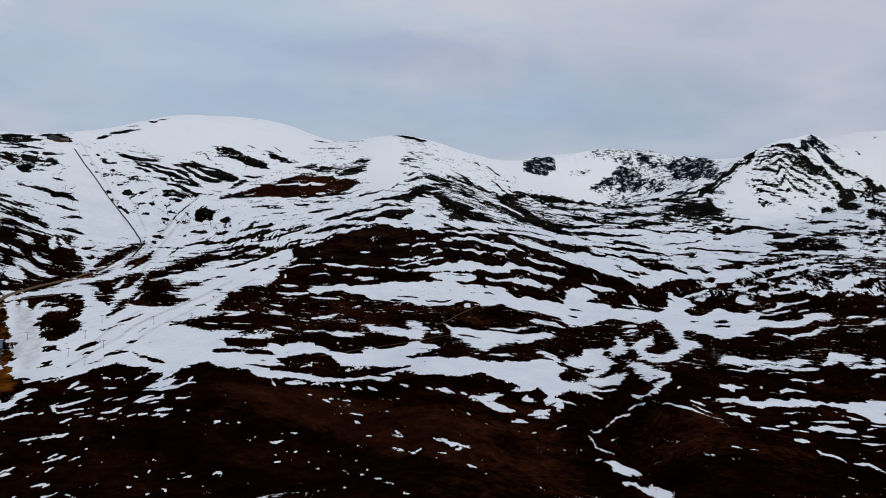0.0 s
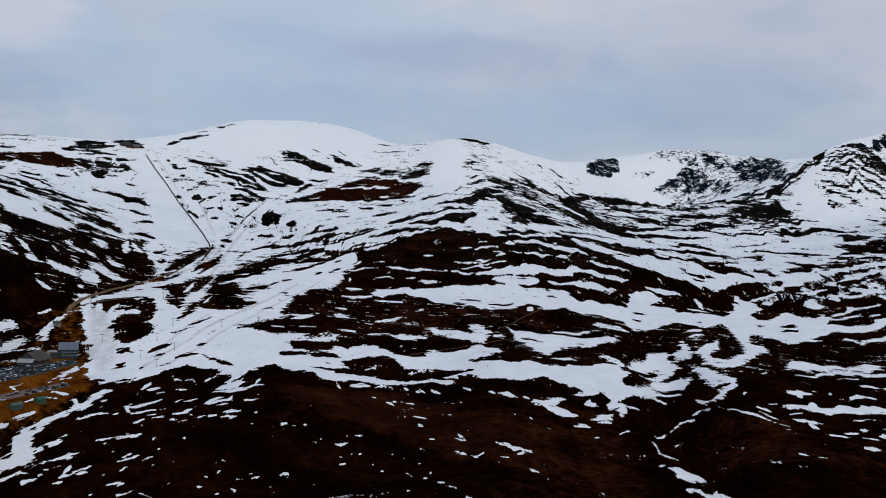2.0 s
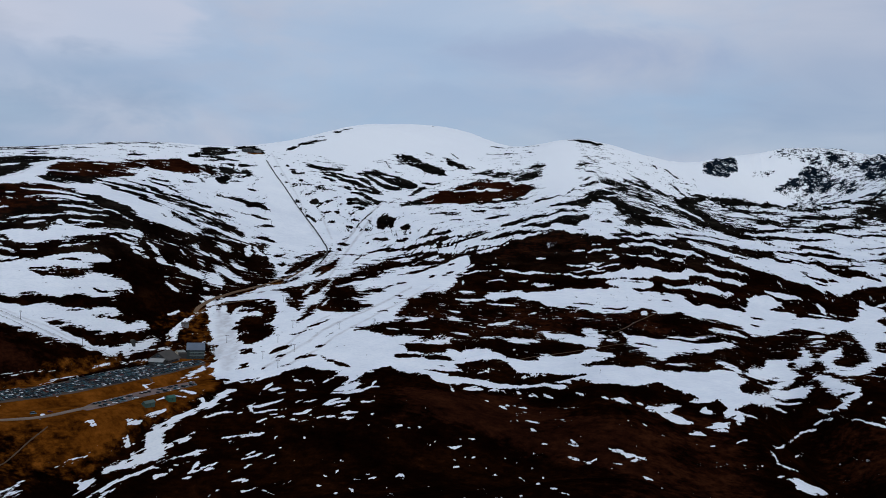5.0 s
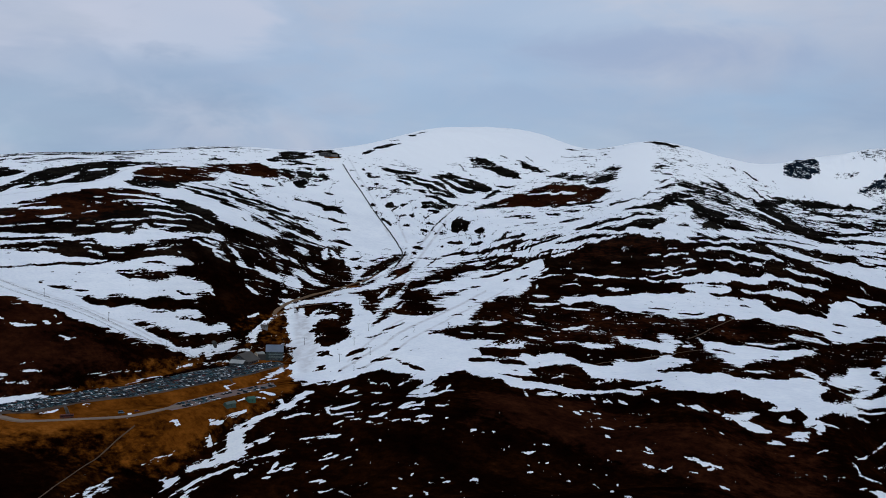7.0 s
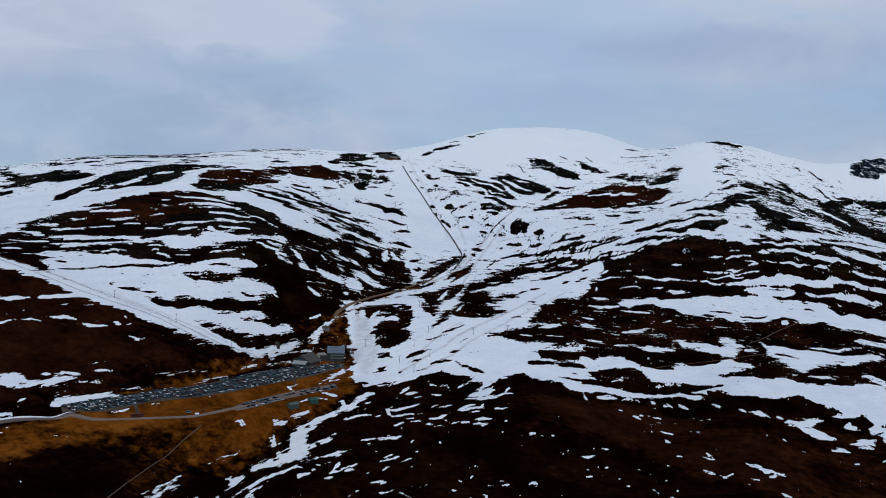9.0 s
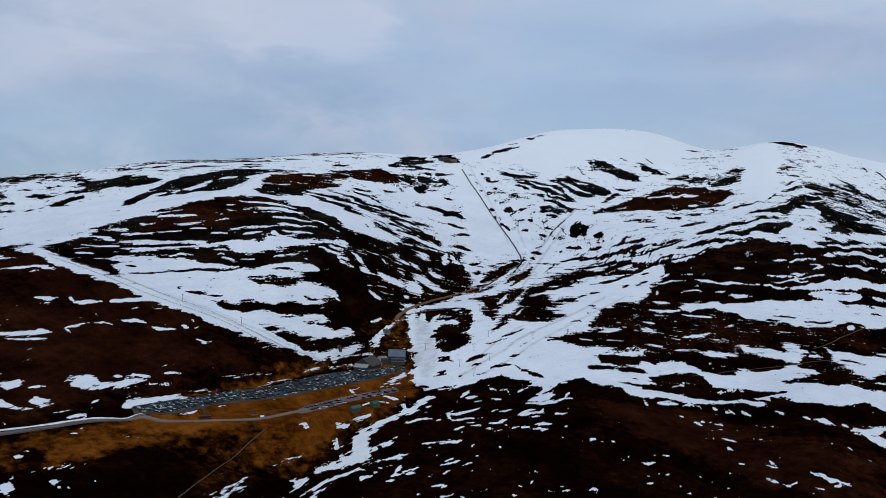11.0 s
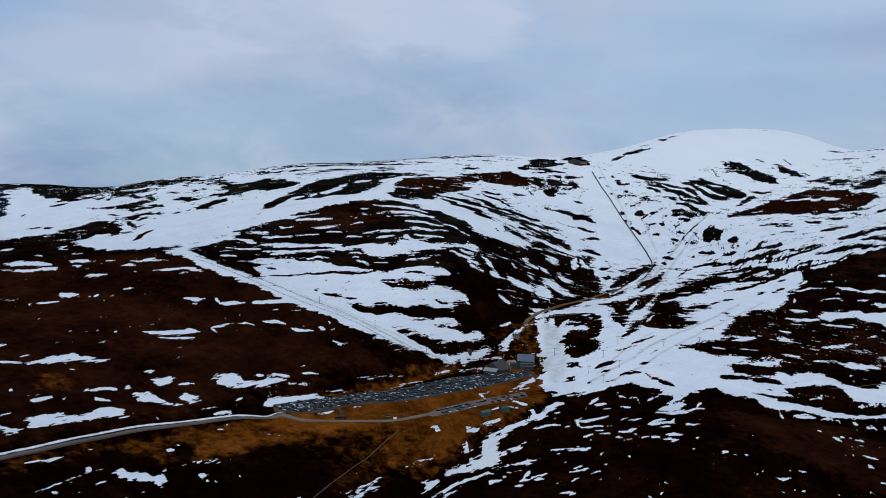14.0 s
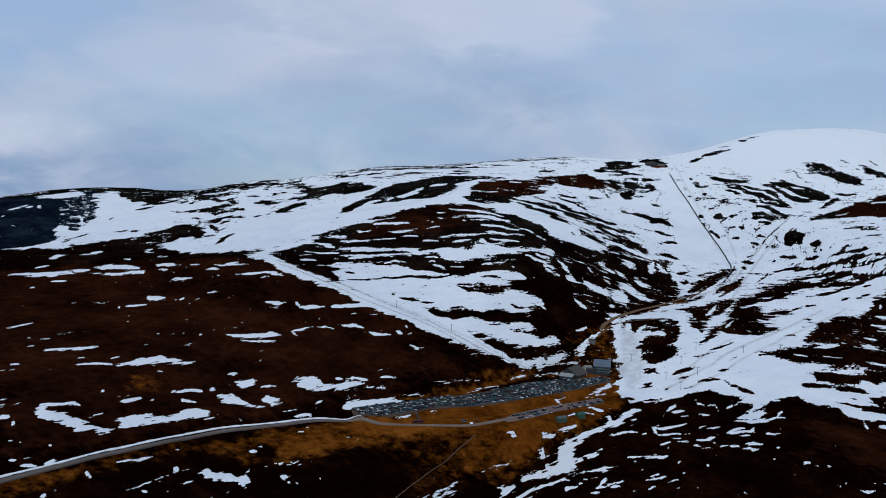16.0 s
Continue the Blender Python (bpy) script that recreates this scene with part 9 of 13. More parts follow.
bare_streak((-965,1115), (-982,1192), (-993,1299), (-960,1353), (-937,1391), (-890,1409), (-857,1442), (-871,1370), (-878,1327), (-834,1233), (-828,1185), (-866,1156), (-902,1147), (-911,1130), (-949,1150), (-926,1088), (-946,1092))
snow_streak((-903,1178), (-886,1181), (-885,1206), (-906,1260), (-919,1277), (-911,1239), (-910,1212), (-914,1192))
snow_streak((-904,1273), (-893,1273), (-886,1280), (-884,1293), (-888,1299), (-898,1296), (-905,1290), (-910,1282))
snow_streak((-911,1152), (-905,1156), (-911,1174), (-919,1184), (-926,1181), (-918,1160))
snow_streak((-939,1145), (-931,1148), (-927,1154), (-929,1168), (-936,1177), (-944,1175), (-947,1167), (-946,1153))
bare_streak((-856,1351), (-851,1402), (-834,1474), (-833,1581), (-797,1513), (-800,1454), (-772,1363), (-764,1293), (-741,1244), (-745,1208), (-756,1194), (-793,1190), (-797,1225), (-821,1267))
snow_streak((-796,1274), (-792,1285), (-793,1305), (-795,1309), (-798,1296), (-798,1278))
snow_streak((-780,1175), (-771,1177), (-765,1183), (-761,1193), (-763,1197), (-771,1192), (-777,1186), (-782,1178))
snow_streak((-837,1417), (-830,1422), (-825,1430), (-823,1443), (-825,1447), (-829,1438), (-835,1431), (-838,1420))
snow_streak((-807,1477), (-799,1480), (-795,1489), (-792,1502), (-794,1508), (-802,1504), (-808,1497), (-811,1486))
snow_streak((-759,1182), (-747,1189), (-736,1198), (-729,1215), (-733,1222), (-744,1212), (-754,1201), (-762,1187))
deep_snow((-748,1180), (-726,1186), (-707,1196), (-684,1198), (-664,1207), (-648,1223), (-658,1246), (-688,1258), (-715,1262), (-738,1254), (-749,1226), (-758,1197))
deep_snow((-712,1202), (-688,1194), (-668,1191), (-647,1187), (-631,1191), (-635,1203), (-658,1214), (-683,1226), (-704,1226), (-719,1215))
snow_streak((-864,994), (-851,1010), (-840,1026), (-826,1041), (-814,1059), (-817,1062), (-835,1052), (-851,1040), (-862,1022), (-868,999))
snow_streak((-824,1020), (-811,1025), (-800,1033), (-791,1044), (-782,1055), (-784,1058), (-796,1051), (-808,1043), (-818,1033), (-828,1024))
snow_streak((-830,987), (-821,989), (-813,992), (-807,998), (-809,1001), (-819,999), (-826,995), (-832,990))
snow_streak((-786,1011), (-775,1015), (-766,1022), (-761,1034), (-763,1037), (-772,1029), (-781,1023), (-789,1014))
snow_streak((-827,950), (-820,951), (-819,957), (-821,961), (-828,959), (-830,954))
snow_streak((-810,929), (-799,937), (-791,949), (-781,958), (-784,963), (-801,962), (-809,949), (-815,936))
snow_streak((-787,961), (-778,968), (-769,978), (-762,989), (-764,992), (-774,983), (-782,974), (-790,963))
snow_streak((-776,1102), (-770,1105), (-766,1111), (-762,1118), (-764,1120), (-769,1116), (-774,1110), (-777,1104))
snow_streak((-771,1064), (-766,1067), (-761,1070), (-757,1075), (-758,1076), (-764,1074), (-768,1070), (-772,1066))
snow_streak((-754,1047), (-749,1052), (-745,1059), (-743,1068), (-744,1070), (-749,1064), (-753,1057), (-755,1049))
snow_streak((-767,1082), (-759,1087), (-752,1093), (-746,1101), (-747,1102), (-754,1097), (-762,1091), (-768,1084))
snow_streak((-748,1104), (-735,1121), (-718,1132), (-700,1142), (-682,1150), (-684,1155), (-706,1152), (-725,1145), (-740,1130), (-750,1107))
snow_streak((-773,1134), (-754,1141), (-737,1150), (-719,1160), (-702,1168), (-704,1172), (-724,1167), (-742,1159), (-758,1148), (-775,1137))
snow_streak((-731,1108), (-721,1115), (-712,1122), (-704,1132), (-696,1143), (-697,1145), (-706,1136), (-715,1128), (-724,1118), (-732,1109))
snow_streak((-702,1107), (-689,1113), (-677,1118), (-664,1124), (-653,1133), (-655,1136), (-668,1131), (-681,1126), (-693,1118), (-704,1110))
snow_streak((-686,1088), (-673,1096), (-662,1106), (-649,1112), (-636,1118), (-637,1120), (-652,1118), (-666,1113), (-677,1102), (-687,1090))
snow_streak((-723,1033), (-709,1048), (-694,1062), (-680,1077), (-667,1094), (-669,1097), (-684,1083), (-699,1069), (-713,1054), (-725,1036))
snow_streak((-701,1034), (-695,1039), (-690,1046), (-686,1053), (-688,1055), (-694,1050), (-699,1044), (-702,1035))
snow_streak((-732,1005), (-726,1010), (-721,1016), (-717,1024), (-718,1025), (-724,1021), (-729,1015), (-733,1007))
snow_streak((-762,1002), (-754,1008), (-747,1015), (-740,1024), (-741,1025), (-749,1019), (-757,1012), (-764,1004))
snow_streak((-668,1081), (-654,1083), (-642,1088), (-632,1097), (-634,1099), (-645,1094), (-658,1089), (-669,1083))
snow_streak((-681,1059), (-669,1060), (-656,1062), (-648,1071), (-642,1083), (-644,1086), (-652,1077), (-660,1069), (-672,1066), (-683,1062))
snow_streak((-669,1144), (-653,1140), (-638,1139), (-624,1138), (-612,1141), (-613,1142), (-626,1142), (-640,1144), (-654,1145), (-670,1146))
clean_snow((-790,906), (-773,930), (-741,962), (-707,1003), (-693,1022), (-673,1033), (-670,1056), (-650,1067), (-634,1070), (-613,1093), (-602,1130), (-595,1126), (-613,1079), (-636,1044), (-649,1022), (-664,1006), (-683,994), (-702,989), (-727,967), (-764,919), (-785,899))
bare_streak((-785,899), (-762,918), (-725,964), (-700,986), (-681,991), (-663,1003), (-647,1020), (-634,1041), (-608,1085), (-594,1091), (-580,1097), (-568,1074), (-577,1045), (-590,1039), (-604,1019), (-623,995), (-641,971), (-665,955), (-692,938), (-704,942), (-715,915), (-731,901), (-752,861))
snow_streak((-768,885), (-756,899), (-745,914), (-736,931), (-726,948), (-718,967), (-720,969), (-730,953), (-742,938), (-752,922), (-762,906), (-771,888))
snow_streak((-755,886), (-751,893), (-749,902), (-748,911), (-749,913), (-753,906), (-756,898), (-757,888))
snow_streak((-725,917), (-720,929), (-712,939), (-705,949), (-707,952), (-717,945), (-725,936), (-727,919))
snow_streak((-716,916), (-712,921), (-711,928), (-713,930), (-717,926), (-717,918))
snow_streak((-704,973), (-699,976), (-694,980), (-691,985), (-692,987), (-697,985), (-702,981), (-705,975))
snow_streak((-696,967), (-689,971), (-684,976), (-685,978), (-692,975), (-697,969))
snow_streak((-665,980), (-658,982), (-651,985), (-645,989), (-646,990), (-653,989), (-660,986), (-666,982))
snow_streak((-685,965), (-679,966), (-673,968), (-668,972), (-669,974), (-676,973), (-682,971), (-687,967))
snow_streak((-671,963), (-666,966), (-663,971), (-664,972), (-669,970), (-672,965))
snow_streak((-636,1008), (-628,1014), (-621,1021), (-615,1030), (-616,1032), (-624,1026), (-631,1019), (-637,1010))
snow_streak((-639,1017), (-636,1020), (-634,1024), (-635,1025), (-638,1022), (-639,1018))
snow_streak((-607,1028), (-604,1030), (-603,1035), (-604,1036), (-607,1034), (-608,1029))
snow_streak((-610,1072), (-598,1075), (-587,1082), (-579,1095), (-580,1098), (-590,1090), (-600,1082), (-610,1075))
snow_streak((-605,1086), (-597,1090), (-591,1097), (-586,1108), (-587,1112), (-594,1106), (-600,1099), (-606,1090))
snow_streak((-587,1078), (-582,1079), (-578,1082), (-575,1087), (-575,1088), (-579,1087), (-583,1084), (-587,1080))
snow_streak((-675,995), (-670,993), (-665,992), (-665,993), (-670,996), (-676,996))
clean_snow((-752,861), (-741,891), (-727,902), (-711,921), (-700,937), (-686,942), (-660,960), (-641,970), (-628,990), (-604,1019), (-592,1035), (-585,1033), (-594,1003), (-609,973), (-624,958), (-643,935), (-657,907), (-690,787))
bare_streak((-703,855), (-698,885), (-687,909), (-673,929), (-659,948), (-644,968), (-646,970), (-662,953), (-678,935), (-692,915), (-702,890), (-705,857))
bare_streak((-723,836), (-719,841), (-718,850), (-721,853), (-725,848), (-725,839))
bare_streak((-693,938), (-684,945), (-676,952), (-668,959), (-669,961), (-678,955), (-687,949), (-694,940))
bare_streak((-622,979), (-615,984), (-609,990), (-605,999), (-606,1001), (-612,995), (-618,988), (-623,981))
bare_streak((-635,943), (-628,947), (-622,952), (-617,959), (-618,961), (-625,956), (-631,951), (-637,944))
bare_streak((-705,819), (-702,832), (-700,845), (-698,860), (-700,862), (-704,850), (-706,837), (-706,821))
bare_streak((-186,1725), (-140,1765), (-89,1784), (-27,1780), (4,1797), (48,1866), (132,1988), (206,2035), (242,1938), (278,1878), (231,1846), (265,1780), (315,1711), (348,1629), (370,1601), (356,1540), (333,1515), (320,1538), (283,1529), (233,1557), (240,1605), (198,1567), (204,1539), (159,1540), (123,1535), (70,1563), (15,1543), (-55,1508), (-123,1483), (-157,1471))
snow_streak((20,1826), (41,1851), (62,1885), (84,1909), (106,1935), (106,1944), (85,1929), (63,1905), (41,1868), (20,1832))
snow_streak((15,1789), (36,1803), (58,1816), (79,1824), (103,1878), (103,1887), (80,1847), (59,1844), (37,1821), (15,1797))
snow_streak((-6,1756), (5,1759), (15,1776), (15,1783), (5,1778), (-6,1761))
snow_streak((-51,1732), (-41,1734), (-31,1743), (-31,1746), (-41,1741), (-51,1735))
snow_streak((-54,1697), (-41,1701), (-28,1710), (-15,1727), (-15,1732), (-29,1724), (-42,1714), (-55,1702))
snow_streak((-83,1684), (-75,1685), (-67,1688), (-59,1694), (-59,1696), (-68,1695), (-76,1691), (-83,1686))
snow_streak((35,1731), (50,1735), (66,1744), (83,1772), (83,1776), (67,1760), (51,1752), (35,1736))
snow_streak((88,1770), (98,1769), (108,1773), (119,1780), (120,1785), (109,1786), (99,1781), (88,1774))
snow_streak((68,1833), (87,1817), (107,1815), (128,1823), (148,1827), (150,1840), (131,1851), (110,1852), (90,1846), (70,1847))
snow_streak((112,1838), (122,1828), (132,1826), (144,1833), (145,1842), (135,1852), (124,1854), (113,1848))
snow_streak((127,1923), (145,1885), (166,1871), (187,1858), (210,1854), (212,1868), (193,1893), (172,1909), (150,1920), (130,1939))
snow_streak((161,1925), (178,1900), (195,1877), (213,1860), (231,1851), (233,1859), (216,1881), (199,1900), (181,1920), (163,1933))
snow_streak((119,1970), (147,1969), (174,1965), (201,1962), (227,1951), (252,1930), (254,1940), (232,1978), (206,1997), (179,2007), (149,1998), (120,1986))
snow_streak((147,2042), (172,2028), (198,2017), (222,1998), (246,1980), (249,1995), (227,2030), (203,2056), (176,2061), (148,2055))
snow_streak((204,2024), (231,1982), (259,1951), (290,1939), (323,1940), (356,1944), (359,1962), (329,1976), (297,1982), (268,2001), (238,2024), (207,2045))
snow_streak((259,2083), (286,2060), (313,2041), (341,2031), (369,2021), (372,2034), (347,2062), (320,2083), (292,2100), (261,2101))
snow_streak((256,1962), (266,1952), (277,1948), (288,1947), (289,1954), (280,1965), (269,1972), (257,1969))
snow_streak((198,1841), (207,1832), (219,1835), (220,1841), (210,1849), (199,1848))
snow_streak((-112,1669), (-102,1669), (-92,1673), (-93,1676), (-102,1675), (-112,1671))
snow_streak((-19,1672), (-9,1677), (0,1691), (0,1696), (-10,1691), (-19,1677))
snow_streak((-138,1638), (-130,1635), (-123,1637), (-124,1640), (-131,1645), (-138,1642))
snow_streak((-102,1605), (-87,1610), (-72,1617), (-57,1617), (-42,1619), (-42,1623), (-57,1625), (-73,1626), (-88,1618), (-102,1608))
snow_streak((-77,1586), (-64,1592), (-50,1600), (-37,1607), (-23,1612), (-23,1616), (-37,1615), (-51,1609), (-64,1600), (-78,1589))
snow_streak((-52,1631), (-42,1633), (-33,1638), (-23,1645), (-23,1649), (-33,1646), (-43,1643), (-52,1635))
snow_streak((-42,1619), (-26,1627), (-10,1637), (5,1654), (5,1658), (-11,1646), (-26,1636), (-42,1623))
snow_streak((-166,1551), (-154,1552), (-142,1556), (-131,1562), (-131,1565), (-143,1564), (-155,1561), (-166,1555))
snow_streak((-95,1567), (-82,1564), (-70,1565), (-58,1569), (-58,1574), (-71,1576), (-83,1575), (-95,1571))
snow_streak((-153,1513), (-144,1518), (-136,1526), (-136,1528), (-145,1525), (-153,1516))
snow_streak((5,1715), (15,1720), (25,1727), (35,1735), (35,1738), (25,1733), (15,1726), (5,1718))
snow_streak((-25,1693), (-15,1695), (-5,1700), (-5,1703), (-15,1702), (-25,1696))
snow_streak((-170,1583), (-157,1581), (-145,1582), (-133,1584), (-133,1587), (-145,1588), (-158,1588), (-170,1586))
clean_snow((-54,1573), (-31,1591), (-4,1615), (15,1640), (35,1668), (64,1681), (95,1698), (126,1726), (146,1716), (124,1687), (93,1664), (53,1637), (15,1601), (-12,1575), (-44,1566))
snow_streak((-21,1553), (6,1587), (34,1600), (53,1621), (57,1606), (43,1570), (15,1543), (-7,1543))
snow_streak((-138,1501), (-118,1520), (-104,1514), (-94,1499), (-124,1495))
snow_field((62,1602), (111,1635), (141,1655), (169,1646), (187,1633), (165,1604), (147,1606), (128,1614), (100,1608), (61,1584))
bare_streak((6,1576), (18,1580), (31,1586), (43,1596), (43,1599), (31,1593), (18,1587), (6,1579))
bare_streak((118,1684), (131,1665), (145,1660), (159,1651), (162,1664), (152,1696), (137,1704), (120,1696))
bare_streak((111,1569), (126,1557), (144,1557), (164,1587), (164,1597), (147,1588), (130,1589), (113,1581))
bare_streak((63,1621), (78,1626), (95,1635), (111,1647), (112,1653), (96,1651), (79,1642), (63,1627))
snow_streak((148,1773), (163,1765), (178,1758), (193,1751), (209,1745), (210,1751), (196,1765), (181,1777), (165,1781), (149,1781))
snow_streak((135,1715), (153,1701), (172,1689), (192,1690), (213,1693), (214,1701), (195,1711), (176,1715), (157,1723), (137,1724))
snow_streak((154,1701), (170,1692), (186,1686), (202,1683), (203,1690), (188,1702), (172,1708), (155,1708))
snow_streak((181,1769), (193,1759), (206,1751), (219,1745), (220,1749), (208,1762), (195,1770), (181,1774))
clean_snow((196,1836), (230,1839), (253,1854), (271,1828), (312,1819), (325,1799), (308,1790), (329,1734), (339,1683), (328,1678), (315,1711), (289,1734), (262,1762), (225,1799))
clean_snow((-155,1459), (-122,1468), (-90,1494), (-55,1502), (-21,1525), (15,1543), (51,1548), (79,1565), (97,1565), (105,1536), (122,1522), (159,1540), (195,1537), (172,1489), (135,1473), (101,1468), (66,1454), (32,1449), (7,1418), (-26,1405), (-68,1415), (-101,1418), (-127,1435), (-152,1432))
bare_streak((-67,1431), (-56,1429), (-46,1431), (-35,1436), (-35,1440), (-46,1440), (-57,1439), (-67,1435))
bare_streak((-22,1421), (-10,1425), (3,1432), (15,1448), (15,1454), (2,1445), (-10,1438), (-23,1426))
bare_streak((28,1444), (37,1441), (47,1441), (57,1446), (57,1451), (48,1455), (38,1454), (28,1449))
bare_streak((-156,1469), (-142,1472), (-127,1474), (-112,1481), (-98,1488), (-98,1491), (-113,1489), (-128,1485), (-143,1481), (-157,1473))
bare_streak((64,1514), (72,1509), (81,1513), (82,1517), (73,1521), (64,1518))
bare_streak((60,1542), (67,1539), (74,1545), (74,1550), (68,1554), (60,1547))
snow_streak((32,1430), (40,1441), (42,1422), (35,1416))
bare_streak((190,1619), (197,1614), (204,1610), (208,1596), (211,1602), (208,1625), (200,1632), (191,1626))
bare_streak((135,1580), (150,1566), (165,1557), (179,1545), (194,1533), (196,1541), (184,1565), (170,1585), (154,1589), (136,1591))
bare_streak((248,1630), (255,1614), (264,1608), (265,1615), (259,1630), (250,1636))
clean_snow((240,1673), (258,1663), (284,1647), (291,1621), (270,1619), (249,1633))
clean_snow((204,1613), (235,1636), (259,1603), (265,1527), (306,1511), (348,1504), (372,1492), (341,1364), (330,1368), (335,1442), (323,1469), (303,1450), (277,1449), (253,1459), (227,1450), (209,1442), (193,1447), (176,1492), (193,1522))
bare_streak((232,1560), (259,1603), (273,1579), (298,1562), (308,1533), (298,1516), (280,1539), (250,1548))
bare_streak((249,1511), (256,1508), (264,1512), (264,1515), (257,1516), (249,1514))
bare_streak((197,1518), (204,1510), (213,1508), (214,1512), (206,1521), (198,1522))
bare_streak((192,1481), (198,1477), (205,1478), (206,1482), (200,1487), (193,1485))
bare_streak((285,1471), (291,1469), (299,1473), (299,1477), (293,1479), (286,1474))
snow_streak((308,1596), (308,1577), (310,1560), (311,1543), (314,1547), (316,1573), (314,1590), (310,1602))
snow_streak((286,1546), (297,1541), (308,1537), (320,1537), (321,1540), (309,1544), (298,1548), (286,1549))
bare_streak((352,1607), (367,1608), (363,1568), (347,1530), (333,1515), (324,1522), (340,1570))
snow_field((326,2124), (571,2075), (469,1694), (440,1697), (388,1682), (353,1655), (339,1683), (321,1750), (332,1810), (287,1862), (287,1939))
bare_streak((258,2072), (289,2056), (320,2042), (354,2042), (388,2046), (425,2063), (426,2071), (391,2064), (358,2064), (325,2070), (293,2084), (259,2084))
bare_streak((298,1934), (327,1925), (355,1913), (382,1901), (409,1884), (433,1861), (435,1871), (415,1908), (389,1929), (361,1945), (331,1949), (300,1947))
bare_streak((327,1974), (349,1971), (372,1969), (390,1947), (409,1931), (412,1942), (396,1972), (378,1999), (354,1997), (329,1987))
bare_streak((285,1849), (316,1852), (343,1837), (372,1831), (401,1829), (430,1824), (432,1834), (405,1845), (376,1853), (348,1860), (319,1868), (286,1857))
bare_streak((346,1833), (366,1793), (391,1778), (415,1764), (432,1725), (436,1737), (424,1793), (401,1818), (373,1824), (350,1849))
bare_streak((375,1765), (384,1757), (394,1757), (406,1766), (409,1777), (400,1784), (390,1783), (378,1775))
bare_streak((312,1755), (325,1744), (339,1735), (353,1729), (366,1722), (368,1728), (356,1743), (343,1753), (328,1758), (313,1762))
bare_streak((327,1724), (334,1716), (341,1710), (349,1708), (350,1713), (344,1722), (336,1726), (328,1728))
bare_streak((452,1969), (473,1977), (496,1986), (516,1985), (535,1981), (536,1986), (518,1996), (499,2002), (477,1994), (453,1975))
bare_streak((466,1932), (481,1925), (496,1918), (511,1911), (524,1898), (526,1904), (515,1926), (501,1937), (484,1938), (467,1938))
bare_streak((453,1878), (462,1868), (473,1868), (485,1874), (488,1885), (479,1894), (469,1897), (456,1889))
bare_streak((463,1849), (472,1842), (485,1852), (487,1861), (478,1868), (464,1857))
bare_streak((444,1776), (452,1745), (462,1725), (475,1717), (478,1727), (468,1744), (459,1770), (448,1787))
bare_streak((497,2064), (514,2061), (531,2060), (549,2058), (567,2060), (568,2064), (551,2068), (534,2071), (516,2072), (498,2069))
bare_streak((421,2105), (444,2085), (466,2064), (493,2061), (522,2069), (523,2073), (495,2072), (470,2078), (447,2096), (422,2111))
bare_streak((396,1698), (398,1693), (401,1698), (402,1704), (401,1709), (398,1704))
bare_streak((388,1682), (400,1694), (427,1682), (443,1668), (436,1650), (401,1653), (360,1641), (361,1655))
bare_streak((379,1599), (397,1606), (415,1613), (432,1616), (450,1622), (451,1627), (435,1628), (418,1628), (399,1619), (380,1604))
bare_streak((367,1587), (370,1572), (375,1563), (376,1566), (373,1582), (368,1591))
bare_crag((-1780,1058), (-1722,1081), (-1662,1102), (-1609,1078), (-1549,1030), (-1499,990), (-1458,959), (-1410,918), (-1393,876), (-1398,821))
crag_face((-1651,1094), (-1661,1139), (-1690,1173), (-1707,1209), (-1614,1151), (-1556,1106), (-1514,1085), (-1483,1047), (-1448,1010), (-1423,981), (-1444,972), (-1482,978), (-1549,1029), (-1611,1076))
clean_snow((-1696,1084), (-1707,1133), (-1712,1182), (-1668,1160), (-1651,1126), (-1662,1102), (-1676,1081))
snow_streak((-1471,968), (-1475,986), (-1440,976), (-1414,969), (-1409,944), (-1406,925), (-1436,941))
snow_streak((-1628,981), (-1628,995), (-1633,1014), (-1642,1035), (-1646,1037), (-1645,1021), (-1642,1004), (-1634,984))
snow_streak((-1624,1011), (-1619,1016), (-1624,1026), (-1630,1030), (-1634,1025), (-1630,1015))
snow_streak((-1518,911), (-1510,911), (-1508,915), (-1510,916), (-1518,916), (-1521,913))
snow_streak((-1530,1056), (-1497,1034), (-1466,1015), (-1434,995), (-1434,997), (-1466,1020), (-1498,1040), (-1530,1059))
snow_streak((-1589,939), (-1586,942), (-1593,951), (-1598,953), (-1599,950), (-1592,941))
snow_streak((-1472,923), (-1485,934), (-1500,945), (-1501,945), (-1488,934), (-1473,923))
snow_streak((-1632,1034), (-1614,1030), (-1606,1034), (-1611,1038), (-1629,1041), (-1637,1037))
bare_streak((-1728,1097), (-1718,1118), (-1706,1138), (-1709,1168), (-1719,1205), (-1740,1250), (-1738,1248), (-1740,1220), (-1741,1191), (-1745,1164), (-1743,1134), (-1743,1107))
bare_streak((-1747,1255), (-1680,1255), (-1647,1280), (-1630,1319), (-1614,1360), (-1514,1326), (-1537,1346), (-1593,1341), (-1632,1321), (-1700,1323), (-1734,1297), (-1751,1258))
bare_streak((-1710,1201), (-1696,1211), (-1679,1218), (-1665,1228), (-1677,1237), (-1708,1240), (-1725,1232), (-1719,1207))
bare_streak((-1392,937), (-1392,955), (-1392,973), (-1395,994), (-1398,996), (-1399,978), (-1399,959), (-1395,939))
bare_streak((-1380,918), (-1380,929), (-1385,943), (-1389,945), (-1387,933), (-1383,920))
bare_streak((-1611,1210), (-1653,1261), (-1635,1297), (-1579,1308), (-1583,1357), (-1502,1307), (-1496,1251), (-1516,1240), (-1505,1197), (-1526,1174), (-1568,1189))
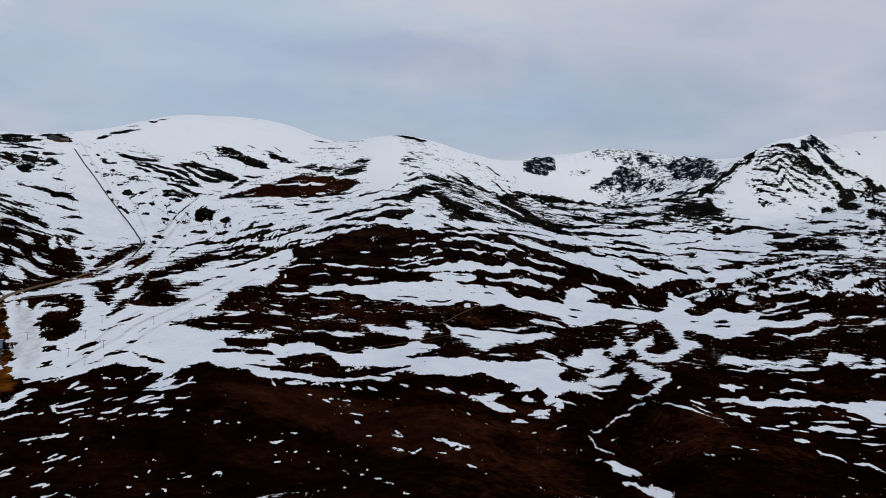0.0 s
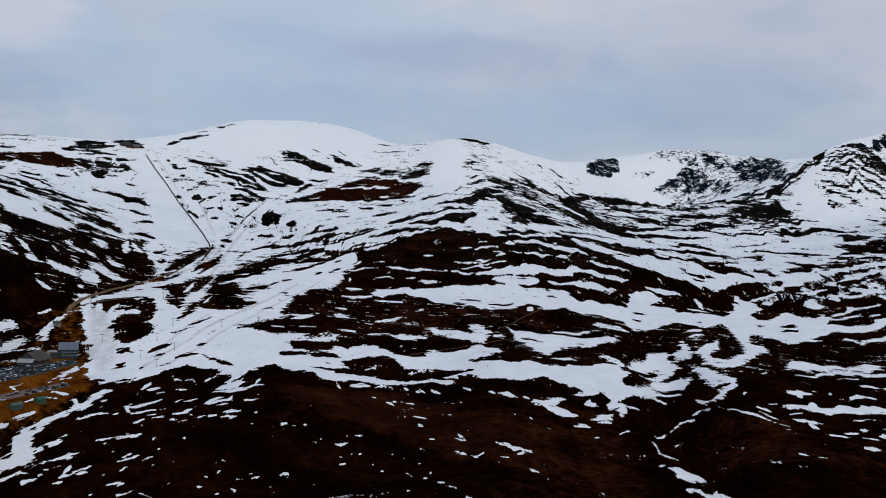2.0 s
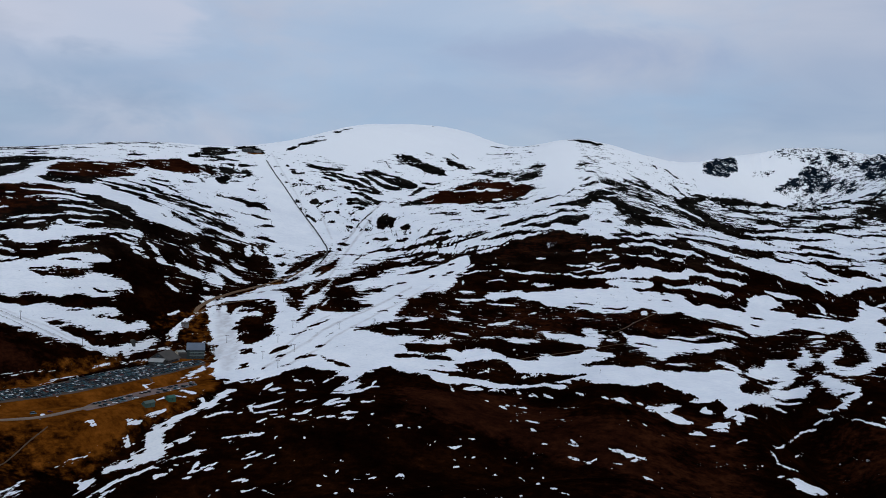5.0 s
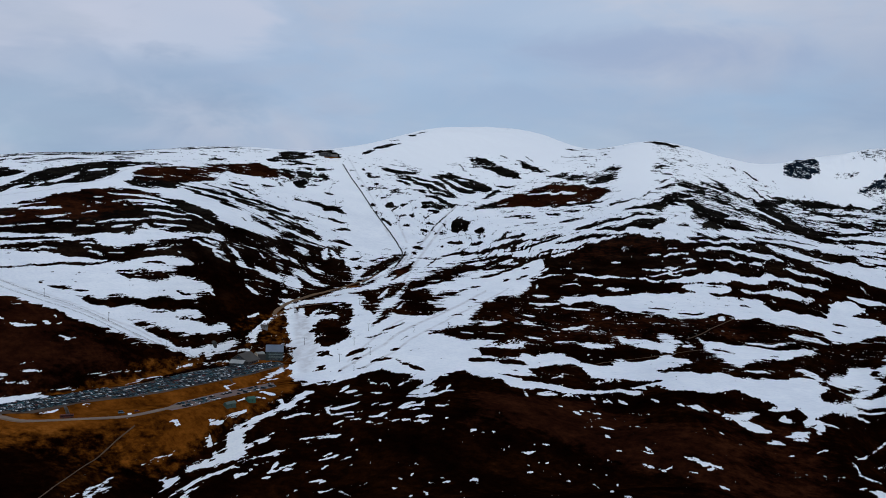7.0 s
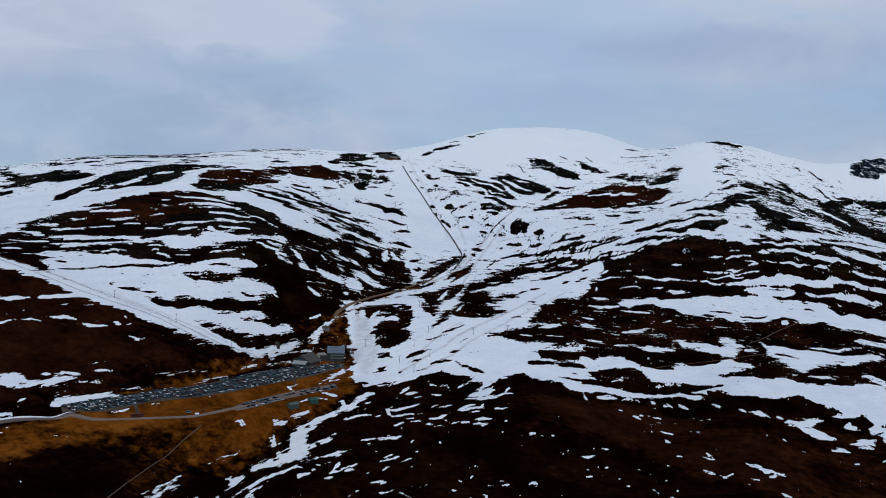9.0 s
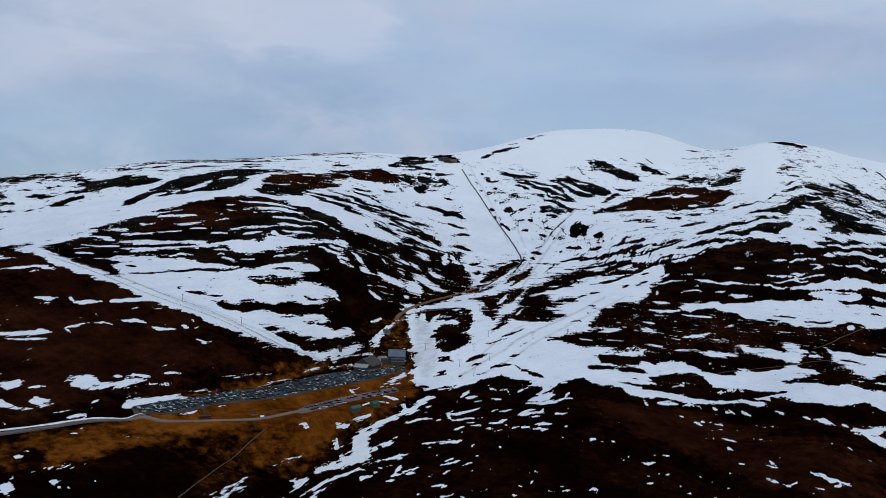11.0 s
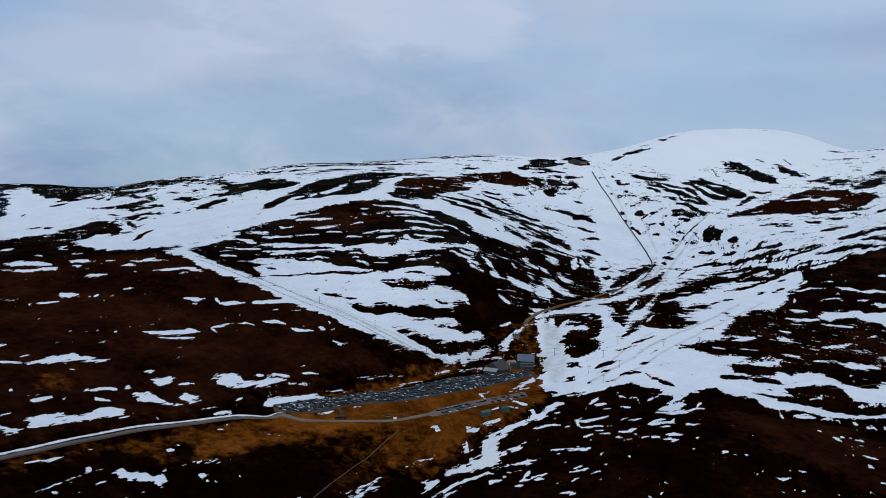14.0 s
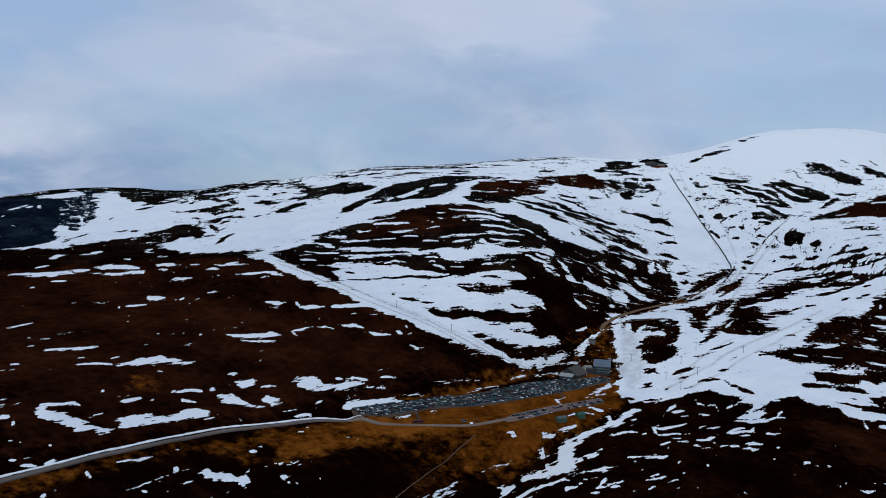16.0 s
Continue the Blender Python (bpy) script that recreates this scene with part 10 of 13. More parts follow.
bare_streak((-1484,1164), (-1479,1181), (-1481,1204), (-1488,1231), (-1498,1239), (-1501,1219), (-1498,1195), (-1491,1169))
bare_streak((-1465,1131), (-1455,1141), (-1450,1154), (-1452,1173), (-1458,1178), (-1465,1165), (-1470,1153), (-1471,1136))
bare_streak((-1494,1236), (-1465,1244), (-1435,1252), (-1402,1256), (-1375,1265), (-1356,1281), (-1368,1292), (-1409,1296), (-1442,1291), (-1471,1283), (-1490,1265), (-1502,1242))
bare_streak((-1371,1131), (-1339,1126), (-1310,1124), (-1303,1141), (-1309,1146), (-1325,1137), (-1356,1141), (-1379,1137))
bare_streak((-1414,1181), (-1402,1184), (-1396,1192), (-1402,1196), (-1416,1196), (-1421,1186))
bare_streak((-1235,1074), (-1225,1086), (-1213,1097), (-1202,1109), (-1188,1118), (-1193,1123), (-1214,1119), (-1227,1109), (-1237,1096), (-1240,1078))
bare_streak((-1259,1121), (-1246,1122), (-1237,1126), (-1230,1132), (-1233,1135), (-1245,1134), (-1257,1131), (-1264,1125))
bare_streak((-1349,1190), (-1324,1187), (-1305,1190), (-1291,1197), (-1286,1213), (-1292,1218), (-1305,1210), (-1323,1207), (-1341,1203), (-1357,1197))
bare_streak((-1433,1238), (-1387,1224), (-1354,1222), (-1333,1230), (-1317,1243), (-1322,1248), (-1344,1240), (-1369,1236), (-1406,1242), (-1442,1246))
bare_streak((-1282,1097), (-1270,1097), (-1259,1097), (-1251,1100), (-1254,1103), (-1266,1104), (-1277,1103), (-1285,1100))
bare_streak((-1089,975), (-1089,992), (-1099,1016), (-1101,1033), (-1110,1042), (-1122,1035), (-1112,1010), (-1098,983))
bare_streak((-1367,1007), (-1361,1011), (-1356,1017), (-1354,1026), (-1360,1030), (-1368,1026), (-1372,1019), (-1372,1010))
bare_streak((-1335,1016), (-1328,1017), (-1328,1024), (-1332,1027), (-1340,1026), (-1339,1019))
bare_streak((-1449,1058), (-1451,1066), (-1458,1079), (-1462,1081), (-1458,1071), (-1452,1059))
bare_streak((-1165,1052), (-1159,1056), (-1159,1065), (-1163,1069), (-1170,1066), (-1169,1056))
bare_streak((-1290,1156), (-1271,1158), (-1256,1164), (-1243,1171), (-1247,1175), (-1266,1173), (-1281,1167), (-1294,1160))
bare_streak((-1423,1316), (-1399,1309), (-1405,1329), (-1414,1337), (-1435,1342), (-1432,1324))
bare_streak((-1320,976), (-1298,998), (-1294,1029), (-1277,1050), (-1258,1067), (-1229,1062), (-1180,1042), (-1145,1018), (-1180,1025), (-1203,1015), (-1197,993), (-1229,986), (-1231,971), (-1166,949), (-1223,948), (-1268,957), (-1279,939), (-1341,912), (-1363,919), (-1331,946))
clean_snow((-1209,975), (-1191,994), (-1174,1007), (-1140,1013), (-1148,1036), (-1122,1024), (-1094,979), (-1042,975), (-944,880), (-1148,940))
snow_streak((-1060,683), (-1051,683), (-1065,698), (-1085,712), (-1098,714), (-1073,692))
snow_streak((-1030,638), (-1026,641), (-1024,646), (-1024,652), (-1027,654), (-1033,652), (-1036,648), (-1035,641))
snow_streak((-969,711), (-960,710), (-961,717), (-968,722), (-977,724), (-974,715))
snow_streak((-1113,889), (-1100,887), (-1094,891), (-1098,895), (-1111,896), (-1117,893))
snow_streak((-968,662), (-958,672), (-950,682), (-935,687), (-920,693), (-924,696), (-944,694), (-961,690), (-967,678), (-971,665))
snow_streak((-982,642), (-974,645), (-969,651), (-966,657), (-970,660), (-978,657), (-983,652), (-985,645))
snow_streak((-906,714), (-897,714), (-889,717), (-886,722), (-891,727), (-903,728), (-908,724), (-910,717))
snow_streak((-858,722), (-851,722), (-848,724), (-849,725), (-856,726), (-860,724))
snow_streak((-889,700), (-881,701), (-876,705), (-878,706), (-886,705), (-891,701))
snow_streak((-820,714), (-814,714), (-812,719), (-815,721), (-821,721), (-823,716))
snow_streak((-815,730), (-809,732), (-805,735), (-803,740), (-805,743), (-811,741), (-815,737), (-817,732))
clean_snow((-491,1112), (-486,1145), (-442,1193), (-424,1232), (-403,1312), (-376,1356), (-340,1434), (-255,1616), (-174,1138), (-201,1066), (-252,1029), (-282,984), (-302,992), (-343,1002), (-371,972), (-379,910), (-391,906), (-421,963), (-440,1014), (-460,1048))
bare_streak((-497,1153), (-485,1175), (-472,1196), (-459,1216), (-446,1236), (-434,1260), (-436,1264), (-451,1248), (-466,1231), (-479,1210), (-489,1185), (-499,1157))
bare_streak((-466,1317), (-455,1331), (-445,1350), (-438,1374), (-431,1402), (-433,1407), (-442,1384), (-451,1362), (-460,1342), (-468,1321))
bare_streak((-422,1296), (-415,1318), (-410,1344), (-412,1383), (-415,1386), (-416,1355), (-421,1329), (-424,1300))
bare_streak((-445,1291), (-441,1304), (-438,1320), (-436,1338), (-437,1340), (-441,1327), (-444,1312), (-446,1293))
bare_streak((-429,1343), (-430,1367), (-431,1393), (-437,1422), (-438,1422), (-435,1395), (-433,1370), (-430,1345))
bare_streak((-465,1255), (-455,1260), (-448,1268), (-441,1279), (-442,1282), (-451,1276), (-459,1268), (-466,1258))
bare_streak((-390,1378), (-387,1392), (-386,1411), (-388,1433), (-389,1435), (-388,1414), (-390,1397), (-391,1380))
bare_streak((-491,1120), (-468,1140), (-455,1147), (-419,1132), (-408,1113), (-399,1084), (-391,1066), (-393,1053), (-404,1030), (-415,1023), (-424,1027), (-436,1052), (-443,1077), (-444,1101), (-460,1112), (-462,1091), (-476,1095))
snow_streak((-446,1101), (-434,1103), (-423,1093), (-421,1084), (-433,1088))
deep_snow((-480,1113), (-465,1072), (-449,1039), (-435,1010), (-420,980), (-416,980), (-426,1012), (-438,1043), (-456,1075), (-476,1114))
snow_streak((-458,1099), (-455,1107), (-455,1120), (-457,1122), (-459,1112), (-459,1101))
snow_streak((-444,1130), (-439,1130), (-435,1136), (-436,1138), (-442,1137), (-446,1133))
bare_streak((-442,1193), (-423,1227), (-411,1264), (-397,1294), (-389,1269), (-390,1247), (-387,1211), (-394,1192), (-396,1173), (-403,1170), (-419,1183))
snow_streak((-401,1187), (-400,1204), (-403,1227), (-408,1249), (-409,1250), (-407,1231), (-405,1209), (-402,1189))
snow_streak((-386,1184), (-386,1217), (-388,1255), (-392,1292), (-394,1294), (-392,1259), (-391,1224), (-388,1186))
bare_streak((-419,1164), (-406,1178), (-393,1166), (-388,1149), (-389,1131), (-401,1133))
dark_moor((-383,1161), (-376,1190), (-389,1269), (-394,1307), (-378,1337), (-351,1411), (-317,1476), (-291,1508), (-260,1603), (-254,1610), (-250,1584), (-287,1488), (-322,1426), (-339,1368), (-349,1331), (-361,1303), (-360,1289), (-349,1275), (-331,1308), (-325,1300), (-337,1273), (-340,1243), (-324,1246), (-332,1202), (-352,1172), (-366,1159), (-370,1120), (-375,1100), (-375,1126), (-382,1135))
snow_streak((-380,1264), (-371,1284), (-361,1304), (-350,1322), (-340,1343), (-342,1347), (-354,1332), (-365,1315), (-374,1293), (-382,1268))
snow_streak((-342,1380), (-333,1396), (-324,1413), (-316,1437), (-317,1440), (-326,1421), (-335,1402), (-343,1383))
snow_streak((-372,1315), (-366,1322), (-361,1331), (-356,1342), (-357,1344), (-362,1336), (-368,1327), (-373,1317))
snow_streak((-371,1175), (-370,1191), (-371,1210), (-372,1212), (-373,1195), (-372,1176))
snow_streak((-352,1245), (-347,1245), (-344,1248), (-344,1250), (-348,1250), (-352,1247))
snow_streak((-340,1433), (-334,1445), (-329,1459), (-325,1476), (-326,1479), (-332,1466), (-337,1453), (-341,1435))
snow_streak((-296,1489), (-289,1499), (-284,1511), (-278,1525), (-279,1528), (-286,1519), (-291,1506), (-296,1492))
deep_snow((-330,1329), (-313,1366), (-295,1401), (-277,1441), (-260,1492), (-244,1550), (-246,1560), (-265,1512), (-283,1464), (-301,1423), (-319,1382), (-333,1336))
bare_streak((-334,1291), (-325,1310), (-316,1329), (-307,1350), (-297,1372), (-299,1375), (-309,1357), (-319,1338), (-327,1317), (-335,1294))
bare_streak((-306,1297), (-300,1300), (-294,1306), (-294,1308), (-301,1305), (-306,1299))
bare_streak((-284,1397), (-278,1406), (-273,1419), (-269,1435), (-270,1439), (-275,1428), (-281,1415), (-285,1400))
bare_streak((-265,1436), (-259,1447), (-254,1460), (-249,1475), (-250,1480), (-257,1472), (-262,1459), (-266,1441))
bare_streak((-269,1496), (-263,1500), (-258,1508), (-253,1520), (-254,1524), (-260,1520), (-265,1512), (-270,1500))
bare_streak((-312,1210), (-307,1221), (-301,1230), (-293,1231), (-294,1233), (-303,1236), (-309,1227), (-313,1212))
bare_streak((-303,1260), (-298,1268), (-294,1278), (-294,1279), (-299,1272), (-303,1262))
bare_streak((-290,1371), (-285,1374), (-280,1381), (-281,1383), (-286,1380), (-290,1373))
bare_streak((-310,1408), (-305,1414), (-300,1421), (-295,1431), (-296,1433), (-301,1426), (-306,1419), (-310,1410))
bare_streak((-377,1097), (-374,1103), (-372,1114), (-374,1117), (-377,1109), (-378,1099))
bare_streak((-361,1091), (-354,1103), (-349,1119), (-345,1139), (-346,1142), (-352,1125), (-357,1109), (-362,1093))
bare_streak((-378,1060), (-368,1066), (-361,1077), (-354,1090), (-355,1092), (-362,1081), (-370,1070), (-378,1061))
bare_streak((-335,1076), (-333,1084), (-331,1095), (-332,1096), (-334,1086), (-336,1077))
dark_moor((-251,1383), (-238,1414), (-225,1439), (-205,1319), (-244,1278), (-255,1261), (-275,1229), (-284,1220), (-285,1256), (-282,1287), (-271,1302), (-269,1344), (-254,1359))
dark_moor((-314,1128), (-302,1156), (-297,1190), (-273,1221), (-259,1247), (-242,1267), (-230,1276), (-204,1311), (-186,1209), (-210,1205), (-226,1187), (-248,1169), (-260,1163), (-275,1144), (-291,1140), (-297,1151))
snow_streak((-284,1237), (-280,1233), (-276,1232), (-276,1234), (-280,1238), (-284,1238))
snow_streak((-271,1301), (-260,1296), (-251,1296), (-242,1301), (-242,1304), (-252,1303), (-261,1302), (-271,1303))
snow_streak((-223,1266), (-216,1265), (-209,1268), (-202,1270), (-202,1275), (-210,1280), (-217,1278), (-224,1272))
snow_streak((-265,1215), (-259,1219), (-253,1223), (-248,1229), (-248,1231), (-254,1228), (-260,1223), (-265,1217))
snow_streak((-287,1164), (-280,1165), (-275,1169), (-269,1174), (-270,1177), (-276,1176), (-282,1173), (-287,1167))
snow_streak((-257,1193), (-250,1197), (-243,1202), (-237,1209), (-237,1211), (-244,1206), (-251,1201), (-257,1194))
snow_streak((-246,1250), (-239,1251), (-233,1254), (-233,1256), (-240,1255), (-246,1252))
snow_streak((-213,1221), (-205,1225), (-198,1229), (-191,1236), (-191,1238), (-199,1236), (-206,1231), (-213,1224))
dark_moor((-255,1119), (-244,1151), (-225,1183), (-187,1215), (-179,1166), (-201,1155), (-204,1139), (-224,1116), (-241,1111))
snow_streak((-234,1157), (-223,1175), (-210,1191), (-203,1183), (-215,1166), (-225,1153))
bare_streak((-252,1066), (-243,1089), (-218,1116), (-201,1127), (-186,1127), (-198,1110), (-224,1089), (-243,1063))
clean_snow((-203,1135), (-194,1155), (-179,1166), (-175,1141), (-185,1137), (-196,1131))
bare_streak((-187,1117), (-173,1131), (-169,1108), (-179,1104))
bare_streak((-189,1093), (-184,1094), (-178,1098), (-173,1102), (-173,1104), (-179,1102), (-184,1099), (-189,1095))
bare_streak((-204,1080), (-199,1082), (-194,1089), (-195,1091), (-200,1088), (-205,1082))
bare_streak((-381,871), (-383,905), (-378,955), (-360,984), (-343,1002), (-326,1007), (-300,1005), (-284,990), (-283,977), (-295,970), (-289,929), (-305,907), (-373,852))
bare_streak((-267,977), (-262,999), (-254,1022), (-244,1032), (-236,1010), (-219,1011), (-202,1013), (-190,1006), (-258,931))
snow_streak((-354,919), (-352,928), (-353,942), (-355,944), (-356,936), (-355,922))
snow_streak((-320,944), (-315,946), (-311,952), (-312,955), (-317,953), (-321,947))
snow_streak((-325,967), (-321,969), (-320,974), (-321,976), (-324,974), (-326,969))
snow_streak((-304,961), (-301,966), (-300,975), (-301,977), (-304,971), (-305,963))
snow_streak((-343,982), (-338,975), (-332,970), (-332,971), (-338,979), (-343,983))
snow_streak((-249,950), (-246,954), (-245,966), (-246,970), (-250,966), (-250,954))
snow_streak((-297,986), (-292,988), (-287,992), (-288,993), (-293,991), (-298,988))
snow_streak((-334,923), (-332,930), (-331,939), (-331,941), (-334,935), (-335,925))
bare_streak((-383,1019), (-379,1035), (-369,1045), (-363,1043), (-371,1032))
bare_streak((-372,1014), (-368,1017), (-365,1021), (-362,1025), (-362,1027), (-366,1024), (-370,1020), (-373,1015))
bare_streak((-351,1015), (-344,1020), (-337,1025), (-331,1032), (-332,1035), (-340,1031), (-347,1025), (-352,1017))
bare_streak((-339,1045), (-333,1049), (-329,1057), (-330,1059), (-336,1055), (-339,1047))
bare_streak((-413,1009), (-406,1011), (-402,1015), (-396,1012), (-396,1015), (-404,1023), (-410,1019), (-415,1013))
bare_streak((-403,985), (-398,986), (-396,992), (-397,994), (-402,993), (-404,988))
bare_streak((-407,972), (-400,976), (-394,982), (-385,981), (-385,983), (-395,987), (-403,982), (-409,974))
bare_streak((-329,1031), (-318,1026), (-307,1020), (-296,1016), (-286,1014), (-287,1018), (-297,1023), (-308,1028), (-319,1032), (-329,1034))
bare_streak((-304,1017), (-298,1014), (-293,1013), (-288,1014), (-288,1017), (-294,1020), (-299,1020), (-305,1020))
bare_streak((-383,937), (-380,948), (-376,957), (-372,966), (-373,968), (-378,962), (-383,953), (-385,940))
bare_streak((-367,994), (-360,998), (-354,1002), (-348,1007), (-349,1008), (-355,1005), (-361,1000), (-367,995))
bare_streak((-379,984), (-376,987), (-375,992), (-376,993), (-379,991), (-380,986))
bare_streak((-397,922), (-391,917), (-390,925), (-393,931), (-398,935), (-399,928))
dark_moor((-386,780), (-375,830), (-368,874), (-364,950), (-350,981), (-307,970), (-289,916), (-273,900), (-235,910), (-254,948), (-256,990), (-225,1016), (-201,1026), (-187,1003), (-160,1003), (-134,1038), (-100,1072), (-61,1048), (-36,653), (-343,695))
dark_moor((-383,822), (-389,850), (-388,879), (-394,910), (-379,888), (-378,862), (-377,843), (-382,840), (-378,829), (-380,813), (-388,784), (-390,788))
dark_moor((-394,732), (-395,751), (-391,790), (-386,827), (-380,828), (-383,809), (-388,783), (-390,768), (-390,752), (-386,736), (-389,729))
snow_speck((-388,783), (-384,801), (-381,817), (-379,831), (-384,844), (-379,840), (-375,842), (-376,867), (-377,892), (-371,898), (-370,873), (-373,844), (-378,822), (-382,801), (-386,780))
snow_speck((-369,821), (-363,829), (-355,835), (-349,843), (-349,844), (-358,839), (-364,832), (-370,822))
snow_speck((-373,836), (-371,842), (-370,848), (-368,855), (-369,855), (-371,849), (-372,843), (-374,837))
snow_speck((-368,860), (-365,864), (-363,871), (-364,872), (-367,868), (-369,862))
snow_speck((-344,838), (-341,839), (-340,842), (-340,844), (-343,843), (-345,840))
snow_speck((-341,859), (-336,846), (-329,841), (-329,843), (-335,850), (-341,860))
snow_speck((-340,859), (-330,858), (-324,865), (-318,874), (-320,877), (-327,873), (-333,865), (-341,861))
snow_speck((-323,867), (-319,870), (-317,876), (-315,883), (-316,887), (-320,883), (-323,877), (-324,870))
snow_speck((-328,841), (-319,843), (-310,845), (-303,849), (-303,851), (-312,850), (-321,848), (-329,843))
snow_speck((-320,835), (-315,835), (-311,836), (-307,838), (-307,839), (-312,840), (-317,839), (-320,836))
snow_speck((-308,829), (-303,830), (-298,831), (-294,834), (-295,835), (-300,835), (-304,834), (-308,831))
snow_speck((-321,821), (-315,822), (-313,828), (-314,830), (-318,826), (-322,823))
snow_speck((-313,817), (-311,816), (-310,817), (-310,819), (-312,820), (-313,818))
snow_speck((-349,903), (-349,907), (-351,914), (-352,916), (-352,912), (-350,905))
snow_speck((-353,925), (-353,940), (-354,954), (-355,956), (-357,945), (-354,927))
snow_speck((-348,922), (-344,925), (-342,930), (-340,938), (-341,940), (-345,938), (-348,933), (-349,925))
snow_speck((-335,914), (-331,916), (-328,922), (-329,925), (-333,923), (-336,916))
snow_speck((-340,972), (-333,968), (-326,967), (-327,969), (-334,974), (-341,974))
snow_speck((-325,934), (-320,933), (-316,933), (-312,937), (-313,940), (-319,942), (-323,941), (-326,937))
snow_speck((-322,967), (-317,969), (-309,954), (-308,955), (-317,974), (-323,969))
snow_speck((-299,865), (-296,868), (-295,877), (-296,881), (-300,877), (-300,867))
snow_speck((-290,867), (-286,868), (-282,871), (-279,878), (-280,881), (-285,880), (-289,876), (-292,870))
snow_speck((-293,837), (-284,836), (-277,837), (-269,831), (-269,832), (-278,841), (-286,840), (-293,839))
snow_speck((-282,841), (-278,841), (-276,844), (-276,847), (-281,848), (-283,844))
snow_speck((-268,829), (-262,830), (-256,831), (-250,832), (-250,833), (-257,836), (-263,835), (-269,831))
snow_speck((-290,826), (-286,825), (-283,827), (-284,828), (-288,829), (-290,827))
snow_speck((-282,822), (-277,823), (-272,825), (-267,827), (-267,828), (-273,827), (-278,825), (-282,823))
snow_speck((-269,860), (-266,866), (-262,873), (-258,878), (-259,881), (-265,880), (-268,873), (-270,861))
snow_speck((-265,858), (-259,860), (-253,864), (-247,867), (-248,870), (-256,871), (-261,867), (-266,860))
snow_speck((-248,864), (-248,872), (-250,885), (-251,887), (-251,876), (-249,865))
snow_speck((-256,852), (-251,853), (-246,858), (-247,860), (-252,859), (-257,854))
snow_speck((-246,839), (-241,839), (-236,841), (-232,844), (-232,845), (-237,845), (-242,843), (-247,840))
snow_speck((-249,830), (-242,828), (-236,829), (-232,835), (-232,836), (-237,833), (-243,832), (-249,831))
snow_speck((-246,839), (-242,840), (-238,843), (-239,844), (-243,843), (-247,840))
snow_speck((-236,870), (-232,868), (-229,869), (-230,871), (-234,874), (-237,872))
snow_speck((-262,916), (-257,913), (-255,917), (-256,922), (-260,925), (-263,921))
snow_speck((-277,911), (-273,908), (-272,910), (-273,913), (-276,917), (-278,915))
snow_speck((-377,764), (-375,776), (-372,786), (-368,797), (-369,798), (-373,788), (-376,776), (-378,764))
snow_speck((-374,775), (-372,779), (-370,783), (-368,787), (-368,788), (-371,784), (-373,780), (-375,775))
snow_speck((-341,794), (-331,797), (-322,799), (-312,801), (-313,803), (-323,802), (-333,800), (-342,796))
snow_speck((-335,790), (-332,789), (-329,790), (-330,791), (-333,792), (-335,791))
snow_speck((-320,800), (-314,801), (-308,802), (-305,807), (-306,808), (-310,804), (-315,803), (-320,801))
snow_speck((-322,805), (-320,805), (-318,806), (-319,807), (-321,807), (-322,805))
snow_speck((-364,759), (-359,765), (-353,771), (-347,775), (-341,780), (-342,781), (-348,777), (-355,773), (-360,767), (-364,760))
snow_speck((-358,764), (-354,765), (-351,767), (-347,770), (-348,771), (-352,770), (-356,768), (-359,765))
snow_speck((-371,751), (-367,755), (-365,760), (-365,761), (-369,757), (-371,751))
snow_speck((-366,742), (-361,745), (-356,751), (-352,757), (-353,758), (-358,753), (-362,748), (-367,743))
snow_speck((-363,735), (-361,737), (-361,739), (-361,740), (-363,739), (-364,736))
snow_speck((-347,745), (-345,751), (-346,759), (-348,760), (-349,754), (-348,745))
snow_speck((-349,740), (-345,743), (-342,747), (-343,747), (-347,745), (-350,741))
snow_speck((-341,750), (-337,753), (-332,756), (-330,762), (-331,763), (-334,758), (-338,755), (-342,751))
snow_speck((-337,747), (-333,749), (-329,752), (-329,753), (-334,752), (-338,748))
snow_speck((-349,730), (-345,733), (-343,737), (-343,738), (-347,735), (-349,731))
snow_speck((-322,781), (-320,781), (-319,782), (-320,783), (-322,783), (-323,782))
snow_speck((-312,768), (-306,771), (-300,773), (-295,777), (-295,778), (-301,776), (-307,773), (-313,769))
snow_speck((-312,774), (-307,776), (-304,780), (-304,781), (-308,778), (-312,774))
snow_speck((-294,763), (-292,768), (-287,770), (-283,774), (-284,775), (-289,774), (-294,772), (-295,764))
snow_speck((-305,756), (-302,759), (-299,761), (-299,762), (-304,762), (-306,757))
snow_speck((-316,748), (-314,751), (-313,755), (-313,756), (-316,753), (-317,749))
snow_speck((-308,735), (-304,736), (-301,737), (-297,738), (-298,740), (-302,740), (-306,739), (-309,736))
snow_speck((-298,734), (-295,735), (-294,737), (-294,738), (-297,737), (-298,735))
snow_speck((-298,718), (-290,717), (-283,719), (-279,725), (-280,726), (-285,722), (-291,720), (-298,719))
snow_speck((-314,719), (-312,720), (-311,723), (-311,724), (-314,723), (-315,720))
snow_speck((-316,706), (-315,709), (-315,713), (-316,714), (-317,711), (-317,707))
snow_speck((-294,797), (-292,798), (-291,801), (-292,802), (-294,801), (-295,798))
snow_speck((-285,784), (-281,783), (-279,785), (-280,786), (-283,786), (-285,785))
snow_speck((-270,801), (-268,797), (-265,796), (-267,800), (-270,801))
snow_speck((-263,762), (-263,765), (-264,768), (-265,768), (-265,765), (-264,763))
snow_speck((-285,763), (-281,761), (-278,761), (-279,763), (-282,764), (-286,764))
snow_speck((-271,729), (-269,728), (-267,728), (-268,729), (-270,730), (-271,730))
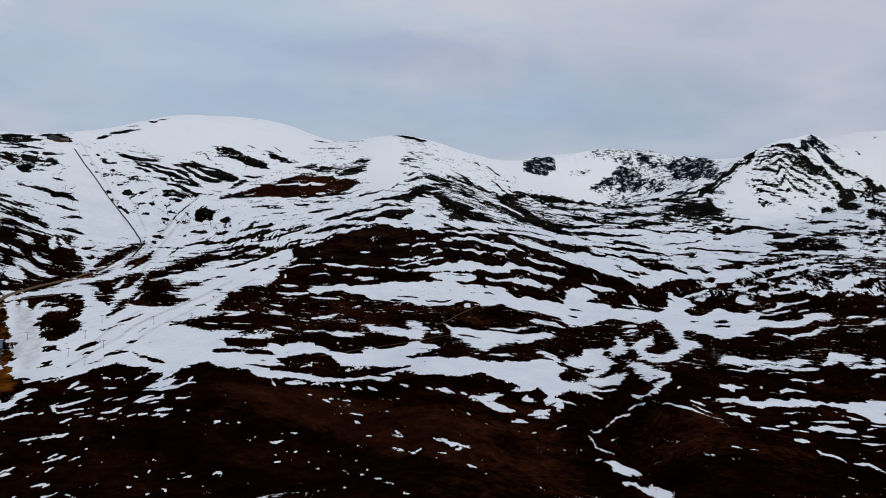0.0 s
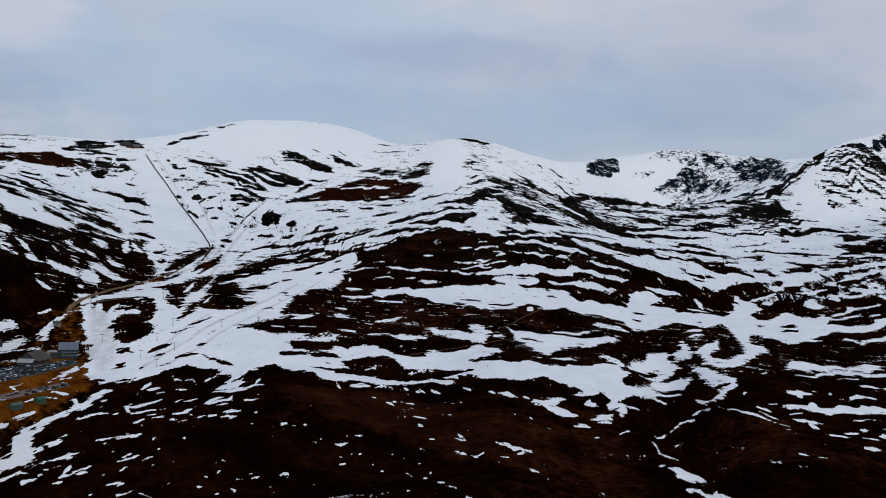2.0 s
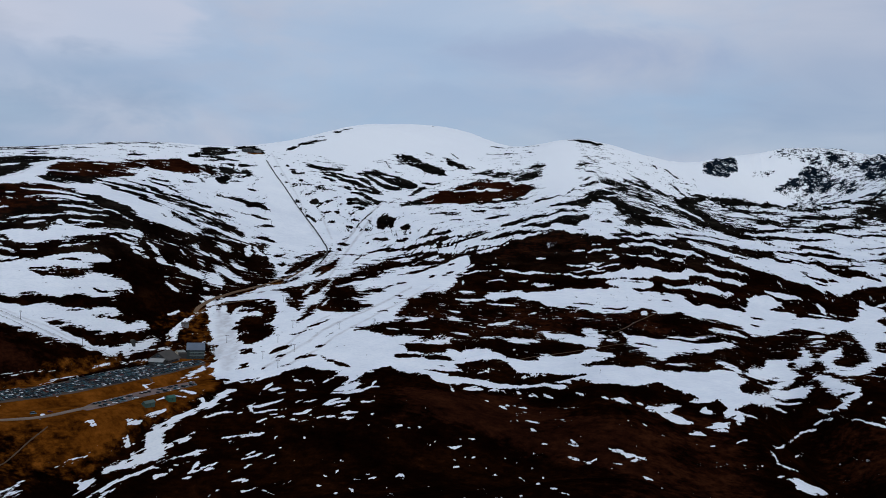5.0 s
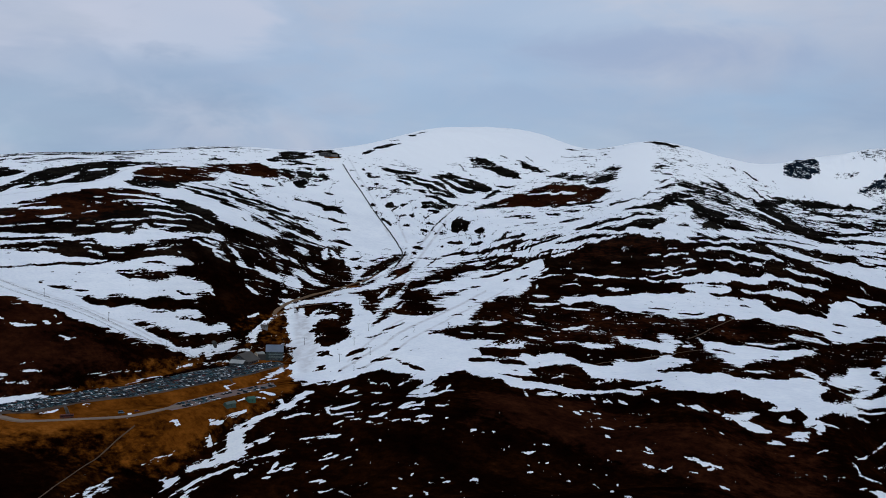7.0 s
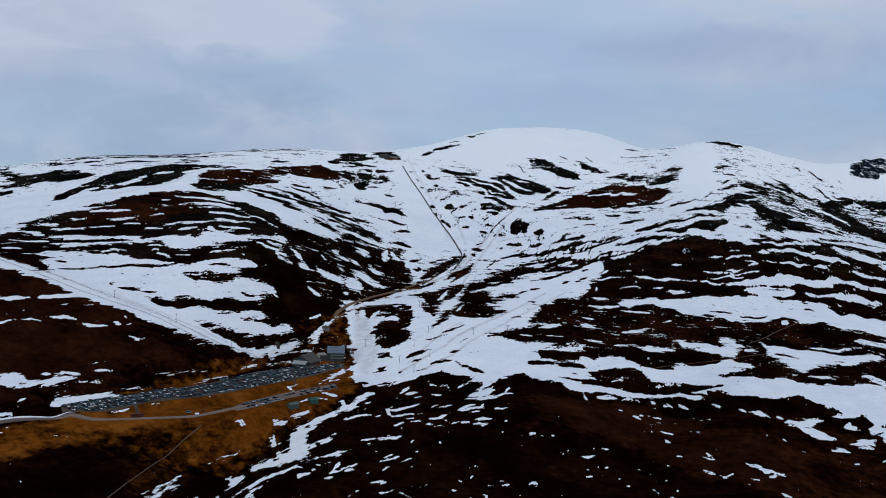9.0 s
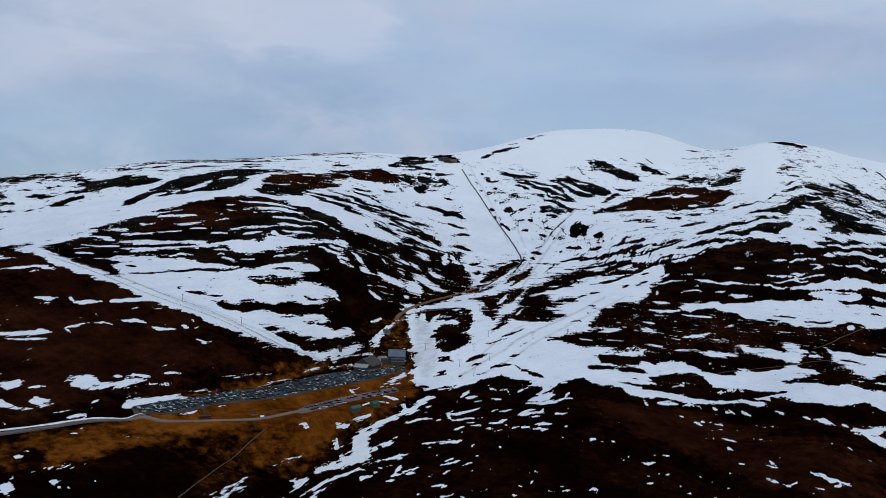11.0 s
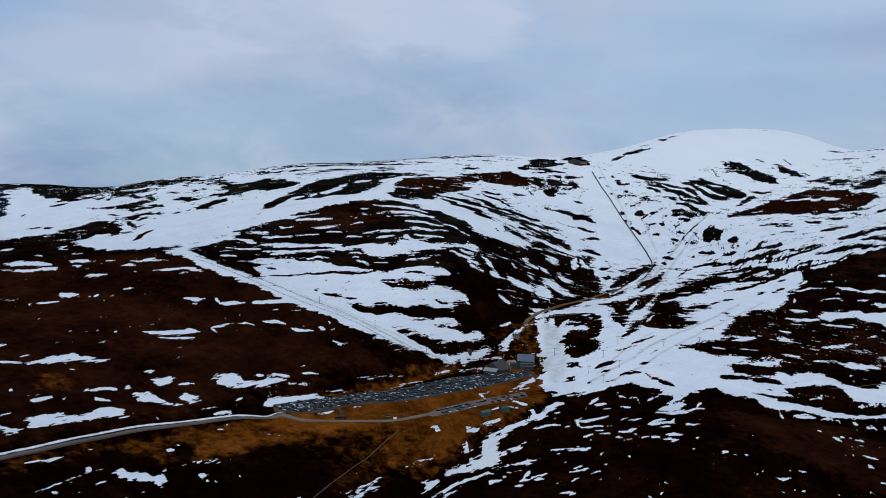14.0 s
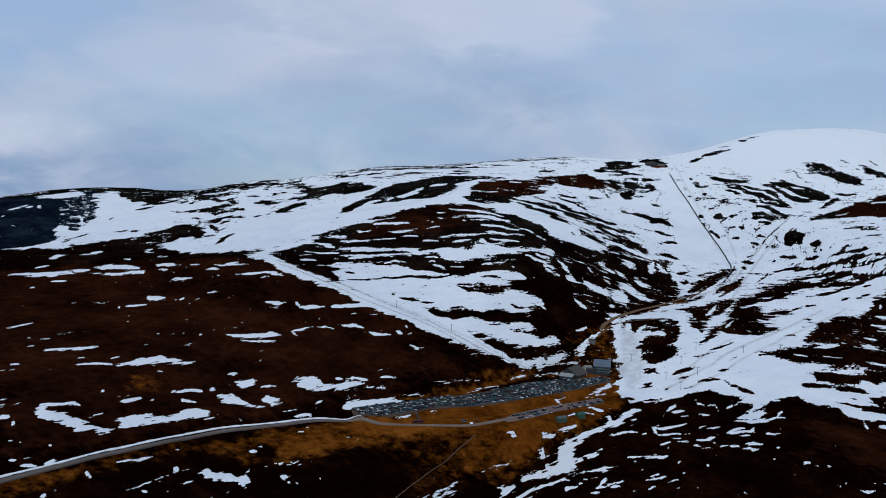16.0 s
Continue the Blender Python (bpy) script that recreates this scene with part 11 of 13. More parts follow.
snow_speck((-232,721), (-229,719), (-226,721), (-227,722), (-230,723), (-232,722))
snow_speck((-231,739), (-229,737), (-227,738), (-227,739), (-229,741), (-231,741))
snow_speck((-223,745), (-221,746), (-220,750), (-221,751), (-223,750), (-223,746))
snow_speck((-205,733), (-201,733), (-198,735), (-198,736), (-202,736), (-205,735))
snow_speck((-198,747), (-196,746), (-194,747), (-195,748), (-196,749), (-198,748))
snow_speck((-202,714), (-199,709), (-197,706), (-197,707), (-199,712), (-202,715))
snow_speck((-211,701), (-209,701), (-208,704), (-209,706), (-211,706), (-212,703))
snow_speck((-224,766), (-221,763), (-218,762), (-218,763), (-221,765), (-224,767))
snow_speck((-266,815), (-265,814), (-264,815), (-264,816), (-265,816), (-266,816))
snow_speck((-240,765), (-239,765), (-239,766), (-240,767), (-241,767), (-241,766))
snow_speck((-251,762), (-250,761), (-249,761), (-250,763), (-251,763))
snow_speck((-261,779), (-256,779), (-252,781), (-252,782), (-257,781), (-262,780))
snow_speck((-360,804), (-359,805), (-359,807), (-359,808), (-361,807), (-361,805))
snow_speck((-275,719), (-270,715), (-265,711), (-261,708), (-261,709), (-266,713), (-270,717), (-275,720))
snow_speck((-246,949), (-245,956), (-246,968), (-248,971), (-249,963), (-247,951))
snow_speck((-233,868), (-228,868), (-225,871), (-222,875), (-222,878), (-227,877), (-230,874), (-233,870))
snow_speck((-246,944), (-241,943), (-237,946), (-238,948), (-243,949), (-247,946))
snow_speck((-217,822), (-215,822), (-212,824), (-213,825), (-216,825), (-218,823))
snow_speck((-192,830), (-189,831), (-186,834), (-186,835), (-190,834), (-192,831))
snow_speck((-174,836), (-171,836), (-169,839), (-169,841), (-172,841), (-175,837))
snow_speck((-183,832), (-180,831), (-178,832), (-178,833), (-181,834), (-183,833))
snow_speck((-197,823), (-195,823), (-194,825), (-194,826), (-196,826), (-197,824))
snow_speck((-187,823), (-185,824), (-183,826), (-183,827), (-185,826), (-187,824))
snow_speck((-196,804), (-194,806), (-193,809), (-195,808), (-196,805))
snow_speck((-178,881), (-176,880), (-175,883), (-175,886), (-177,886), (-178,883))
snow_speck((-219,842), (-217,842), (-216,844), (-216,845), (-218,845), (-219,843))
snow_speck((-192,737), (-189,739), (-187,741), (-187,743), (-190,743), (-193,739))
snow_speck((-172,748), (-170,751), (-167,751), (-167,753), (-171,755), (-172,749))
snow_speck((-173,715), (-172,714), (-171,717), (-172,719), (-173,720), (-174,717))
snow_speck((-196,746), (-195,746), (-194,748), (-195,749), (-196,749), (-197,747))
snow_speck((-142,819), (-138,820), (-134,824), (-131,829), (-131,830), (-135,827), (-138,824), (-142,821))
snow_speck((-131,846), (-126,846), (-121,850), (-122,852), (-126,850), (-131,847))
snow_speck((-135,839), (-133,840), (-132,842), (-132,843), (-134,842), (-135,840))
snow_speck((-119,837), (-118,836), (-116,837), (-116,838), (-118,839), (-119,838))
snow_speck((-133,788), (-131,790), (-128,793), (-129,795), (-132,793), (-134,790))
snow_speck((-127,811), (-126,812), (-125,815), (-126,816), (-127,815), (-128,812))
snow_speck((-120,816), (-119,817), (-118,820), (-118,821), (-120,820), (-121,817))
snow_speck((-114,795), (-113,794), (-112,795), (-112,797), (-113,797), (-114,796))
snow_speck((-108,804), (-107,803), (-106,804), (-106,805), (-107,806), (-108,805))
snow_speck((-122,798), (-121,799), (-120,802), (-122,801), (-122,799))
snow_speck((-159,815), (-157,815), (-156,816), (-156,817), (-157,817), (-159,816))
snow_speck((-136,803), (-135,802), (-133,803), (-133,804), (-135,805), (-136,803))
snow_speck((-176,1013), (-172,1000), (-167,989), (-166,991), (-171,1005), (-176,1015))
snow_speck((-155,1016), (-151,1022), (-147,1031), (-144,1042), (-144,1045), (-149,1041), (-153,1032), (-156,1020))
snow_speck((-133,988), (-131,987), (-129,989), (-129,992), (-132,994), (-133,991))
snow_speck((-117,981), (-112,976), (-108,978), (-109,982), (-113,987), (-117,985))
snow_speck((-113,997), (-111,994), (-109,998), (-110,1002), (-112,1004), (-113,1000))
snow_speck((-98,1000), (-94,997), (-91,999), (-91,1003), (-95,1006), (-98,1004))
snow_speck((-105,1002), (-103,1000), (-102,1003), (-102,1005), (-104,1007), (-105,1004))
snow_speck((-100,924), (-99,922), (-99,923), (-99,925), (-100,928), (-100,926))
snow_speck((-86,940), (-81,937), (-75,934), (-70,932), (-70,934), (-76,940), (-81,942), (-86,942))
snow_speck((-79,911), (-76,906), (-72,905), (-72,907), (-75,913), (-79,914))
snow_speck((-95,943), (-94,932), (-92,924), (-91,925), (-93,936), (-95,944))
snow_speck((-124,1061), (-122,1054), (-120,1050), (-120,1052), (-122,1059), (-124,1063))
snow_speck((-108,1065), (-106,1060), (-104,1061), (-104,1064), (-106,1069), (-108,1068))
snow_speck((-91,1070), (-88,1062), (-84,1054), (-84,1056), (-87,1067), (-91,1072))
snow_speck((-78,1063), (-73,1052), (-67,1044), (-67,1048), (-72,1060), (-78,1066))
snow_speck((-94,1058), (-92,1055), (-90,1058), (-90,1061), (-92,1064), (-94,1062))
snow_speck((-64,873), (-62,872), (-60,873), (-60,874), (-62,875), (-64,874))
snow_speck((-81,799), (-77,796), (-73,791), (-69,787), (-69,790), (-73,797), (-77,802), (-81,801))
snow_speck((-83,828), (-82,827), (-81,828), (-81,829), (-82,831), (-83,829))
snow_speck((-79,820), (-77,819), (-75,820), (-75,821), (-77,822), (-79,821))
snow_speck((-71,824), (-69,823), (-67,824), (-67,825), (-69,826), (-71,825))
snow_speck((-59,810), (-58,806), (-57,803), (-56,805), (-57,809), (-58,811))
snow_speck((-53,676), (-51,670), (-50,671), (-50,675), (-52,683), (-53,681))
snow_speck((-42,656), (-39,654), (-36,654), (-36,655), (-39,658), (-42,658))
snow_speck((-99,794), (-98,794), (-96,795), (-96,796), (-98,797), (-99,795))
snow_speck((-85,781), (-84,780), (-83,782), (-83,783), (-84,784), (-85,783))
snow_speck((-94,832), (-93,831), (-92,832), (-92,833), (-93,834), (-94,833))
clean_snow((-308,1315), (-321,1369), (-300,1419), (-274,1500), (-258,1561), (-236,1652), (-221,1689), (-188,1744), (-150,1772), (-177,1734), (-206,1684), (-219,1638), (-238,1607), (-254,1562), (-233,1573), (-245,1485), (-237,1428), (-251,1377), (-269,1348), (-285,1317))
dark_moor((-238,1396), (-242,1455), (-245,1485), (-229,1547), (-246,1598), (-218,1631), (-205,1678), (-176,1728), (-140,1765), (-99,1771), (-87,1585), (-81,1501), (-123,1474), (-156,1462), (-185,1430), (-194,1402), (-214,1403))
bare_streak((-288,1233), (-286,1271), (-287,1291), (-271,1324), (-255,1360), (-228,1387), (-195,1407), (-191,1381), (-152,1427), (-118,1429), (-100,1413), (-76,1419), (-70,1323), (-264,1194), (-261,1241))
bare_streak((-322,1374), (-297,1426), (-275,1500), (-251,1586), (-221,1663), (-186,1729), (-187,1733), (-223,1673), (-255,1602), (-278,1511), (-300,1435), (-324,1378))
bare_streak((-314,1341), (-308,1349), (-303,1361), (-304,1364), (-310,1356), (-315,1344))
bare_streak((-281,1406), (-276,1415), (-273,1428), (-274,1431), (-279,1423), (-282,1409))
bare_streak((-266,1436), (-261,1447), (-256,1460), (-252,1474), (-253,1478), (-259,1470), (-264,1457), (-267,1440))
bare_streak((-269,1496), (-262,1501), (-258,1516), (-259,1520), (-265,1515), (-270,1500))
bare_streak((-305,1406), (-299,1415), (-294,1431), (-295,1434), (-302,1423), (-306,1409))
bare_streak((-263,1591), (-255,1623), (-244,1648), (-234,1673), (-234,1676), (-247,1659), (-257,1633), (-265,1595))
bare_streak((-266,1631), (-262,1637), (-259,1647), (-259,1650), (-263,1645), (-266,1634))
bare_streak((-300,1298), (-297,1299), (-294,1304), (-294,1305), (-298,1304), (-301,1300))
bare_streak((-337,1508), (-326,1557), (-314,1611), (-298,1652), (-281,1695), (-283,1699), (-301,1664), (-319,1627), (-330,1571), (-339,1513))
bare_streak((-331,1558), (-323,1586), (-314,1614), (-306,1642), (-297,1671), (-298,1675), (-308,1652), (-318,1626), (-326,1597), (-332,1563))
bare_streak((-332,1413), (-320,1444), (-309,1479), (-297,1516), (-284,1551), (-286,1559), (-302,1535), (-314,1497), (-325,1458), (-334,1420))
snow_streak((-244,1478), (-233,1489), (-222,1503), (-211,1518), (-200,1533), (-200,1538), (-212,1527), (-224,1513), (-234,1498), (-245,1481))
snow_streak((-192,1545), (-174,1555), (-154,1558), (-134,1558), (-114,1562), (-95,1569), (-95,1574), (-115,1571), (-135,1570), (-155,1571), (-175,1567), (-193,1551))
snow_streak((-230,1427), (-229,1439), (-232,1451), (-233,1452), (-234,1440), (-232,1428))
snow_streak((-238,1519), (-233,1532), (-229,1552), (-230,1555), (-235,1542), (-238,1522))
snow_streak((-200,1472), (-191,1479), (-182,1488), (-173,1498), (-173,1502), (-183,1498), (-192,1489), (-200,1477))
snow_streak((-157,1510), (-148,1515), (-141,1526), (-141,1530), (-150,1526), (-157,1514))
snow_streak((-229,1391), (-221,1395), (-214,1401), (-207,1409), (-208,1411), (-215,1407), (-222,1401), (-229,1393))
snow_streak((-226,1350), (-214,1359), (-202,1368), (-190,1378), (-191,1384), (-204,1381), (-216,1371), (-227,1356))
snow_streak((-187,1359), (-174,1370), (-161,1378), (-147,1385), (-147,1390), (-162,1389), (-176,1380), (-188,1363))
snow_streak((-222,1332), (-215,1337), (-208,1342), (-202,1349), (-202,1351), (-209,1347), (-216,1341), (-223,1334))
snow_streak((-226,1290), (-219,1292), (-213,1301), (-214,1304), (-221,1301), (-227,1292))
snow_streak((-224,1260), (-218,1259), (-213,1263), (-208,1269), (-208,1273), (-214,1274), (-220,1271), (-225,1264))
snow_streak((-173,1287), (-162,1294), (-152,1304), (-143,1324), (-144,1327), (-154,1313), (-164,1303), (-174,1290))
snow_streak((-137,1635), (-130,1635), (-124,1640), (-124,1643), (-131,1645), (-138,1639))
snow_streak((-268,1209), (-261,1220), (-254,1234), (-248,1250), (-249,1254), (-257,1244), (-264,1230), (-269,1212))
snow_streak((-212,1557), (-204,1566), (-197,1580), (-197,1582), (-205,1573), (-212,1559))
snow_streak((-121,1367), (-117,1368), (-113,1374), (-114,1376), (-118,1376), (-121,1370))
clean_snow((-192,1387), (-189,1412), (-174,1437), (-148,1468), (-114,1472), (-81,1496), (-76,1419), (-101,1418), (-119,1434), (-144,1437), (-167,1419), (-180,1392))
snow_streak((-141,1505), (-127,1518), (-114,1522), (-104,1508), (-120,1499))
snow_field((692,2234), (714,2297), (772,2396), (787,2360), (830,2305), (870,2265), (930,2248), (876,2210), (801,2182), (729,2155), (692,2178))
bare_streak((768,2350), (811,2344), (840,2310), (868,2287), (901,2274), (938,2269), (942,2273), (908,2283), (876,2296), (848,2321), (817,2358), (770,2359))
bare_streak((743,2327), (794,2317), (831,2289), (869,2268), (907,2253), (811,1916), (955,2252), (914,2263), (877,2278), (838,2298), (798,2327), (745,2335))
bare_streak((733,2310), (765,2301), (796,2298), (820,2279), (844,2266), (869,2254), (872,2258), (850,2273), (827,2288), (802,2309), (767,2311), (734,2316))
bare_streak((723,2294), (762,2283), (796,2268), (827,2251), (858,2236), (890,2226), (893,2230), (864,2243), (835,2260), (802,2277), (765,2292), (724,2300))
bare_streak((710,2270), (747,2263), (778,2251), (806,2234), (833,2218), (862,2206), (865,2210), (839,2225), (813,2243), (784,2259), (749,2271), (712,2276))
bare_streak((702,2251), (736,2245), (765,2231), (790,2212), (816,2197), (844,2184), (847,2189), (822,2205), (797,2221), (770,2240), (740,2253), (703,2256))
bare_streak((696,2229), (721,2223), (742,2213), (762,2199), (784,2188), (786,2192), (768,2207), (748,2222), (724,2231), (697,2233))
bare_streak((692,2207), (710,2199), (727,2191), (741,2177), (755,2164), (758,2167), (746,2184), (733,2200), (714,2207), (693,2210))
bare_streak((694,2181), (703,2171), (712,2162), (723,2155), (724,2157), (715,2166), (705,2174), (695,2182))
bare_streak((908,2317), (931,2313), (955,2310), (988,2320), (1023,2333), (1057,2345), (1061,2350), (1029,2344), (997,2336), (964,2323), (938,2324), (911,2320))
bare_streak((911,2253), (940,2259), (970,2268), (820,1866), (830,1838), (832,1841), (826,1875), (978,2281), (946,2269), (914,2258))
bare_streak((756,2369), (700,2327), (647,2287), (597,2262), (551,2281), (510,2335), (509,2326), (550,2272), (596,2254), (647,2280), (699,2320), (759,2376))
bare_streak((717,2313), (679,2279), (642,2253), (605,2241), (570,2246), (536,2262), (536,2257), (569,2239), (605,2234), (642,2246), (679,2274), (717,2310))
# ---- end of cover ----

LOT = [(-556, 646), (-548, 679), (-531, 734), (-509, 792), (-504, 836), (-501, 887), (-486, 921), (-468, 953), (-449, 987), (-433, 966), (-437, 889), (-446, 845), (-455, 801), (-463, 761), (-474, 733), (-500, 690), (-503, 656), (-507, 641), (-536, 625)]
LOT_PAD = [(-556, 640), (-548, 697), (-531, 774), (-511, 861), (-506, 946), (-498, 1014), (-466, 1022), (-442, 998), (-432, 969), (-436, 889), (-445, 845), (-454, 801), (-462, 761), (-473, 733), (-499, 690), (-502, 654), (-522, 622)]
TERRACE = [(-522, 622), (-497, 628), (-466, 658), (-436, 688), (-423, 720), (-416, 748), (-406, 841), (-399, 890), (-400, 915), (-424, 945), (-434, 900), (-440, 850), (-447, 800), (-456, 745), (-474, 695), (-503, 655), (-524, 640)]
LOWER_LOT = [(-444, 754), (-440, 799), (-435, 858), (-419, 905), (-405, 882), (-412, 841), (-419, 795), (-422, 748), (-428, 718), (-438, 722)]
TERRACE_PLANE, LOT_PLANE = (-470, 640, -14.0, 0.0, -0.005), (-500, 625, -10.0, 0.0, 0.014)
LEVELS.append((TERRACE, TERRACE_PLANE, 45))
LEVELS.append((LOT_PAD, LOT_PLANE, 14))


def build_ground():
    """One sheet in rings round the viewpoint, finest where the slopes are seen, out to the horizon."""
    fine = np.arange(-63, 29, 0.058)
    coarse = np.arange(29, 297, 4.0)
    az = np.radians(np.concatenate([fine, coarse]))
    r = np.concatenate([np.geomspace(6, 430, 16)[:-1], np.geomspace(430, 560, 40)[:-1], np.geomspace(560, 1250, 300)[:-1], np.geomspace(1250, 2700, 250)[:-1], np.geomspace(2700, 4250, 90), [4400, 4700, 5200, 6500, 9000, 14000, 30000]])
    x, y = np.outer(r, np.sin(az)).ravel(), np.outer(r, np.cos(az)).ravel()
    z = ground(x, y)
    aslant = np.zeros(x.shape)
    names = ("snow", "grass", "rock", "heather")
    layers = {k: np.zeros(x.shape) for k in (*names, "worn")}
    layers["snow"] += -0.9 + 2.9 * smooth(z, 190, 300)
    wx = x + 7 * rough(x, y, 38, 71, 3)
    wy = y + 11 * rough(x, y, 38, 83, 3)
    far = np.clip(np.hypot(x, y), 300, 2600)
    near_by = 1 - smooth(far, 700, 1300)
    deep = y / 4.5
    fray_x = 0.0018 * far * (near_by * rough(x, deep, 5, 131, 2) + (1 - near_by) * rough(x, deep, 15, 137, 2))
    fray_y = 0.0080 * far * (0.45 * near_by * rough(x, deep, 6, 149, 2) + (1 - near_by) * rough(x, deep, 17, 151, 2))
    for kind, level, outline, edge in COVER:
        lo, hi = np.min(outline, 0) - edge * 2, np.max(outline, 0) + edge * 2
        near = np.flatnonzero((wx > lo[0]) & (wx < hi[0]) & (wy > lo[1]) & (wy < hi[1]))
        if kind == "track":
            layers["worn"][near] = np.maximum(layers["worn"][near], level * (1 - smooth(beside(x[near], y[near], outline), edge * 0.7, edge * 2.0)))
            continue
        k = min(1.0, max(0.2, edge / 13))
        f = min(1.0, max(0.3, edge / 4))
        w = smooth(inside(x[near] + (wx[near] - x[near]) * k + fray_x[near] * f, y[near] + (wy[near] - y[near]) * k + fray_y[near] * f, outline), -edge, edge)
        if kind == "oblique":
            aslant[near] += w * level
            continue
        layers[kind][near] += (level - layers[kind][near]) * w
    z = z + 0.5 * smooth(layers["snow"], 0.0, 0.7)
    nr, na = len(r), len(az)
    turn_step = np.append(np.diff(az), 0.0)
    aslant = -np.cumsum(aslant.reshape(nr, na) * r[:, None] * turn_step[None, :], 1)
    for half in (22, 16):
        run = np.cumsum(np.pad(aslant, ((half + 1, half), (0, 0)), mode="edge"), 0)
        aslant = (run[2 * half + 1:] - run[:-2 * half - 1]) / (2 * half + 1)
    aslant = aslant.ravel()
    ring = np.arange(nr - 1)[:, None] * na
    col = np.arange(na)[None, :]
    nxt = (col + 1) % na
    quads = np.stack([ring + col, ring + nxt, ring + na + nxt, ring + na + col], -1).reshape(-1, 4)
    middle = np.arange(na)[::-1]
    me = bpy.data.meshes.new("ground")
    me.vertices.add(len(x))
    me.vertices.foreach_set("co", np.stack([x, y, z], 1).ravel().astype(np.float32))
    me.loops.add(len(quads) * 4 + na)
    me.loops.foreach_set("vertex_index", np.concatenate([quads.ravel(), middle]).astype(np.int32))
    me.polygons.add(len(quads) + 1)
    me.polygons.foreach_set("loop_start", np.concatenate([np.arange(len(quads)) * 4, [len(quads) * 4]]).astype(np.int32))
    me.update(calc_edges=True)
    me.polygons.foreach_set("use_smooth", np.ones(len(quads) + 1, bool))
    att = me.attributes.new("cover", "FLOAT_COLOR", "POINT")
    att.data.foreach_set("color", np.stack([layers[k] for k in names], 1).ravel().astype(np.float32))
    worn = me.attributes.new("worn", "FLOAT", "POINT")
    worn.data.foreach_set("value", layers["worn"].astype(np.float32))
    lean = me.attributes.new("aslant", "FLOAT", "POINT")
    lean.data.foreach_set("value", aslant.astype(np.float32))
    me.materials.append(GROUND)
    ob = tagged(new("ground", me), "dark heather moor and mountainside with streaks and fields of old snow", "ground", kind="structure")
    return ob


ground_sheet = build_ground()


# ---- helpers for things ----
def part(name, bm, mat, parent=None, label="", smooth_faces=False):
    """Links a bmesh as one mesh object, as a part where a parent is given."""
    me = bpy.data.meshes.new(name)
    bm.to_mesh(me)
    bm.free()
    for p in me.polygons:
        p.use_smooth = smooth_faces
    me.materials.append(mat)
    ob = new(name, me)
    if parent is not None:
        ob.parent = parent
    if label:
        ob["label"] = label
    return ob


def twin(ob, name, m, parent):
    """Another part on the same mesh."""
    o = new(name, ob.data)
    o.parent = parent
    o.matrix_basis = m
    return o


def box(bm, x0, y0, z0, x1, y1, z1, bevel=0.0):
    made = bmesh.ops.create_cube(bm, size=1.0, matrix=Matrix.Translation(((x0 + x1) / 2, (y0 + y1) / 2, (z0 + z1) / 2)) @ Matrix.Diagonal((x1 - x0, y1 - y0, z1 - z0, 1)))
    if bevel:
        edges = list({e for v in made["verts"] for e in v.link_edges})
        bmesh.ops.bevel(bm, geom=edges, offset=bevel, segments=1, affect="EDGES")
    return bm


def boxes(*rows, bevel=0.0):
    bm = bmesh.new()
    for r in rows:
        box(bm, *r, bevel=bevel)
    return bm


def prism(bm, profile, axis0, axis1):
    """A closed outline of (y, z) drawn out along x from axis0 to axis1."""
    a = [bm.verts.new((axis0, y, z)) for y, z in profile]
    b = [bm.verts.new((axis1, y, z)) for y, z in profile]
    n = len(profile)
    bm.faces.new(a)
    bm.faces.new(b[::-1])
    for i in range(n):
        bm.faces.new((a[i], b[i], b[(i + 1) % n], a[(i + 1) % n]))
    bmesh.ops.recalc_face_normals(bm, faces=bm.faces)
    return bm


def tube(bm, a, b, r0, r1, sides=8):
    a, b = Vector(a), Vector(b)
    turn = (b - a).to_track_quat("Z", "Y").to_matrix().to_4x4()
    bmesh.ops.create_cone(bm, cap_ends=True, segments=sides, radius1=r0, radius2=r1, depth=(b - a).length, matrix=Matrix.Translation((a + b) / 2) @ turn)
    return bm


def height(x, y):
    return float(ground(np.array([x], float), np.array([y], float))[0])


def curve_through(points, step=4.0):
    """A smooth line on the plan through the points, as evenly spaced places."""
    p = [Vector((*q[:2], 0)) for q in points]
    p = [p[0] * 2 - p[1], *p, p[-1] * 2 - p[-2]]
    out = []
    for i in range(1, len(p) - 2):
        a, b, c, d = p[i - 1:i + 3]
        n = max(2, int((c - b).length / step))
        for k in range(n):
            t = k / n
            out.append(0.5 * (2 * b + (c - a) * t + (2 * a - 5 * b + 4 * c - d) * t * t + (3 * b - a - 3 * c + d) * t**3))
    out.append(p[-2])
    return out


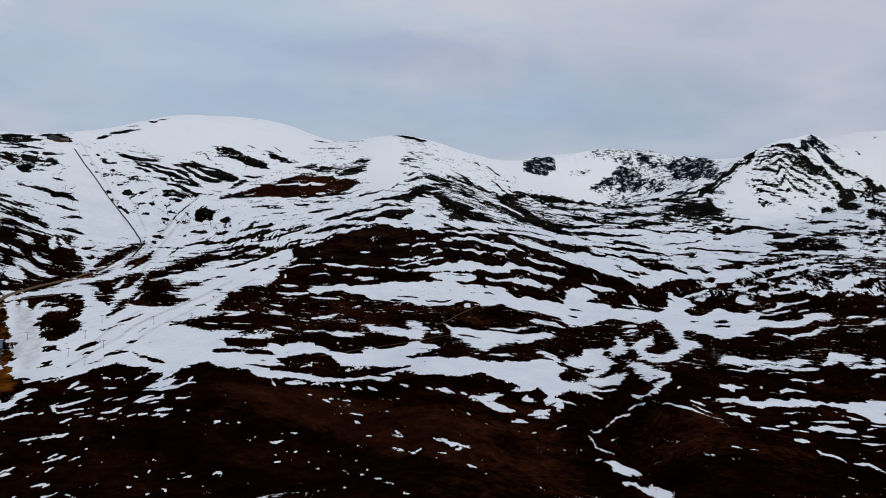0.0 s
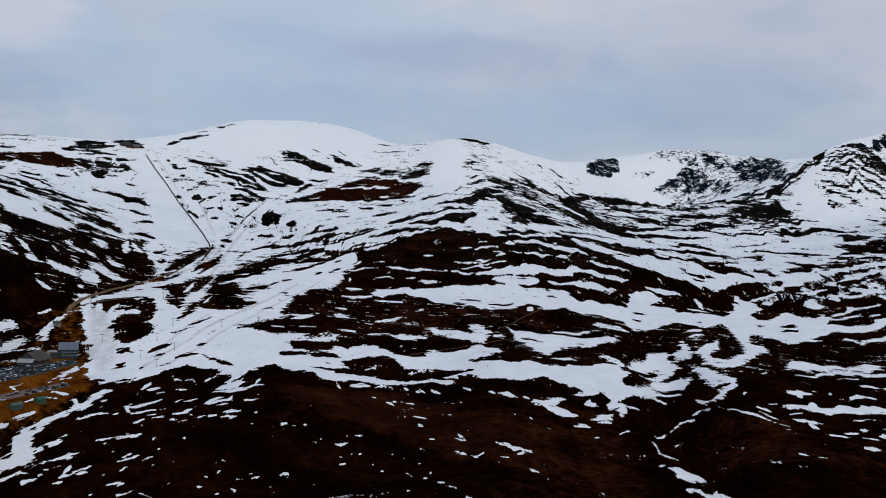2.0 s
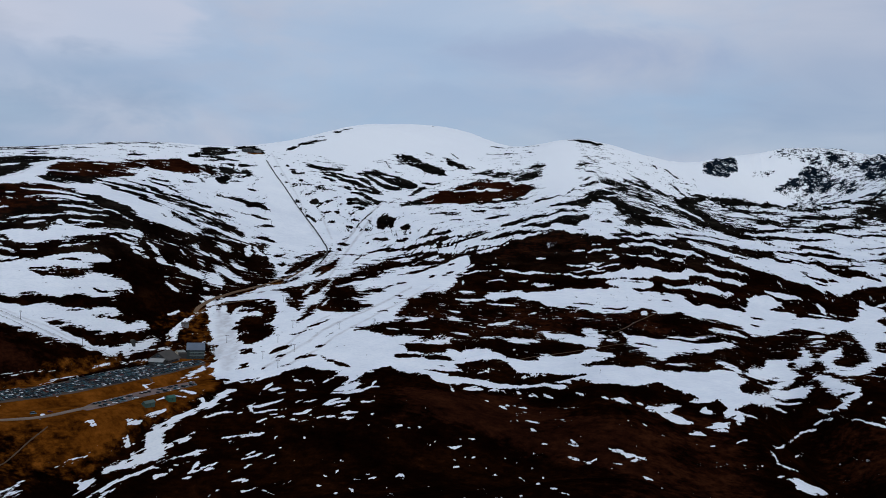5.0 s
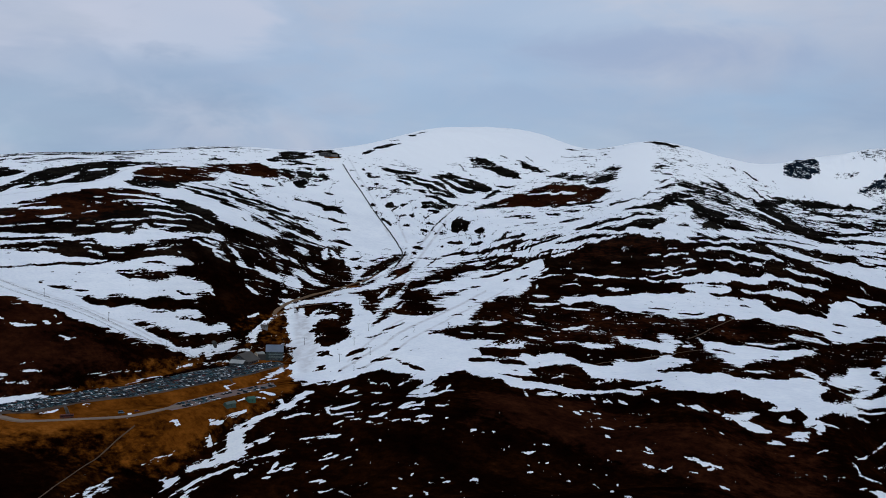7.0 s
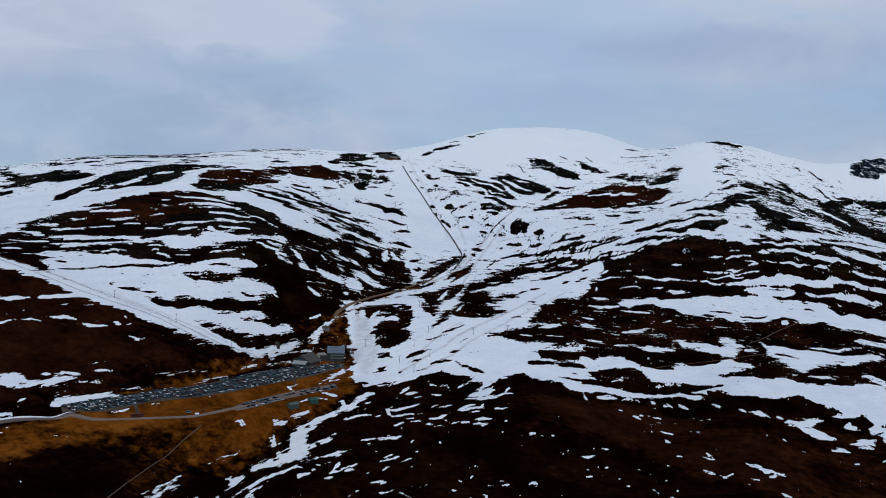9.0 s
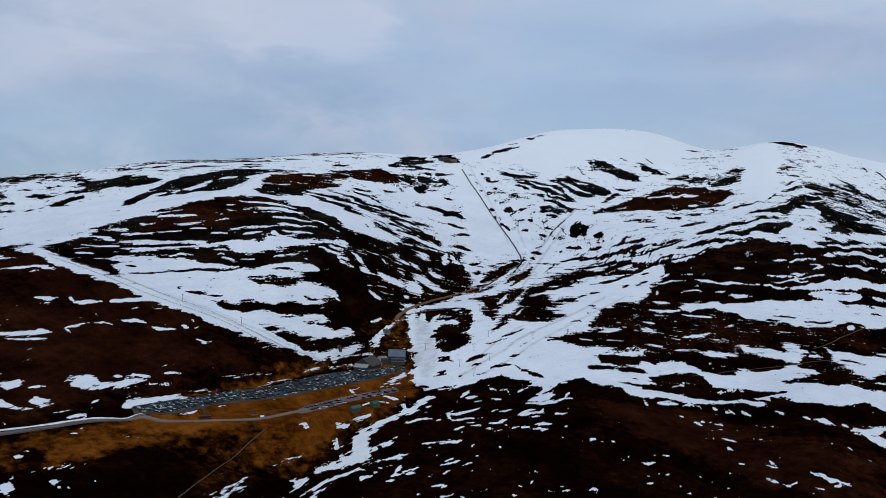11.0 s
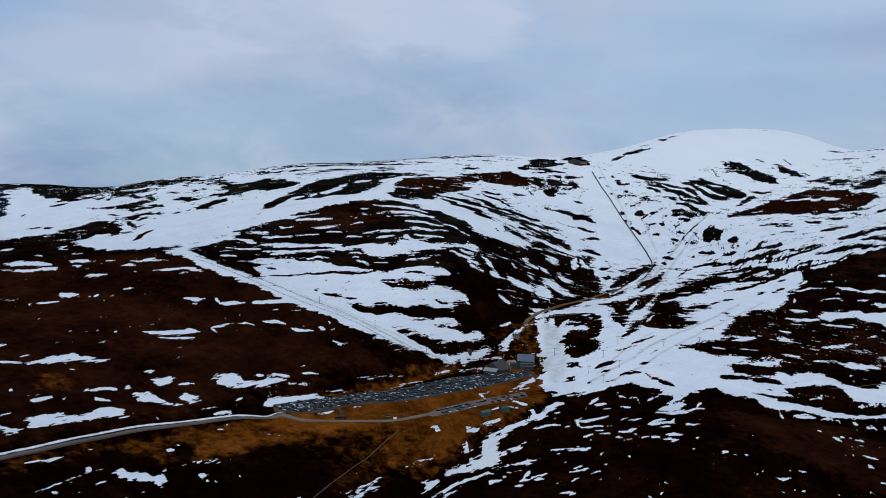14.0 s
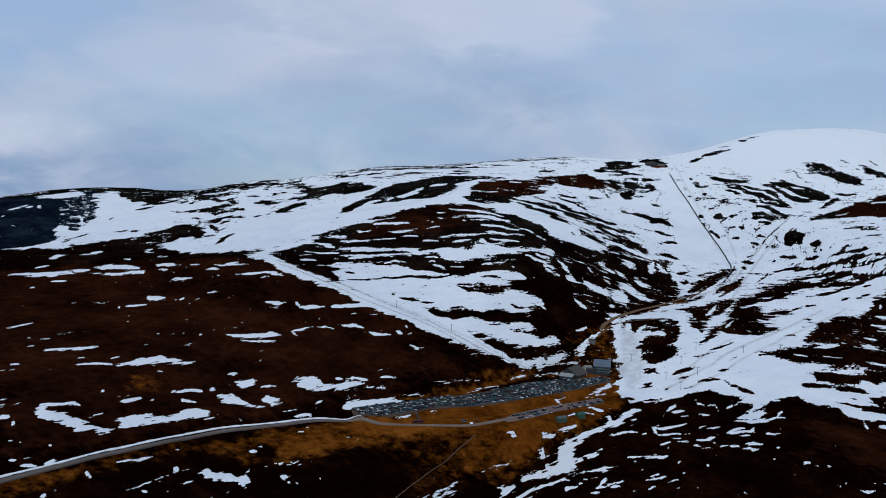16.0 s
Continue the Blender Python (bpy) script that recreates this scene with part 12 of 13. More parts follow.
def strip(points, width, lift=0.3, deep=1.2, uneven=0.0, seed=0, camber=0.0):
    """A road or path laid along the ground, with thickness."""
    rnd = random.Random(seed)
    line = curve_through(points)
    bm = bmesh.new()
    rows = []
    for i, c in enumerate(line):
        d = (line[min(i + 1, len(line) - 1)] - line[max(i - 1, 0)]).normalized()
        side = Vector((-d.y, d.x, 0))
        w = width / 2 * (1 + uneven * (rnd.random() - 0.5))
        mid = height(c.x, c.y)
        tops = []
        for k in (-1, 0, 1):
            q = c + side * w * k
            z = mid * camber + height(q.x, q.y) * (1 - camber)
            tops.append(Vector((q.x, q.y, z + lift)))
        low = [Vector((t.x, t.y, t.z - deep)) for t in (tops[0], tops[2])]
        rows.append([bm.verts.new(v) for v in (low[0], *tops, low[1])])
    for a, b in zip(rows, rows[1:]):
        for k in range(4):
            bm.faces.new((a[k], b[k], b[k + 1], a[k + 1]))
    bmesh.ops.recalc_face_normals(bm, faces=bm.faces)
    return bm


# ---- roads, paths and car parks ----
PATH_EARTH = surface("trodden_earth", (0.075, 0.045, 0.026), 0.95, grain=3, spread=0.4)
TRACK = surface("bulldozed_track", (0.12, 0.072, 0.038), 0.95, grain=5, spread=0.55)
LOT_TAR = surface("worn_car_park_surface", (0.080, 0.058, 0.044), 0.95, grain=7, spread=0.35, spec=0.04)

ROAD = [(-576, 222), (-570, 269), (-568, 304), (-568, 346), (-574, 396), (-581, 455), (-579, 512), (-561, 561), (-541, 597), (-526, 628)]
tagged(part("road", strip(ROAD, 5.6, 0.45, 2.5, camber=0.6), ASPHALT), "grey tarmac mountain road with a snow bank beside it", "road", kind="structure")
bank_line = [(x - 3.7, y + 1.0) for x, y in ROAD[1:]]
SNOW_BANK = surface("ploughed_snow", (0.78, 0.80, 0.84), 0.7, grain=2, spread=0.08)
tagged(part("snow_bank", strip(bank_line, 1.7, 0.45, 2.0, 0.6, 5), SNOW_BANK), "ploughed bank of old snow beside the road", "snow", kind="structure")
LOOP = [(-533, 616), (-507, 627), (-490, 639), (-474, 653), (-457, 667), (-444, 684), (-438, 715), (-433, 748)]
tagged(part("lower_road", strip(LOOP, 7.0, 0.45, 2.5, camber=0.6), surface("pale_worn_tarmac", (0.185, 0.135, 0.098), 0.9, grain=5)), "pale worn tarmac road curving below the car park", "road", kind="structure")
for line, width, mat, name, label in (
    ([(-500, 1078), (-502, 1095), (-497, 1134), (-487, 1177), (-470, 1216)], 3.8, TRACK, "access_track", "brown gravel access track climbing through snow"),
    ([(-470, 1216), (-457, 1246), (-447, 1264), (-440, 1300)], 2.4, TRACK, "access_track", "narrow snowed-up end of the gravel track"),
    ([(-504, 1026), (-499, 1045), (-496, 1080), (-494, 1104), (-476, 1130), (-450, 1143)], 1.9, TRACK, "access_track", "narrow gravel track crossing the snowy gully"),
    ([(-144, 1162), (-101, 1213), (-53, 1237), (-26, 1250), (16, 1285), (75, 1331), (128, 1372)], 1.5, PATH_EARTH, "footpath", "narrow trodden footpath across dark heather"),
    ([(-9, 1316), (9, 1343), (24, 1378), (56, 1442), (77, 1465)], 1.8, PATH_EARTH, "footpath", "trodden brown footpath rising over the moor"),
    ([(-402, 470), (-412, 505), (-421, 541), (-430, 580), (-438, 620), (-438, 648), (-434, 672)], 1.0, PATH_EARTH, "footpath", "thin pale footpath down the grassy bank"),
):
    thin = width < 2
    tagged(part(name, strip(line, width * (0.8 if thin else 1), 0.15 if thin else 0.95, 0.5 if thin else 1.9, 0.35, len(line)), mat), label, "path", kind="structure")


def level_sheet(outline, plane, shrink, lift, name, label, mat):
    """A car park's surface, with a thick edge."""
    cx, cy, cz, sx, sy = plane
    mid = Vector((sum(p[0] for p in outline) / len(outline), sum(p[1] for p in outline) / len(outline)))
    bm = bmesh.new()
    top, low = [], []
    for x, y in outline:
        d = Vector((x, y)) - mid
        q = mid + d * (1 - shrink / d.length)
        z = cz + sx * (q.x - cx) + sy * (q.y - cy) + lift
        top.append(bm.verts.new((q.x, q.y, z)))
        low.append(bm.verts.new((q.x, q.y, z - 1.0)))
    bm.faces.new(top)
    for i in range(len(top)):
        k = (i + 1) % len(top)
        bm.faces.new((top[i], low[i], low[k], top[k]))
    bmesh.ops.recalc_face_normals(bm, faces=bm.faces)
    return tagged(part(name, bm, mat), label, "car park", kind="structure")


level_sheet(LOT, LOT_PLANE, 1.0, 0.25, "car_park", "large tarmac car park packed with parked cars", LOT_TAR)
level_sheet(LOWER_LOT, TERRACE_PLANE, 1.0, 0.25, "lower_car_park", "narrow lower car park on a grassy terrace", surface("faded_tarmac", (0.16, 0.115, 0.10), 0.95, grain=6, spread=0.3, spec=0.05))


# ---- cars ----
def paint_material(island):
    m, n, l, b = material("car_paint_mixed" if island else "car_paint")
    rnd = n.new("ShaderNodeNewGeometry").outputs["Random Per Island"] if island else n.new("ShaderNodeObjectInfo").outputs["Random"]
    c = n.new("ShaderNodeValToRGB")
    c.color_ramp.interpolation = "CONSTANT"
    shades = [(0.0, (0.004, 0.005, 0.006)), (0.27, (0.02, 0.085, 0.11)), (0.42, (0.10, 0.16, 0.19)), (0.50, (0.005, 0.012, 0.020)), (0.66, (0.78, 0.80, 0.82)), (0.80, (0.03, 0.11, 0.13)), (0.90, (0.12, 0.014, 0.012)), (0.94, (0.42, 0.46, 0.48))]
    els = c.color_ramp.elements
    while len(els) < len(shades):
        els.new(0.5)
    for e, (at, col) in zip(els, shades):
        e.position, e.color = at, (*col, 1)
    l.new(rnd, c.inputs[0])
    where = n.new("ShaderNodeTexCoord").outputs["Object"]
    dirt = noise_at(n, l, where, 0.9, 4)
    l.new(mix(n, l, span(n, l, dirt, 0.45, 0.75, 0.0, 0.35), c.outputs[0], (0.06, 0.05, 0.04)), b.inputs["Base Color"])
    b.inputs["Roughness"].default_value = 0.45
    b.inputs["Specular IOR Level"].default_value = 0.18
    return m


PAINT, PAINT_MIXED = paint_material(False), paint_material(True)
GLASS_DARK = surface("car_window_glass", (0.005, 0.009, 0.012), 0.4, grain=1, bump=0, spec=0.12)
RUBBER = surface("tyre_rubber", (0.018, 0.018, 0.018), 0.9, grain=0.3)
LAMP = surface("car_lamp_lens", (0.55, 0.56, 0.56), 0.2, grain=0.3, bump=0)


def car_shell(bm, length, width, tall, bonnet, tail):
    """Lower body of a car with wheel-arch sides and sloping bonnet; nose towards +x."""
    h, w = length / 2, width / 2
    waist = tall * 0.58
    prof = [(-h, 0.28), (-h, waist * 0.82), (-h + 0.12, waist), (h - bonnet, waist), (h - 0.25, waist * 0.82), (h, waist * 0.6), (h, 0.26)]
    a = [bm.verts.new((x, -w, z)) for x, z in prof]
    b = [bm.verts.new((x, w, z)) for x, z in prof]
    bm.faces.new(a)
    bm.faces.new(b[::-1])
    for i in range(len(prof)):
        k = (i + 1) % len(prof)
        bm.faces.new((a[i], b[i], b[k], a[k]))
    bmesh.ops.recalc_face_normals(bm, faces=bm.faces)
    edges = [e for e in bm.edges if abs(e.verts[0].co.y - e.verts[1].co.y) < 1e-6 and e.verts[0].co.z > 0.3]
    bmesh.ops.bevel(bm, geom=edges, offset=0.09, segments=1, affect="EDGES")


def car_cabin(bm, length, width, tall, bonnet, tail, inset=0.0, roof=False):
    h, w = length / 2, width / 2 - 0.06
    waist = tall * 0.58
    x0, x1 = -h + tail * 0.25, h - bonnet
    r0, r1 = -h + tail, h - bonnet - 0.75
    if roof:
        ring = [(r0 - 0.02, tall - 0.05), (r1 + 0.03, tall - 0.05), (r1 - 0.1, tall), (r0 + 0.1, tall)]
        ww = w - 0.14
        a = [bm.verts.new((x, -ww + (0.1 if z == tall else 0), z)) for x, z in ring]
        b = [bm.verts.new((x, ww - (0.1 if z == tall else 0), z)) for x, z in ring]
    else:
        ring = [(x0, waist - 0.02), (x1, waist - 0.02), (r1, tall - 0.06), (r0, tall - 0.06)]
        a = [bm.verts.new((x, -(w if z < tall * 0.7 else w - 0.16), z)) for x, z in ring]
        b = [bm.verts.new((x, (w if z < tall * 0.7 else w - 0.16), z)) for x, z in ring]
    bm.faces.new(a)
    bm.faces.new(b[::-1])
    for i in range(4):
        k = (i + 1) % 4
        bm.faces.new((a[i], b[i], b[k], a[k]))
    bmesh.ops.recalc_face_normals(bm, faces=bm.faces)


CAR_KINDS = {
    "hatchback": (4.1, 1.75, 1.48, 1.05, 0.35),
    "estate_car": (4.6, 1.8, 1.5, 1.2, 0.2),
    "saloon_car": (4.5, 1.78, 1.42, 1.2, 0.95),
    "van": (5.0, 1.95, 2.1, 0.75, 0.08),
}
CAR_LABELS = {
    "hatchback": "small parked hatchback car with dark windows, in a packed row",
    "estate_car": "parked estate car with a long roof, in a packed row",
    "saloon_car": "parked saloon car with a low boot, in a packed row",
    "van": "tall parked van with short bonnet, among the cars",
}


def build_car(kind):
    size = CAR_KINDS[kind]
    bm = bmesh.new()
    car_shell(bm, *size)
    body = part("car", bm, PAINT)
    bm = bmesh.new()
    car_cabin(bm, *size)
    part("cabin_glass", bm, GLASS_DARK, body, "dark glass all round")
    bm = bmesh.new()
    car_cabin(bm, *size, roof=True)
    part("roof", bm, PAINT, body)
    bm = bmesh.new()
    tube(bm, (0, -0.11, 0), (0, 0.11, 0), 0.32, 0.32, 12)
    wheel = part("wheel", bm, RUBBER, body, "black rubber tyre")
    wheel.matrix_basis = pose(size[0] * 0.31, size[1] / 2 - 0.1, 0.32)
    for sx, sy in ((0.31, -1), (-0.31, 1), (-0.31, -1)):
        twin(wheel, "wheel", pose(size[0] * sx, sy * (size[1] / 2 - 0.1), 0.32), body)
    lamp = part("headlight", boxes((-0.04, -0.17, -0.08, 0.04, 0.17, 0.08), bevel=0.02), LAMP, body, "clear headlight lens")
    lamp.matrix_basis = pose(size[0] / 2 - 0.02, size[1] * 0.34, 0.62)
    twin(lamp, "headlight", pose(size[0] / 2 - 0.02, -size[1] * 0.34, 0.62), body)
    return tagged(body, CAR_LABELS[kind], "car", "cars in the car park")


def lot_height(plane, x, y):
    return plane[2] + plane[3] * (x - plane[0]) + plane[4] * (y - plane[1]) + 0.27


def car_places():
    """Bays in rows along the car parks: place, heading, plane."""
    rnd = random.Random(7)
    out = []
    a, b = Vector((-532, 630)), Vector((-443, 975))
    along = (b - a).normalized()
    across = Vector((along.y, -along.x))
    rows = [-38.0, -32.8, -23.5, -18.3, -9.0, -3.8, 5.5, 10.7, 20.0, 25.2]
    for n, v in enumerate(rows):
        u = 6.0
        while u < 372:
            p = a + along * u + across * v
            if rnd.random() < 0.93 and inside(np.array([p.x]), np.array([p.y]), LOT)[0] > 3.4 and not (u < 100 and v > 12):
                face = math.degrees(math.atan2(across.y, across.x)) + (0 if n % 2 else 180)
                out.append((p.x + rnd.uniform(-0.2, 0.2), p.y + rnd.uniform(-0.2, 0.2), face + rnd.uniform(-3, 3), 0))
            u += 2.65
    a, b = Vector((-433, 740)), Vector((-411, 898))
    along = (b - a).normalized()
    across = Vector((along.y, -along.x))
    for v, turn in ((-5.4, 180), (5.4, 0)):
        u = 0.0
        while u < 160:
            p = a + along * u + across * v
            if rnd.random() < 0.5 and inside(np.array([p.x]), np.array([p.y]), LOWER_LOT)[0] > 1.2:
                out.append((p.x, p.y, math.degrees(math.atan2(across.y, across.x)) + turn + rnd.uniform(-4, 4), 1))
            u += 2.75
    return out


bays = car_places()
mixer = random.Random(3)
kinds = [mixer.choices(list(CAR_KINDS), (6, 4, 3, 1))[0] for _ in bays]
first = {}
rest = bmesh.new()
rest_glass = bmesh.new()
single = 0
for (x, y, face, which), kind in zip(bays, kinds):
    z = lot_height((LOT_PLANE, TERRACE_PLANE)[which], x, y)
    m = pose(x, y, z, 0, 0, face)
    if which == 1 or y < 778:
        single += 1
        if kind not in first:
            first[kind] = build_car(kind)
            first[kind].matrix_basis = m
        else:
            copy_thing(first[kind], m)
    else:
        for target, maker, kw in ((rest, car_shell, {}), (rest, car_cabin, {"roof": True}), (rest_glass, car_cabin, {})):
            one = bmesh.new()
            maker(one, *CAR_KINDS[kind], **kw)
            one.transform(m)
            temp = bpy.data.meshes.new("temp")
            one.to_mesh(temp)
            one.free()
            target.from_mesh(temp)
            bpy.data.meshes.remove(temp)
crowd = tagged(part("parked_cars", rest, PAINT_MIXED), "dense rows of parked cars in mixed dark and pale colours", "cars", kind="stuff")
part("cabin_glass", rest_glass, GLASS_DARK, crowd, "dark car windows")

# ---- buildings at the foot of the slopes ----
ROOF_METAL = surface("blue_grey_metal_roof", (0.135, 0.165, 0.205), 0.5, 0.3, grain=2.5, spread=0.2)
ROOF_SLATE = surface("brown_grey_roof", (0.058, 0.052, 0.044), 0.8, grain=3, spread=0.3)
ROOF_PALE = surface("pale_sheet_roof", (0.26, 0.27, 0.26), 0.6, grain=3)
WALL_DARK = surface("dark_timber_cladding", (0.035, 0.036, 0.036), 0.85, grain=1.5, spread=0.3)
WALL_STONE = surface("grey_harled_wall", (0.14, 0.14, 0.14), 0.9, grain=1.5)
STATION_WALL = surface("dark_green_grey_cladding", (0.020, 0.032, 0.032), 0.8, grain=1.5, spread=0.25)
BAND_PALE = surface("dull_green_grey_band", (0.10, 0.135, 0.135), 0.6, grain=1.5)
WALL_CREAM = surface("cream_render", (0.46, 0.40, 0.31), 0.85, grain=1.5)
WINDOW = surface("window_glass", (0.03, 0.045, 0.06), 0.1, grain=1, bump=0, spec=0.6)
WHITE_TRIM = surface("grey_painted_timber", (0.16, 0.17, 0.18), 0.6, grain=0.5)


def window(parent, m, w, h, pane_mat=WINDOW):
    frame_bm = boxes((-w / 2, -0.08, 0, -w / 2 + 0.12, 0.08, h), (w / 2 - 0.12, -0.08, 0, w / 2, 0.08, h), (-w / 2 + 0.12, -0.08, 0, w / 2 - 0.12, 0.08, 0.12), (-w / 2 + 0.12, -0.08, h - 0.12, w / 2 - 0.12, 0.08, h))
    win = part("window", frame_bm, WHITE_TRIM, parent)
    win.matrix_basis = m
    part("pane", boxes((-w / 2 + 0.12, -0.02, 0.12, w / 2 - 0.12, 0.02, h - 0.12)), pane_mat, win)
    return win


def gable_roof(w, d, eave, ridge, over=0.6, thick=0.35):
    """Roof with its ridge along x."""
    bm = bmesh.new()
    y, r = d / 2 + over, ridge
    slope = (ridge - eave) / (d / 2)
    low = eave - slope * over
    prism(bm, [(-y, low), (0, r), (y, low), (y, low + thick), (0, r + thick), (-y, low + thick)], -w / 2 - over, w / 2 + over)
    return bm


def gable_walls(w, d, eave, ridge, sunk=3.0):
    bm = bmesh.new()
    prism(bm, [(-d / 2, -sunk), (d / 2, -sunk), (d / 2, eave), (0, ridge), (-d / 2, eave)], -w / 2, w / 2)
    return bm


def empty_thing(name, m, label, category, group=""):
    ob = tagged(new(name), label, category, group)
    ob.matrix_basis = m
    return ob


def day_lodge():
    z = lot_height(LOT_PLANE, -476, 958)
    h = empty_thing("day_lodge", pose(-481, 962, z, 0, 0, 92), "low dark lodge with broad brown-grey roofs beside the car park", "building")
    part("wall", gable_walls(30, 22, 3.6, 11.0), WALL_DARK, h)
    part("roof", gable_roof(30, 22, 3.6, 11.0, 1.4, 0.4), ROOF_SLATE, h, "broad brown-grey pitched roof")
    wing = gable_walls(15, 10, 2.8, 5.6)
    wing.transform(pose(-20, -2, 0, 0, 0, 90))
    part("wing", wing, WALL_DARK, h)
    top = gable_roof(15, 10, 2.8, 5.6, 0.8, 0.3)
    top.transform(pose(-20, -2, 0, 0, 0, 90))
    part("wing_roof", top, ROOF_PALE, h, "pale grey-green sheet-metal roof")
    for i in range(6):
        window(h, pose(-12.5 + i * 5.0, -11.06, 0.9), 2.6, 1.5)
    for i in range(3):
        window(h, pose(-25.06, -6.5 + i * 4.5, 0.7, 0, 0, -90), 2.6, 1.4)
    window(h, pose(-15.06, 0, 6.2, 0, 0, -90), 4.0, 2.2)
    part("door", boxes((13.2, -11.2, 0, 14.6, -11.02, 2.2)), WALL_CREAM, h, "pale entrance door")
    part("chimney", boxes((6, 1, 8.0, 7.4, 2.4, 12.6), bevel=0.05), WALL_STONE, h)
    return h


def base_station():
    z = lot_height(LOT_PLANE, -462, 998)
    h = empty_thing("base_station", pose(-462, 1000, z, 0, 0, 24), "tall dark green-grey station building with a blue-grey metal roof", "building")
    w, d = 19.0, 16.0
    bm = bmesh.new()
    prism(bm, [(-d / 2, -4), (d / 2, -4), (d / 2, 15.2), (d / 2 - 3.0, 15.2), (-d / 2, 9.6)], -w / 2, w / 2)
    part("wall", bm, STATION_WALL, h)
    bm = bmesh.new()
    prism(bm, [(-d / 2 - 0.8, 9.4), (d / 2 - 3.0, 15.45), (d / 2 + 0.6, 15.45), (d / 2 + 0.6, 15.85), (d / 2 - 3.1, 15.85), (-d / 2 - 0.8, 9.8)], -w / 2 - 0.6, w / 2 + 0.6)
    roof = part("roof", bm, ROOF_METAL, h, "steep blue-grey metal roof")
    for i in range(9):
        x = -w / 2 + 0.4 + i * (w - 0.8) / 8
        seam = bmesh.new()
        prism(seam, [(-d / 2 - 0.8, 9.8), (d / 2 - 3.1, 15.85), (d / 2 - 3.1, 16.02), (-d / 2 - 0.8, 9.97)], x - 0.06, x + 0.06)
        part("seam", seam, ROOF_METAL, roof)
    for zz, n in ((0.6, 5), (4.3, 6), (7.4, 6)):
        for i in range(n):
            window(h, pose(-w / 2 + 3.4 + (i + 0.5) * (w - 3.8) / n, -d / 2 - 0.06, zz), 1.9, 1.6)
    for zz in (3.3, 6.5):
        part("balcony", boxes((-w / 2 + 3.0, -d / 2 - 1.6, zz, w / 2, -d / 2 - 0.02, zz + 0.25), (-w / 2 + 3.0, -d / 2 - 1.6, zz + 0.25, w / 2, -d / 2 - 1.45, zz + 1.15)), BAND_PALE, h, "dull green-grey balcony front")
    part("annexe", boxes((-w / 2 - 9, -5, -4, -w / 2 - 0.02, 6, 5.2)), WALL_DARK, h, "dark flat-roofed annexe")
    part("annexe_roof", boxes((-w / 2 - 9.3, -5.3, 5.2, -w / 2 - 0.02, 6.3, 5.55)), ROOF_SLATE, h, "grey flat roof")
    return h


def hut(x, y, turn, w, d, wall, roof, label, sink=0.5):
    h = empty_thing("hut", pose(x, y, height(x, y) - 0.1, 0, 0, turn), label, "hut")
    part("wall", gable_walls(w, d, 2.8, 4.6), wall, h)
    part("roof", gable_roof(w, d, 2.8, 4.6, 0.4, 0.2), roof, h)
    part("door", boxes((-0.5, -d / 2 - 0.12, 0, 0.5, -d / 2 - 0.01, 2.05)), WALL_DARK, h)
    window(h, pose(w * 0.3, -d / 2 - 0.06, 1.0), 1.0, 0.9)
    return h


day_lodge()
base_station()
GREEN_STEEL = surface("green_painted_steel", (0.025, 0.085, 0.055), 0.6, grain=1.5)
hut(-489, 1018, 60, 10, 6, WALL_CREAM, ROOF_PALE, "small cream hut with a pale roof behind the lodge")
hut(-497, 1046, 20, 8, 6, WALL_STONE, ROOF_SLATE, "small grey stone hut beside the gravel track")
hut(-517, 960, -30, 5, 4, WALL_DARK, ROOF_SLATE, "small dark drive hut of the ski tow beside the piste")
hut(-398, 808, 70, 9, 5, GREEN_STEEL, GREEN_STEEL, "dark green metal shed on the grassy terrace")
hut(-403, 776, 78, 13, 4, surface("dull_green_sheeting", (0.04, 0.075, 0.058), 0.7, grain=1.5), surface("faded_green_roof", (0.07, 0.10, 0.085), 0.7, grain=2), "long low faded green shed on the grassy terrace")


# ---- the railway up the snow slope ----
CONCRETE = surface("dark_concrete", (0.045, 0.047, 0.05), 0.9, grain=2)
STEEL = surface("rusty_steel", (0.06, 0.05, 0.045), 0.6, 0.6, grain=1)
rail_line = curve_through([(-685, 1783), (-633, 1702), (-592, 1644), (-547, 1579), (-517, 1537), (-486, 1491), (-452, 1433), (-438, 1406), (-432, 1375), (-440, 1340)], 6.0)
railway = empty_thing("funicular_railway", Matrix(), "dark concrete hillside railway on short piers over snow", "railway")
bm, bm_rail = bmesh.new(), bmesh.new()
heights = [height(c.x, c.y) for c in rail_line]
k = np.ones(9) / 9
level = np.convolve(np.pad(heights, 4, mode="edge"), k, "valid") + 1.3
rows, rail_rows = [], []
for i, c in enumerate(rail_line):
    d = (rail_line[min(i + 1, len(rail_line) - 1)] - rail_line[max(i - 1, 0)]).normalized()
    s = Vector((-d.y, d.x, 0))
    z = Vector((0, 0, level[i]))
    rows.append([bm.verts.new(c + z + s * a + Vector((0, 0, b))) for a, b in ((-0.95, -0.55), (-0.95, 0.2), (-0.82, 0.2), (-0.82, 0), (0.82, 0), (0.82, 0.2), (0.95, 0.2), (0.95, -0.55))])
for a, b in zip(rows, rows[1:]):
    for i in range(8):
        j = (i + 1) % 8
        bm.faces.new((a[i], b[i], b[j], a[j]))
bmesh.ops.recalc_face_normals(bm, faces=bm.faces)
part("deck", bm, CONCRETE, railway)
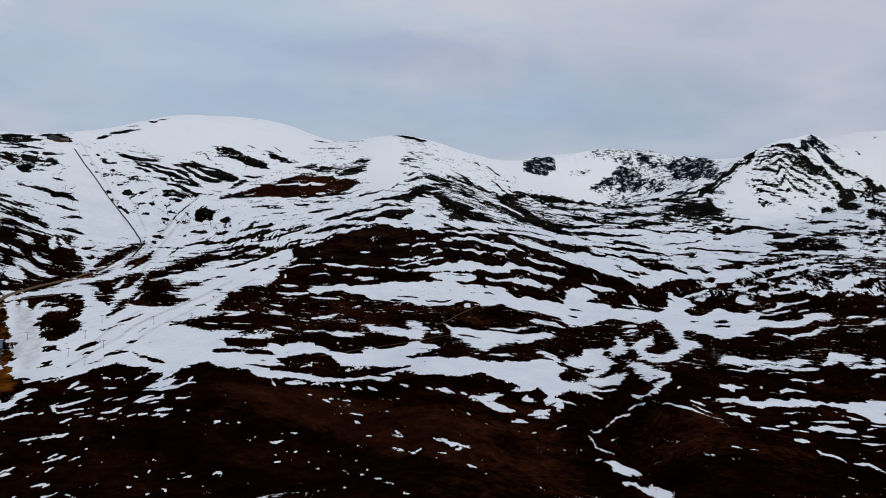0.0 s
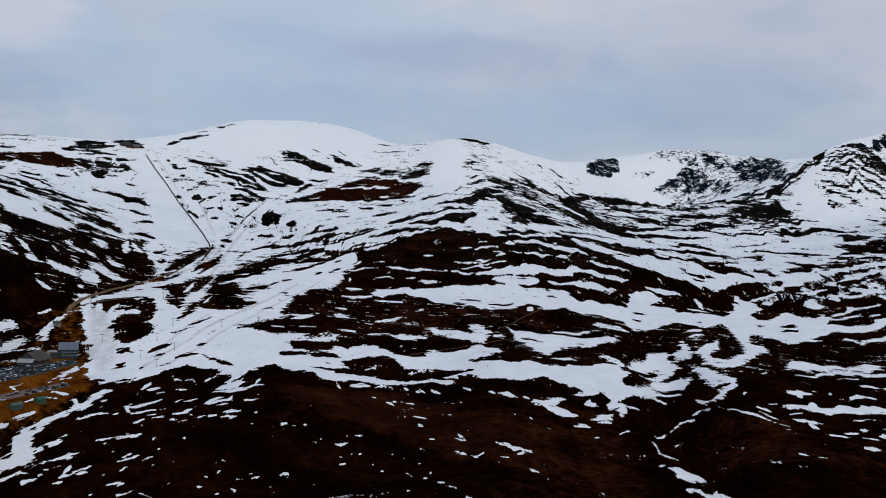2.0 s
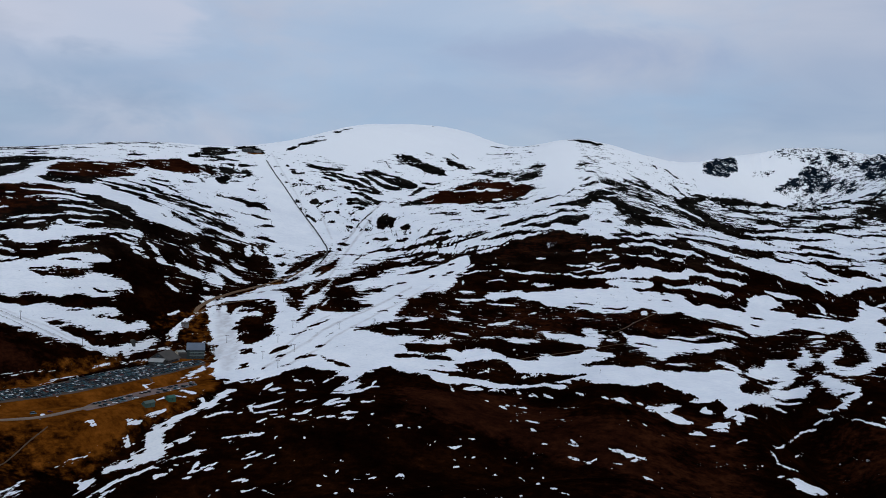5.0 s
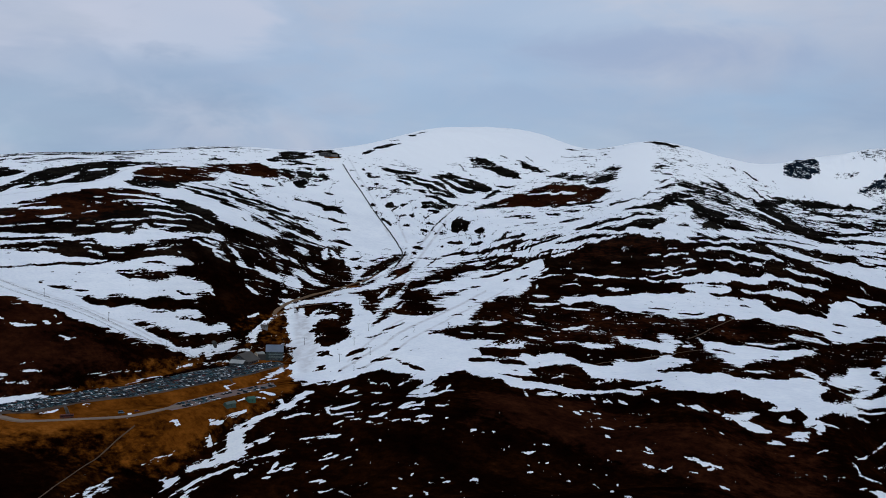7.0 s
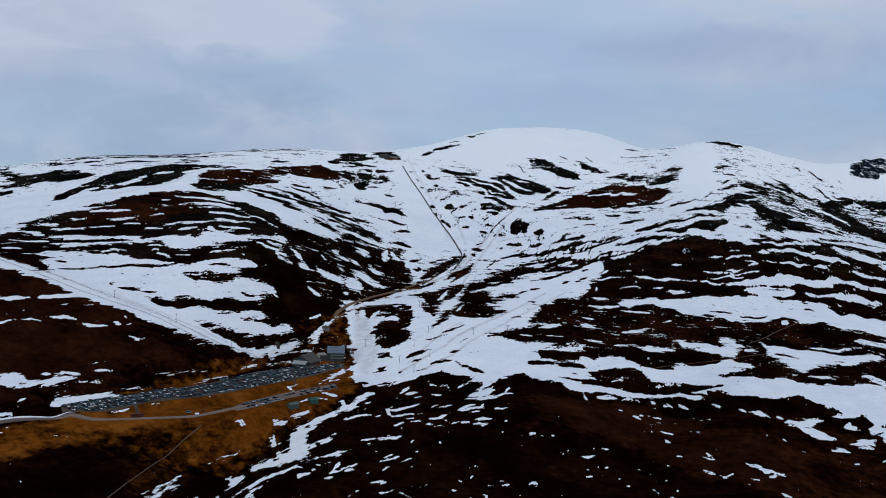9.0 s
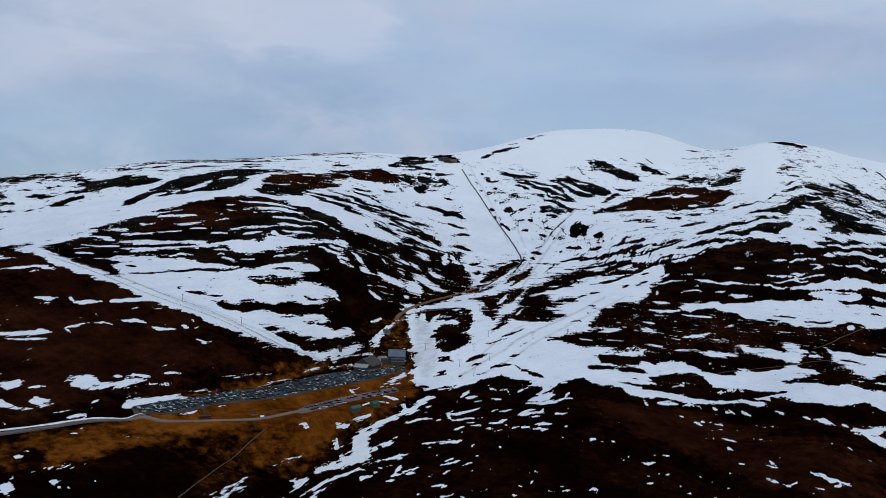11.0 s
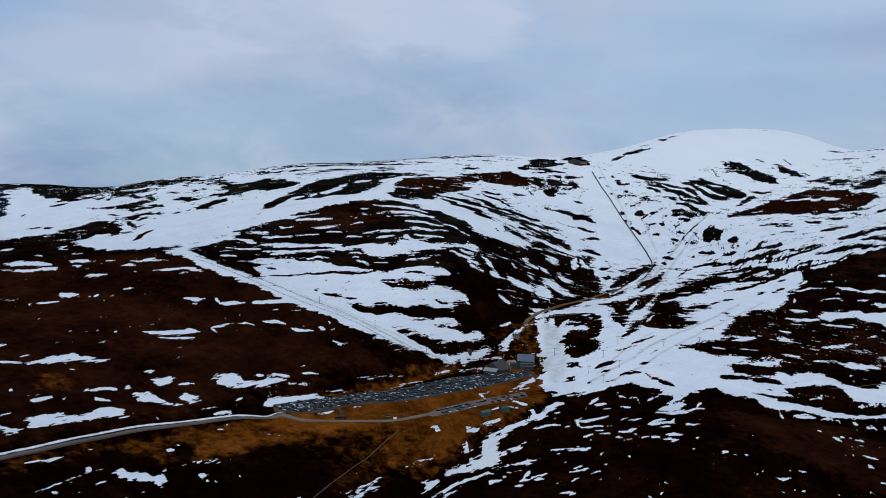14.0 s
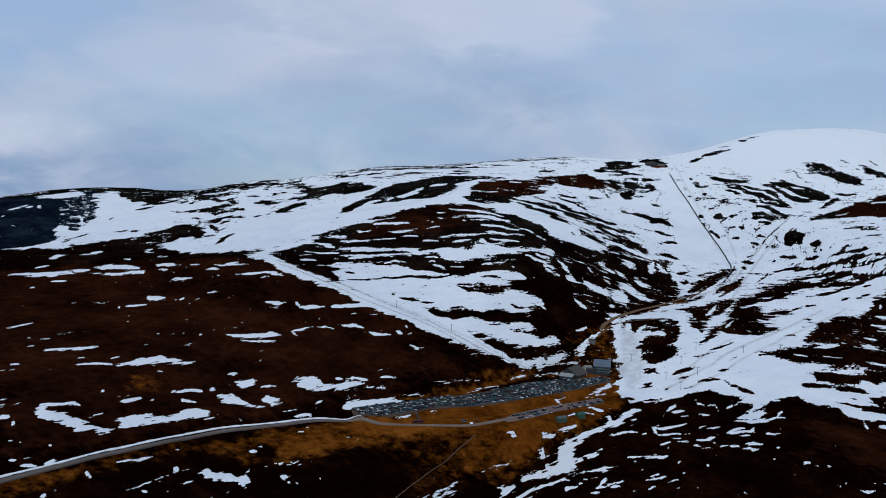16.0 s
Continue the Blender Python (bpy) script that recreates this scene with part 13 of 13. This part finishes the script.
for side in (-0.6, 0.6):
    bm = bmesh.new()
    prev = None
    for i, c in enumerate(rail_line):
        d = (rail_line[min(i + 1, len(rail_line) - 1)] - rail_line[max(i - 1, 0)]).normalized()
        s = Vector((-d.y, d.x, 0))
        ring = [bm.verts.new(c + s * (side + a) + Vector((0, 0, level[i] + b))) for a, b in ((-0.06, 0.0), (-0.06, 0.18), (0.06, 0.18), (0.06, 0.0))]
        if prev:
            for q in range(3):
                bm.faces.new((prev[q], ring[q], ring[q + 1], prev[q + 1]))
        prev = ring
    part("rail", bm, STEEL, railway)
pier = None
for i in range(1, len(rail_line), 3):
    c = rail_line[i]
    if pier is None:
        pier = part("pier", boxes((-0.7, -0.35, -5.0, 0.7, 0.35, -0.56)), CONCRETE, railway)
        pier.matrix_basis = pose(c.x, c.y, level[i])
    else:
        twin(pier, "pier", pose(c.x, c.y, level[i]), railway)

# top station on the skyline
def top_station():
    x, y = -733, 1815
    h = empty_thing("top_station", pose(x, y, height(x, y) - 0.3, 0, 0, 20), "low dark round station building on the ridge", "building")
    bm = bmesh.new()
    bmesh.ops.create_cone(bm, cap_ends=True, segments=24, radius1=13, radius2=12.4, depth=7, matrix=Matrix.Translation((0, 0, 1.0)))
    part("wall", bm, WALL_DARK, h)
    bm = bmesh.new()
    bmesh.ops.create_cone(bm, cap_ends=True, segments=24, radius1=13.8, radius2=3.0, depth=2.6, matrix=Matrix.Translation((0, 0, 5.8)))
    part("roof", bm, ROOF_SLATE, h)
    part("annexe", boxes((11, -5, -3, 26, 5, 3.0), bevel=0.1), WALL_STONE, h)
    for a in range(200, 341, 20):
        window(h, pose(13.0 * math.cos(radians(a)), 13.0 * math.sin(radians(a)), 1.4, 0, 0, a + 90), 2.2, 1.6)


top_station()


# ---- ski tow pylons and snow fences ----
def tow_pylon():
    bm = tube(bmesh.new(), (0, 0, -0.6), (0, 0, 8.5), 0.24, 0.16, 10)
    p = part("tow_pylon", bm, STEEL)
    part("crossbar", boxes((-1.9, -0.11, 8.1, 1.9, 0.11, 8.4)), STEEL, p)
    bm = bmesh.new()
    tube(bm, (-1.8, -0.08, 7.95), (-1.8, 0.08, 7.95), 0.32, 0.32, 12)
    wheel = part("cable_wheel", bm, RUBBER, p)
    twin(wheel, "cable_wheel", pose(3.6, 0, 0), p)
    part("footing", boxes((-0.6, -0.6, -1.0, 0.6, 0.6, 0.25), bevel=0.05), CONCRETE, p)
    return tagged(p, "steel ski tow pylon with a crossbar, standing in snow", "pylon", "tow pylons")


pylon = None
for x, y in ((-376, 1077), (-381, 1041), (-385, 1005), (-363, 993), (-330, 1113), (-412, 1144), (-437, 1027), (-357, 1029), (-300, 1165), (-268, 1225)):
    m = pose(x, y, height(x, y) + 0.3, 0, 0, 30)
    if pylon is None:
        pylon = tow_pylon()
        pylon.matrix_basis = m
    else:
        copy_thing(pylon, m)
for x, y in ((-760, 774), (-700, 800), (-640, 829), (-580, 852), (-535, 890), (-749, 1782), (-698, 1691), (-657, 1622), (-622, 1564), (-592, 1516), (-566, 1478), (-542, 1443)):
    copy_thing(pylon, pose(x, y, height(x, y) + 0.3, 0, 0, -30))

FENCE_WOOD = surface("weathered_fence_wood", (0.085, 0.07, 0.055), 0.9, grain=0.8)


def snow_fence(points, label):
    """Posts with three boards between them, along the piste."""
    line = curve_through(points, 7.0)
    f = empty_thing("snow_fence", Matrix(), label, "fence", "snow fences")
    post = None
    tops = []
    for c in line:
        z = height(c.x, c.y) + 0.3
        tops.append(Vector((c.x, c.y, z)))
        if post is None:
            post = part("post", boxes((-0.09, -0.09, -0.8, 0.09, 0.09, 1.5)), FENCE_WOOD, f)
            post.matrix_basis = pose(c.x, c.y, z)
        else:
            twin(post, "post", pose(c.x, c.y, z), f)
    for a, b in zip(tops, tops[1:]):
        s = Vector((a.y - b.y, b.x - a.x, 0)).normalized() * 0.12
        up = Vector((0, 0, 0.16))
        for h in (0.5, 1.15):
            bm = bmesh.new()
            q = [bm.verts.new(v + Vector((0, 0, h)) + s) for v in (a, b, b + up, a + up)]
            w = [bm.verts.new(v + Vector((0, 0, h)) + s * 1.4) for v in (a, b, b + up, a + up)]
            bm.faces.new(q)
            bm.faces.new(w[::-1])
            for i in range(4):
                bm.faces.new((q[i], w[i], w[(i + 1) % 4], q[(i + 1) % 4]))
            part("board", bm, FENCE_WOOD, f)
    return f


snow_fence([(-771, 771), (-721, 784), (-677, 812), (-629, 835), (-578, 851), (-542, 878), (-514, 921)], "long weathered wooden snow fence beside the piste")
snow_fence([(-760, 764), (-714, 776), (-668, 800), (-620, 824), (-572, 842), (-538, 866)], "weathered wooden snow fence along the piste edge")
snow_fence([(-469, 1037), (-451, 1015), (-444, 989)], "short weathered wooden snow fence near the station")
snow_fence([(-372, 1640), (-388, 1600), (-402, 1560), (-412, 1530)], "wooden snow fence beside a snow-filled track")


# ---- stairways on the banks, and vehicles on the lower road ----
def stairway(start, end, label):
    """Timber steps between two stringers and a handrail, laid on the bank."""
    a = Vector((*start, height(*start) + 0.25))
    b = Vector((*end, height(*end) + 0.25))
    run = b - a
    n = max(6, int(abs(run.z) / 0.18))
    flat_run = Vector((run.x, run.y, 0))
    face = math.degrees(math.atan2(flat_run.y, flat_run.x))
    s = empty_thing("stairway", pose(*a, 0, 0, face), label, "stairs", "bank stairways")
    length = flat_run.length
    places = [Vector((length * (i + 0.5) / n, 0, max(height(*(Vector((a.x, a.y)) + Vector((flat_run.x, flat_run.y)) * (i + 0.5) / n)) - a.z + 0.45, -99))) for i in range(n)]
    tread = None
    for p in places:
        if tread is None:
            tread = part("tread", boxes((-length / n * 0.55, -1.1, -0.06, length / n * 0.55, 1.1, 0.06)), FENCE_WOOD, s)
            tread.matrix_basis = pose(*p)
        else:
            twin(tread, "tread", pose(*p), s)
    for side in (-1.15, 1.15):
        bm, rail = bmesh.new(), bmesh.new()
        for p, q in zip(places, places[1:]):
            tube(bm, (p.x, side, p.z - 0.15), (q.x, side, q.z - 0.15), 0.16, 0.16, 4)
            tube(rail, (p.x, side, p.z + 1.0), (q.x, side, q.z + 1.0), 0.06, 0.06, 6)
        part("stringer", bm, FENCE_WOOD, s)
        part("handrail", rail, FENCE_WOOD, s)
        post = None
        for p in places[::4]:
            if post is None:
                post = part("post", boxes((-0.06, -0.06, -0.8, 0.06, 0.06, 1.0)), FENCE_WOOD, s)
                post.matrix_basis = pose(p.x, side, p.z)
            else:
                twin(post, "post", pose(p.x, side, p.z), s)
    return s


stairway((-500, 673), (-482, 656), "dark timber steps down the grassy bank below the cars")
stairway((-453, 858), (-438, 851), "dark timber steps between the two car parks")
stairway((-436, 957), (-427, 949), "short dark timber steps near the station")


def bus(x, y, face):
    paint = surface("dark_red_coachwork", (0.075, 0.018, 0.012), 0.5, grain=2, spec=0.2)
    z = lot_height(TERRACE_PLANE, x, y) + 0.2
    bm = boxes((-5.2, -1.22, 0.45, 5.2, 1.22, 2.95), bevel=0.14)
    b = part("bus", bm, paint)
    b.matrix_basis = pose(x, y, z, 0, 0, face)
    for side in (-1, 1):
        for i in range(5):
            x0 = -4.6 + i * 1.85
            part("window", boxes((x0, side * 1.225 - 0.02, 1.55, x0 + 1.65, side * 1.225 + 0.02, 2.45)), GLASS_DARK, b)
    part("windscreen", boxes((5.19, -1.05, 1.3, 5.23, 1.05, 2.6)), GLASS_DARK, b)
    part("roof_hatch", boxes((-1.2, -0.6, 2.95, 0.2, 0.6, 3.1), bevel=0.03), paint, b)
    wheel_bm = tube(bmesh.new(), (0, -0.15, 0), (0, 0.15, 0), 0.48, 0.48, 14)
    wheel = part("wheel", wheel_bm, RUBBER, b, "black rubber tyre")
    wheel.matrix_basis = pose(3.2, 1.1, 0.48)
    for px, py in ((3.2, -1.1), (-2.9, 1.1), (-2.9, -1.1)):
        twin(wheel, "wheel", pose(px, py, 0.48), b)
    return tagged(b, "dark red single-deck bus standing on the lower road", "bus")


bus(-483, 652, 51)
for kind, x, y, face in (("van", -457, 688, 55), ("saloon_car", -450, 700, 62)):
    copy_thing(first[kind], pose(x, y, lot_height(TERRACE_PLANE, x, y) + 0.2, 0, 0, face))["label"] = "pale " + ("van" if kind == "van" else "saloon car") + " standing on the lower road"
